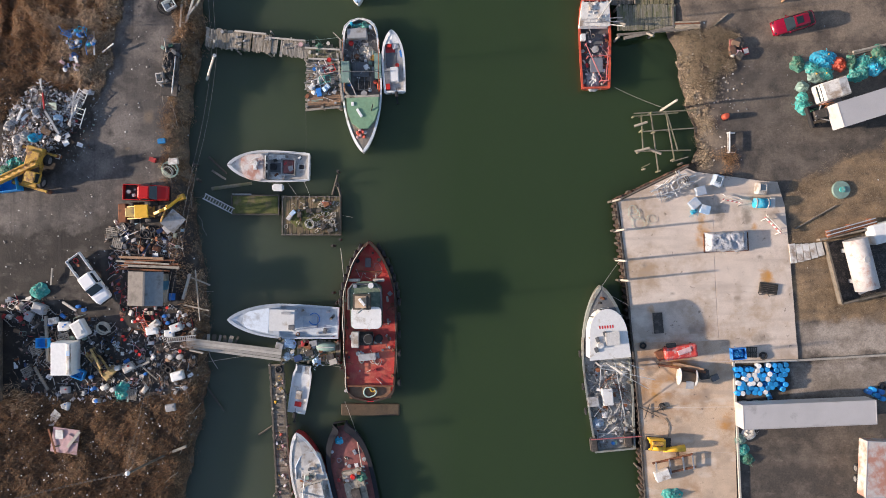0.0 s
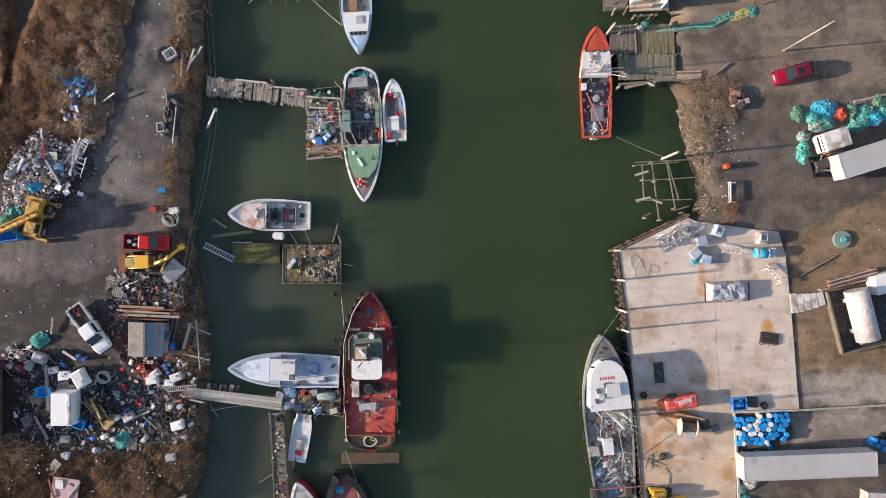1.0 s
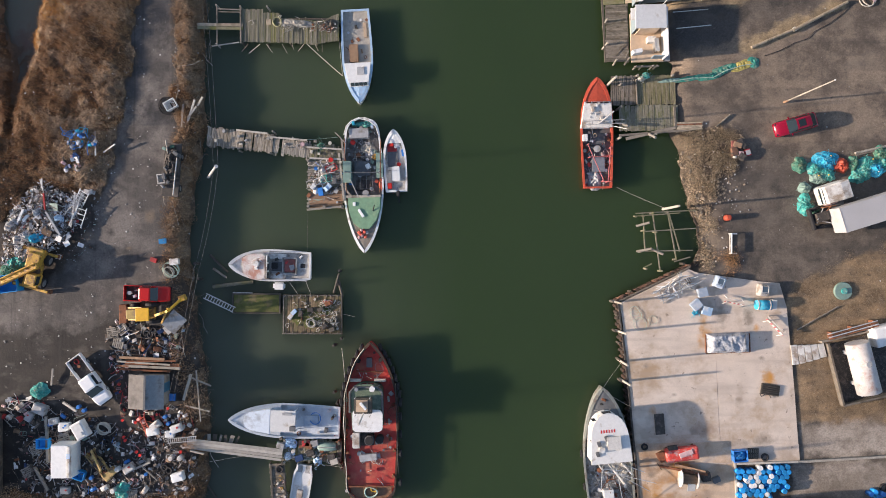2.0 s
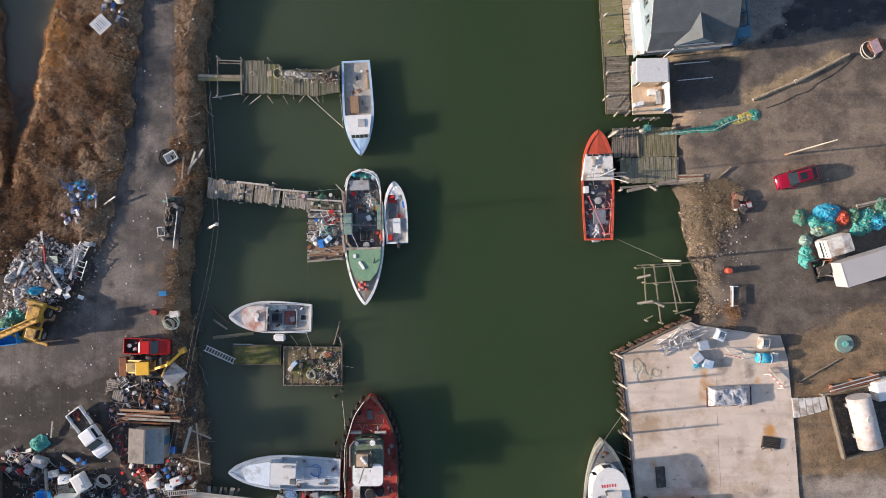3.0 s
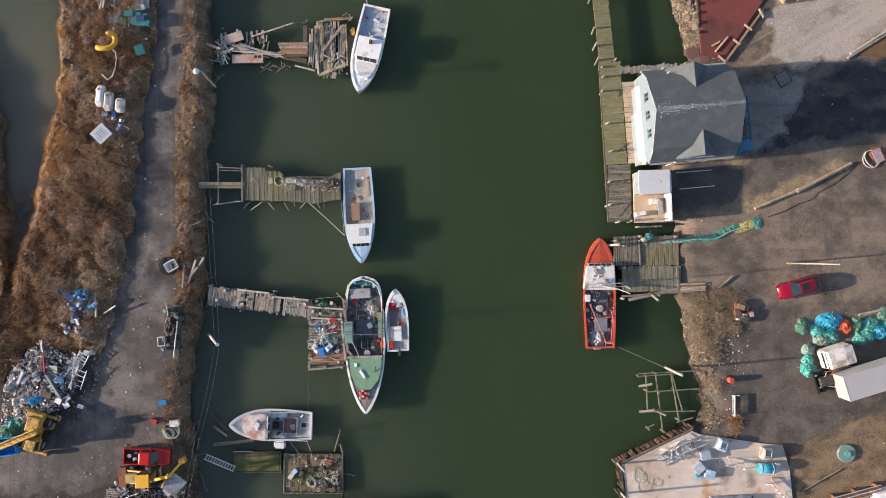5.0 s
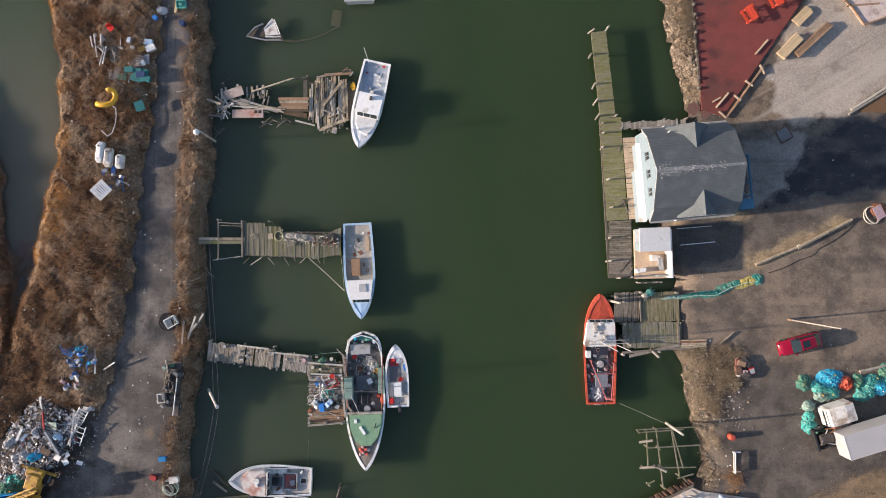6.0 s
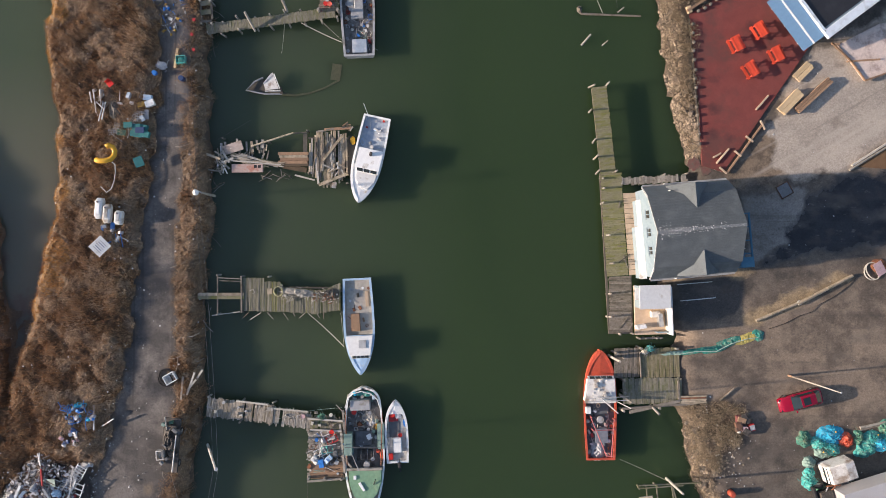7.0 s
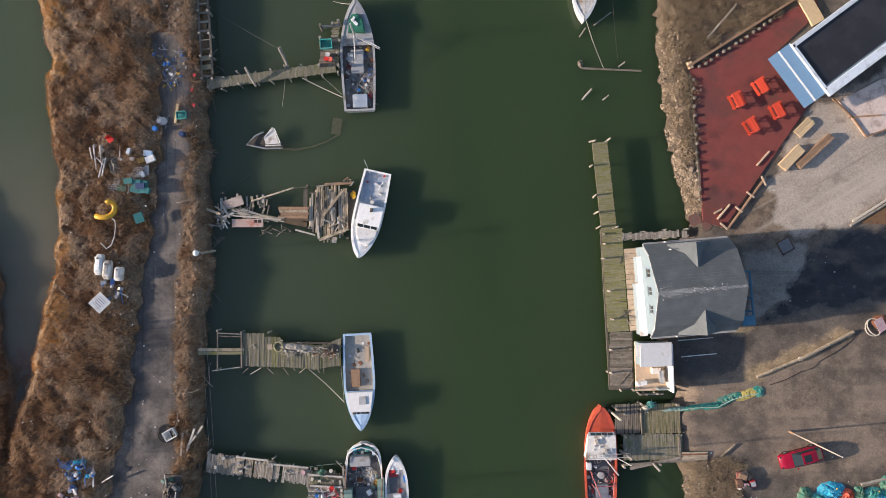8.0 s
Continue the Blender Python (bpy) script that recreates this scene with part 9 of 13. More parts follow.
# articulated lorry by the nets: nose to the west
rz_ = heading((39.44, 13.78), (45.72, 15.74))
semi_trailer("semi_trailer", (44.78, 14.95), rz_, 12.0, 2.5, 1.1, 3.3, "white box semi-trailer coupled to a tractor cab")
tc_ = thing("tractor_unit", (39.25, 13.99), rz_ + 180, 1.42, "dark stripped lorry tractor with white sleeper cab", "truck")
part("frame", box_bm(3.6, 1.0, 0.3, (0.2, 0, 0.75)), BLACK, tc_)
part("engine", box_bm(1.3, 0.9, 0.7, (1.2, 0, 1.1), 0, 0.08), DARK, tc_)
part("grille_bar", box_bm(0.25, 2.2, 0.6, (2.2, 0, 0.9), 0, 0.06), BLACK, tc_)
part("deck_plate", box_bm(1.4, 2.2, 0.1, (-0.7, 0, 1.0)), GREY_DARK, tc_)
for x in (-1.2, 1.5):
    for sgn in (-1, 1):
        wheel(tc_, x, sgn * 0.95, 0.5, 0.35)
for i in range(7):
    part("pipe_run", bar_bm((R.uniform(-1, 2), R.uniform(-1, 1), 1.1), (R.uniform(-0.5, 2), R.uniform(-1, 1), R.uniform(1.2, 1.6)), 0.06), R.choice((BLACK, METAL, RUST)), tc_)
sc_ = thing("sleeper_cab", (39.3, 16.07), rz_, 1.42, "white lorry sleeper cab set down on the ground", "truck cab")
part("cab_shell", shaped_bm([(-1.4, 0.9, 0.82, 0.1, 1.5), (-1.1, 1.0, 0.9, 0.1, 1.9), (0.5, 1.0, 0.92, 0.1, 2.0), (1.4, 1.0, 0.92, 0.1, 1.9)]), WHITE_DIRTY, sc_)
part("windscreen", box_bm(0.06, 1.6, 0.6, (-1.36, 0, 1.35), 0, 0, tilt=(0, 12, 0)), GLASS, sc_)
part("door", box_bm(0.9, 0.06, 1.4, (-0.6, -1.0, 0.9), 0, 0.02), PINK, sc_)
# long trailer by the drums
semi_trailer("semi_trailer", (36.19, -16.36), heading((29.47, -16.64), (42.8, -16.08)), 13.2, 2.4, 1.1, 3.0, "long white box trailer beside blue drums")
semi_trailer("semi_trailer", (43.47, -21.91), 88, 5.6, 3.0, 1.1, 2.6, "rust-streaked white trailer on the wharf").children[0].data.materials[0] = WHITE_RUST

# fuel tank in a timber bund
tk = thing("fuel_tank", (42.02, -1.53), heading((41.29, 1.08), (42.59, -4.03)), 1.42, "white cylindrical fuel tank in a timber bund", "tank")
part("shell", cyl_bm(1.15, 5.2, (0, 0, 1.6), 28, None, (0, 90, 0)), mat("stained_tank_white", (0.60, 0.575, 0.565), 0.5, var=0.2, stain=(0.40, 0.25, 0.21), amount=0.3, stain_scale=0.9), tk, "white painted steel shell", True)
for x in (-1.6, 1.6):
    part("saddle", box_bm(0.4, 1.7, 0.9, (x, 0, 0.45), 0, 0.03), GREY, tk)
part("manhole", cyl_bm(0.3, 0.25, (-0.5, 0, 2.8), 16), GREY, tk, "", True)
part("end_rack", box_bm(0.2, 1.4, 0.3, (2.9, 0.3, 0.6), 10, 0.03), METAL, tk)
bw = thing("bund_wall", (42.59, -1.68), 0, 1.42, "low weathered timber bund wall", "wall", kind="structure")
for a_, c_ in ([(39.02, 0.75), (40.64, -5.58)], [(40.64, -5.58), (46.97, -4.09)], [(38.33, 0.92), (46.97, 2.82)]):
    part("bund_board", beam_bm(local(bw, a_, 0.35), local(bw, c_, 0.35), 0.18, 0.75), WOOD_OLD, bw)
part("bund_floor", prism_bm([local(bw, q)[:2] for q in [(39.52, 0.64), (47.28, 2.61), (47.28, -4.0), (41.02, -5.39)]], 0.0, 0.06), DARK, bw)
for i, q in enumerate([(35.83, -0.46), (36.52, -0.4), (37.21, -0.29), (37.91, -0.17), (38.6, 0.0)]):
    solid("concrete_slab", box_bm(0.62, 2.0 - 0.15 * i, 0.2 + 0.03 * i, (0, 0, 0.1)), WHITE_DIRTY, q, 6 + 2 * i, 1.45, "pale concrete slab step", "slab", "row of slabs")
solid("white_tank_cover", box_bm(2.4, 2.0, 1.6, (0, 0, 0.8), 0, 0.2), WHITE, (44.48, 1.66), 15, 1.42, "white plastic tank cover", "cover")
rk = thing("pipe_rack", (41.5, 1.9), heading((38.62, 0.98), (43.51, 2.36)), 1.42, "pipe rack along the bund", "rack")
for k in range(4):
    part("pipe", bar_bm((-2.6, k * 0.18, 0.9), (2.6, k * 0.18, 0.95), 0.06), GALV if k % 2 else RUST, rk)
for x in (-2.2, 0, 2.2):
    part("leg", box_bm(0.1, 0.7, 0.9, (x, 0.3, 0.45)), RUST, rk)


# ---- yard gear: kinds ----
def drum(q, z, m, label, rz=0, lying=False, s=1.0, group=""):
    ob = thing("drum", q, rz, z, label, "drum", group)
    tilt = (0, 90, 0) if lying else (0, 0, 0)
    zc = 0.3 if lying else 0.44
    bm = cyl_bm(0.29 * s, 0.88 * s, (0, 0, zc * s), 16, None, tilt)
    for k in (-0.3, 0.0, 0.3):
        c = (k * s, 0, zc * s) if lying else (0, 0, (zc + k) * s)
        cyl_bm(0.305 * s, 0.03, c, 16, None, tilt, bm)
    part("body", bm, m, ob, "", True)
    c = (0.43 * s, 0, zc * s) if lying else (0, 0, (zc + 0.43) * s)
    lid = cyl_bm(0.26 * s, 0.04, c, 16, None, tilt)
    cyl_bm(0.05, 0.06, (c[0], 0.12, c[2] + 0.01), 8, None, tilt, lid)
    part("lid", lid, m, ob)
    return ob


def open_box_bm(sx, sy, h, wall):
    """A box without a lid: walls and floor in one skin."""
    bm = prism_bm([(-sx / 2, -sy / 2), (sx / 2, -sy / 2), (sx / 2, sy / 2), (-sx / 2, sy / 2)], 0, h)
    top = max(bm.faces, key=lambda f: f.calc_center_median().z)
    bmesh.ops.inset_region(bm, faces=[top], thickness=wall)
    r = bmesh.ops.extrude_discrete_faces(bm, faces=[top])
    bmesh.ops.translate(bm, vec=(0, 0, -h * 0.85), verts=r["faces"][0].verts[:])
    return bm


def tub(q, z, m, s, rz, label, name="fish_tub"):
    """An open plastic tub with a rim."""
    ob = thing(name, q, rz, z, label, "tub", "tubs in the yard")
    sx, sy, h = 1.2 * s, 0.95 * s, 0.7 * s
    part("shell", open_box_bm(sx, sy, h, 0.07), m, ob)
    part("rim", tube_bm([(a * sx / 2, c * sy / 2, h) for a, c in ((-1, -1), (1, -1), (1, 1), (-1, 1))], 0.06, 6, None, True), m, ob)
    return ob


def crate(q, z, m, s, rz, label="slatted plastic fish crate", lidded=False):
    ob = thing("crate", q, rz, z, label, "crate", "crates in the yard")
    sx, sy, h = 0.8 * s, 0.55 * s, 0.4 * s
    part("body", open_box_bm(sx, sy, h, 0.05), m, ob)
    if lidded:
        part("lid", box_bm(sx * 1.04, sy * 1.04, 0.05, (0, 0, h + 0.03), 0, 0.02), m, ob)
    return ob


def tyre(q, z, r=0.36, tilt=(0, 0)):
    ob = ob_of("tyre", tyre_bm(r, 0.24, (0, 0, 0.13)), BLACK, True)
    ob.matrix_basis = pose(*q, z, *tilt, R.uniform(0, 90))
    return tagged(ob, "worn black rubber tyre lying on the ground", "tyre", "discarded tyres")


def pallet(q, z, rz, m=None):
    ob = thing("pallet", q, rz, z, "grey weathered wooden pallet", "pallet", "pallets in the yard")
    for i in range(6):
        part("slat", box_bm(1.1, 0.13, 0.025, (0, -0.48 + i * 0.19, 0.125)), m or WOOD, ob)
    for k in (-0.5, 0, 0.5):
        part("runner", box_bm(0.09, 1.1, 0.1, (k, 0, 0.05)), m or WOOD, ob)
    return ob


def net_heap(q, z, sx, sy, h, m, seed, rz=0, label="heap of fishing net", group="net heaps"):
    ob = thing("net_heap", q, rz, z, label, "net", group)
    part("netting", mound_bm(sx, sy, h * 0.6, 0.9, seed), m, ob)
    bm = bmesh.new()
    r = random.Random(seed)
    for _ in range(int(14 + sx * sy * 7)):
        a, rad = r.uniform(0, 6.28), r.uniform(0, 0.8)
        x, y = math.cos(a) * rad * sx / 2, math.sin(a) * rad * sy / 2
        pts = []
        for k in range(6):
            u = (x / (sx / 2)) ** 2 + (y / (sy / 2)) ** 2
            pts.append((x, y, max(0.03, h * 0.6 * (1 - min(u, 1)) * 0.95 + r.uniform(0.02, 0.2))))
            x += r.uniform(-0.2, 0.2)
            y += r.uniform(-0.2, 0.2)
        tube_bm(pts, 0.015, 4, bm)
    tagged(part("strand_tangle", bm, m, ob), kind="stuff")
    for k in range(int(sx / 2)):
        a, rad = r.uniform(0, 6.28), r.uniform(0.1, 0.7)
        bmf = bmesh.new()
        bmesh.ops.create_icosphere(bmf, subdivisions=2, radius=0.075, matrix=pose(math.cos(a) * rad * sx / 2, math.sin(a) * rad * sy / 2, h * (1 - rad * rad) * 0.9 + 0.08))
        part("float_ball", bmf, r.choice((ORANGE, YELLOW_BRIGHT, WHITE_DIRTY)), ob, "", True)
    return ob


def sheet_junk(q, z, sx, sy, m, rz, label, name="sheet", tilt=(0, 0), thick=0.04, category="sheet"):
    ob = ob_of(name, box_bm(sx, sy, thick, (0, 0, thick / 2), 0, 0.012), m)
    ob.matrix_basis = pose(*q, z, tilt[0], tilt[1], rz)
    return tagged(ob, label, category, "flat scrap")


def stick(q0, q1, z0, z1, m, r, label, name="pole", category="pole", square=False, group="loose poles"):
    L = dist(q0, q1)
    bm = beam_bm((0, 0, z0), (L, 0, z1), r * 2, r * 2) if square else bar_bm((0, 0, z0), (L, 0, z1), r, 10, r * 0.85)
    return solid(name, bm, m, q0, heading(q0, q1), 0, label, category, group)


def bucket(q, z, m, s=1.0, label="plastic bucket on the ground"):
    ob = thing("bucket", q, R.uniform(0, 90), z, label, "bucket", "buckets in the yard")
    part("body", cyl_bm(0.16 * s, 0.36 * s, (0, 0, 0.18 * s), 14, 0.2 * s), m, ob, "", True)
    part("rim", tube_bm([(0.2 * s * math.cos(a), 0.2 * s * math.sin(a), 0.36 * s) for a in np.linspace(0, math.tau, 15)[:-1]], 0.02 * s, 5, None, True), m, ob)
    return ob


def trap(q, z, rz, m):
    """Wire lobster trap: a frame of bars."""
    ob = thing("lobster_trap", q, rz, z, "empty wire mesh lobster trap", "trap", "lobster traps")
    bm = bmesh.new()
    for sx_ in (-0.5, -0.25, 0, 0.25, 0.5):
        for zz in (0.03, 0.38):
            bar_bm((sx_, -0.27, zz), (sx_, 0.27, zz), 0.015, 4, bm=bm)
        for sy_ in (-0.27, 0.27):
            bar_bm((sx_, sy_, 0.03), (sx_, sy_, 0.38), 0.015, 4, bm=bm)
    for sy_ in (-0.27, -0.09, 0.09, 0.27):
        for zz in (0.03, 0.38):
            bar_bm((-0.5, sy_, zz), (0.5, sy_, zz), 0.015, 4, bm=bm)
    part("frame", bm, m, ob)
    return ob


def coil(q, z, r, m, label="coil of rope on the ground", turns=4, tube=0.05):
    pts = [(r * (0.75 + 0.25 * math.sin(a * 0.37)) * math.cos(a), r * math.sin(a), 0.05 + a * 0.008) for a in np.linspace(0, turns * math.tau, turns * 16)]
    return solid("rope_coil", tube_bm(pts, tube, 5), m, q, R.uniform(0, 90), z, label, "rope", "rope coils")


# ---- west bank yard ----
GL = LEFT_Z + 0.03

# yellow wheeled crane at the scrap heap
ck = thing("mobile_crane", (-41.34, 8.22), heading((-40.43, 9.03), (-41.12, 6.59)) , GL, "old yellow wheeled crane with lattice boom", "crane")
part("chassis", box_bm(3.6, 1.5, 0.5, (0.1, 0, 0.85), 0, 0.06), YELLOW, ck, "faded yellow steel")
part("engine_hood", box_bm(1.5, 1.3, 0.9, (-0.9, 0.1, 1.5), 0, 0.1), YELLOW, ck)
part("slew_table", cyl_bm(0.7, 0.3, (0.3, 0, 1.25), 20), DARK, ck, "", True)
part("operator_cab", box_bm(1.1, 1.0, 1.3, (0.9, 0.7, 1.9), 0, 0.08), YELLOW, ck)
part("cab_window", box_bm(0.9, 0.05, 0.6, (0.9, 1.21, 2.1)), GLASS, ck)
part("counterweight", box_bm(0.8, 1.7, 0.7, (-1.7, 0, 1.4), 0, 0.1), YELLOW, ck)
for x in (-1.1, 1.25):
    for sgn in (-1, 1):
        wheel(ck, x, sgn * 1.0, 0.6, 0.5)
for x in (-1.75, 2.0):
    part("outrigger_beam", box_bm(0.25, 3.6, 0.2, (x, 0, 0.7), 0, 0.03), YELLOW, ck)
    for sgn in (-1, 1):
        part("outrigger_foot", cyl_bm(0.22, 0.7, (x, sgn * 1.75, 0.35), 12), RUST, ck)
bx0, by0, _ = local(ck, (-40.23, 8.57))
bx1, by1, _ = local(ck, (-46.23, 6.02))
bt = bmesh.new()
bar_off = ((0.25, 0.3), (0.25, -0.3), (-0.25, 0.3), (-0.25, -0.3))
dvec = Vector((bx1 - bx0, by1 - by0, -0.6)).normalized()
nv = Vector((-dvec.y, dvec.x, 0)).normalized()
for o1, o2 in bar_off:
    off_ = nv * o1 + Vector((0, 0, o2))
    bar_bm(Vector((bx0, by0, 2.5)) + off_, Vector((bx1, by1, 1.6)) + off_, 0.08, 6, bm=bt)
part("boom_chords", bt, YELLOW, ck)
part("boom_plate", beam_bm((bx0, by0, 2.5), (bx1, by1, 1.6), 0.55, 0.3), YELLOW, ck, "yellow boom")
for i in range(9):
    k = i / 9
    c0 = Vector((bx0, by0, 2.8)).lerp(Vector((bx1, by1, 1.9)), k)
    c1 = Vector((bx0, by0, 2.8)).lerp(Vector((bx1, by1, 1.9)), k + 0.1)
    part("lattice_bar", bar_bm(c0 + nv * 0.25, c1 - nv * 0.25, 0.04, 5), YELLOW, ck)

# backhoe loader
bh = thing("backhoe_loader", (-30.29, 3.72), 2, GL, "yellow backhoe loader with bright cab roof", "excavator")
part("engine_hood", box_bm(1.4, 0.95, 0.8, (-0.9, 0, 1.2), 0, 0.1), mat("dusty_yellow", (0.50, 0.36, 0.12), 0.6, var=0.25, stain=(0.2, 0.15, 0.1), amount=0.4), bh)
part("cab_roof", box_bm(1.35, 1.3, 0.18, (0.45, 0, 2.55), 0, 0.07), YELLOW_BRIGHT, bh, "bright yellow cab roof")
for x in (-0.15, 1.05):
    for sgn in (-1, 1):
        part("cab_pillar", box_bm(0.1, 0.1, 1.4, (x, sgn * 0.55, 1.8)), BLACK, bh)
part("cab_floor", box_bm(1.4, 1.2, 0.3, (0.45, 0, 1.0), 0, 0.04), YELLOW, bh)
part("seat", box_bm(0.5, 0.5, 0.5, (0.4, 0, 1.4), 0, 0.06), BLACK, bh)
for x, r_ in ((-1.1, 0.45), (0.8, 0.7)):
    for sgn in (-1, 1):
        wheel(bh, x, sgn * 0.85, r_, 0.4)
part("loader_bucket", box_bm(0.8, 1.9, 0.7, (-2.2, 0, 0.5), 0, 0.08), RUST, bh, "rusty loader bucket")
for sgn in (-1, 1):
    part("loader_arm", beam_bm((0.0, sgn * 0.6, 1.4), (-1.9, sgn * 0.6, 0.6), 0.14, 0.22), YELLOW, bh)
part("boom", beam_bm((1.3, -0.2, 1.3), local(bh, (-27.38, 4.11), 2.2), 0.25, 0.35), YELLOW_BRIGHT, bh)
part("boom", beam_bm(local(bh, (-27.38, 4.11), 2.2), local(bh, (-26.51, 5.21), 1.0), 0.22, 0.3), YELLOW_BRIGHT, bh)
part("dipper", beam_bm(local(bh, (-28.34, 2.78), 1.4), local(bh, (-27.49, 4.37), 2.1), 0.15, 0.2), YELLOW, bh)
part("digging_bucket", box_bm(0.7, 0.6, 0.6, local(bh, (-26.59, 5.24), 0.5), 20, 0.08), YELLOW, bh)

# shed with a grey two-tone roof
sd = thing("shed", (-29.56, -3.95), -1, GL, "small shed with worn grey roof felt", "shed")
part("wall", box_bm(3.0, 2.9, 2.2, (0, 0, 1.1)), WOOD, sd)
for sgn, m_ in ((-1, mat("grey_brown_felt", (0.20, 0.185, 0.17), 0.9, var=0.2, stain=(0.13, 0.12, 0.11), amount=0.4)), (1, ROOF_GREY)):
    part("roof_slope", box_bm(1.85, 3.4, 0.08, (sgn * 0.86, 0, 2.42), 0, 0.01, tilt=(0, sgn * 14, 0)), m_, sd)
part("ridge_cap", box_bm(0.2, 3.4, 0.06, (0, 0, 2.66)), GREY_DARK, sd)
part("door", box_bm(0.06, 0.9, 1.8, (1.52, 0.3, 0.9)), BLUE_TRIM, sd)
part("step", box_bm(0.6, 0.7, 0.3, (1.9, -0.9, 0.15), 0, 0.03), BLUE, sd)

# white box body and other large junk
bx = thing("truck_box", (-38.14, -10.98), 0, GL, "white box truck body standing on the ground", "truck box")
part("shell", box_bm(2.05, 3.3, 1.9, (0.05, 0, 1.0), 0, 0.06), WHITE, bx)
part("roof", box_bm(1.6, 3.24, 0.08, (-0.16, 0, 1.99), 0, 0.03), WHITE, bx)
part("cab_over", box_bm(0.4, 3.1, 0.4, (0.85, 0, 1.95), 0, 0.1), WHITE_DIRTY, bx)
part("skylight", box_bm(0.35, 0.5, 0.08, (0.85, 0.6, 2.18), 0, 0.02), BLUE_PALE, bx)
sheet_junk((-27.4, 2.82), GL + 0.6, 1.9, 1.7, GREY, 50, "grey metal sheet leaning on the heap", "scrap_sheet", (8, 4), 0.06)
sheet_junk((-27.86, 2.24), GL + 0.3, 1.3, 0.9, WHITE_DIRTY, 40, "pale panel on the heap", "scrap_sheet", (4, 6), 0.06)
ws = thing("trailer_side", (-45.12, -11.42), 90, GL, "long white trailer at the yard edge", "trailer")
part("box", box_bm(9.0, 2.2, 2.0, (0.4, 0.9, 1.2), 0, 0.06), DARK, ws)
part("roof_edge", box_bm(5.0, 0.5, 0.1, (-1.0, -0.1, 2.25), 0, 0.03), WHITE, ws)
# old flatbed with an outboard and pole at the road's edge
fb = thing("flatbed_trailer", (-27.63, 18.02), 86, GL, "dark derelict flatbed trailer with white box", "trailer")
part("bed", box_bm(5.4, 1.7, 0.2, (0.2, 0, 0.7), 0, 0.03), DARK, fb)
part("cargo", mound_bm(3.6, 1.6, 0.8, 0.7, 17), DARK, fb).matrix_basis = pose(0.8, 0, 0.8)
part("white_box", open_box_bm(0.95, 0.75, 0.6, 0.14), WHITE_DIRTY, fb, "open white plastic box").matrix_basis = pose(-0.8, 0.9, 0.6, 0, 0, 10)
for k in range(14):
    part("gear", box_bm(R.uniform(0.2, 0.6), R.uniform(0.15, 0.5), R.uniform(0.2, 0.5), (R.uniform(-2.2, 2.6), R.uniform(-0.8, 0.8), R.uniform(0.9, 1.3)), R.uniform(0, 90), 0.04), R.choice((DARK, GREY_DARK, GREEN_DARK, RUST, GREY, WOOD_DARK, GREEN_GREY)), fb)
part("pole", bar_bm((-2.4, -0.5, 1.3), (1.4, -0.62, 1.3), 0.06), WHITE_DIRTY, fb)
part("pole", bar_bm((1.8, 0.4, 1.1), (3.1, 0.6, 1.4), 0.07), WOOD_PALE, fb)
for x in (-1.6, 1.6):
    for sgn in (-1, 1):
        wheel(fb, x, sgn * 0.8, 0.4, 0.25)
# yellow wrecked machine
OCHRE = mat("worn_ochre_paint", (0.42, 0.29, 0.11), 0.7, var=0.35, stain=(0.16, 0.10, 0.06), amount=0.5, stain_scale=2.5)
ym = thing("wrecked_digger", (-35.02, -11.42), -55, GL, "rusting yellow digger wreck", "excavator")
for y in (-0.42, 0.42):
    part("frame_rail", box_bm(2.9, 0.14, 0.3, (0, y, 0.6), 0, 0.03), OCHRE, ym)
for x in (-1.3, -0.5, 0.5, 1.2):
    part("cross_bar", box_bm(0.1, 0.9, 0.12, (x, 0, 0.62), 0, 0.02), RUST, ym)
part("boom", beam_bm((-1.4, 0.3, 1.0), (0.9, 0.2, 1.5), 0.16, 0.25), OCHRE, ym)
part("boom", beam_bm((-1.3, -0.5, 0.9), (1.2, -0.2, 1.0), 0.12, 0.25), OCHRE, ym)
part("bucket", box_bm(0.8, 1.5, 0.5, (1.6, 0.2, 0.4), 10, 0.1), OCHRE, ym)
part("engine", box_bm(0.7, 0.6, 0.6, (0.1, 0, 0.9), 15, 0.08), DARK, ym)
part("hood", box_bm(0.6, 0.7, 0.05, (-0.7, 0.1, 1.1), 8, 0.02, tilt=(10, 0, 0)), OCHRE, ym)
for sgn in (-1, 1):
    wheel(ym, -0.8, sgn * 0.6, 0.45, 0.3)

# lamp poles and leaning utility pole with its wires
lp = thing("utility_pole", (-24.62, 17.71), 0, 0, "leaning bleached utility pole over the creek", "pole")
top_l = ((-21.04, 17.82))
lx, ly, _ = local(lp, top_l)
part("pole", bar_bm((0, 0, 0.2), (lx, ly, 9.3), 0.14, 12, 0.1), WHITE_DIRTY, lp)
part("top_band", cyl_bm(0.16, 0.15, (lx, ly, 9.2), 12), GALV, lp)
lm = thing("lamp_pole", (-24.0, 43.33), 0, 1.0, "weathered pole with round white lamp", "lamp post")
hx_, hy_, _ = local(lm, (-23.5, 43.07))
part("pole", bar_bm((0, 0, -0.4), (hx_ + 0.5, hy_, 7.0), 0.12, 12, 0.09), WOOD, lm)
bm = bmesh.new()
bmesh.ops.create_uvsphere(bm, u_segments=16, v_segments=10, radius=0.28, matrix=pose(hx_, hy_, 7.1))
part("lamp_globe", bm, WHITE, lm, "white round lamp head", True)
part("bracket", bar_bm((hx_ + 0.5, hy_, 6.95), (hx_ - 0.1, hy_ + 0.3, 7.2), 0.05), GALV, lm)
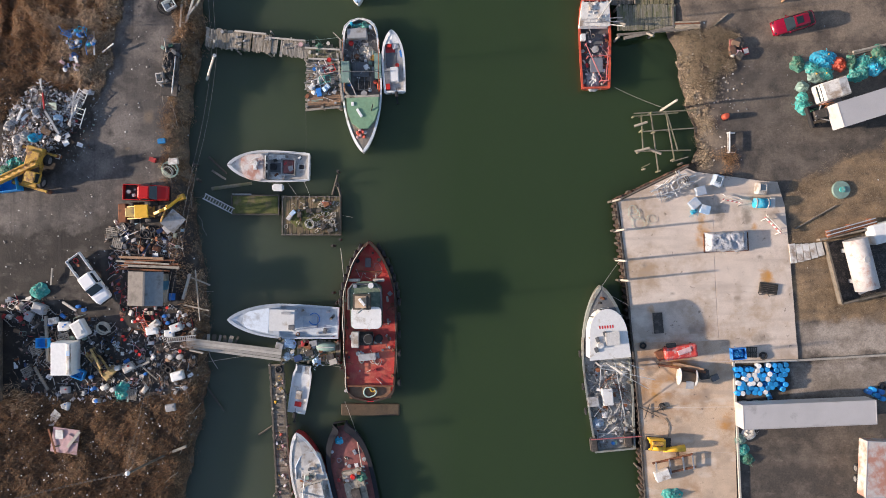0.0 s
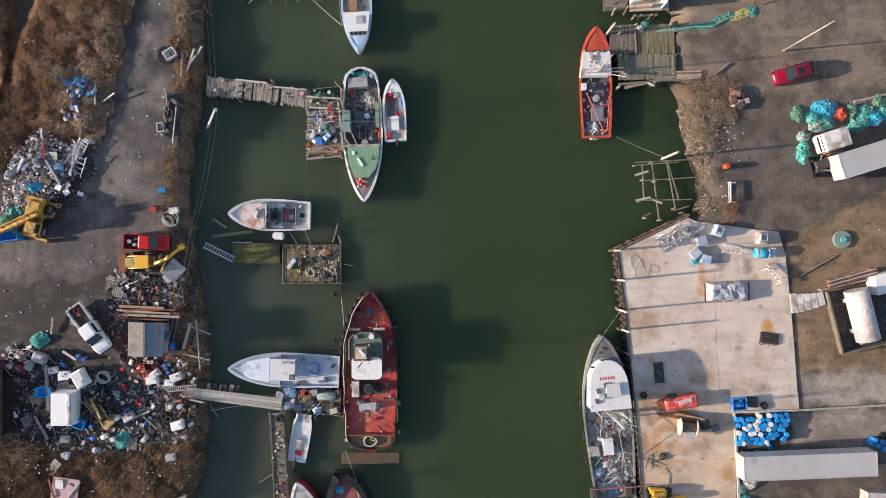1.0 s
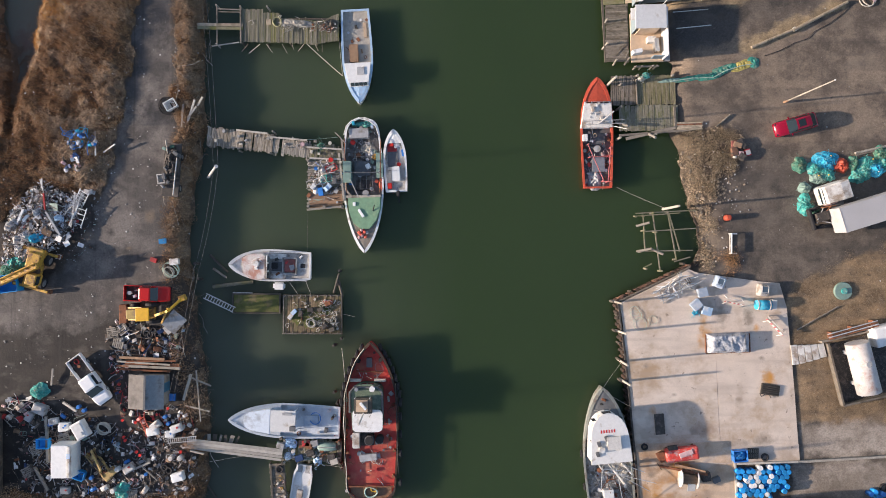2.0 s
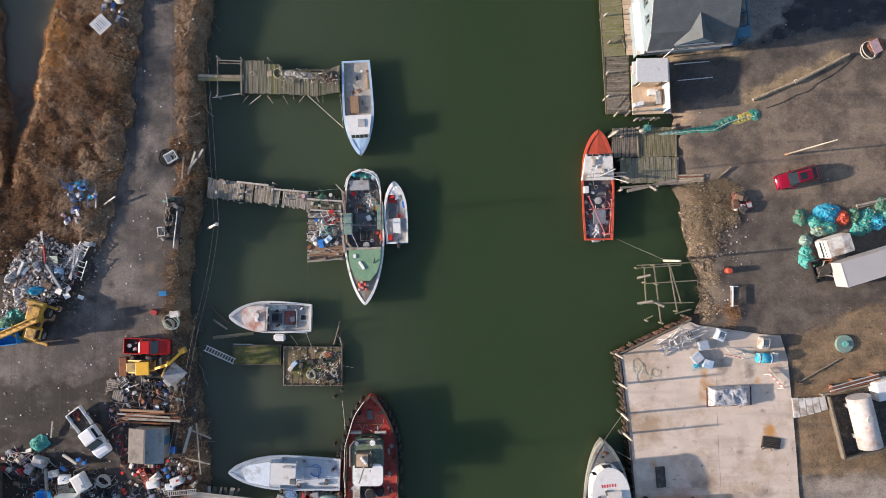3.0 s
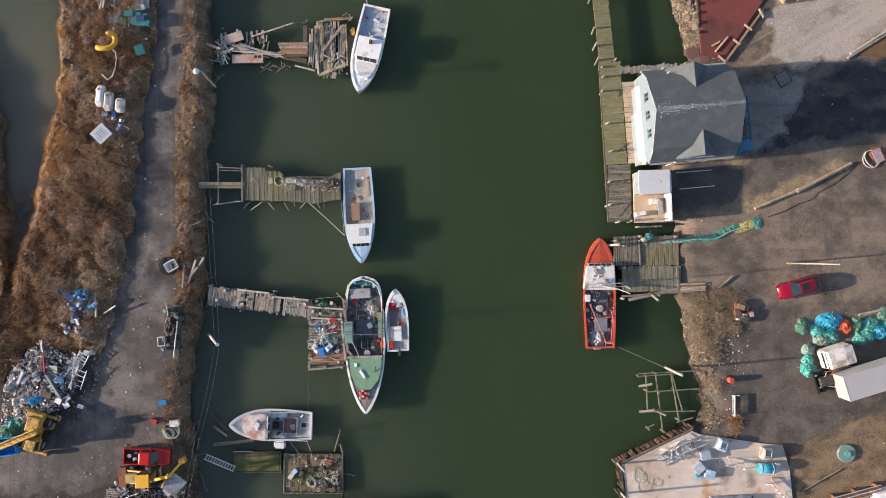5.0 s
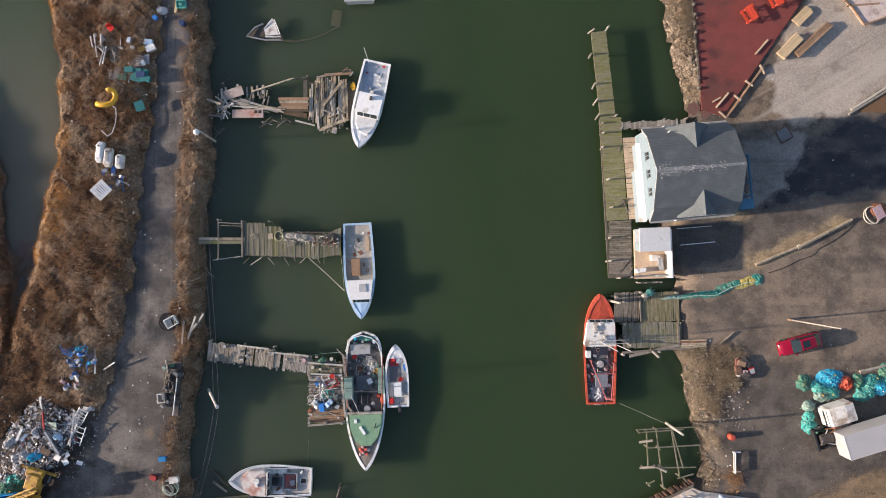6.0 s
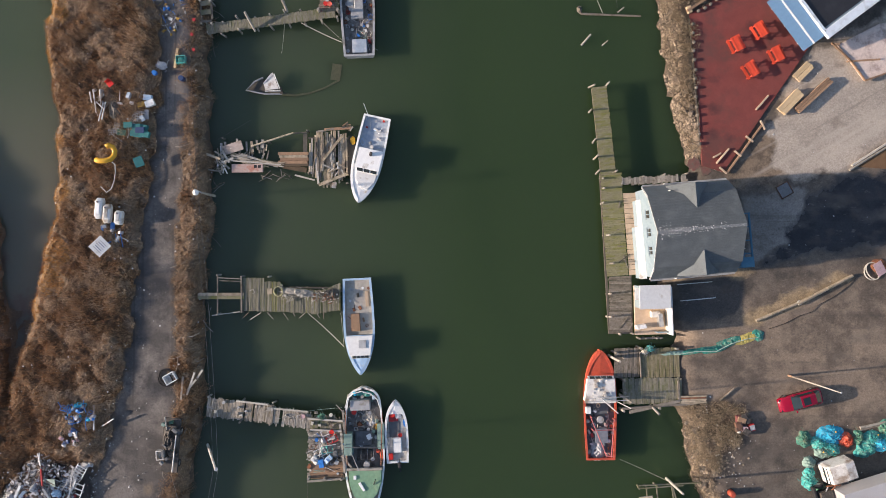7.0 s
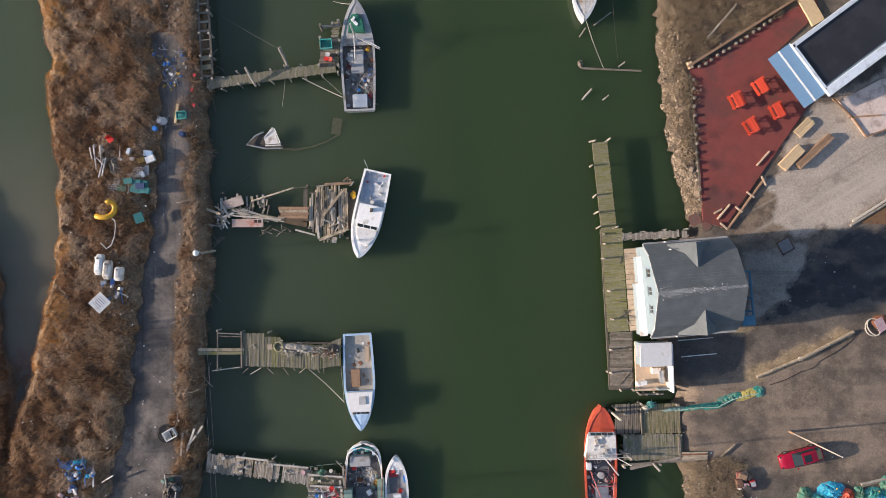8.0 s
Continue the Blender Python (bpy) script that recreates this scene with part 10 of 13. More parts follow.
lm2 = thing("lamp_pole", (-28.47, -21.12), 0, GL, "weathered pole with round white lamp", "lamp post")
hx_, hy_, _ = local(lm2, (-29.34, -20.87))
part("pole", bar_bm((0, 0, 0), (hx_, hy_, 6.9), 0.13, 12, 0.1), WOOD_OLD, lm2)
bm = bmesh.new()
bmesh.ops.create_uvsphere(bm, u_segments=16, v_segments=10, radius=0.24, matrix=pose(hx_, hy_, 6.9))
part("lamp_globe", bm, WHITE, lm2, "white round lamp head", True)
part("cross_arm", beam_bm((hx_ - 0.5, hy_ - 0.3, 6.7), (hx_ + 0.3, hy_ + 0.5, 6.7), 0.1, 0.1), WOOD_PALE, lm2)
runs = [((*(-23.92, 8.12), 6.0), (*(-21.08, 17.85), 9.2)), ((*(-21.08, 17.85), 9.2), (*(-23.6, 43.11), 7.9)), ((*(-23.6, 43.11), 7.9), (*(-25.69, 66.65), 7.8)),
        ((*(-23.92, 8.12), 6.0), (*(-29.42, -20.93), 8.3)), ((*(-29.42, -20.93), 8.3), (*(-44.5, -24.47), 8.3))]
for i, (a_, c_) in enumerate(runs):
    wr_ = thing("power_line", a_[:2], 0, 0, "pair of thin sagging overhead wires", "cable", "overhead wires")
    for o in (-0.22, 0.22):
        pa, pc = Vector((0, 0, a_[2])) + Vector((o, 0, 0)), Vector((c_[0] - a_[0], c_[1] - a_[1], c_[2])) + Vector((o, 0, 0))
        part("wire", tube_bm(sag(pa, pc, 0.7, 14), 0.011, 5), GREY_DARK, wr_)

# blue tubs, boxes and marked single things
tub((-44.09, 6.68), GL, AZURE, 1.8, 8, "blue open fish tub with nets")
net_heap((-43.97, 7.83), GL, 3.0, 2.4, 0.9, NET_GREEN, 71, 0, "teal net heap beside the crane")
for q, m_, s_ in zip([(-28.7, 11.01), (-29.62, 9.11), (-27.49, 8.93), (-36.42, 16.02), (-36.14, 16.02)], (AZURE, RED, WHITE_DIRTY, WHITE_DIRTY, PAPER), (0.9, 0.8, 1.1, 0.8, 0.7)):
    crate(q, GL, m_, s_, R.uniform(-20, 20), "lidded plastic box abandoned on the ground", True)
coil((-27.89, 8.13), GL, 0.85, ROPE_GREEN, "tangled coil of pale green rope", 6, 0.03)
coil((-28.07, 7.9), GL + 0.1, 0.55, ROPE, "pale rope tangle on the bank", 5, 0.03)
coil((-28.36, 24.84), GL, 0.9, BLACK, "loop of black hose", 2, 0.07)
tub((-27.86, 24.86), GL, WHITE, 0.95, 30, "white tub among planks")
for q0, q1 in ([(-26.86, 22.65), (-26.63, 24.96)], [(-26.63, 23.11), (-25.3, 24.72)], [(-26.28, 23.11), (-25.47, 25.42)], [(-25.24, 24.84), (-24.67, 25.7)]):
    stick(q0, q1, GL + 0.1, GL + 0.3, WOOD_PALE, 0.09, "loose grey plank in the reeds", "loose_timber", "timber", True, "loose timbers")
for q, m_, rz in zip([(-41.32, -4.26), (-32.79, -14.52)], (TEAL, TEAL), (20, 70)):
    net_heap(q, GL, 2.1, 1.6, 0.7, m_, int(abs(q[0]) * 7), rz, "heap of green fishing net on bare ground")
tub((-37.07, -12.72), GL, AZURE, 0.95, -20, "blue open tub in the scrap")
tub((-40.69, -9.55), GL, AZURE, 1.0, 0, "blue plastic bin in the scrap")
for q, s_, rz, m_ in zip([(-36.83, -8.13), (-38.56, -7.78), (-39.71, -7.32), (-41.04, -6.05), (-27.03, -12.91), (-27.72, -16.14), (-38.5, -14.35), (-32.04, -12.05), (-38.56, -15.96), (-29.62, -8.3), (-29.34, -7.72), (-27.2, -8.01), (-27.89, -8.59), (-42.19, -6.86), (-38.73, -8.01)], (1.7, 1.0, 0.9, 1.3, 1.2, 1.0, 0.9, 1.1, 0.7, 1.1, 1.0, 1.1, 0.9, 0.9, 0.9),
                    (-60, 0, 10, -20, 15, 10, 0, 30, 20, 10, 40, 20, 0, 60, 5), (WHITE, WHITE, WHITE_DIRTY, GREY, WHITE, GREY, GREY, WHITE_DIRTY, WHITE_DIRTY, WHITE, WHITE_DIRTY, WHITE, WHITE, GREY, WHITE)):
    ob_ = thing("appliance", q, rz, GL, "discarded white plastic tank or appliance shell", "junk shell", "white shells in the scrap")
    part("shell", box_bm(1.05 * s_, 0.75 * s_, 0.6 * s_, (0, 0, 0.3 * s_), 0, 0.09), m_, ob_)
    part("lid", box_bm(0.85 * s_, 0.55 * s_, 0.07, (0.03, 0, 0.62 * s_), 0, 0.03), m_, ob_)
    part("cap", cyl_bm(0.1 * s_, 0.12, (0.2 * s_, 0.1, 0.68 * s_), 10), R.choice((RED, BLACK, BLUE, m_)), ob_)
# wooden deck scrap in the reeds
ds = thing("deck_section", (-38.27, -19.42), -8, GL + 0.75, "torn-off wooden deck section in the reeds", "deck scrap")
part("panel", box_bm(2.7, 2.5, 0.1, (0, 0, 0.05), 0, 0.01), PINK, ds)
for x, y, sx_, sy_, m_, a in ((-0.6, 0.6, 0.8, 0.9, WHITE_DIRTY, 5), (0.3, -0.2, 0.9, 1.8, PINK, -25), (0.9, 0.3, 0.3, 2.0, WOOD_PALE, -30), (-1.2, -0.2, 0.2, 2.6, RUST, 25), (0.2, -0.3, 2.4, 0.15, WOOD_DARK, 20)):
    part("board", box_bm(sx_, sy_, 0.06, (x, y, 0.16 + 0.06 * abs(x)), a, 0.01), m_, ds)
sheet_junk((-39.77, -17.32), GL + 0.3, 0.9, 2.0, WHITE_DIRTY, -40, "pale board thrown in the reeds", "scrap_sheet", (10, 0))
sign_ = sheet_junk((-34.72, 38.06), GL + 1.2, 1.6, 1.5, WHITE, 45, "white printed sheet lying on the reeds", "sign_sheet", (4, 3), 0.03)
for a in range(5):
    part("printed_bar", box_bm(0.06, 0.95 - 0.15 * (a % 2), 0.01, (0.22 * (a - 2), 0, 0.036)), BLUE_DARK if a % 2 else GREY, sign_)
for q, sx_, m_ in zip([(-34.87, 41.84), (-34.07, 41.33), (-32.92, 40.93)], (2.1, 1.9, 1.4), (WHITE, WHITE_DIRTY, WHITE_DIRTY)):
    ob_ = thing("outboard_cowl", q, 84 + R.uniform(-8, 4), GL + 0.8, "long white moulded tank lying in the reeds", "tank", "white tanks in the reeds")
    part("shell", shaped_bm([(-sx_ / 2, 0.28, 0.22, 0, 0.4), (-sx_ * 0.35, 0.42, 0.36, 0, 0.6), (sx_ * 0.35, 0.42, 0.36, 0, 0.6), (sx_ / 2, 0.3, 0.24, 0, 0.45)]), m_, ob_)
    part("panel", box_bm(sx_ * 0.5, 0.3, 0.05, (0, 0, 0.62), 0, 0.02), GREY if m_ is WHITE_DIRTY else WHITE, ob_)
    part("cap", cyl_bm(0.09, 0.1, (sx_ * 0.3, 0.1, 0.64), 10), GREY_DARK, ob_)
# yellow bent duct, wire hoop, green lids
o_ = (-34.27, 47.32)
solid("yellow_duct", tube_bm([(x * 0.058, -y * 0.058, 0.3 + 0.15 * math.sin(i)) for i, (x, y) in enumerate(((-16, 11), (-10, 13), (0, 13), (9, 10), (14, 3), (15, -5), (12, -11), (6, -14), (2, -11)))], 0.26, 10), YELLOW_BRIGHT, o_, 0, GL + 0.9, "bright yellow bent plastic duct in the reeds", "duct", smooth=True)
solid("wire_hoop", tube_bm([(x * 0.058, -y * 0.058, 0.3) for x, y in ((-14, 20), (-4, 30), (4, 24), (9, 10), (11, -5), (10, -18), (5, -22))], 0.05, 6), WHITE_DIRTY, (-33.85, 45.17), 0, GL + 1.0, "bent white pipe hoop", "pipe")
sheet_junk((-31.04, 46.55), GL + 0.9, 0.9, 1.0, TEAL_PLASTIC, 20, "teal plastic lid on the reeds", "plastic_tray", (6, 4), 0.12)
# crates, lids and frames beside the road
for q, m_ in zip([(-32.19, 50.24), (-31.4, 50.08), (-30.77, 50.03), (-31.56, 49.45), (-30.54, 49.35), (-30.99, 49.74), (-32.86, 49.5), (-31.22, 49.34)], (TEAL_PLASTIC, TEAL_PLASTIC, TEAL_PLASTIC, TEAL_PLASTIC, TEAL_PLASTIC, BLUE_DARK, GREEN_DARK, TEAL_PLASTIC)):
    crate(q, GL + R.uniform(0.3, 0.6), m_, 1.05, R.uniform(-12, 12), "teal plastic fish crate", True)
for q, m_, s_ in zip([(-33.66, 49.61), (-33.38, 49.95), (-31.18, 51.16), (-31.58, 50.99), (-30.12, 52.48), (-30.36, 53.05), (-31.03, 52.36)], (GREY, GREY, GALV, GALV, WHITE, BLUE_PALE, YELLOW), (1.2, 1.2, 1.0, 1.0, 1.1, 1.0, 0.9)):
    trap(q, GL + 0.4, R.uniform(0, 90), m_) if m_ in (GALV, GREY) else crate(q, GL + 0.3, m_, s_, R.uniform(-30, 30), "plastic box by the road", True)
for q0, q1, m_ in [(*p_, WHITE_DIRTY) for p_ in ([(-35.71, 53.76), (-35.23, 51.39)], [(-35.03, 53.77), (-34.79, 52.24)], [(-36.05, 53.53), (-35.69, 52.4)], [(-34.68, 52.41), (-34.99, 50.54)], [(-35.36, 52.52), (-34.56, 51.85)], [(-34.45, 52.53), (-34.66, 50.71)])]:
    stick(q0, q1, GL + 0.9, GL + 1.2, m_, 0.07, "white plastic tube thrown on the reeds", "plastic_tube", "tube")
solid("grey_tarp", mound_bm(1.4, 2.2, 0.7, 0.4, 31), mat("dark_tarp", (0.10, 0.09, 0.075), 0.7, var=0.3), (-33.66, 51.9), 0, GL + 0.5, "dark crumpled tarp over gear", "tarp")
rb = thing("folding_chair", (-33.97, 54.35), 40, GL + 0.7, "broken red chair thrown in the reeds", "chair")
part("seat", box_bm(0.6, 0.55, 0.06, (0, 0, 0.3), 0, 0.02), RED_BRIGHT, rb)
part("backrest", box_bm(0.5, 0.06, 0.5, (0, 0.32, 0.5), 0, 0.02), RED_BRIGHT, rb)
for a in (-1, 1):
    for c in (-1, 1):
        part("leg", bar_bm((a * 0.25, c * 0.22, 0.3), (a * 0.32, c * 0.28, 0.0), 0.02), METAL, rb)
net_heap((-29.26, 56.47), GL, 1.2, 0.9, 0.5, PAPER, 45, 0, "pale crumpled bag heap on the road edge", "bags")
drum((-29.73, 55.59), GL, BLUE, "blue plastic drum standing by the road", s=0.8, group="drums in the yard")
drum((-26.99, 55.05), GL, BLUE_DARK, "dark blue drum by the road", s=0.9, group="drums in the yard")
tub((-27.13, 56.99), GL, TEAL, 0.75, 5, "small teal tub beside a timber")
net_heap((-27.05, 56.95), GL + 0.3, 0.85, 0.7, 0.5, TEAL, 12, 0, "teal net bundle in a small tub")
stick(*[(-27.81, 56.22), (-27.55, 58.16)], GL + 0.12, GL + 0.14, LUMBER, 0.12, "pale timber beam on the road", "timber", "timber", True)
for q in [(-25.84, 61.02), (-26.05, 59.53), (-25.86, 57.99)]:
    bucket(q, GL + 0.2, RED, 0.8, "faded red bucket on the bank")

# planks, poles and ladders on the bank
for q0, q1 in ([(-25.27, -2.13), (-24.75, -7.31)], [(-25.79, -2.53), (-26.48, -5.12)], [(-26.13, -2.71), (-23.71, -3.68)], [(-26.36, -5.7), (-23.83, -6.27)], [(-25.84, -10.3), (-24.4, -10.59)], [(-31.31, -11.45), (-29.12, -13.3)], [(-40.0, -3.68), (-39.77, -1.96)], [(-33.33, -1.21), (-27.86, -1.55)], [(-32.75, -1.67), (-26.82, -1.9)], [(-33.04, -0.81), (-28.43, -0.98)], [(-27.57, -20.66), (-26.13, -20.09)], [(-43.97, -17.21), (-43.74, -16.35)], [(-31.89, -12.32), (-29.87, -11.45)], [(-38.79, -5.41), (-37.35, -6.27)], [(-40.52, -6.85), (-40.23, -11.45)], [(-41.67, -12.03), (-40.23, -14.33)]):
    stick(q0, q1, GL + 0.25, GL + 0.4, R.choice((WOOD_PALE, WOOD, WOOD_BROWN)), R.uniform(0.07, 0.13), "long weathered timber lying on the bank", "timber", "timber", R.random() < 0.6, "loose timbers")
for q0, q1 in ([(-33.33, -1.67), (-26.82, -1.78)], [(-33.04, -2.01), (-27.86, -2.24)], [(-32.46, -1.44), (-26.94, -1.55)], [(-32.35, -1.21), (-27.28, -1.15)]):
    stick(q0, q1, GL + 0.3, GL + 0.35, RUST, 0.08, "rusty steel beam on the heap", "steel_girder", "girder", True, "steel beams")
ladder_like("ladder", (-28.09, -9.27), (-25.09, -8.98), GL + 0.5, GL + 0.55, 0.45, 14, GREY, "dull aluminium ladder lying on the scrap", "ladder")
ladder_like("ladder", (-30.74, -6.85), (-30.04, -8.29), GL + 0.5, GL + 0.55, 0.45, 8, ORANGE, "orange fibreglass ladder on the scrap", "ladder")
for q in [(-30.32, 1.67), (-29.97, 1.44), (-29.62, 1.9), (-30.66, 1.44), (-30.08, 2.02), (-29.22, 1.67), (-28.47, -12.05), (-28.01, -12.33), (-28.7, -12.62), (-34.35, -9.45), (-41.15, -12.33), (-40.8, -13.08), (-29.16, 1.5), (-16.94, -12.45)]:
    tyre(q, GL if q[0] < -20 else 0.85, R.uniform(0.3, 0.45), (R.uniform(-12, 12), R.uniform(-12, 12)))
coil((-34.7, -8.07), GL, 0.65, ROPE, "pale coil of heavy rope", 5, 0.07)
coil((-32.62, -5.99), GL, 0.5, BLACK, "black hose coil in the scrap", 3)

# ---- scrap heaps: many small things, each its own ----
rs = random.Random(77)
junk_mats = [CLUTTER] * 5 + [PAPER] * 3 + [WHITE_DIRTY] * 3 + [GREY] * 3 + [METAL] * 3 + [RUST] * 5 + [DARK] * 6 + [WOOD_DARK] * 3 + [WOOD_BROWN] * 3 + [BLUE] + JUNK * 2 + [PINK, WOOD_PALE, WOOD, RED, GREEN_GREY, BLUE_GREY, BLUE_DARK]
shells = {}


def scrap_kind(kind, m):
    """One of each kind and material, copied afterwards."""
    key = (kind, m.name)
    if key in shells:
        return shells[key]
    r = random.Random(len(shells))
    if kind == "carton":
        bm = box_bm(0.6, 0.45, 0.4, (0, 0, 0.2), 0, 0.02)
        box_bm(0.3, 0.43, 0.02, (0.32, 0, 0.42), 0, 0, bm, (0, 20, 0))
        lab = "battered box in the scrap heap"
    elif kind == "scrap_sheet":
        bm = box_bm(1.0, 0.5, 0.03, (0, 0, 0.1), 0, 0.005, None, (8, 5, 0))
        box_bm(1.0, 0.05, 0.1, (0, 0.25, 0.12), 0, 0, bm, (8, 5, 0))
        lab = "bent sheet panel in the scrap heap"
    elif kind == "wire_rack":
        bm = bmesh.new()
        for a, c in (((-.5, -.3), (.5, -.3)), ((.5, -.3), (.5, .3)), ((.5, .3), (-.5, .3)), ((-.5, .3), (-.5, -.3)), ((0, -.3), (0, .3))):
            bar_bm((*a, 0.15), (*c, 0.22), 0.035, 5, bm=bm)
        lab = "bent metal frame in the scrap heap"
    elif kind == "scrap_tubing":
        bm = tube_bm([(-0.8, 0, 0.1), (-0.2, 0.08, 0.15), (0.4, 0.05, 0.2), (0.9, -0.15, 0.15)], 0.05, 6)
        lab = "bent pipe in the scrap heap"
    elif kind == "scrap_stick":
        bm = beam_bm((-0.9, 0, 0.1), (0.9, 0.05, 0.3), 0.1, 0.06)
        lab = "broken stick of timber in the heap"
    elif kind == "bag":
        bm = mound_bm(0.8, 0.6, 0.35, 0.4, r.random() * 9, 7)
        lab = "crumpled bag in the scrap heap"
    elif kind == "canister":
        bm = cyl_bm(0.17, 0.5, (0, 0, 0.18), 12, 0.15, (0, 80, 0))
        cyl_bm(0.06, 0.1, (0.28, 0, 0.2), 8, None, (0, 80, 0), bm)
        lab = "small plastic canister in the scrap heap"
    else:
        bm = box_bm(0.5, 0.4, 0.5, (0, 0, 0.25), 0, 0.04)
        cyl_bm(0.14, 0.06, (0.1, 0, 0.52), 12, None, (0, 0, 0), bm)
        box_bm(0.1, 0.42, 0.12, (-0.2, 0, 0.5), 0, 0.01, bm)
        lab = "broken machine casing in the scrap heap"
    ob = ob_of(kind, bm, m)
    tagged(ob, lab, kind.replace("_", " "), "scrap heap")
    shells[key] = ob
    ob.matrix_basis = pose(0, 0, -30)
    return ob


placed = set()


def scatter(count, poly, zfun, mats=junk_mats, smin=0.5, smax=1.5, kinds=("carton", "scrap_sheet", "wire_rack", "scrap_tubing", "scrap_stick", "scrap_stick", "bag", "canister", "scrap_machine", "scrap_tubing")):
    xs, ys = [p[0] for p in poly], [p[1] for p in poly]
    n = 0
    while n < count:
        x, y = rs.uniform(min(xs), max(xs)), rs.uniform(min(ys), max(ys))
        if not inside(np.array([x]), np.array([y]), poly)[0]:
            continue
        m = rs.choice(mats)
        src = scrap_kind(rs.choice(kinds), m)
        s = rs.uniform(smin, smax)
        mm = pose(x, y, zfun(x, y), rs.uniform(-18, 18), rs.uniform(-18, 18), rs.uniform(0, 360)) @ Matrix.Diagonal((s, s, s, 1))
        if src.name not in placed:
            placed.add(src.name)
            src.matrix_basis = mm
        else:
            ob = src.copy()
            scene.collection.objects.link(ob)
            ob.matrix_basis = mm
        n += 1


def shards(name, count, poly, zfun, seed, smin, smax, m, label, lift=0.12):
    """Torn scraps too small and many to count, in one mesh of thin slivers."""
    r = random.Random(seed)
    xs, ys = [p[0] for p in poly], [p[1] for p in poly]
    vs, fs = [], []
    while len(vs) < 8 * count:
        x, y = r.uniform(min(xs), max(xs)), r.uniform(min(ys), max(ys))
        if not inside(np.array([x]), np.array([y]), poly)[0]:
            continue
        a = r.uniform(smin, smax)
        b_, n, long_ = a * r.uniform(0.15, 0.8), len(vs), r.random() < 0.3
        mm = pose(x, y, zfun(x, y) + r.uniform(0.03, lift), r.uniform(-18, 18), r.uniform(-18, 18), r.uniform(0, 360))
        sx, sy, sz = (a * 2.4, a * 0.12, a * 0.12) if long_ else (a, b_, a * 0.06)
        vs += [tuple(mm @ Vector((i * sx / 2, j * sy / 2, k * sz / 2))) for i in (-1, 1) for j in (-1, 1) for k in (-1, 1)]
        fs += [tuple(n + i for i in f) for f in ((0, 1, 3, 2), (4, 6, 7, 5), (0, 4, 5, 1), (2, 3, 7, 6), (0, 2, 6, 4), (1, 5, 7, 3))]
    me = bpy.data.meshes.new(name)
    me.from_pydata(vs, [], fs)
    me.materials.append(m)
    return tagged(new(name, me), label, "scrap", kind="stuff")


SHARD_PALE = mat("torn_pale_scrap", (0.33, 0.33, 0.34), 0.6, var=0.3, island=True, rnd=0.85)
SHARD_DARK = mat("torn_dark_scrap", (0.115, 0.085, 0.068), 0.75, var=0.3, island=True, rnd=0.8)


def heap_height(cx, cy, rx, ry, h):
    return lambda x, y: GL - 0.03 + h * max(0.0, 1 - ((x - cx) / rx) ** 2 - ((y - cy) / ry) ** 2)


P_MAIN = [(-44.9, 10.72), (-44.03, 13.89), (-41.73, 16.77), (-40.57, 17.35), (-39.13, 15.91), (-36.83, 15.91), (-36.54, 15.04), (-37.69, 12.16), (-38.85, 10.32), (-41.73, 9.57), (-44.03, 8.13), (-45.18, 8.7)]
cq = (-40.98, 13.01)
hp = heap_height(cq[0], cq[1], 5.5, 4.5, 0.7)
scatter(620, P_MAIN, hp, [CLUTTER] * 4 + [PAPER] * 4 + [WHITE_DIRTY] * 4 + [WHITE] + [GREY] * 3 + [METAL] + [GALV] * 2 + [DARK] * 3 + [RUST] * 2 + [BLUE_PALE, RED, PINK] + JUNK * 3, 0.16, 0.55, ('carton', 'scrap_sheet', 'scrap_sheet', 'wire_rack', 'wire_rack', 'scrap_tubing', 'scrap_tubing', 'scrap_stick', 'scrap_stick', 'bag', 'canister', 'canister', 'scrap_machine'))
shards("scrap_shards", 800, P_MAIN, hp, 91, 0.12, 0.4, SHARD_PALE, "torn pale scraps all over the heap", 0.4)
shards("scrap_shards", 600, P_MAIN, hp, 92, 0.12, 0.4, SHARD_DARK, "dark rusty scraps all over the heap", 0.4)
P_LOW = [(-34.7, 2.07), (-32.79, 3.23), (-29.62, 2.36), (-26.63, 2.36), (-26.86, -0.81), (-28.47, -1.21), (-33.37, -1.21), (-34.52, 0.63)]
shards("scrap_shards", 220, P_LOW, lambda x, y: GL, 94, 0.08, 0.35, SHARD_DARK, "dark rusty scraps among the tyres")
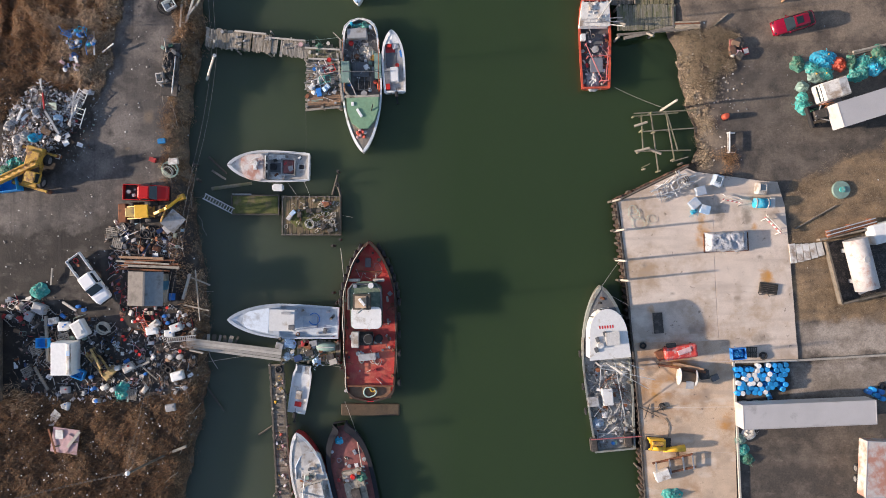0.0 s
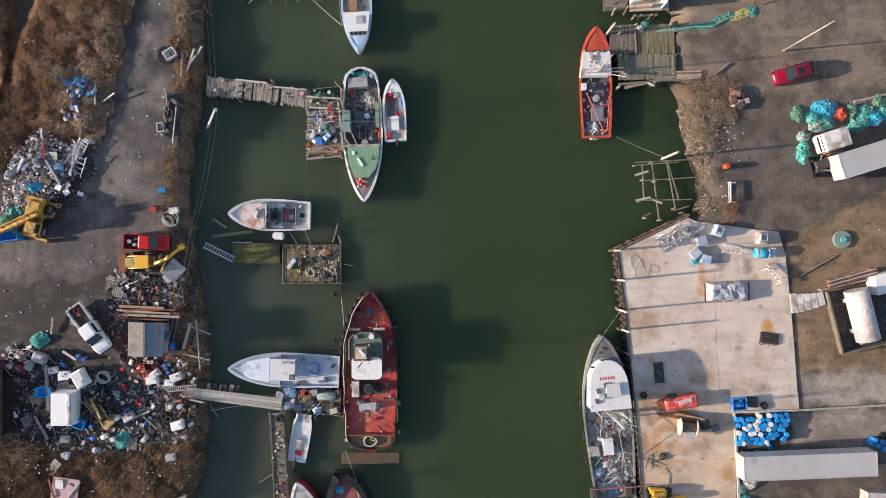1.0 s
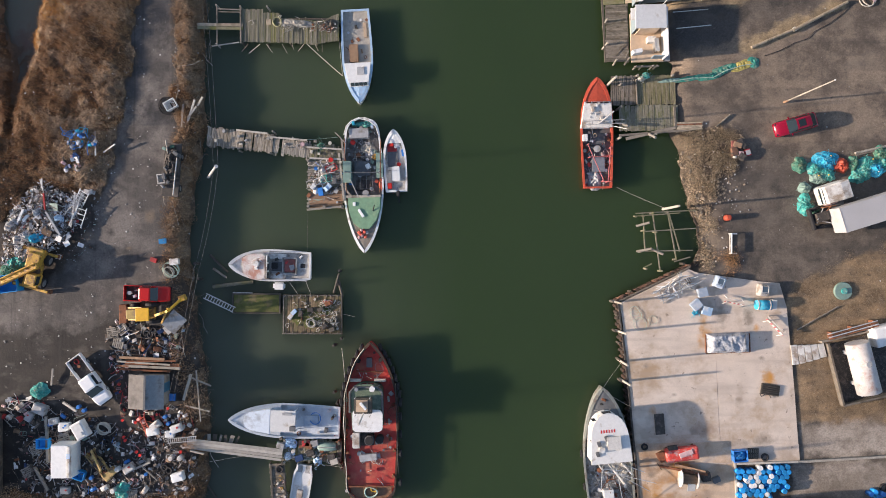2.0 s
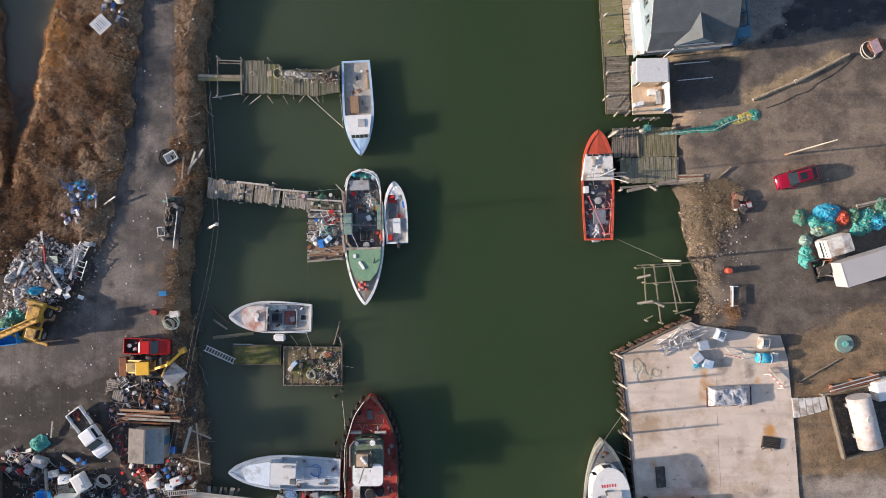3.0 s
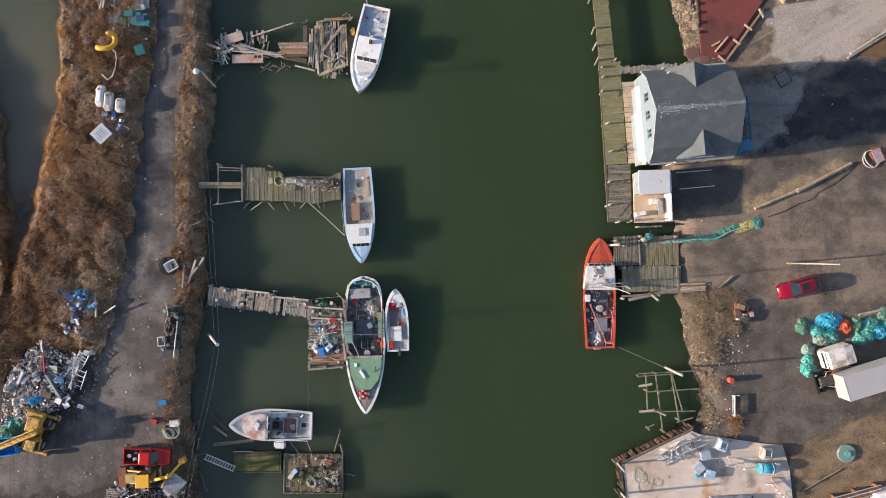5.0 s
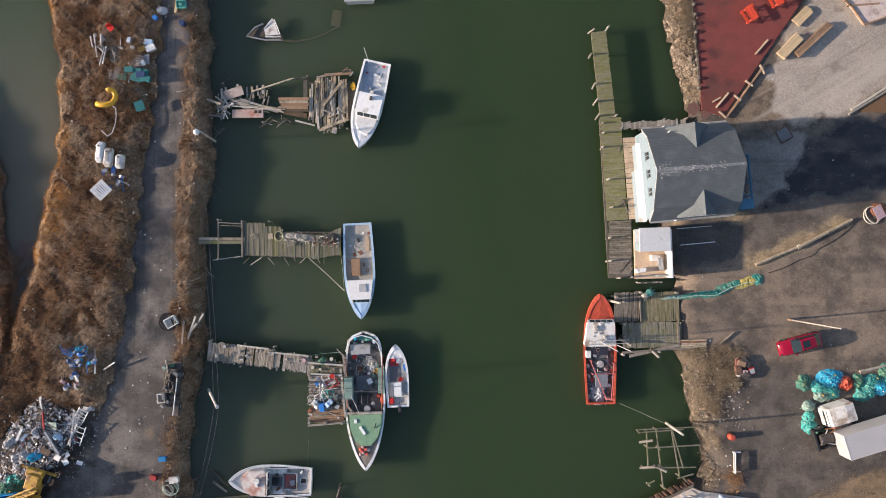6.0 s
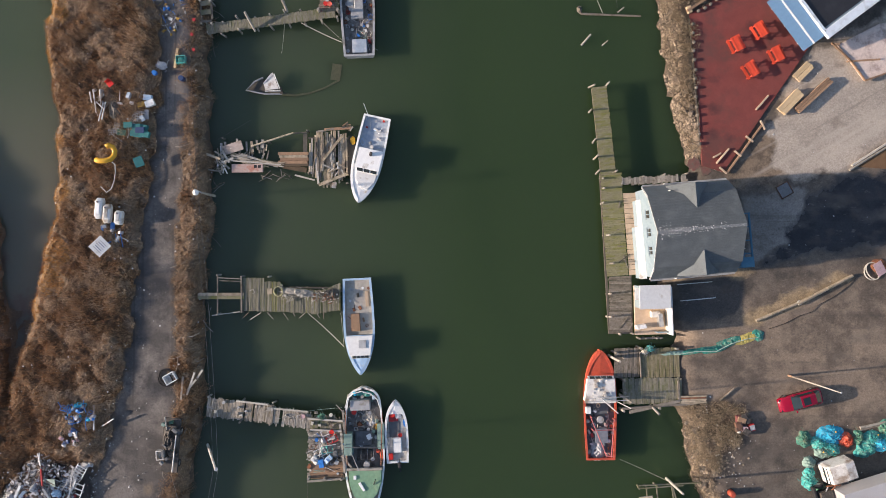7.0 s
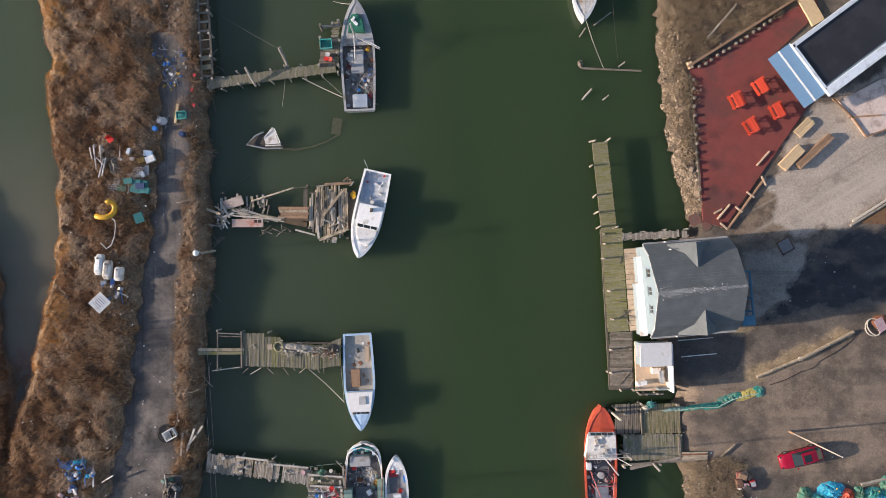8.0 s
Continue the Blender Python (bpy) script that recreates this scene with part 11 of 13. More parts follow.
# larger pieces lying on top of the main heap: crumpled plastic film, netting, panels, long beams
FILM = mat("pale_plastic_film", (0.50, 0.50, 0.50), 0.35, var=0.35, scale=5, bump=0.7, stain=(0.24, 0.24, 0.26), amount=0.5, stain_scale=3)
for q, sx_, sy_, rz_, m_, nm_, lb_ in zip([(-42.6, 11.41), (-43.86, 12.66), (-41.35, 11.29), (-43.74, 8.78), (-43.17, 10.15), (-39.01, 13.24), (-41.24, 13.92)], (2.3, 1.9, 1.6, 2.2, 1.6, 1.0, 1.1), (1.3, 1.0, 0.9, 1.2, 1.0, 0.9, 0.6),
        (25, 40, 10, 15, 60, 0, 80), (FILM, FILM, NET_BLUE, TEAL, FILM, BLUE_PALE, FILM), ("plastic_film", "plastic_film", "fishing_net", "fishing_net", "plastic_film", "plastic_film", "plastic_film"),
        ("crumpled pale plastic film on the scrap heap", "torn whitish plastic film on the scrap heap", "bundle of blue netting on the scrap heap", "teal netting dumped beside the scrap heap",
         "crumpled pale plastic film on the scrap heap", "pale blue plastic film on the scrap heap", "strip of pale plastic film on the scrap heap")):
    solid(nm_, mound_bm(sx_, sy_, 0.55, 1.15, sx_ * 7 + rz_), m_, q, rz_, hp(*q) + 0.15, lb_, "netting" if nm_ == "fishing_net" else "plastic film", "crumpled pieces on the heap")
for q, sx_, sy_, rz_, m_ in zip([(-39.59, 14.43), (-39.01, 11.24), (-38.27, 10.78), (-38.16, 11.47), (-36.96, 10.61), (-39.18, 9.41), (-40.15, 11.86), (-35.89, 15.97), (-41.07, 13.34), (-42.26, 13.34)], (1.1, 0.65, 0.6, 0.65, 0.6, 0.5, 1.0, 0.45, 0.8, 0.9), (0.75, 0.6, 0.6, 0.5, 0.4, 0.5, 0.6, 0.4, 0.5, 0.3),
        (0, -25, 30, 35, -20, -15, -25, -10, 40, 50), (JUNK[3], WHITE, WHITE, PAPER, PAPER, WHITE_DIRTY, JUNK[2], WHITE, PAPER, WHITE)):
    sheet_junk(q, max(hp(*q), GL) + 0.32 * (hp(*q) > GL), sx_, sy_, m_, rz_, "flat panel thrown on the scrap heap", "panel_board", (R.uniform(-9, 9), R.uniform(-9, 9)), 0.05)
for q0, q1, r_, m_ in zip([(-40.1, 13.91), (-40.5, 15.79), (-40.85, 17.33), (-42.89, 13.05), (-39.81, 13.57)], [(-38.78, 11.58), (-40.27, 14.14), (-40.79, 16.42), (-42.44, 14.19), (-39.13, 11.86)], (0.11, 0.07, 0.05, 0.12, 0.05), (METAL, RED, WHITE, WHITE, PAPER)):
    stick(q0, q1, hp(*q0) + 0.5, hp(*q1) + 0.42, m_, r_, "long metal section lying on the scrap heap", "scrap_beam", "beam", True, "long pieces on the heap")
scatter(110, [(-39.49, 10.81), (-36.62, 13.4), (-36.05, 15.71), (-35.01, 15.71), (-35.01, 13.12), (-36.04, 9.95), (-37.76, 8.51), (-39.2, 8.8)], lambda x, y: GL, [PAPER, WHITE_DIRTY, DARK, RUST, CLUTTER, GREY] + JUNK, 0.06, 0.24, ('carton', 'scrap_stick', 'wire_rack', 'canister'))
scatter(40, [(-38.38, 22.25), (-36.08, 22.25), (-35.1, 21.09), (-35.96, 20.11), (-37.81, 20.34)], lambda x, y: GL + 0.8, [BLUE, BLUE, BLUE, NET_BLUE, BLUE_DARK, PAPER, WHITE_DIRTY, DARK], 0.4, 0.9, ('bag', 'canister', 'carton', 'bag', 'scrap_tubing', 'wire_rack'))
scatter(24, [(-38.56, 19.65), (-37.12, 19.65), (-36.83, 18.21), (-38.38, 18.21)], lambda x, y: GL + 0.8, [BLUE_GREY, PINK, PAPER, BLUE_DARK, DARK, DARK, BLUE], 0.35, 0.8, ('bag', 'carton', 'bag', 'scrap_sheet'))
scatter(110, [(-34.7, 2.07), (-32.79, 3.23), (-29.62, 2.36), (-26.63, 2.36), (-26.86, -0.81), (-28.47, -1.21), (-33.37, -1.21), (-34.52, 0.63)], heap_height(0, 0, 1, 1, 0), smin=0.25, smax=0.8)
scatter(40, [(-33.37, 2.36), (-28.47, 2.36), (-27.89, -0.81), (-33.08, -0.52)], heap_height(0, 0, 1, 1, 0), [DARK, RUST, BLUE_DARK, GREY_DARK, WOOD_BROWN, PAPER], 0.5, 1.1)
scatter(80, [(-34.23, -0.52), (-32.16, -1.21), (-32.27, -5.13), (-32.79, -6.86), (-33.37, -5.71), (-34.23, -2.25)], heap_height(0, 0, 1, 1, 0), [RUST, BLUE_DARK, DARK, RED, PAPER, WOOD_BROWN, PINK, DARK], 0.25, 0.7)
scatter(110, [(-32.22, -5.99), (-27.89, -5.71), (-25.3, -7.43), (-25.3, -9.16), (-29.62, -9.05), (-31.93, -8.01)], heap_height(0, 0, 1, 1, 0), [RED, PAPER, WHITE_DIRTY, METAL, RUST, RUST, DARK, PINK, GALV, WOOD], 0.25, 0.8)
scatter(180, [(-45.18, -5.13), (-41.73, -5.13), (-38.85, -6.57), (-35.96, -6.86), (-35.1, -9.16), (-37.69, -9.45), (-37.12, -14.93), (-41.73, -14.93), (-44.03, -12.62), (-42.88, -9.16), (-45.18, -6.86)], heap_height(0, 0, 1, 1, 0), smin=0.25, smax=0.85)
scatter(230, [(-36.54, -8.59), (-33.66, -7.72), (-31.35, -8.59), (-26.17, -9.74), (-25.3, -11.47), (-26.17, -14.93), (-28.47, -15.5), (-31.93, -16.08), (-35.39, -16.08), (-37.12, -14.35)], heap_height(0, 0, 1, 1, 0), smin=0.25, smax=0.8)
scatter(30, [(-45.18, -4.55), (-41.73, -5.13), (-42.3, -7.43), (-45.18, -6.86)], heap_height(0, 0, 1, 1, 0), [RED, PINK, PAPER, WHITE_DIRTY, DARK], 0.5, 1.1)
scatter(90, [(-30.6, 63.78), (-28.44, 64.09), (-26.72, 63.53), (-26.41, 61.25), (-28.39, 59.51), (-29.83, 60.64)], heap_height(0, 0, 1, 1, 0), [BLUE, BLUE, PAPER, WHITE_DIRTY, DARK, DARK, YELLOW, GREY, WHITE_DIRTY], 0.15, 0.55)
scatter(26, [(-36.15, 53.96), (-29.9, 53.28), (-29.74, 49.19), (-34.1, 48.86)], lambda x, y: GL + 0.5, [PAPER, WHITE_DIRTY, DARK, BLUE_GREY, METAL, GREY], 0.5, 1.0)
scatter(14, [(-34.92, 40.29), (-32.63, 40.13), (-32.34, 38.19), (-34.05, 38.29)], lambda x, y: GL + 0.6, [PAPER, METAL, BLUE, WHITE_DIRTY], 0.4, 0.8)
P_SOUTH = [(-44.03, -5.71), (-35.96, -6.86), (-33.66, -7.72), (-26.17, -9.74), (-25.3, -11.47), (-26.17, -15.22), (-31.93, -16.2), (-38.27, -16.08), (-42.88, -14.35)]
shards("scrap_shards", 280, P_SOUTH, lambda x, y: GL, 95, 0.1, 0.45, SHARD_PALE, "torn pale scraps over the junk yard")
shards("scrap_shards", 600, P_SOUTH, lambda x, y: GL, 96, 0.1, 0.45, SHARD_DARK, "dark rusty scraps over the junk yard")
for q in [(-32.71, -7.19), (-32.59, -8.91), (-32.42, -9.25), (-31.27, -10.4), (-28.11, -5.98), (-31.38, -7.41), (-30.92, -10.75), (-26.79, -10.4)]:
    bucket(q, GL + 0.15, RED_BRIGHT, 0.75, "red plastic bucket in the scrap")
for q in [(-37.19, -5.86), (-36.61, -6.21), (-38.8, -6.84), (-35.7, -14.26), (-40.18, -7.7), (-37.53, -12.3), (-35.87, -13.05), (-35.29, -15.46), (-32.3, -11.44), (-28.4, -6.84), (-28.05, -7.53)]:
    drum(q, GL, BLUE, "blue plastic drum in the scrap", R.uniform(0, 180), R.random() < 0.5, 0.62, "drums in the yard")
for q in [(-32.07, -12.01), (-27.71, -10.98), (-33.11, -12.13), (-34.49, -14.08), (-35.29, -15.46), (-26.79, -10.98), (-38.28, -16.04), (-33.57, -14.31), (-30.41, -14.31)]:
    drum(q, GL, R.choice((WHITE_DIRTY, WHITE)), "white plastic drum in the scrap", R.uniform(0, 180), R.random() < 0.5, 0.85, "drums in the yard")
for q in [(-33.28, 0.63), (-32.88, 2.07), (-33.86, 1.67), (-38.74, -9.14), (-42.48, -12.59), (-37.59, -2.24), (-31.84, -14.89), (-41.62, -10.29)]:
    pallet(q, GL, R.uniform(0, 90))
for q in [(-37.54, 14.7), (-37.08, 15.44), (-38.12, 14.12), (-37.83, 13.55), (-37.25, 14.41), (-40.41, 14.41), (-39.55, 13.83), (-37.54, 15.1)]:
    trap(q, GL + 0.3, R.uniform(0, 90), GALV)
for q0, q1, w_ in ((*[(-37.38, 12.51), (-36.64, 14.46)], 0.95), (*[(-37.09, 14.92), (-36.41, 16.07)], 1.0), (*[(-39.5, 13.08), (-39.04, 14.11)], 0.6)):
    ladder_like('shelf_frame', q0, q1, GL + 0.5, GL + 0.75, w_, 4, WHITE, 'white metal shelf frame lying on the scrap', 'shelf', 0.05)
for q0, q1 in ([(-40.24, 13.93), (-38.93, 11.52)], [(-37.49, 15.82), (-37.78, 12.38)], [(-36.92, 15.54), (-37.95, 12.55)], [(-41.05, 17.26), (-40.59, 16.11)], [(-35.49, 22.13), (-35.31, 19.66)], [(-34.63, 20.01), (-33.36, 20.81)]):
    stick(q0, q1, GL + 0.5, GL + 0.8, R.choice((GALV, WHITE_DIRTY)), 0.06, "long pale metal profile on the scrap heap", "steel_section", "section", True)

# bleached branches and reed-bed driftwood along the creek
for k in range(90):
    v = rs.uniform(-24, 66)
    u = float(line_x(BANK_L, np.array([v]))[0]) - rs.uniform(-0.6, 2.6)
    zb = float(left_height(np.array([u]), np.array([v]))[0])
    l, a = rs.uniform(0.8, 2.6), rs.uniform(0, 180)
    ob_ = tube_bm([(-l / 2, 0, 0.1), (-l / 6, rs.uniform(-.1, .1), 0.25), (l / 5, rs.uniform(-.15, .15), 0.32), (l / 2, rs.uniform(-.2, .2), 0.3)], rs.uniform(0.012, 0.03), 5)
    solid("dead_branch", ob_, rs.choice((WOOD, WOOD_PALE, WOOD_OLD, WOOD_BROWN)), (u, v), a, max(zb, 0.0) + 0.05, "bleached dead branch on the creek bank", "branch", "branches on the bank")


# ---- east wharf and yard gear ----
GR = RIGHT_Z + 0.02
CW = WZ + 0.01

# heap of rigging frames at the wharf's corner
rg = thing("rigging_heap", (23.37, 6.39), 28, CW, "tangled heap of galvanised trawl rigging frames", "rigging")
rr = random.Random(8)
for k in range(58):
    x, y, a = rr.uniform(-2.1, 2.1), rr.uniform(-0.8, 0.8), rr.uniform(-0.5, 0.5) + (1.57 if rr.random() < 0.3 else 0)
    l = rr.uniform(0.6, 1.7)
    part("bar", bar_bm((x - math.cos(a) * l / 2, y - math.sin(a) * l / 2, rr.uniform(0.05, 0.6)), (x + math.cos(a) * l / 2, y + math.sin(a) * l / 2, rr.uniform(0.05, 0.8)), 0.042, 6), rr.choice((GALV, GALV, WHITE_DIRTY, WHITE, METAL, GREY)), rg)
for k in range(3):
    part("hoop", tube_bm([(1.3 + 0.2 * k, 0.3 * math.cos(a), 0.5 + 0.42 * math.sin(a)) for a in np.linspace(0, math.tau, 13)[:-1]], 0.04, 5, None, True), DARK, rg)


for q0, q1, w_ in ((*[(21.6, 5.6), (25.0, 7.1)], 0.9),):
    ladder_like("rigging_grid", q0, q1, CW + 0.3, CW + 0.7, w_, 5, GALV, "galvanised trawl grid leaning on the rigging heap", "rigging", 0.05)


SLATE = mat("slate_blue_plastic", (0.075, 0.115, 0.155), 0.5, var=0.2)


def hopper(q, s, rz, m, label):
    """A moulded bin with a dark square mouth."""
    ob = thing("hopper_bin", q, rz, CW, label, "bin", "bins on the wharf")
    part("body", shaped_bm([(-0.6 * s, 0.5 * s, 0.42 * s, 0, 0.75 * s), (-0.45 * s, 0.55 * s, 0.5 * s, 0, 0.85 * s), (0.45 * s, 0.55 * s, 0.5 * s, 0, 0.85 * s), (0.6 * s, 0.5 * s, 0.42 * s, 0, 0.75 * s)]), m, ob)
    # flat dark plate stands for the shaded opening
    part("mouth", box_bm(0.72 * s, 0.62 * s, 0.04, (0.05, 0, 0.86 * s), 0, 0.02), SLATE, ob, "flat slate-blue plate coloured as the shaded mouth")
    part("lip", tube_bm([(0.1 + 0.32 * s * a, 0.32 * s * c, 0.88 * s) for a, c in ((-1, -1), (1, -1), (1, 1), (-1, 1))], 0.04, 6, None, True), m, ob)
    return ob


hopper((27.97, 6.96), 0.95, 70, BLUE_GREY, "grey-blue plastic bin with dark mouth")
hopper((32.46, 6.16), 1.0, 85, GREY_PALE, "pale grey plastic bin with dark mouth")
for q, m_, s_, rz, lab in (((26.25, 5.93), BLUE_GREY, 0.95, 15, "grey-blue"), ((25.61, 4.66), BLUE_GREY, 0.98, 40, "worn grey-blue"), ((26.71, 4.03), BLUE_PALE, 0.92, -15, "pale blue")):
    ib = thing("insulated_box", q, rz, CW, lab + " insulated fish box on the concrete", "fish box", "fish boxes on the wharf")
    part("body", box_bm(1.0 * s_, 0.9 * s_, 0.6 * s_, (0, 0, 0.3 * s_), 0, 0.06), m_, ib)
    part("lid", box_bm(1.04 * s_, 0.94 * s_, 0.08, (0, 0, 0.63 * s_), 0, 0.03), m_, ib)
    part("skid", box_bm(0.9 * s_, 0.12, 0.1, (0, 0.3, 0.05)), GREY_DARK, ib)
net_heap((25.67, 3.86), CW, 0.7, 0.6, 0.4, NET_BLUE, 19, 0, "blue bag on the concrete", "bags")
ct = thing("covered_tank", (32.4, 4.66), -2, CW, "blue striped round tank lying on the concrete", "tank")
part("tank", cyl_bm(0.5, 1.5, (0, 0, 0.5), 20, None, (0, 90, 0)), NET_BLUE, ct, "", True)
for k in (-0.6, 0.6):
    part("band", cyl_bm(0.52, 0.12, (k, 0, 0.5), 20, None, (0, 90, 0)), WHITE_DIRTY, ct, "", True)
part("end_box", box_bm(0.5, 1.0, 0.7, (1.1, 0.1, 0.35), 0, 0.05), WHITE_DIRTY, ct)


def barrier(q, rz, L=2.1):
    ob = thing("road_barrier", q, rz, CW, "red and white striped road barrier", "barrier", "road barriers")
    for i in range(9):
        part("stripe", box_bm(L / 9, 0.05, 0.24, (-L / 2 + (i + 0.5) * L / 9, -0.16, 0.7), 0, 0.008, tilt=(-22, 0, 0)), WHITE_DIRTY if i % 2 else RED_FADED, ob)
    part("lower_rail", box_bm(L, 0.05, 0.14, (0, 0.22, 0.35), 0, 0.01), WHITE_DIRTY, ob)
    for x in (-L / 2 + 0.15, L / 2 - 0.15):
        for y in (-0.38, 0.38):
            part("leg", beam_bm((x, y * 1.2, 0), (x, y * 0.4, 0.95), 0.08, 0.05), WHITE_DIRTY, ob)
    return ob


barrier((29.41, 5.01), -12, 2.0)
barrier((33.61, 2.53), -45, 2.3)
tp = thing("wrapped_bundle", (28.95, 0.75), 2, CW, "bundle wrapped in silver-grey tarpaulin with straps", "bundle")
TARP = mat("silver_tarp", (0.42, 0.44, 0.48), 0.3, 0.0, var=0.3, scale=5, bump=0.8, stain=(0.16, 0.17, 0.19), amount=0.4, stain_scale=3)
bm = bmesh.new()
bmesh.ops.create_grid(bm, x_segments=44, y_segments=20, size=0.5)
for v in bm.verts:
    x, y = v.co.x * 4.4 * (1 + 0.05 * noise.noise(Vector((0, v.co.y * 5, 3)))), v.co.y * 2.05 * (1 + 0.08 * noise.noise(Vector((v.co.x * 6, 0, 9))))
    edge_ = max(abs(v.co.x) * 2, abs(v.co.y) * 2)
    v.co = Vector((x, y, 0.85 * (1 - max(0, (edge_ - 0.72) / 0.28) ** 2) + 0.22 * noise.noise(Vector((x * 1.1 + y * 0.8, y * 1.1 - x * 0.5, 2))) * (edge_ < 0.95) + 0.13 * abs(noise.noise(Vector((x * 2.6 + y, y * 2.6, 7)))) * (edge_ < 0.95)))
part("tarp", bm, TARP, tp)
for a_, c_ in (((-2.25, -1.0), (2.2, -1.0)), ((-2.25, -1.0), (-2.25, 0.9)), ((2.25, -1.0), (2.25, 0.9))):
    part("base_frame", beam_bm((*a_, 0.1), (*c_, 0.1), 0.07, 0.14), RUST, tp, "rusty red steel base frame")
for x in (-1.3, 0.2, 1.5):
    part("strap", beam_bm((x, -0.9, 0.82), (x, 0.9, 0.85), 0.04, 0.1), GREY_DARK, tp)
for q, r_ in zip([(19.56, 3.53), (20.02, 2.66), (21.29, 3.07), (19.44, 3.99)], (0.6, 0.7, 0.45, 0.5)):
    coil(q, CW, r_, ROPE_GREEN, "pale green rope loop on the concrete", 1, 0.018)
sheet_junk((22.02, -7.57), CW, 0.95, 2.1, DARK, 5, "dark timber mat on the concrete", "timber_mat", (0, 0), 0.18, "mat")
gt = thing("scrap_grate", (33.3, -4.04), -8, CW, "rusty steel grate with chain", "grate")
part("frame", box_bm(1.9, 1.1, 0.14, (0, 0, 0.07), 0, 0.03), WOOD_DARK, gt)
for k in range(5):
    part("bar", bar_bm((-0.9, -0.4 + 0.2 * k, 0.2), (0.9, -0.42 + 0.2 * k, 0.22), 0.035, 6), DARK, gt)
part("chain", tube_bm([(-1.0 + 0.2 * k, -0.5 - 0.3 * math.sin(k * 1.3), 0.12) for k in range(7)], 0.05, 5), DARK, gt)
# rust stains on the slab, thin films
# red machine and rope winch
rm = thing("hydraulic_unit", (24.11, -10.45), 8, CW, "red painted hydraulic power unit", "machine")
part("tank", box_bm(3.3, 1.35, 1.0, (0, 0, 0.6), 0, 0.22), mat("faded_red", (0.55, 0.06, 0.045), 0.5, var=0.3, stain=(0.55, 0.35, 0.32), amount=0.35, stain_scale=2), rm, "faded red casing")
part("motor", cyl_bm(0.3, 0.9, (-0.9, 0.75, 0.8), 14, None, (0, 90, 0)), DARK, rm, "", True)
part("panel", box_bm(1.4, 0.5, 0.1, (0.3, 0.1, 1.12), 12, 0.03), PINK, rm)
for x in (-1.3, 1.3):
    part("foot", box_bm(0.2, 1.4, 0.15, (x, 0, 0.07)), RUST, rm)
part("frame", box_bm(0.8, 1.0, 0.5, (-2.0, -0.1, 0.3), 20, 0.05), RUST, rm)
wn_ = thing("net_winch", (25.14, -13.03), -6, CW, "tan net winch with steel drum plates", "winch")
part("drum", cyl_bm(0.55, 1.6, (-0.4, 0, 0.65), 20, None, (0, 90, 0)), WOOD_BROWN, wn_, "", True)
for x in (-1.2, 0.45):
    part("flange", cyl_bm(0.85, 0.08, (x, 0, 0.75), 22, None, (0, 90, 0)), WHITE_DIRTY if x < 0 else GREY, wn_, "", True)
part("gearbox", box_bm(0.9, 0.9, 0.7, (1.4, 0.4, 0.5), 15, 0.08), DARK, wn_)
part("plate", box_bm(0.8, 1.3, 0.06, (-0.1, -0.5, 1.0), 5, 0.02, tilt=(12, 0, 0)), GREY, wn_)
part("boom", beam_bm((-3.3, 0.9, 0.3), (1.4, 0.7, 0.9), 0.22, 0.22), RUST, wn_)
part("boom", beam_bm((-1.8, 1.2, 0.3), (1.2, 0.9, 0.8), 0.3, 0.2), WOOD_BROWN, wn_)
part("hook_block", box_bm(0.8, 0.6, 0.4, (2.5, 0.2, 0.5), 30, 0.08), GREY_DARK, wn_)
tub((30.04, -10.65), CW, BLUE, 1.15, 5, "blue tub full of crumpled plastic")
net_heap((29.96, -10.62), CW + 0.4, 1.5, 1.1, 0.7, AZURE, 23, 0, "crumpled blue plastic in the tub", "bags")
pallet((31.57, -10.56), CW, 88, WOOD_DARK)
tyre((32.77, -10.92), CW, 0.4)
# yellow diesel engine
ye = thing("marine_engine", (22.27, -19.98), -4, CW, "yellow marine engine with exhaust horn", "engine")
part("block", box_bm(1.7, 1.2, 0.9, (-0.6, 0.1, 0.6), 0, 0.1), YELLOW_BRIGHT, ye)
part("head", box_bm(1.2, 0.42, 0.26, (-0.6, 0.3, 1.15), 0, 0.08), YELLOW, ye)
part("intake", cyl_bm(0.2, 0.9, (-0.6, -0.2, 1.15), 14, None, (0, 90, 0)), YELLOW_BRIGHT, ye, "", True)
for x in (-1.1, -0.7, -0.3):
    part("manifold_pipe", bar_bm((x, -0.5, 0.9), (x + 0.1, 0.1, 1.2), 0.07, 8), DARK, ye)
part("gearbox", cyl_bm(0.5, 0.5, (-1.6, 0, 0.6), 18, None, (0, 90, 0)), BLACK, ye, "", True)
part("exhaust_horn", cyl_bm(0.2, 2.2, (1.2, -0.25, 0.7), 16, 0.36, (0, 90, 10)), YELLOW_BRIGHT, ye, "yellow exhaust horn", True)
part("bed", box_bm(2.6, 1.4, 0.2, (-0.3, 0, 0.1), 0, 0.03), DARK, ye)
rk2 = thing("steel_cradle", (23.48, -22.16), 12, CW, "rusty steel boat cradle", "cradle")
for y in (-0.6, 0.7):
    part("rail", beam_bm((-2.0, y, 0.3), (2.2, y + 0.1, 0.35), 0.16, 0.25), RUST, rk2)
for x in (-1.8, -0.4, 1.0, 2.0):
    part("cross_bar", beam_bm((x, -0.7, 0.45), (x + 0.1, 0.8, 0.5), 0.14, 0.14), METAL, rk2)
part("box", box_bm(1.5, 1.0, 0.7, (-1.3, -0.6, 0.4), 8, 0.06), WHITE_DIRTY, rk2)
net_heap((23.43, -25.1), CW, 2.4, 1.2, 0.6, TEAL, 29, 0, "teal net heap on the wharf")
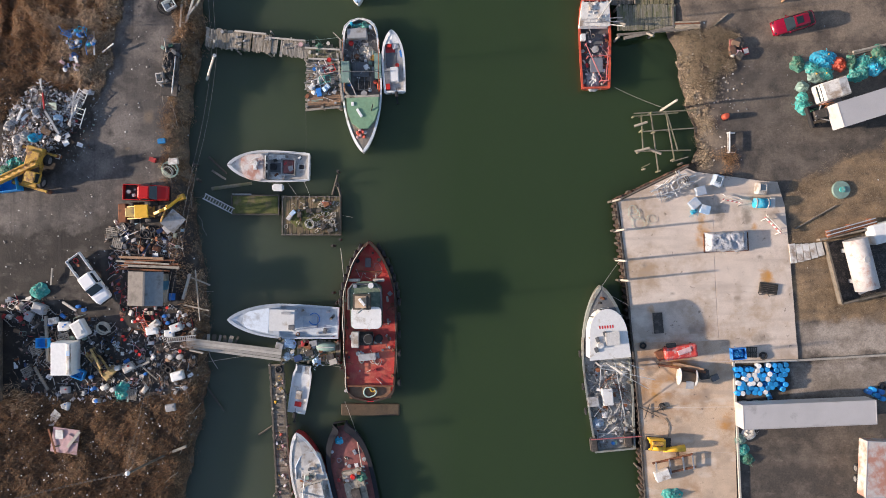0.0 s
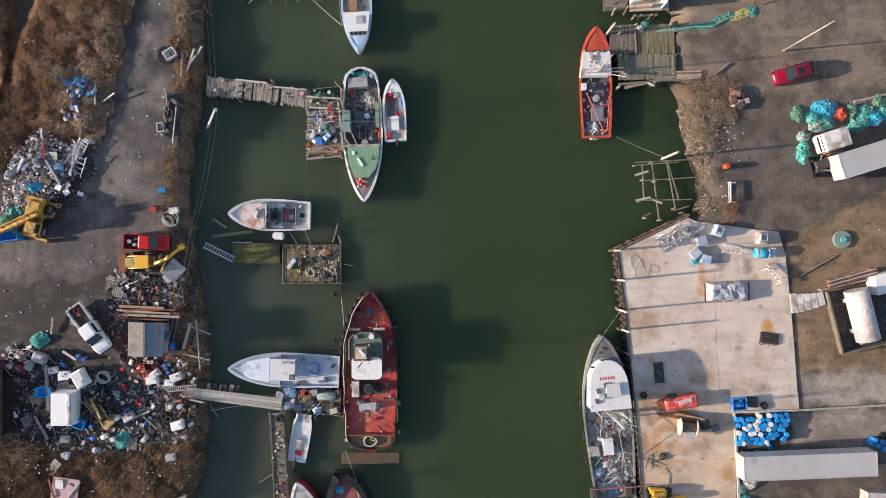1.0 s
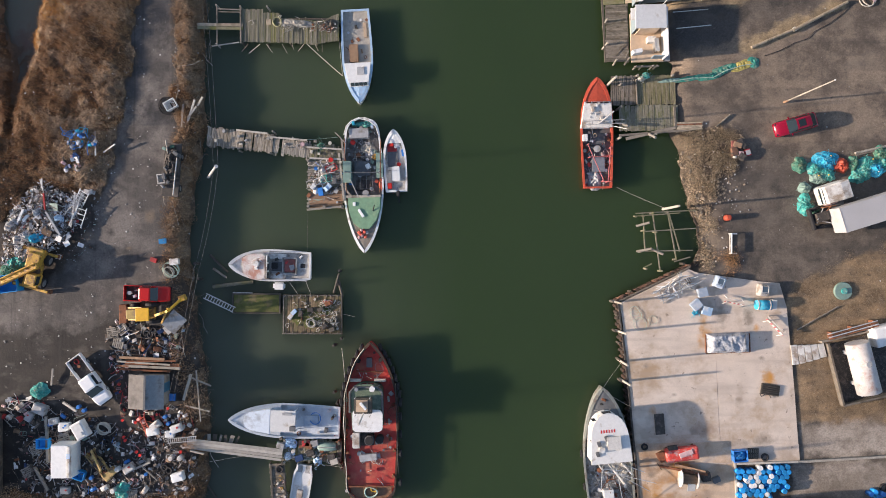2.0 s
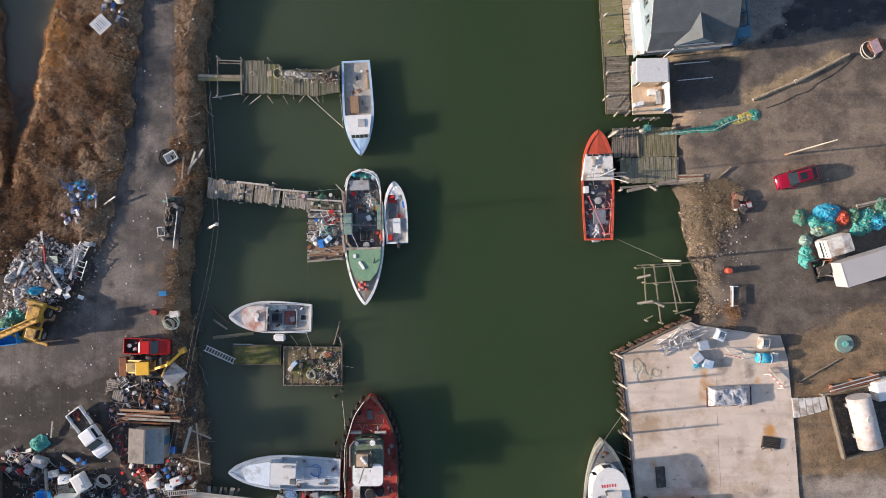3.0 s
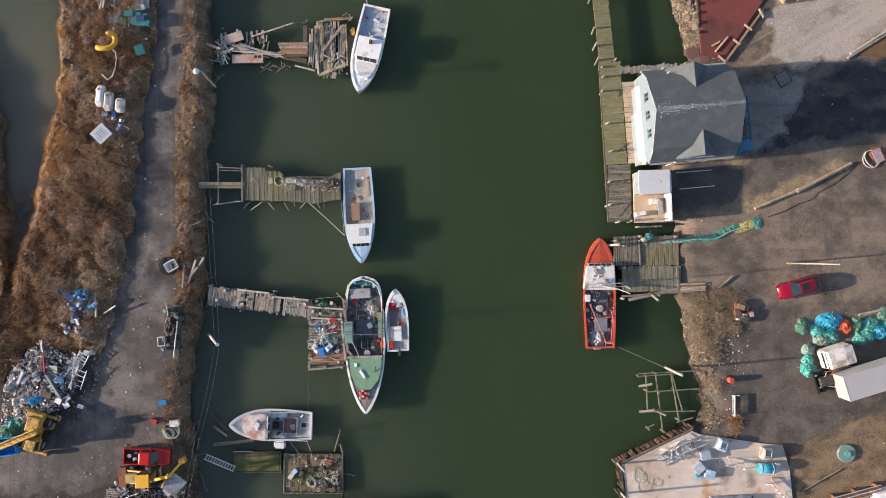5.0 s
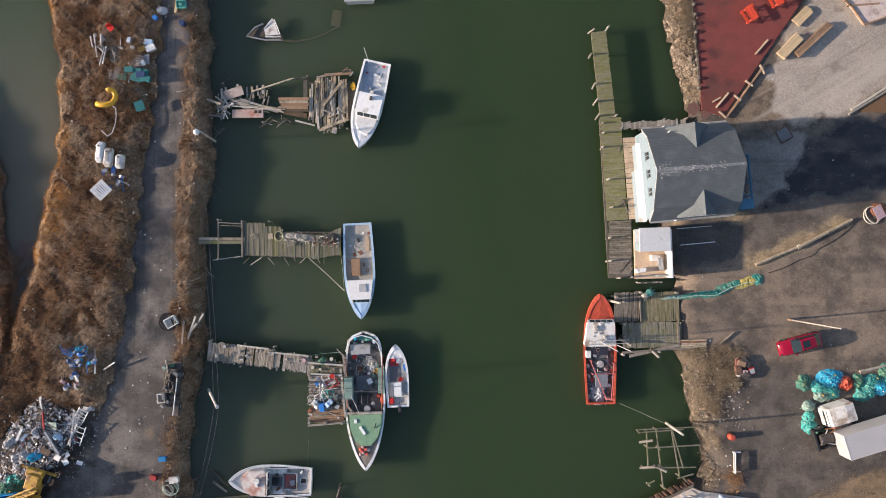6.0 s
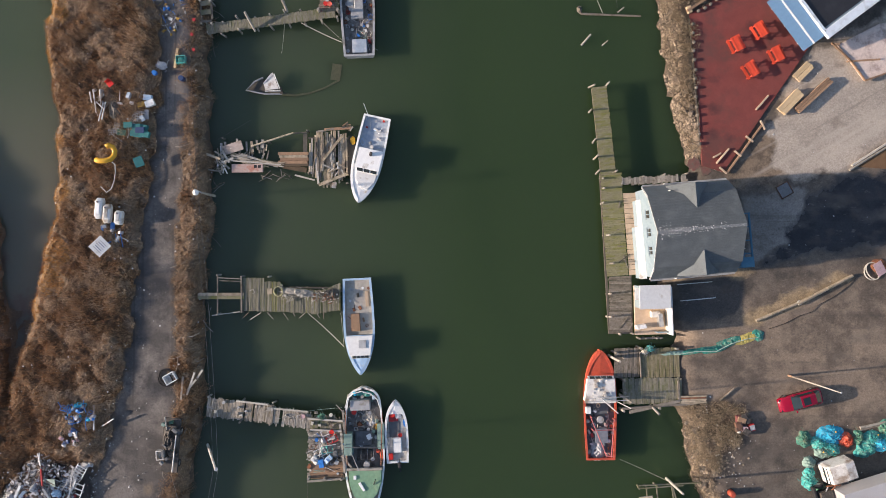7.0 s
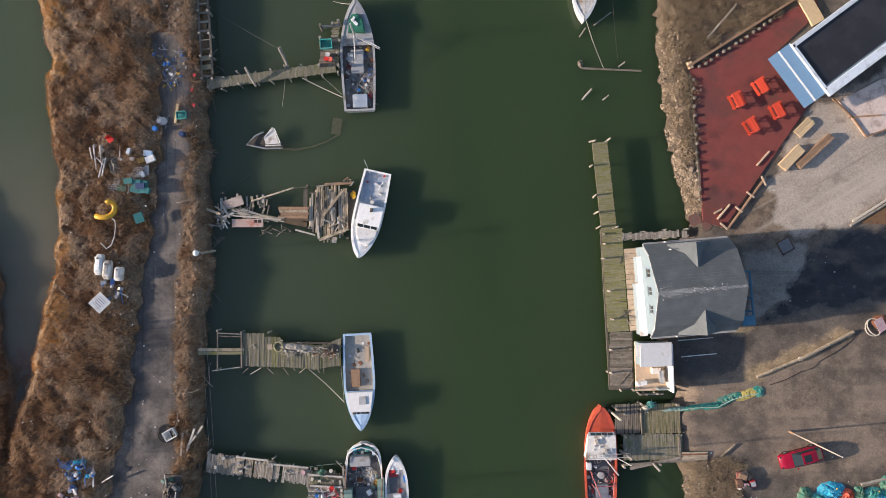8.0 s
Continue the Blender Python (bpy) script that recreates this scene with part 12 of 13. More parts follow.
for q, m_ in zip([(30.39, -19.51), (30.74, -20.66), (31.43, -18.94), (31.2, -21.53)], (GREEN_GREY, TEAL, WHITE_DIRTY, NET_GREEN)):
    net_heap(q, GR, 1.5, 1.2, 0.6, m_, int(q[0] * 10), 0, "bundled pale net beside the trailer")
for q0, q1 in ([(22.19, -12.19), (21.73, -11.5)], [(21.44, -16.7), (23.17, -16.01)], [(19.99, -16.12), (22.02, -17.16)], [(21.15, -15.89), (20.57, -17.39)]):
    stick(q0, q1, CW + 0.08, CW + 0.25, DARK, 0.045, "rusty bar lying on the wharf", "iron_rod", "rod", False, "rods on the wharf")
coil((22.42, -16.12), CW, 0.35, DARK, "dark wire coil on the wharf", 3, 0.04)
tyre((20.46, -9.88), CW, 0.35)
solid("hose_line", tube_bm([(k * 0.55, 0.25 * math.sin(k * 1.1), 0.04) for k in range(9)], 0.03, 5), DARK, (22.68, -17.3), -75, CW, "dark hose trailing over the concrete", "hose")
# the stand of blue and white drums
rd = random.Random(4)
dz = drum((30.27, -12.27), GR, AZURE, "blue plastic drum standing in a crowd of drums", s=0.86, group="drums beside the trailer")
dw = drum((30.84, -13.24), GR, WHITE, "white plastic drum standing in a crowd of drums", s=0.86, group="drums beside the trailer")
spots = []
P_DRUM = [(29.79, -12.11), (31.34, -11.88), (35.36, -11.77), (35.13, -12.57), (34.79, -14.29), (33.06, -14.87), (29.85, -15.1)]
xs_, ys_ = [p_[0] for p_ in P_DRUM], [p_[1] for p_ in P_DRUM]
for i in range(40):
    for j in range(30):
        x, y = min(xs_) + (i + 0.5 * (j % 2)) * 0.53 + rd.uniform(-.1, .1), min(ys_) + j * 0.46 + rd.uniform(-.09, .09)
        if inside(np.array([x]), np.array([y]), P_DRUM)[0] and rd.random() < 0.95:
            spots.append((x, y))
xm = sum(s_[0] for s_ in spots) / len(spots)
for x, y in spots:
    white = rd.random() < (0.26 if x < xm + 0.6 and y < spots[0][1] + 9 else 0.07)
    copy_thing(dw if white else dz, pose(x, y, GR, 0 if rd.random() < 0.93 else 84, 0, rd.uniform(0, 90)))

for q, m_ in zip([(43.4, -14.56), (44.2, -14.91), (43.86, -14.33), (44.66, -14.56), (44.78, -15.25)], (BLUE, AZURE, AZURE, BLUE, AZURE)):
    drum(q, GR, m_, "blue plastic drum behind the trailer", s=0.86, group="drums behind the trailer")
tyre((45.02, -14.06), GR, 0.45)
# ---- north yard ----
gf = thing("hurdle", (29.2, 10.9), 90, GR, "white board barrier standing in the yard", "barrier")
for x in (-1.0, 1.0):
    part("post", box_bm(0.09, 0.09, 0.7, (x, 0, 0.35), 0, 0.01), WHITE, gf)
    part("foot", beam_bm((x, 0.1, 0.05), (x, -0.75, 0.05), 0.1, 0.08), WHITE, gf)
part("upper_board", box_bm(2.1, 0.06, 0.24, (0, 0, 0.57), 0, 0.01), WHITE, gf)
part("lower_board", box_bm(2.1, 0.05, 0.16, (0, 0, 0.14), 0, 0.01), WHITE_DIRTY, gf)
oc = thing("traffic_drum", (28.84, 13.53), 0, GR, "orange traffic drum on the asphalt", "traffic drum")
part("body", cyl_bm(0.34, 0.85, (0, 0, 0.43), 18, 0.28), ORANGE, oc, "", True)
part("base", cyl_bm(0.42, 0.1, (0, 0, 0.05), 8), BLACK, oc)
part("cap", cyl_bm(0.2, 0.08, (0, 0, 0.88), 14), ORANGE, oc)
rp = thing("rusty_machinery", (30.04, 21.12), 80, GR, "rusty machinery remains at the bank's edge", "machinery")
for k in range(9):
    part("piece", box_bm(rr.uniform(0.3, 0.9), rr.uniform(0.3, 0.7), rr.uniform(0.2, 0.6), (rr.uniform(-1.3, 1.3), rr.uniform(-0.5, 0.5), 0.3), rr.uniform(0, 90), 0.05), rr.choice((RUST_DARK, MAROON, WOOD_BROWN, PINK, DARK)), rp)
part("bottle", cyl_bm(0.2, 0.7, (-1.2, 0.2, 0.3), 14, None, (0, 90, 0)), WHITE_DIRTY, rp, "", True)
ga = thing("grey_crate", (30.91, 20.2), 15, GR, "small red crate by the machinery", "crate")
part("box", box_bm(0.6, 0.7, 0.45, (0, 0, 0.22), 0, 0.03), RED, ga)
part("lid", box_bm(0.5, 0.5, 0.06, (0, 0, 0.48), 0, 0.02), GREY, ga)
# nets round the lorry
for q, sx_, sy_, m_, lab in zip([(36.38, 18.94), (37.87, 18.59), (39.02, 19.4), (40.64, 18.94), (39.02, 18.02), (38.22, 17.67), (36.89, 16.63), (36.84, 15.48), (37.07, 14.56), (38.05, 13.99), (42.25, 17.79), (43.23, 19.05), (44.2, 18.48), (44.95, 19.17), (44.66, 20.2), (41.9, 19.17), (42.94, 18.02), (36.72, 14.79)],
                               (1.6, 1.8, 2.8, 1.7, 2.2, 2.0, 1.4, 1.3, 1.5, 1.6, 1.6, 2.4, 2.0, 1.8, 1.8, 1.3, 1.6, 1.4), (1.7, 1.5, 2.2, 1.6, 1.6, 1.3, 1.2, 1.2, 1.6, 1.1, 1.5, 1.8, 1.8, 1.6, 1.6, 1.6, 1.4, 1.3),
                               (NET_GREEN, TEAL, NET_BLUE, ORANGE, TEAL, GREEN_GREY, GREEN_GREY, TEAL, TEAL, NET_GREEN, TEAL, TEAL, NET_BLUE, TEAL, NET_GREEN, NET_GREEN, TEAL, TEAL),
                               ("green", "teal", "bright blue", "orange", "teal", "grey-green", "grey-green", "teal", "teal", "dark green", "teal", "teal", "bright blue", "teal", "green", "green", "teal", "teal")):
    net_heap(q, GR, sx_, sy_, 0.75, m_, int(q[0] * 13 + q[1]) % 997, 0, lab + " fishing net heap beside the lorry", "net heaps by the lorry")
for q0, q1, r_ in ((*[(42.01, 20.19), (45.6, 21.0)], 0.14), (*[(42.12, 19.96), (44.03, 20.43)], 0.1), (*[(31.37, 30.99), (35.74, 32.86)], 0.16), (*[(35.63, 32.74), (41.16, 35.65)], 0.19), (*[(36.11, 2.08), (40.27, 4.46)], 0.09), (*[(27.77, 22.86), (29.16, 24.07)], 0.12), (*[(26.15, 65.4), (29.13, 68.9)], 0.13), (*[(40.83, 46.4), (45.16, 49.09)], 0.14)):
    stick(q0, q1, GR + r_, GR + r_ * 1.1, PLANK_TAN if r_ > 0.15 else WOOD if r_ > 0.125 else WOOD_OLD, r_, "long weathered log lying in the yard", "log", "log", False, "logs in the yard")
coil((35.74, 32.86), GR + 0.15, 0.2, ROPE, "rope lashing round a log", 2, 0.05)
for q0, q1 in ([(23.35, 34.61), (26.93, 34.92)], [(23.7, 32.94), (27.28, 33.3)]):
    stick(q0, q1, GR + 0.06, GR + 0.06, WHITE, 0.05, "thin white pipe on the ground by the shack", "plastic_tube", "tube", False, "tubes by the shack")
# tall yard pole, rope trail and plank stack
yp = thing("yard_pole", (34.8, 25.42), 0, GR, "tall bleached timber pole standing in the yard", "pole")
part("shaft", bar_bm((0, 0, -0.4), (0.06, 0.05, 9.7), 0.085, 12, 0.055), WOOD, yp, "bleached upper shaft", True)
part("butt", cyl_bm(0.13, 0.9, (0, 0, 0.4), 12, 0.11), WOOD_BROWN, yp, "reddish brown butt")
part("pole_cap", cyl_bm(0.08, 0.06, (0.06, 0.05, 9.72), 12, 0.05), GALV, yp)
tr_ = thing("rope_trail", (32.73, 30.15), 0, GR, "dark rope trailing over the yard to a log", "rope")
part("rope", tube_bm([(0, 0, 0.04), (1.6, 0.55, 0.04), (3.1, 1.35, 0.04), (4.4, 1.76, 0.04), (5.1, 2.5, 0.04), (6.6, 3.3, 0.04), (8.13, 4.43, 0.04), (8.9, 5.3, 0.04)], 0.03, 6), DARK, tr_)
ps_ = thing("plank_stack", (25.05, 22.95), 2, GR, "stack of tan weathered planks beside the wharf", "planks")
for i in range(5):
    part("plank", beam_bm((-1.4 + 0.12 * (i % 3), -0.36 + 0.17 * i, 0.1), (1.35 - 0.1 * (i % 2), -0.33 + 0.16 * i, 0.12), 0.14, 0.14), PLANK_TAN if i != 3 else RUST, ps_)
# long strip of net dragged out of a boat
st_ = [(23.03, 27.62), (25.34, 27.87), (27.36, 28.11), (28.8, 28.81), (30.42, 29.16), (31.57, 29.51)]
ns_ = thing("net_strip", st_[0], 0, GR, "long strip of teal and yellow net on the ground", "net")
for i, (q, m_, w) in enumerate(zip(st_, (GREEN_GREY, NET_SEA, NET_SEA, NET_SEA, mat("yellow_netting", (0.36, 0.30, 0.09), 0.85, var=0.5, bump=0.6), NET_SEA), (1.9, 2.8, 2.6, 2.4, 2.2, 1.0))):
    part("fold", mound_bm(w * 1.25, 0.42 + 0.17 * i, 0.13, 0.9, 50 + i), m_, ns_).matrix_basis = pose(*local(ns_, q)[:2], 0, 0, 0, 8 + 3 * i)
sp = [local(ns_, q)[:2] for q in st_]
part("head_rope", tube_bm([(x, y - 0.15 + 0.12 * math.sin(i * 2), 0.2) for i, (x, y) in enumerate(sp)], 0.04, 5), ROPE_GREEN, ns_)
net_heap((20.56, 28.07), 1.5, 0.8, 0.7, 0.35, TEAL, 61, 0, "small green crate-like net bundle on the wharf")
net_heap((20.1, 27.72), 1.5, 0.7, 0.5, 0.2, ROPE, 62, 0, "loose rope bundle on the wharf")
# buried round lid
lid_ = thing("manhole_cover", (40.8, 6.07), 0, GR, "round green tank lid in the grass", "lid")
part("lid", cyl_bm(0.95, 0.25, (0, 0, 0.12), 24, 0.88), GREEN_GREY, lid_, "", True)
part("knob", cyl_bm(0.3, 0.12, (0, 0, 0.36), 14), TEAL, lid_)
net_heap((43.98, 36.7), GR, 1.8, 1.4, 0.5, RUST, 63, 0, "rusty gear heap with hose")
coil((43.29, 36.12), GR, 0.9, ROPE, "pale hose loops on the ground", 2, 0.06)
sheet_junk((43.74, 36.39), GR + 0.5, 1.0, 1.4, PINK, 30, "faded pink board on the gear heap", "scrap_sheet", (5, 5))
ac = thing("access_cover", (34.3, 44.32), 30, GR, "rusty framed access cover in the asphalt", "hatch")
part("cover_plate", box_bm(1.2, 1.2, 0.03, (0, 0, 0.015)), GREY_DARK, ac)
for k in range(4):
    part("frame_bar", box_bm(1.4, 0.1, 0.05, (0, 0.66, 0.025)), RUST_DARK, ac).matrix_basis = pose(0, 0, 0, 0, 0, 90 * k)
tufts_at = [(29.2 + R.gauss(0, 0.45), 8.95 + R.gauss(0, 0.65)) for _ in range(26)]

# lumber by the terrace
def lumber_stack(q0, q1, w, n, layers, m, label):
    L = dist(q0, q1)
    ob = thing("lumber_stack", mid(q0, q1), heading(q0, q1), GR, label, "lumber", "lumber stacks")
    for k in range(layers):
        for i in range(n):
            part("board", box_bm(L * R.uniform(0.95, 1.02), w / n - 0.02, 0.1, (R.uniform(-.06, .06), -w / 2 + (i + 0.5) * w / n, 0.15 + 0.11 * k)), m, ob)
    for x in (-L * 0.35, L * 0.35):
        part("bearer", box_bm(0.1, w, 0.1, (x, 0, 0.05)), WOOD, ob)
    return ob


lumber_stack((33.73, 52.25), (35.67, 54.28), 1.0, 2, 4, LUMBER, "stack of wide fresh pale boards")
lumber_stack((35.34, 52.38), (38.78, 55.57), 0.75, 3, 4, WOOD_BROWN, "stack of long reddish timbers")
lumber_stack((35.32, 55.65), (36.81, 57.16), 1.0, 4, 2, LUMBER, "loose stack of yellow boards")
# pale tarpaulin pen with timber frame
pn = thing("timber_pen", (42.17, 58.5), 0, GR, "timber-framed pen covered by pinkish tarpaulin", "pen")
part("sheet", prism_bm([local(pn, q)[:2] for q in [(39.57, 59.14), (43.83, 61.37), (46.13, 61.39), (46.14, 56.79), (42.23, 55.6)]], 0.05, 0.35, bevel=0.04), mat("pink_grey_tarp", (0.56, 0.47, 0.42), 0.7, var=0.2, stain=(0.34, 0.26, 0.23), amount=0.4), pn)
for a_, c_ in ([(38.83, 59.34), (40.79, 57.52)], [(40.79, 57.52), (42.29, 55.47)], [(42.29, 55.47), (46.08, 56.88)], [(38.83, 59.23), (39.63, 59.12)], [(40.44, 57.41), (43.78, 57.67)]):
    part("frame_timber", beam_bm(local(pn, a_, 0.4), local(pn, c_, 0.4), 0.15, 0.2), WOOD_BROWN, pn)
for a_, c_ in ([(41.1, 46.87), (46.29, 50.2)],):
    L_ = dist(a_, c_)
    solid("timber_kerb", box_bm(L_, 0.2, 0.25, (L_ / 2, 0, 0.12), 0, 0.02), WOOD_PALE, a_, heading(a_, c_), GR, "pale timber kerb along a dirt bed", "kerb", "timber kerbs", "structure")
solid("dirt_bed", prism_bm([(x - 43, y - 47) for x, y in [(41.51, 46.76), (46.35, 49.8), (46.36, 46.46)]], 0, 0.12), mat("orange_soil", (0.16, 0.09, 0.045), 0.95, var=0.3, scale=1.5, bump=0.5), (43, 47), 0, GR - 0.03, "bed of orange-brown soil", "soil", kind="structure")
# bollard stones along the terrace
r0 = random.Random(3)
edge_pts = [mid(*[(24.74, 61.16), (25.43, 49.01)], k / 13) for k in range(14)] + [mid(*[(25.37, 62.43), (32.59, 67.22)], k / 12) for k in range(13)]
bol = None
for q in edge_pts:
    if bol is None:
        bol = thing("bollard", q, 0, WZ - 0.02, "short round timber bollard edging the terrace", "bollard", "bollards round the terrace")
        part("post", cyl_bm(0.18, 0.26, (0, 0, 0.13), 14, 0.16), WOOD_OLD, bol, "", True)
        part("cap", cyl_bm(0.155, 0.05, (0, 0, 0.28), 14, 0.1), WOOD_OLD, bol)
    else:
        copy_thing(bol, pose(q[0] + r0.uniform(-.08, .08), q[1] + r0.uniform(-.08, .08), WZ - 0.02, 0, 0, r0.uniform(0, 90)))
for q, w_, rz_ in (((24.95, 46.9), 0.65, 10), ((26.2, 46.25), 0.5, 20)):
    ring = [(w_ * (1.0 + 0.35 * noise.noise((k * 0.9, w_ * 7, 0.3)) + r0.uniform(-.18, .18)), 0.2618 * k) for k in range(24)]
    solid("broken_paving", prism_bm([(1.1 * d_ * math.cos(a_), d_ * math.sin(a_)) for d_, a_ in ring], 0, 0.03), mat("faded_red_paving", (0.15, 0.07, 0.058), 0.9, var=0.3, stain=(0.13, 0.10, 0.08), amount=0.55, stain_scale=1.2), q, rz_, GR - 0.01, "broken red paving at the foot of the terrace", "paving", "broken paving")

# ---- mooring lines ----
def line(a, za, b, zb, drop, m=None, r=0.02, label="mooring line from boat to shore"):
    ob = thing("mooring_line", a, 0, 0, label, "rope", "mooring lines")
    part("rope", tube_bm(sag((0, 0, za), (b[0] - a[0], b[1] - a[1], zb), drop, 12), r * 0.7, 5), m or ROPE, ob)


line((16.16, -3.87), 1.9, (18.01, -1.21), 2.0, 0.15)
line((16.27, -4.27), 1.9, (19.42, -6.01), 1.7, 0.1)
line((17.73, 16.68), 1.0, (22.74, 14.48), 1.3, 0.3)
line((-14.17, 14.64), 1.2, (-14.17, 9.97), 1.0, 0.3, DARK)
line((-14.14, 21.46), 1.3, (-10.7, 21.81), 1.2, 0.2, ROPE_GREEN)
line((-10.16, -2.83), 1.8, (-10.53, 0.06), 1.3, 0.15, None, 0.05)
line((-14.35, 6.94), 0.9, (-13.82, 5.56), 0.7, 0.1)
line((-15.98, 6.77), 0.9, (-15.17, 5.56), 0.7, 0.1)
line((-10.09, -15.61), 1.4, (-8.26, -20.88), 1.2, 0.2)
line((-13.46, -11.84), 1.2, (-10.33, -12.13), 1.5, 0.2)
line((-16.56, -11.61), 1.1, (-18.73, -10.88), 1.2, 0.1)
line((-24.05, -11.56), 1.5, (-17.97, -10.7), 1.2, 0.3)
line((-10.53, 28.05), 1.3, (-14.21, 31.36), 1.1, 0.4, None, 0.05)
line((-10.53, 28.05), 1.3, (-10.91, 31.43), 1.1, 0.2)
line((-11.01, 59.14), 1.1, (-15.18, 61.06), 1.2, 0.3, None, 0.05)
line((-11.02, 59.37), 1.1, (-13.29, 61.43), 1.2, 0.2)
line((-17.39, 58.24), 0.1, (-16.86, 61.05), 1.2, 0.1)
line((-17.11, 63.6), 2.3, (-23.84, 67.69), 0.2, 0.5, GREY_DARK, 0.022)
line((-23.64, 49.12), 0.9, (-20.46, 51.31), 0.1, 0.1, WOOD_DARK)
line((13.73, 67.19), 1.6, (15.78, 62.56), 0.6, 0.3, None, 0.035)
line((16.54, 69.59), 1.3, (17.3, 63.16), 0.6, 0.3, DARK)
line((-12.12, 69.01), 1.0, (-10.25, 68.5), 1.7, 0.2, None, 0.04)
line((-9.33, 3.27), 0.6, (-10.73, 3.56), 0.6, 0.1)

# gear on the platforms of the west shore
for q, m_ in zip([(-12.33, 18.96), (-11.69, 18.56), (-13.03, 16.93), (-13.5, 16.64), (-12.68, 17.51), (-12.16, 17.51), (-11.28, 17.22), (-11.98, 16.64), (-13.26, 16.23), (-12.74, 16.05), (-11.58, 16.35), (-12.56, 18.38)], (PAPER, RED_BRIGHT, WHITE, WHITE, GREY, TEAL, GREY_DARK, BLUE_PALE, WHITE_DIRTY, BLUE, DARK, METAL)):
    ob_ = scrap_kind(R.choice(("carton", "scrap_machine", "wire_rack", "bag")), m_)
    if ob_.name in placed:
        ob_ = ob_.copy()
        scene.collection.objects.link(ob_)
    placed.add(ob_.name)
    ob_.matrix_basis = pose(*q, 0.9, 0, 0, R.uniform(0, 360)) @ Matrix.Diagonal((1.1, 1.1, 1.1, 1))
for q0, q1 in ([(-13.09, 18.6), (-11.7, 16.57)], [(-12.98, 18.71), (-12.86, 16.86)], [(-13.21, 17.9), (-11.24, 18.14)]):
    stick(q0, q1, 1.3, 1.5, WHITE_DIRTY, 0.035, "white tube lying over gear on the dock", "plastic_tube", "tube")
net_heap((-12.74, 20.82), 1.1, 0.9, 0.8, 0.45, NET_GREEN, 81, 0, "green net bundle on the pier")
bucket((-14.58, 20.97), 1.15, PINK, 1.1, "faded pink bucket on the pier")
bucket((-11.68, 19.4), 1.1, RED_BRIGHT, 1.1, "red bucket on the dock")
# rope and gear on the work float
for q, r_ in zip([(-13.84, 2.64), (-13.72, 2.52), (-11.49, 2.87)], (0.6, 0.5, 0.4)):
    coil(q, 0.52, r_ * 0.8, ROPE, "pale rope coil on the float", 4, 0.03)
for q, m_ in zip([(-15.55, 3.74), (-13.86, 3.98), (-15.91, 3.27), (-12.81, 4.03), (-12.05, 4.62), (-11.64, 1.93), (-12.4, 2.28), (-14.85, 3.57)], (BLUE_PALE, DARK, WHITE_DIRTY, WOOD_DARK, RUST, WOOD_DARK, DARK, DARK)):
    solid("deck_crate", box_bm(0.6, 0.42, 0.35, (0, 0, 0.22), 0, 0.04), m_, q, R.uniform(0, 90), 0.52, "small box of gear on the float", "box", "boxes on the float")
# gear on the dock head by the tug: pale bags, upturned dinghy
for q, s_ in zip([(-16.08, -9.73), (-15.61, -9.84), (-16.08, -11.13), (-13.05, -11.65)], (0.9, 1.0, 0.8, 0.9)):
    net_heap(q, 0.9, s_, s_, 0.4, BLUE_PALE, int(q[0] * 31) % 97, 0, "pale blue bag of gear on the dock", "bags on the dock")
dg = thing("dinghy", (-12.1, -10.12), 0, 0.9, "upturned grey-green dinghy on the dock", "dinghy")
part("hull", shaped_bm([(-1.0, 0.15, 0.1, 0, 0.2), (-0.8, 0.42, 0.3, 0, 0.38), (0.2, 0.5, 0.36, 0, 0.45), (0.9, 0.42, 0.3, 0, 0.4), (1.0, 0.36, 0.24, 0, 0.34)]), GREEN_GREY, dg, "", True)
part("keel", box_bm(1.7, 0.06, 0.08, (0, 0, 0.46)), WHITE_DIRTY, dg)
for q, m_ in zip([(-14.91, -11.24), (-13.92, -9.96), (-14.21, -9.73), (-13.75, -10.72), (-13.34, -9.73), (-16.83, -9.96), (-11.59, -11.13), (-11.3, -11.59)], (BLUE_DARK, RUST, RED, DARK, PAPER, GREY, DARK, WOOD_PALE)):
    solid("dock_crate", box_bm(0.8, 0.6, 0.4, (0, 0, 0.2), 0, 0.04), m_, q, R.uniform(-20, 20), 0.9, "crate of gear on the dock head", "crate", "crates on the dock")
# pots at the dragger's landing
tub((-12.67, 64.42), 1.15, TEAL, 0.95, 3, "teal tub on the landing")
for q, m_ in zip([(-12.65, 62.97), (-12.25, 62.92), (-12.54, 63.38)], (RED_BRIGHT, BUOY, WHITE_DIRTY)):
    bucket(q, 1.15, m_, 1.15, "bright float or bucket on the landing")
# bottom edge clutter beside the finger pier
for q in [(-11.39, -6.99), (-10.92, -11.1), (-10.51, -12.27)]:
    solid("mooring_pile", bar_bm((0, 0, -1), (R.uniform(-.2, .2), R.uniform(-.2, .2), 1.3), 0.19, 9, 0.13), DARK, q, 0, 0, "dark broken mooring pile", "pile", "mooring piles")


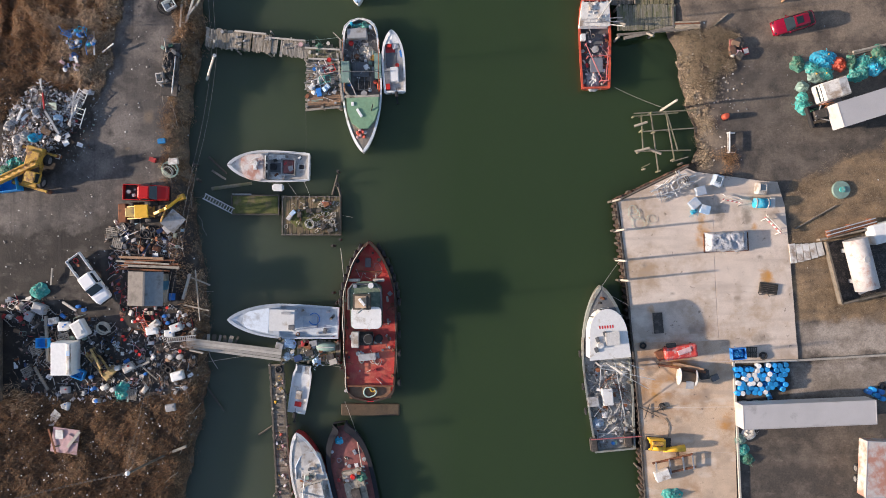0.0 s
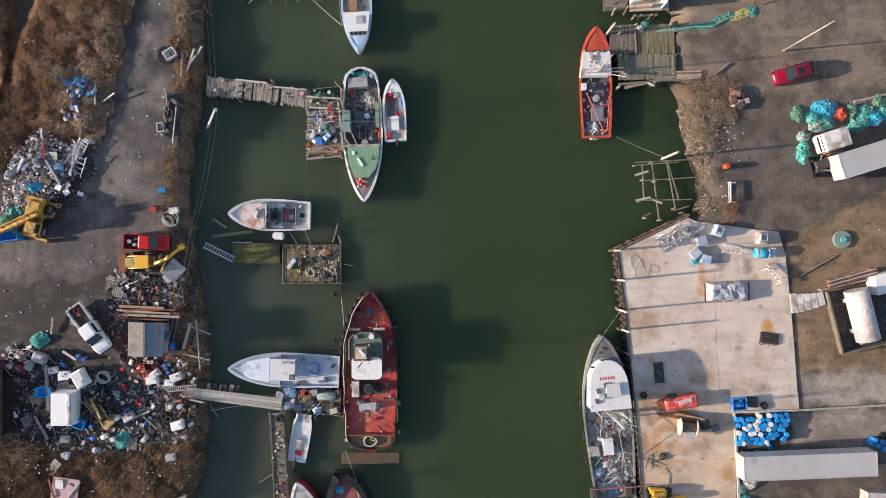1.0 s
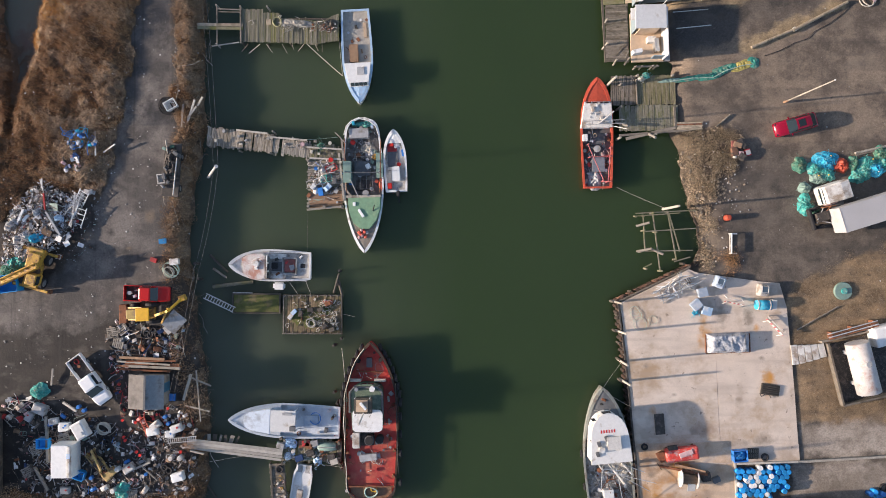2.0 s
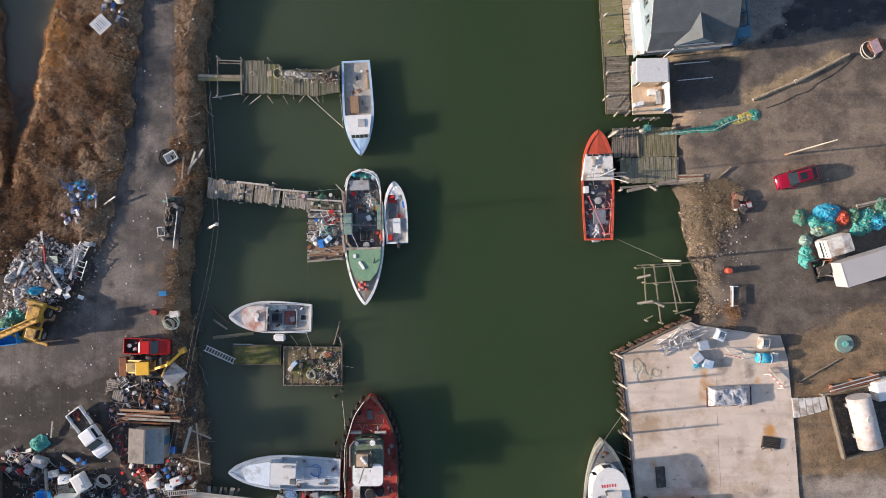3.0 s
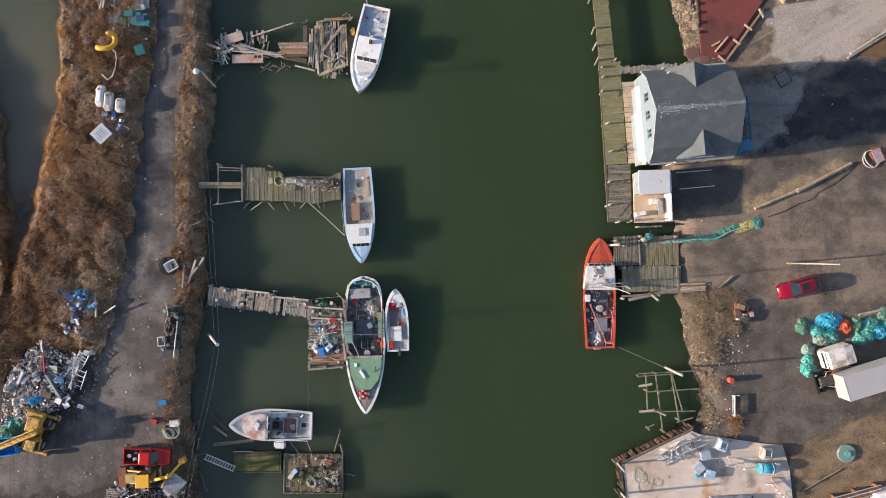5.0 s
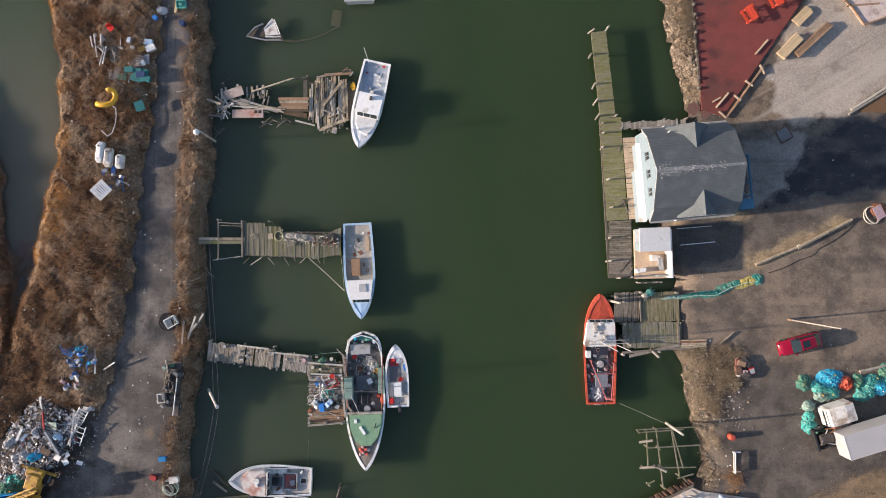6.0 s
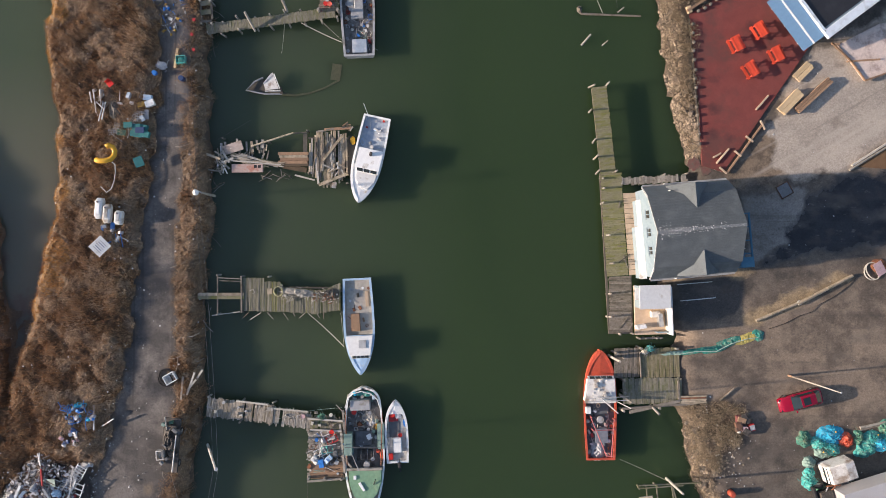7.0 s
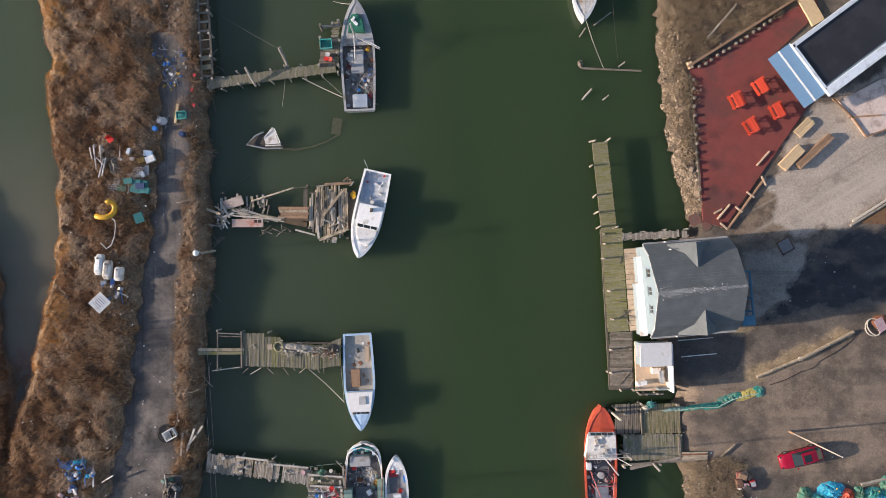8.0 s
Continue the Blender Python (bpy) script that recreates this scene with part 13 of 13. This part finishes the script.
# ---- reeds, brush and stones ----
def plant_material(name, ramp, jitter=0.35, grain=0.0, rough=0.9):
    m = bpy.data.materials.new(name)
    m.use_nodes = True
    nd, lk = m.node_tree.nodes, m.node_tree.links.new
    b = nd["Principled BSDF"]
    b.inputs["Roughness"].default_value = rough
    at = nd.new("ShaderNodeAttribute")
    at.attribute_name = "tone"
    ge = nd.new("ShaderNodeNewGeometry")
    mx = nd.new("ShaderNodeMath")
    mx.operation = "MULTIPLY_ADD"
    mx.inputs[1].default_value = jitter
    lk(ge.outputs["Random Per Island"], mx.inputs[0])
    lk(at.outputs["Fac"], mx.inputs[2])
    if grain:
        nz = nd.new("ShaderNodeTexNoise")
        nz.inputs["Scale"].default_value, nz.inputs["Detail"].default_value, nz.inputs["Roughness"].default_value = 3.0, 9, 0.75
        lk(ge.outputs["Position"], nz.inputs["Vector"])
        mx.inputs[1].default_value = grain
        lk(nz.outputs["Fac"], mx.inputs[0])
    cr = nd.new("ShaderNodeValToRGB")
    el = cr.color_ramp.elements
    while len(el) < len(ramp):
        el.new(0.5)
    for e, (p, c) in zip(el, ramp):
        e.position, e.color = p, (*c, 1)
    lk(mx.outputs[0], cr.inputs[0])
    lk(cr.outputs[0], b.inputs["Base Color"])
    return m


def blade_mesh(name, x0, y0, z0, L, lean, bend, width, tone, material, label, category, g):
    """One mesh of narrow bent blades: root, length, lean from upright and the way it leans."""
    N = len(x0)
    rx, ry = np.cos(bend), np.sin(bend)
    xm, ym, zm = x0 + rx * L * 0.45 * np.sin(lean * 0.6), y0 + ry * L * 0.45 * np.sin(lean * 0.6), z0 + L * 0.6 * np.cos(lean * 0.6)
    x1, y1, z1 = x0 + rx * L * np.sin(lean), y0 + ry * L * np.sin(lean), z0 + L * np.cos(lean) * 0.95
    tw = g.uniform(0, math.tau, N)
    wx, wy = np.cos(tw) * width * g.uniform(0.5, 1.3, N), np.sin(tw) * width * g.uniform(0.5, 1.3, N)
    co = np.stack([np.stack([x0 - wx * 0.5, y0 - wy * 0.5, z0], -1), np.stack([x0 + wx * 0.5, y0 + wy * 0.5, z0], -1),
                   np.stack([xm + wx, ym + wy, zm], -1), np.stack([xm - wx, ym - wy, zm], -1), np.stack([x1, y1, z1], -1)], 1).reshape(-1, 3)
    i = np.arange(N) * 5
    me = bpy.data.meshes.new(name)
    me.vertices.add(N * 5)
    me.vertices.foreach_set("co", co.reshape(-1).astype(np.float32))
    loops = np.stack([i, i + 1, i + 2, i + 3, i + 3, i + 2, i + 4], -1).reshape(-1)
    me.loops.add(len(loops))
    me.loops.foreach_set("vertex_index", loops.astype(np.int32))
    starts = np.stack([np.arange(N) * 7, np.arange(N) * 7 + 4], -1).reshape(-1)
    me.polygons.add(N * 2)
    me.polygons.foreach_set("loop_start", starts.astype(np.int32))
    at = me.attributes.new("tone", "FLOAT", "POINT")
    at.data.foreach_set("value", np.repeat(tone, 5).astype(np.float32))
    me.update()
    me.validate()
    me.materials.append(material)
    return tagged(new(name, me), label, category, kind="stuff")


def tufts(name, xs, ys, zs, heights, spread, tones, blades, width, material, label, seed, category="reeds"):
    """Many blades that fan out from each root point."""
    g = np.random.default_rng(seed)
    k = blades
    X, Y, Z = (np.repeat(a, k) for a in (xs, ys, zs))
    Hh, T, S = np.repeat(heights, k), np.repeat(tones, k), np.repeat(spread, k)
    N = len(X)
    ang = g.uniform(0, math.tau, N)
    lean = np.abs(g.normal(0.38, 0.24, N))
    root_r = S * 0.95 * np.sqrt(g.uniform(0, 1, N))
    tall = g.uniform(0, 1, N) < 0.2
    L = Hh * np.where(tall, g.uniform(0.7, 1.1, N), g.uniform(0.22, 0.5, N))
    Z = Z + np.where(tall, 0.0, Hh * g.uniform(0.1, 0.55, N))
    bend = np.where(g.uniform(0, 1, N) < 0.3, ang, g.uniform(0, math.tau, N))
    return blade_mesh(name, X + np.cos(ang) * root_r, Y + np.sin(ang) * root_r, Z, L, lean, bend, width, T, material, label, category, g)


REED_TONES = [(0.0, (0.07, 0.045, 0.026)), (0.18, (0.215, 0.125, 0.062)), (0.38, (0.42, 0.235, 0.108)), (0.58, (0.43, 0.30, 0.19)), (0.78, (0.56, 0.43, 0.30)), (0.86, (0.50, 0.30, 0.10)), (1.0, (0.56, 0.265, 0.05))]
REED = plant_material("dry_reed", REED_TONES, 0.2)
# the reed ramp darkened, for the layer under the blades
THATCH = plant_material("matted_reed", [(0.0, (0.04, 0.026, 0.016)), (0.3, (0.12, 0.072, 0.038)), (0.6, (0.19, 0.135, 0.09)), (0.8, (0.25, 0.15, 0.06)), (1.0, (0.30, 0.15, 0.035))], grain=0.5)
BRUSH = plant_material("dry_brush", [(0.0, (0.085, 0.062, 0.038)), (0.35, (0.20, 0.143, 0.085)), (0.7, (0.33, 0.26, 0.175)), (1.0, (0.48, 0.395, 0.285))])


def spread_points(x0, x1, y0, y1, per_m2, seed):
    g = np.random.default_rng(seed)
    n = int((x1 - x0) * (y1 - y0) * per_m2)
    return g.uniform(x0, x1, n), g.uniform(y0, y1, n), g


# the canopy: rounded bushes and reed beds over the bank, lower towards road and creek
gc = np.random.default_rng(64)
CX, CY, CS = -54.0, -34.0, 0.1
LIFT, KIND = np.zeros((1100, 330)), np.zeros((1100, 330))
for _ in range(3600):
    bx, by, br, bh, bk = gc.uniform(-53, -22), gc.uniform(-33, 75), gc.choice((0.3, 0.45, 0.6, 0.85, 1.15)), gc.uniform(0.12, 0.5), gc.random()
    i0, i1, j0, j1 = max(0, int((by - br - CY) / CS)), int((by + br - CY) / CS) + 2, max(0, int((bx - br - CX) / CS)), int((bx + br - CX) / CS) + 2
    py, px = np.mgrid[i0:min(i1, 1100), j0:min(j1, 330)]
    d2 = ((CX + px * CS - bx) ** 2 + (CY + py * CS - by) ** 2) / br ** 2
    up = bh * (0.5 + 0.5 * br) * np.sqrt(np.clip(1 - d2, 0, 1))
    win = LIFT[i0:i1, j0:j1]
    KIND[i0:i1, j0:j1] = np.where(up > win, bk, KIND[i0:i1, j0:j1])
    LIFT[i0:i1, j0:j1] = np.maximum(up, win)


def canopy(x, y):
    """Height over the soil, and the tone of what grows there, with shade painted into the gaps."""
    wx, wy = x + 0.16 * wobble(x, y, 5.3, 3), y + 0.16 * wobble(y, x, 5.9, 8)
    ii, jj = np.clip(((wy - CY) / CS).astype(int), 0, 1099), np.clip(((wx - CX) / CS).astype(int), 0, 329)
    lift, kind_ = LIFT[ii, jj], KIND[ii, jj]
    clump = 0.5 + 0.3 * wobble(x, y, 0.55, 9) + 0.25 * wobble(x, y, 1.5, 19) + 0.25 * wobble(x, y, 3.7, 29)
    creek = line_x(BANK_L, y) - x
    road, bare = edge_distance(x, y, ROAD_L), edge_distance(x, y, YARD_BARE)
    h = (0.45 + 0.3 * clump + lift) * np.where(creek < 4.0, 0.6, 1.0) * (0.25 + 0.75 * smooth01((-0.2 - road) / 2.2)) * (0.3 + 0.7 * smooth01((0.6 - bare) / 2.0))
    low = smooth01((-12.0 - y) / 3.0)
    grove = smooth01(0.5 + 0.9 * wobble(x, y, 0.17, 12) + 0.5 * wobble(x, y, 0.5, 33))
    bush = (kind_ < 0.25 + 0.6 * grove + 0.35 * (creek < 4.0)) & (lift > 0.05)
    tone = np.where(bush, 0.40 + 0.26 * kind_ + 0.08 * clump, 0.14 + 0.22 * clump + 0.1 * kind_)
    # low gaps between bushes are painted darker, like shade
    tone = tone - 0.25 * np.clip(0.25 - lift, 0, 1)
    pond = np.where(y > POND_R[-1][1] - 2, x - line_x(POND_R, y), 9.0)
    rim = smooth01((1.5 + 1.1 * wobble(x, y, 0.6, 14) - pond) / 1.4) * (pond > -0.6) * (0.55 + 0.6 * wobble(x, y, 0.33, 21))
    for qx, qy in [(-39.4, 37.4), (-39.9, 34.6), (-40.11, 67.0), (-39.75, 61.66)]:
        rim = np.maximum(rim, 1.1 * np.exp(-((x - qx) ** 2 + (y - qy) ** 2) / 3.0))
    tone = np.where(rim * (1 - low) > 0.5, 0.74 + 0.12 * np.clip(rim, 0, 1) * (0.4 + clump), tone)
    tone = tone * (1 - 0.5 * low) - 0.05 * low
    tone = tone * (1 - 0.45 * smooth01((-38.5 - x + 1.5 * wobble(x, y, 0.4, 6)) / 3.0) * smooth01((27.0 - y) / 3.0))
    h = h * (1 - 0.3 * low) * (1 - 0.7 * smooth01((line_x(POND_L, y) + 0.6 - x) / 1.5) * (y > POND_R[-1][1])) * np.where(pond > -0.8, 0.35 + 0.65 * smooth01((pond + 0.6) / 2.2), 1.0)
    return h, np.clip(tone, 0, 0.9), bush


def keeps(x, y):
    z = left_height(x, y)
    road = edge_distance(x, y, ROAD_L) + 0.5 * wobble(x, y, 1.1, 1)
    bare = edge_distance(x, y, YARD_BARE) + 0.6 * wobble(x, y, 0.9, 2)
    return (z > 0.12 + 0.3 * np.clip(wobble(x, y, 1.9, 17) + wobble(x, y, 4.3, 7), 0, 1)) & (road < -0.1) & (bare < 0.2), z


# matted dead stalks that fill the beds under the standing blades
gs = 0.24
gx, gy = np.meshgrid(np.arange(-54, -21, gs), np.arange(-34, 76, gs))
ch, ct, cb = canopy(gx, gy)
ok, gz = keeps(gx, gy)
gj = np.random.default_rng(3)
top = np.where(ok, gz + ch * 0.72 + gj.normal(0, 0.06, gx.shape), gz - 0.5)
nx_ = gx.shape[1]
fi = (np.arange(gx.shape[0] - 1)[:, None] * nx_ + np.arange(nx_ - 1)[None, :])
touch = (ok[:-1, :-1] | ok[1:, :-1] | ok[:-1, 1:] | ok[1:, 1:]).reshape(-1)
fi = fi.reshape(-1)[touch]
me_ = bpy.data.meshes.new("reed_thatch")
me_.from_pydata(np.stack([gx + gj.normal(0, 0.05, gx.shape), gy + gj.normal(0, 0.05, gx.shape), top], -1).reshape(-1, 3).tolist(), [], np.stack([fi, fi + 1, fi + 1 + nx_, fi + nx_], -1).tolist())
at_ = me_.attributes.new("tone", "FLOAT", "POINT")
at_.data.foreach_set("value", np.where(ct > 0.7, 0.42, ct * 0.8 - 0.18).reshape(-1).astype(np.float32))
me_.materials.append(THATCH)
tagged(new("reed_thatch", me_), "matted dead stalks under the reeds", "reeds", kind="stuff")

# standing reeds and twiggy bushes
x, y, g = spread_points(-50, -22, -31, 73, 235, 21)
ok, z = keeps(x, y)
ok &= wobble(x, y, 2.3, 41) > -0.6
x, y, z = x[ok], y[ok], z[ok]
h, tone, bush = canopy(x, y)
n_ = len(x)
L = np.where(bush, g.uniform(0.16, 0.5, n_), g.uniform(0.25, 0.85, n_)) * (0.5 + 0.5 * np.clip(h, 0, 1.2))
z = z + h * np.where(bush, g.uniform(0.62, 0.9, n_), g.uniform(0.45, 0.8, n_))
lean = np.where(bush, g.uniform(0.15, 1.25, n_), np.abs(g.normal(0.45, 0.25, n_)))
bend = np.where(bush, g.uniform(0, math.tau, n_), g.normal(2.5, 0.9, n_))
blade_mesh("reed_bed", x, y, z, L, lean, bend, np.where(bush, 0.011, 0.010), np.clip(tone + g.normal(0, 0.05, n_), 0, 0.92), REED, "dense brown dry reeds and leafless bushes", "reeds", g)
# pale dead bushes
DEAD = [(-41.96, -15.71), (-43.4, -14.91), (-25.27, -3.4), (-24.98, -5.7), (-37.64, -21.81), (-30.74, -20.66), (-33.61, 23.66), (-39.94, 23.08), (-35.11, 35.21), (-34.41, 32.93), (-36.68, 30.05), (-32.99, 34.65), (-38.42, 33.48), (-31.76, 58.88), (-31.2, 60.03), (-34.07, 61.72), (-36.39, 65.13)]
bx_, by_ = np.array([q[0] for q in DEAD]), np.array([q[1] for q in DEAD])
tufts("dead_bushes", bx_, by_, np.full(len(bx_), LEFT_Z + 0.5), np.full(len(bx_), 1.9), np.full(len(bx_), 1.5), np.full(len(bx_), 0.56), 240, 0.009, REED, "pale leafless dead bushes among reeds", 9, "bush")
# low scrub between creek and road, and along the waterline
x, y, g = spread_points(-45, -21, -34, 76, 3.0, 22)
z = left_height(x, y)
creek = line_x(BANK_L, y) - x
ok = (creek > -0.3) & (creek < 2.6) & (z > -0.1)
x, y, z = x[ok], y[ok], z[ok]
tufts("bank_grass", x, y, z - 0.03, g.uniform(0.35, 0.8, len(x)), g.uniform(0.3, 0.8, len(x)), np.clip(g.normal(0.38, 0.16, len(x)), 0, 0.66), 60, 0.011, REED, "dry grass along the creek bank", 6, "grass")


def east_grass(poly, per_m2, hmin, hmax, tone_mid, seed, blades, name, label, off=0.6):
    xs_, ys_ = [p[0] for p in poly], [p[1] for p in poly]
    x, y, g = spread_points(min(xs_), max(xs_), min(ys_), max(ys_), per_m2, seed)
    e = edge_distance(x, y, poly) + 1.1 * wobble(x, y, 0.8, 3) + 0.5 * wobble(x, y, 2.4, 5)
    z = right_height(x, y)
    ok = (e > 0) & (z > 0.2) & (x - line_x(BANK_R, y) > np.where(y > 58.5, 0.8, off) + 0.4 * wobble(x, y, 1.7, 8)) & (wobble(x, y, 1.3, seed) > -0.5)
    x, y, z = x[ok], y[ok], z[ok]
    tufts(name, x, y, z - 0.02, g.uniform(hmin, hmax, len(x)), g.uniform(0.3, 0.8, len(x)), np.clip(g.normal(tone_mid, 0.22, len(x)), 0, 0.9), blades * 2, 0.009, BRUSH, label, seed, "grass")


tufts("leaf_heap", np.array([q[0] for q in tufts_at]), np.array([q[1] for q in tufts_at]), np.full(26, GR - 0.02), np.full(26, 0.45), np.full(26, 0.6), np.full(26, 0.3), 60, 0.014, REED, "brown dead brush heap on the asphalt", 41, "brush")
east_grass(GRASS_R[0], 16, 0.05, 0.22, 0.42, 31, 12, "dry_lawn", "sparse dry brown grass")
east_grass(GRASS_R[1], 20.0, 0.2, 0.55, 0.6, 32, 26, "dry_brush", "pale dry brush on the shore bank")
east_grass(GRASS_R[2], 20.0, 0.25, 0.65, 0.4, 33, 26, "dry_brush", "pale dry brush above the stony shore", 1.3)


def rock_bm(seed, s=1.0):
    bm = bmesh.new()
    bmesh.ops.create_cube(bm, size=0.8)
    bmesh.ops.subdivide_edges(bm, edges=[e for e in bm.edges if abs(e.verts[0].co.z - e.verts[1].co.z) < 0.01], cuts=1)
    for v in bm.verts:
        k = Vector((seed * 3.3, seed * 1.7, seed * 0.6))
        v.co = Vector((v.co.x * (1.2 + 0.7 * noise.noise(v.co * 2.1 + k)), v.co.y * (0.9 + 0.8 * noise.noise(v.co * 2.3 - k)), v.co.z * (0.4 + 0.35 * noise.noise(v.co * 1.3 + 2 * k))))
    return bm


def stone_bank(name, line_pts, width, count, seed, smin, smax, label, m):
    r = random.Random(seed)
    ob = thing(name, line_pts[0], 0, 0, label, "stones", kind="structure")
    base = [part("stone", rock_bm(seed + i), m, ob) for i in range(6)]
    for i in range(count):
        k = r.random() * (len(line_pts) - 1)
        q = mid(line_pts[int(k)], line_pts[int(k) + 1], k % 1)
        x, y = q[0] + 0.2 + width * r.random() ** 1.3, q[1] + r.uniform(-0.6, 0.6)
        z = float(right_height(np.array([x]), np.array([y]))[0])
        if z < 0.12:
            continue
        s = r.uniform(smin, smax) * (1.7 if r.random() < 0.06 else 1)
        mm = ob.matrix_basis.inverted() @ pose(x, y, max(z, -0.1) + 0.13 * s, r.uniform(-20, 20), r.uniform(-20, 20), r.uniform(0, 360)) @ Matrix.Diagonal((s, s, s, 1))
        if i < 6 or base[i % 6].matrix_basis == Matrix.Identity(4):
            base[i % 6].matrix_basis = mm
        else:
            clone(base[i % 6], ob, mm)


stone_bank("stone_bank", [(21.57, 60.82), (21.7, 57.9), (21.83, 55.58), (22.43, 53.26), (22.9, 51.52), (23.61, 49.2), (23.86, 47.17)], 1.9, 560, 5, 0.08, 0.36, "pale rip-rap stones on the shore", STONE)
stone_bank("stone_bank", [(23.42, 20.84), (23.77, 18.21), (24.36, 15.28), (25.18, 12.94), (25.88, 10.6), (25.76, 8.84)], 1.7, 260, 9, 0.1, 0.36, "weathered stones along the bank", ROCK_DARK)


def rubble(name, spots, seed, smin, smax, m, label):
    """Small stones too many to count, in one mesh of low lumps."""
    r = random.Random(seed)
    vs, fs = [], []
    for x, y in spots:
        z = float(right_height(np.array([x]), np.array([y]))[0])
        if z < 0.1:
            continue
        s, a, n = r.uniform(smin, smax), r.uniform(0, 6.28), len(vs)
        for k in range(5):
            t = a + k * 1.2566 + r.uniform(-0.3, 0.3)
            vs.append((x + s * r.uniform(0.7, 1.2) * math.cos(t), y + s * r.uniform(0.7, 1.2) * math.sin(t), z - 0.03))
        for k in range(5):
            vs.append((x + (vs[n + k][0] - x) * 0.65, y + (vs[n + k][1] - y) * 0.65, z + s * r.uniform(0.35, 0.7)))
        fs += [(n + k, n + (k + 1) % 5, n + 5 + (k + 1) % 5, n + 5 + k) for k in range(5)] + [tuple(n + 5 + k for k in range(5))]
    me = bpy.data.meshes.new(name)
    me.from_pydata(vs, [], fs)
    me.materials.append(m)
    return tagged(new(name, me), label, "stones", kind="stuff")


rq = random.Random(77)
SHINGLE_STONE = mat("mixed_shore_stones", (0.27, 0.215, 0.155), 0.9, var=0.25, island=True, rnd=0.5, bump=0.3)
edge_n = [(21.3, 66.5), (21.57, 60.82), (21.7, 57.9), (21.83, 55.58), (22.43, 53.26), (22.9, 51.52), (23.61, 49.2), (23.86, 47.17)]
spots_ = []
for _ in range(2200):
    k = rq.random() * (len(edge_n) - 1)
    q = mid(edge_n[int(k)], edge_n[int(k) + 1], k % 1)
    spots_.append((q[0] + abs(rq.gauss(0.5, 0.95)), q[1] + rq.uniform(-.5, .5)))
rubble("shore_rubble", spots_, 3, 0.04, 0.17, SHINGLE_STONE, "small pale stones along the shore")
edge_s = [(22.6, 21.6), (23.6, 19.0), (24.4, 16.3), (25.3, 14.2), (25.7, 11.6), (25.9, 8.6)]
spots_ = []
for _ in range(900):
    k = rq.random() * (len(edge_s) - 1)
    q = mid(edge_s[int(k)], edge_s[int(k) + 1], k % 1)
    spots_.append((q[0] + abs(rq.gauss(0.3, 0.9)), q[1] + rq.uniform(-.6, .6)))
spots_ += [(rq.gauss(28.2, 0.9), rq.gauss(17.0, 1.5)) for _ in range(110)]
rubble("bank_rubble", spots_, 4, 0.04, 0.16, SHINGLE_STONE, "broken stones and scraps on the bank")

# litter flecks along the road and the shore
rl = random.Random(15)
me0 = bpy.data.meshes.new("litter")
vs_, fs_ = [], []
for k in range(1700):
    if rl.random() < 0.82:
        x, y = rl.uniform(-45, -22), rl.uniform(-26, 70) if k % 5 else rl.uniform(-26, -8)
        zz = float(left_height(np.array([x]), np.array([y]))[0])
        onroad = edge_distance(np.array([x]), np.array([y]), ROAD_L)[0] > 0
        zz += 0.03 if onroad else 0.6
        if zz < 0.5:
            continue
    else:
        x, y = rl.choice(((rl.uniform(25, 29), rl.uniform(9, 22)), (rl.gauss(28.4, 1.4), rl.gauss(17.4, 1.8)), (rl.uniform(22, 46), rl.uniform(-6, 66)), (rl.uniform(24.5, 28), rl.uniform(46, 68)), (rl.uniform(22, 46), rl.uniform(-6, 66))))
        zz = float(right_height(np.array([x]), np.array([y]))[0]) + 0.03
        if zz < 0.4:
            continue
    s, a = rl.choice((0.03, 0.035, 0.045, 0.075)), rl.uniform(0, 3.14)
    i = len(vs_)
    for u, v_ in ((-1, -1), (1, -1), (1, 0.8), (-0.8, 1)):
        vs_.append((x + s * (u * math.cos(a) - v_ * math.sin(a)), y + s * (u * math.sin(a) + v_ * math.cos(a)), zz + rl.uniform(0, 0.03)))
    vs_.append((x, y, zz + 0.05))
    fs_ += [(i, i + 1, i + 4), (i + 1, i + 2, i + 4), (i + 2, i + 3, i + 4), (i + 3, i, i + 4)]
me0.from_pydata(vs_, [], fs_)
me0.materials.append(mat("litter_paper", (0.45, 0.44, 0.42), 0.8, var=0.3, island=True, rnd=0.6))
tagged(new("litter", me0), "scattered pale scraps of litter", "litter", kind="stuff")
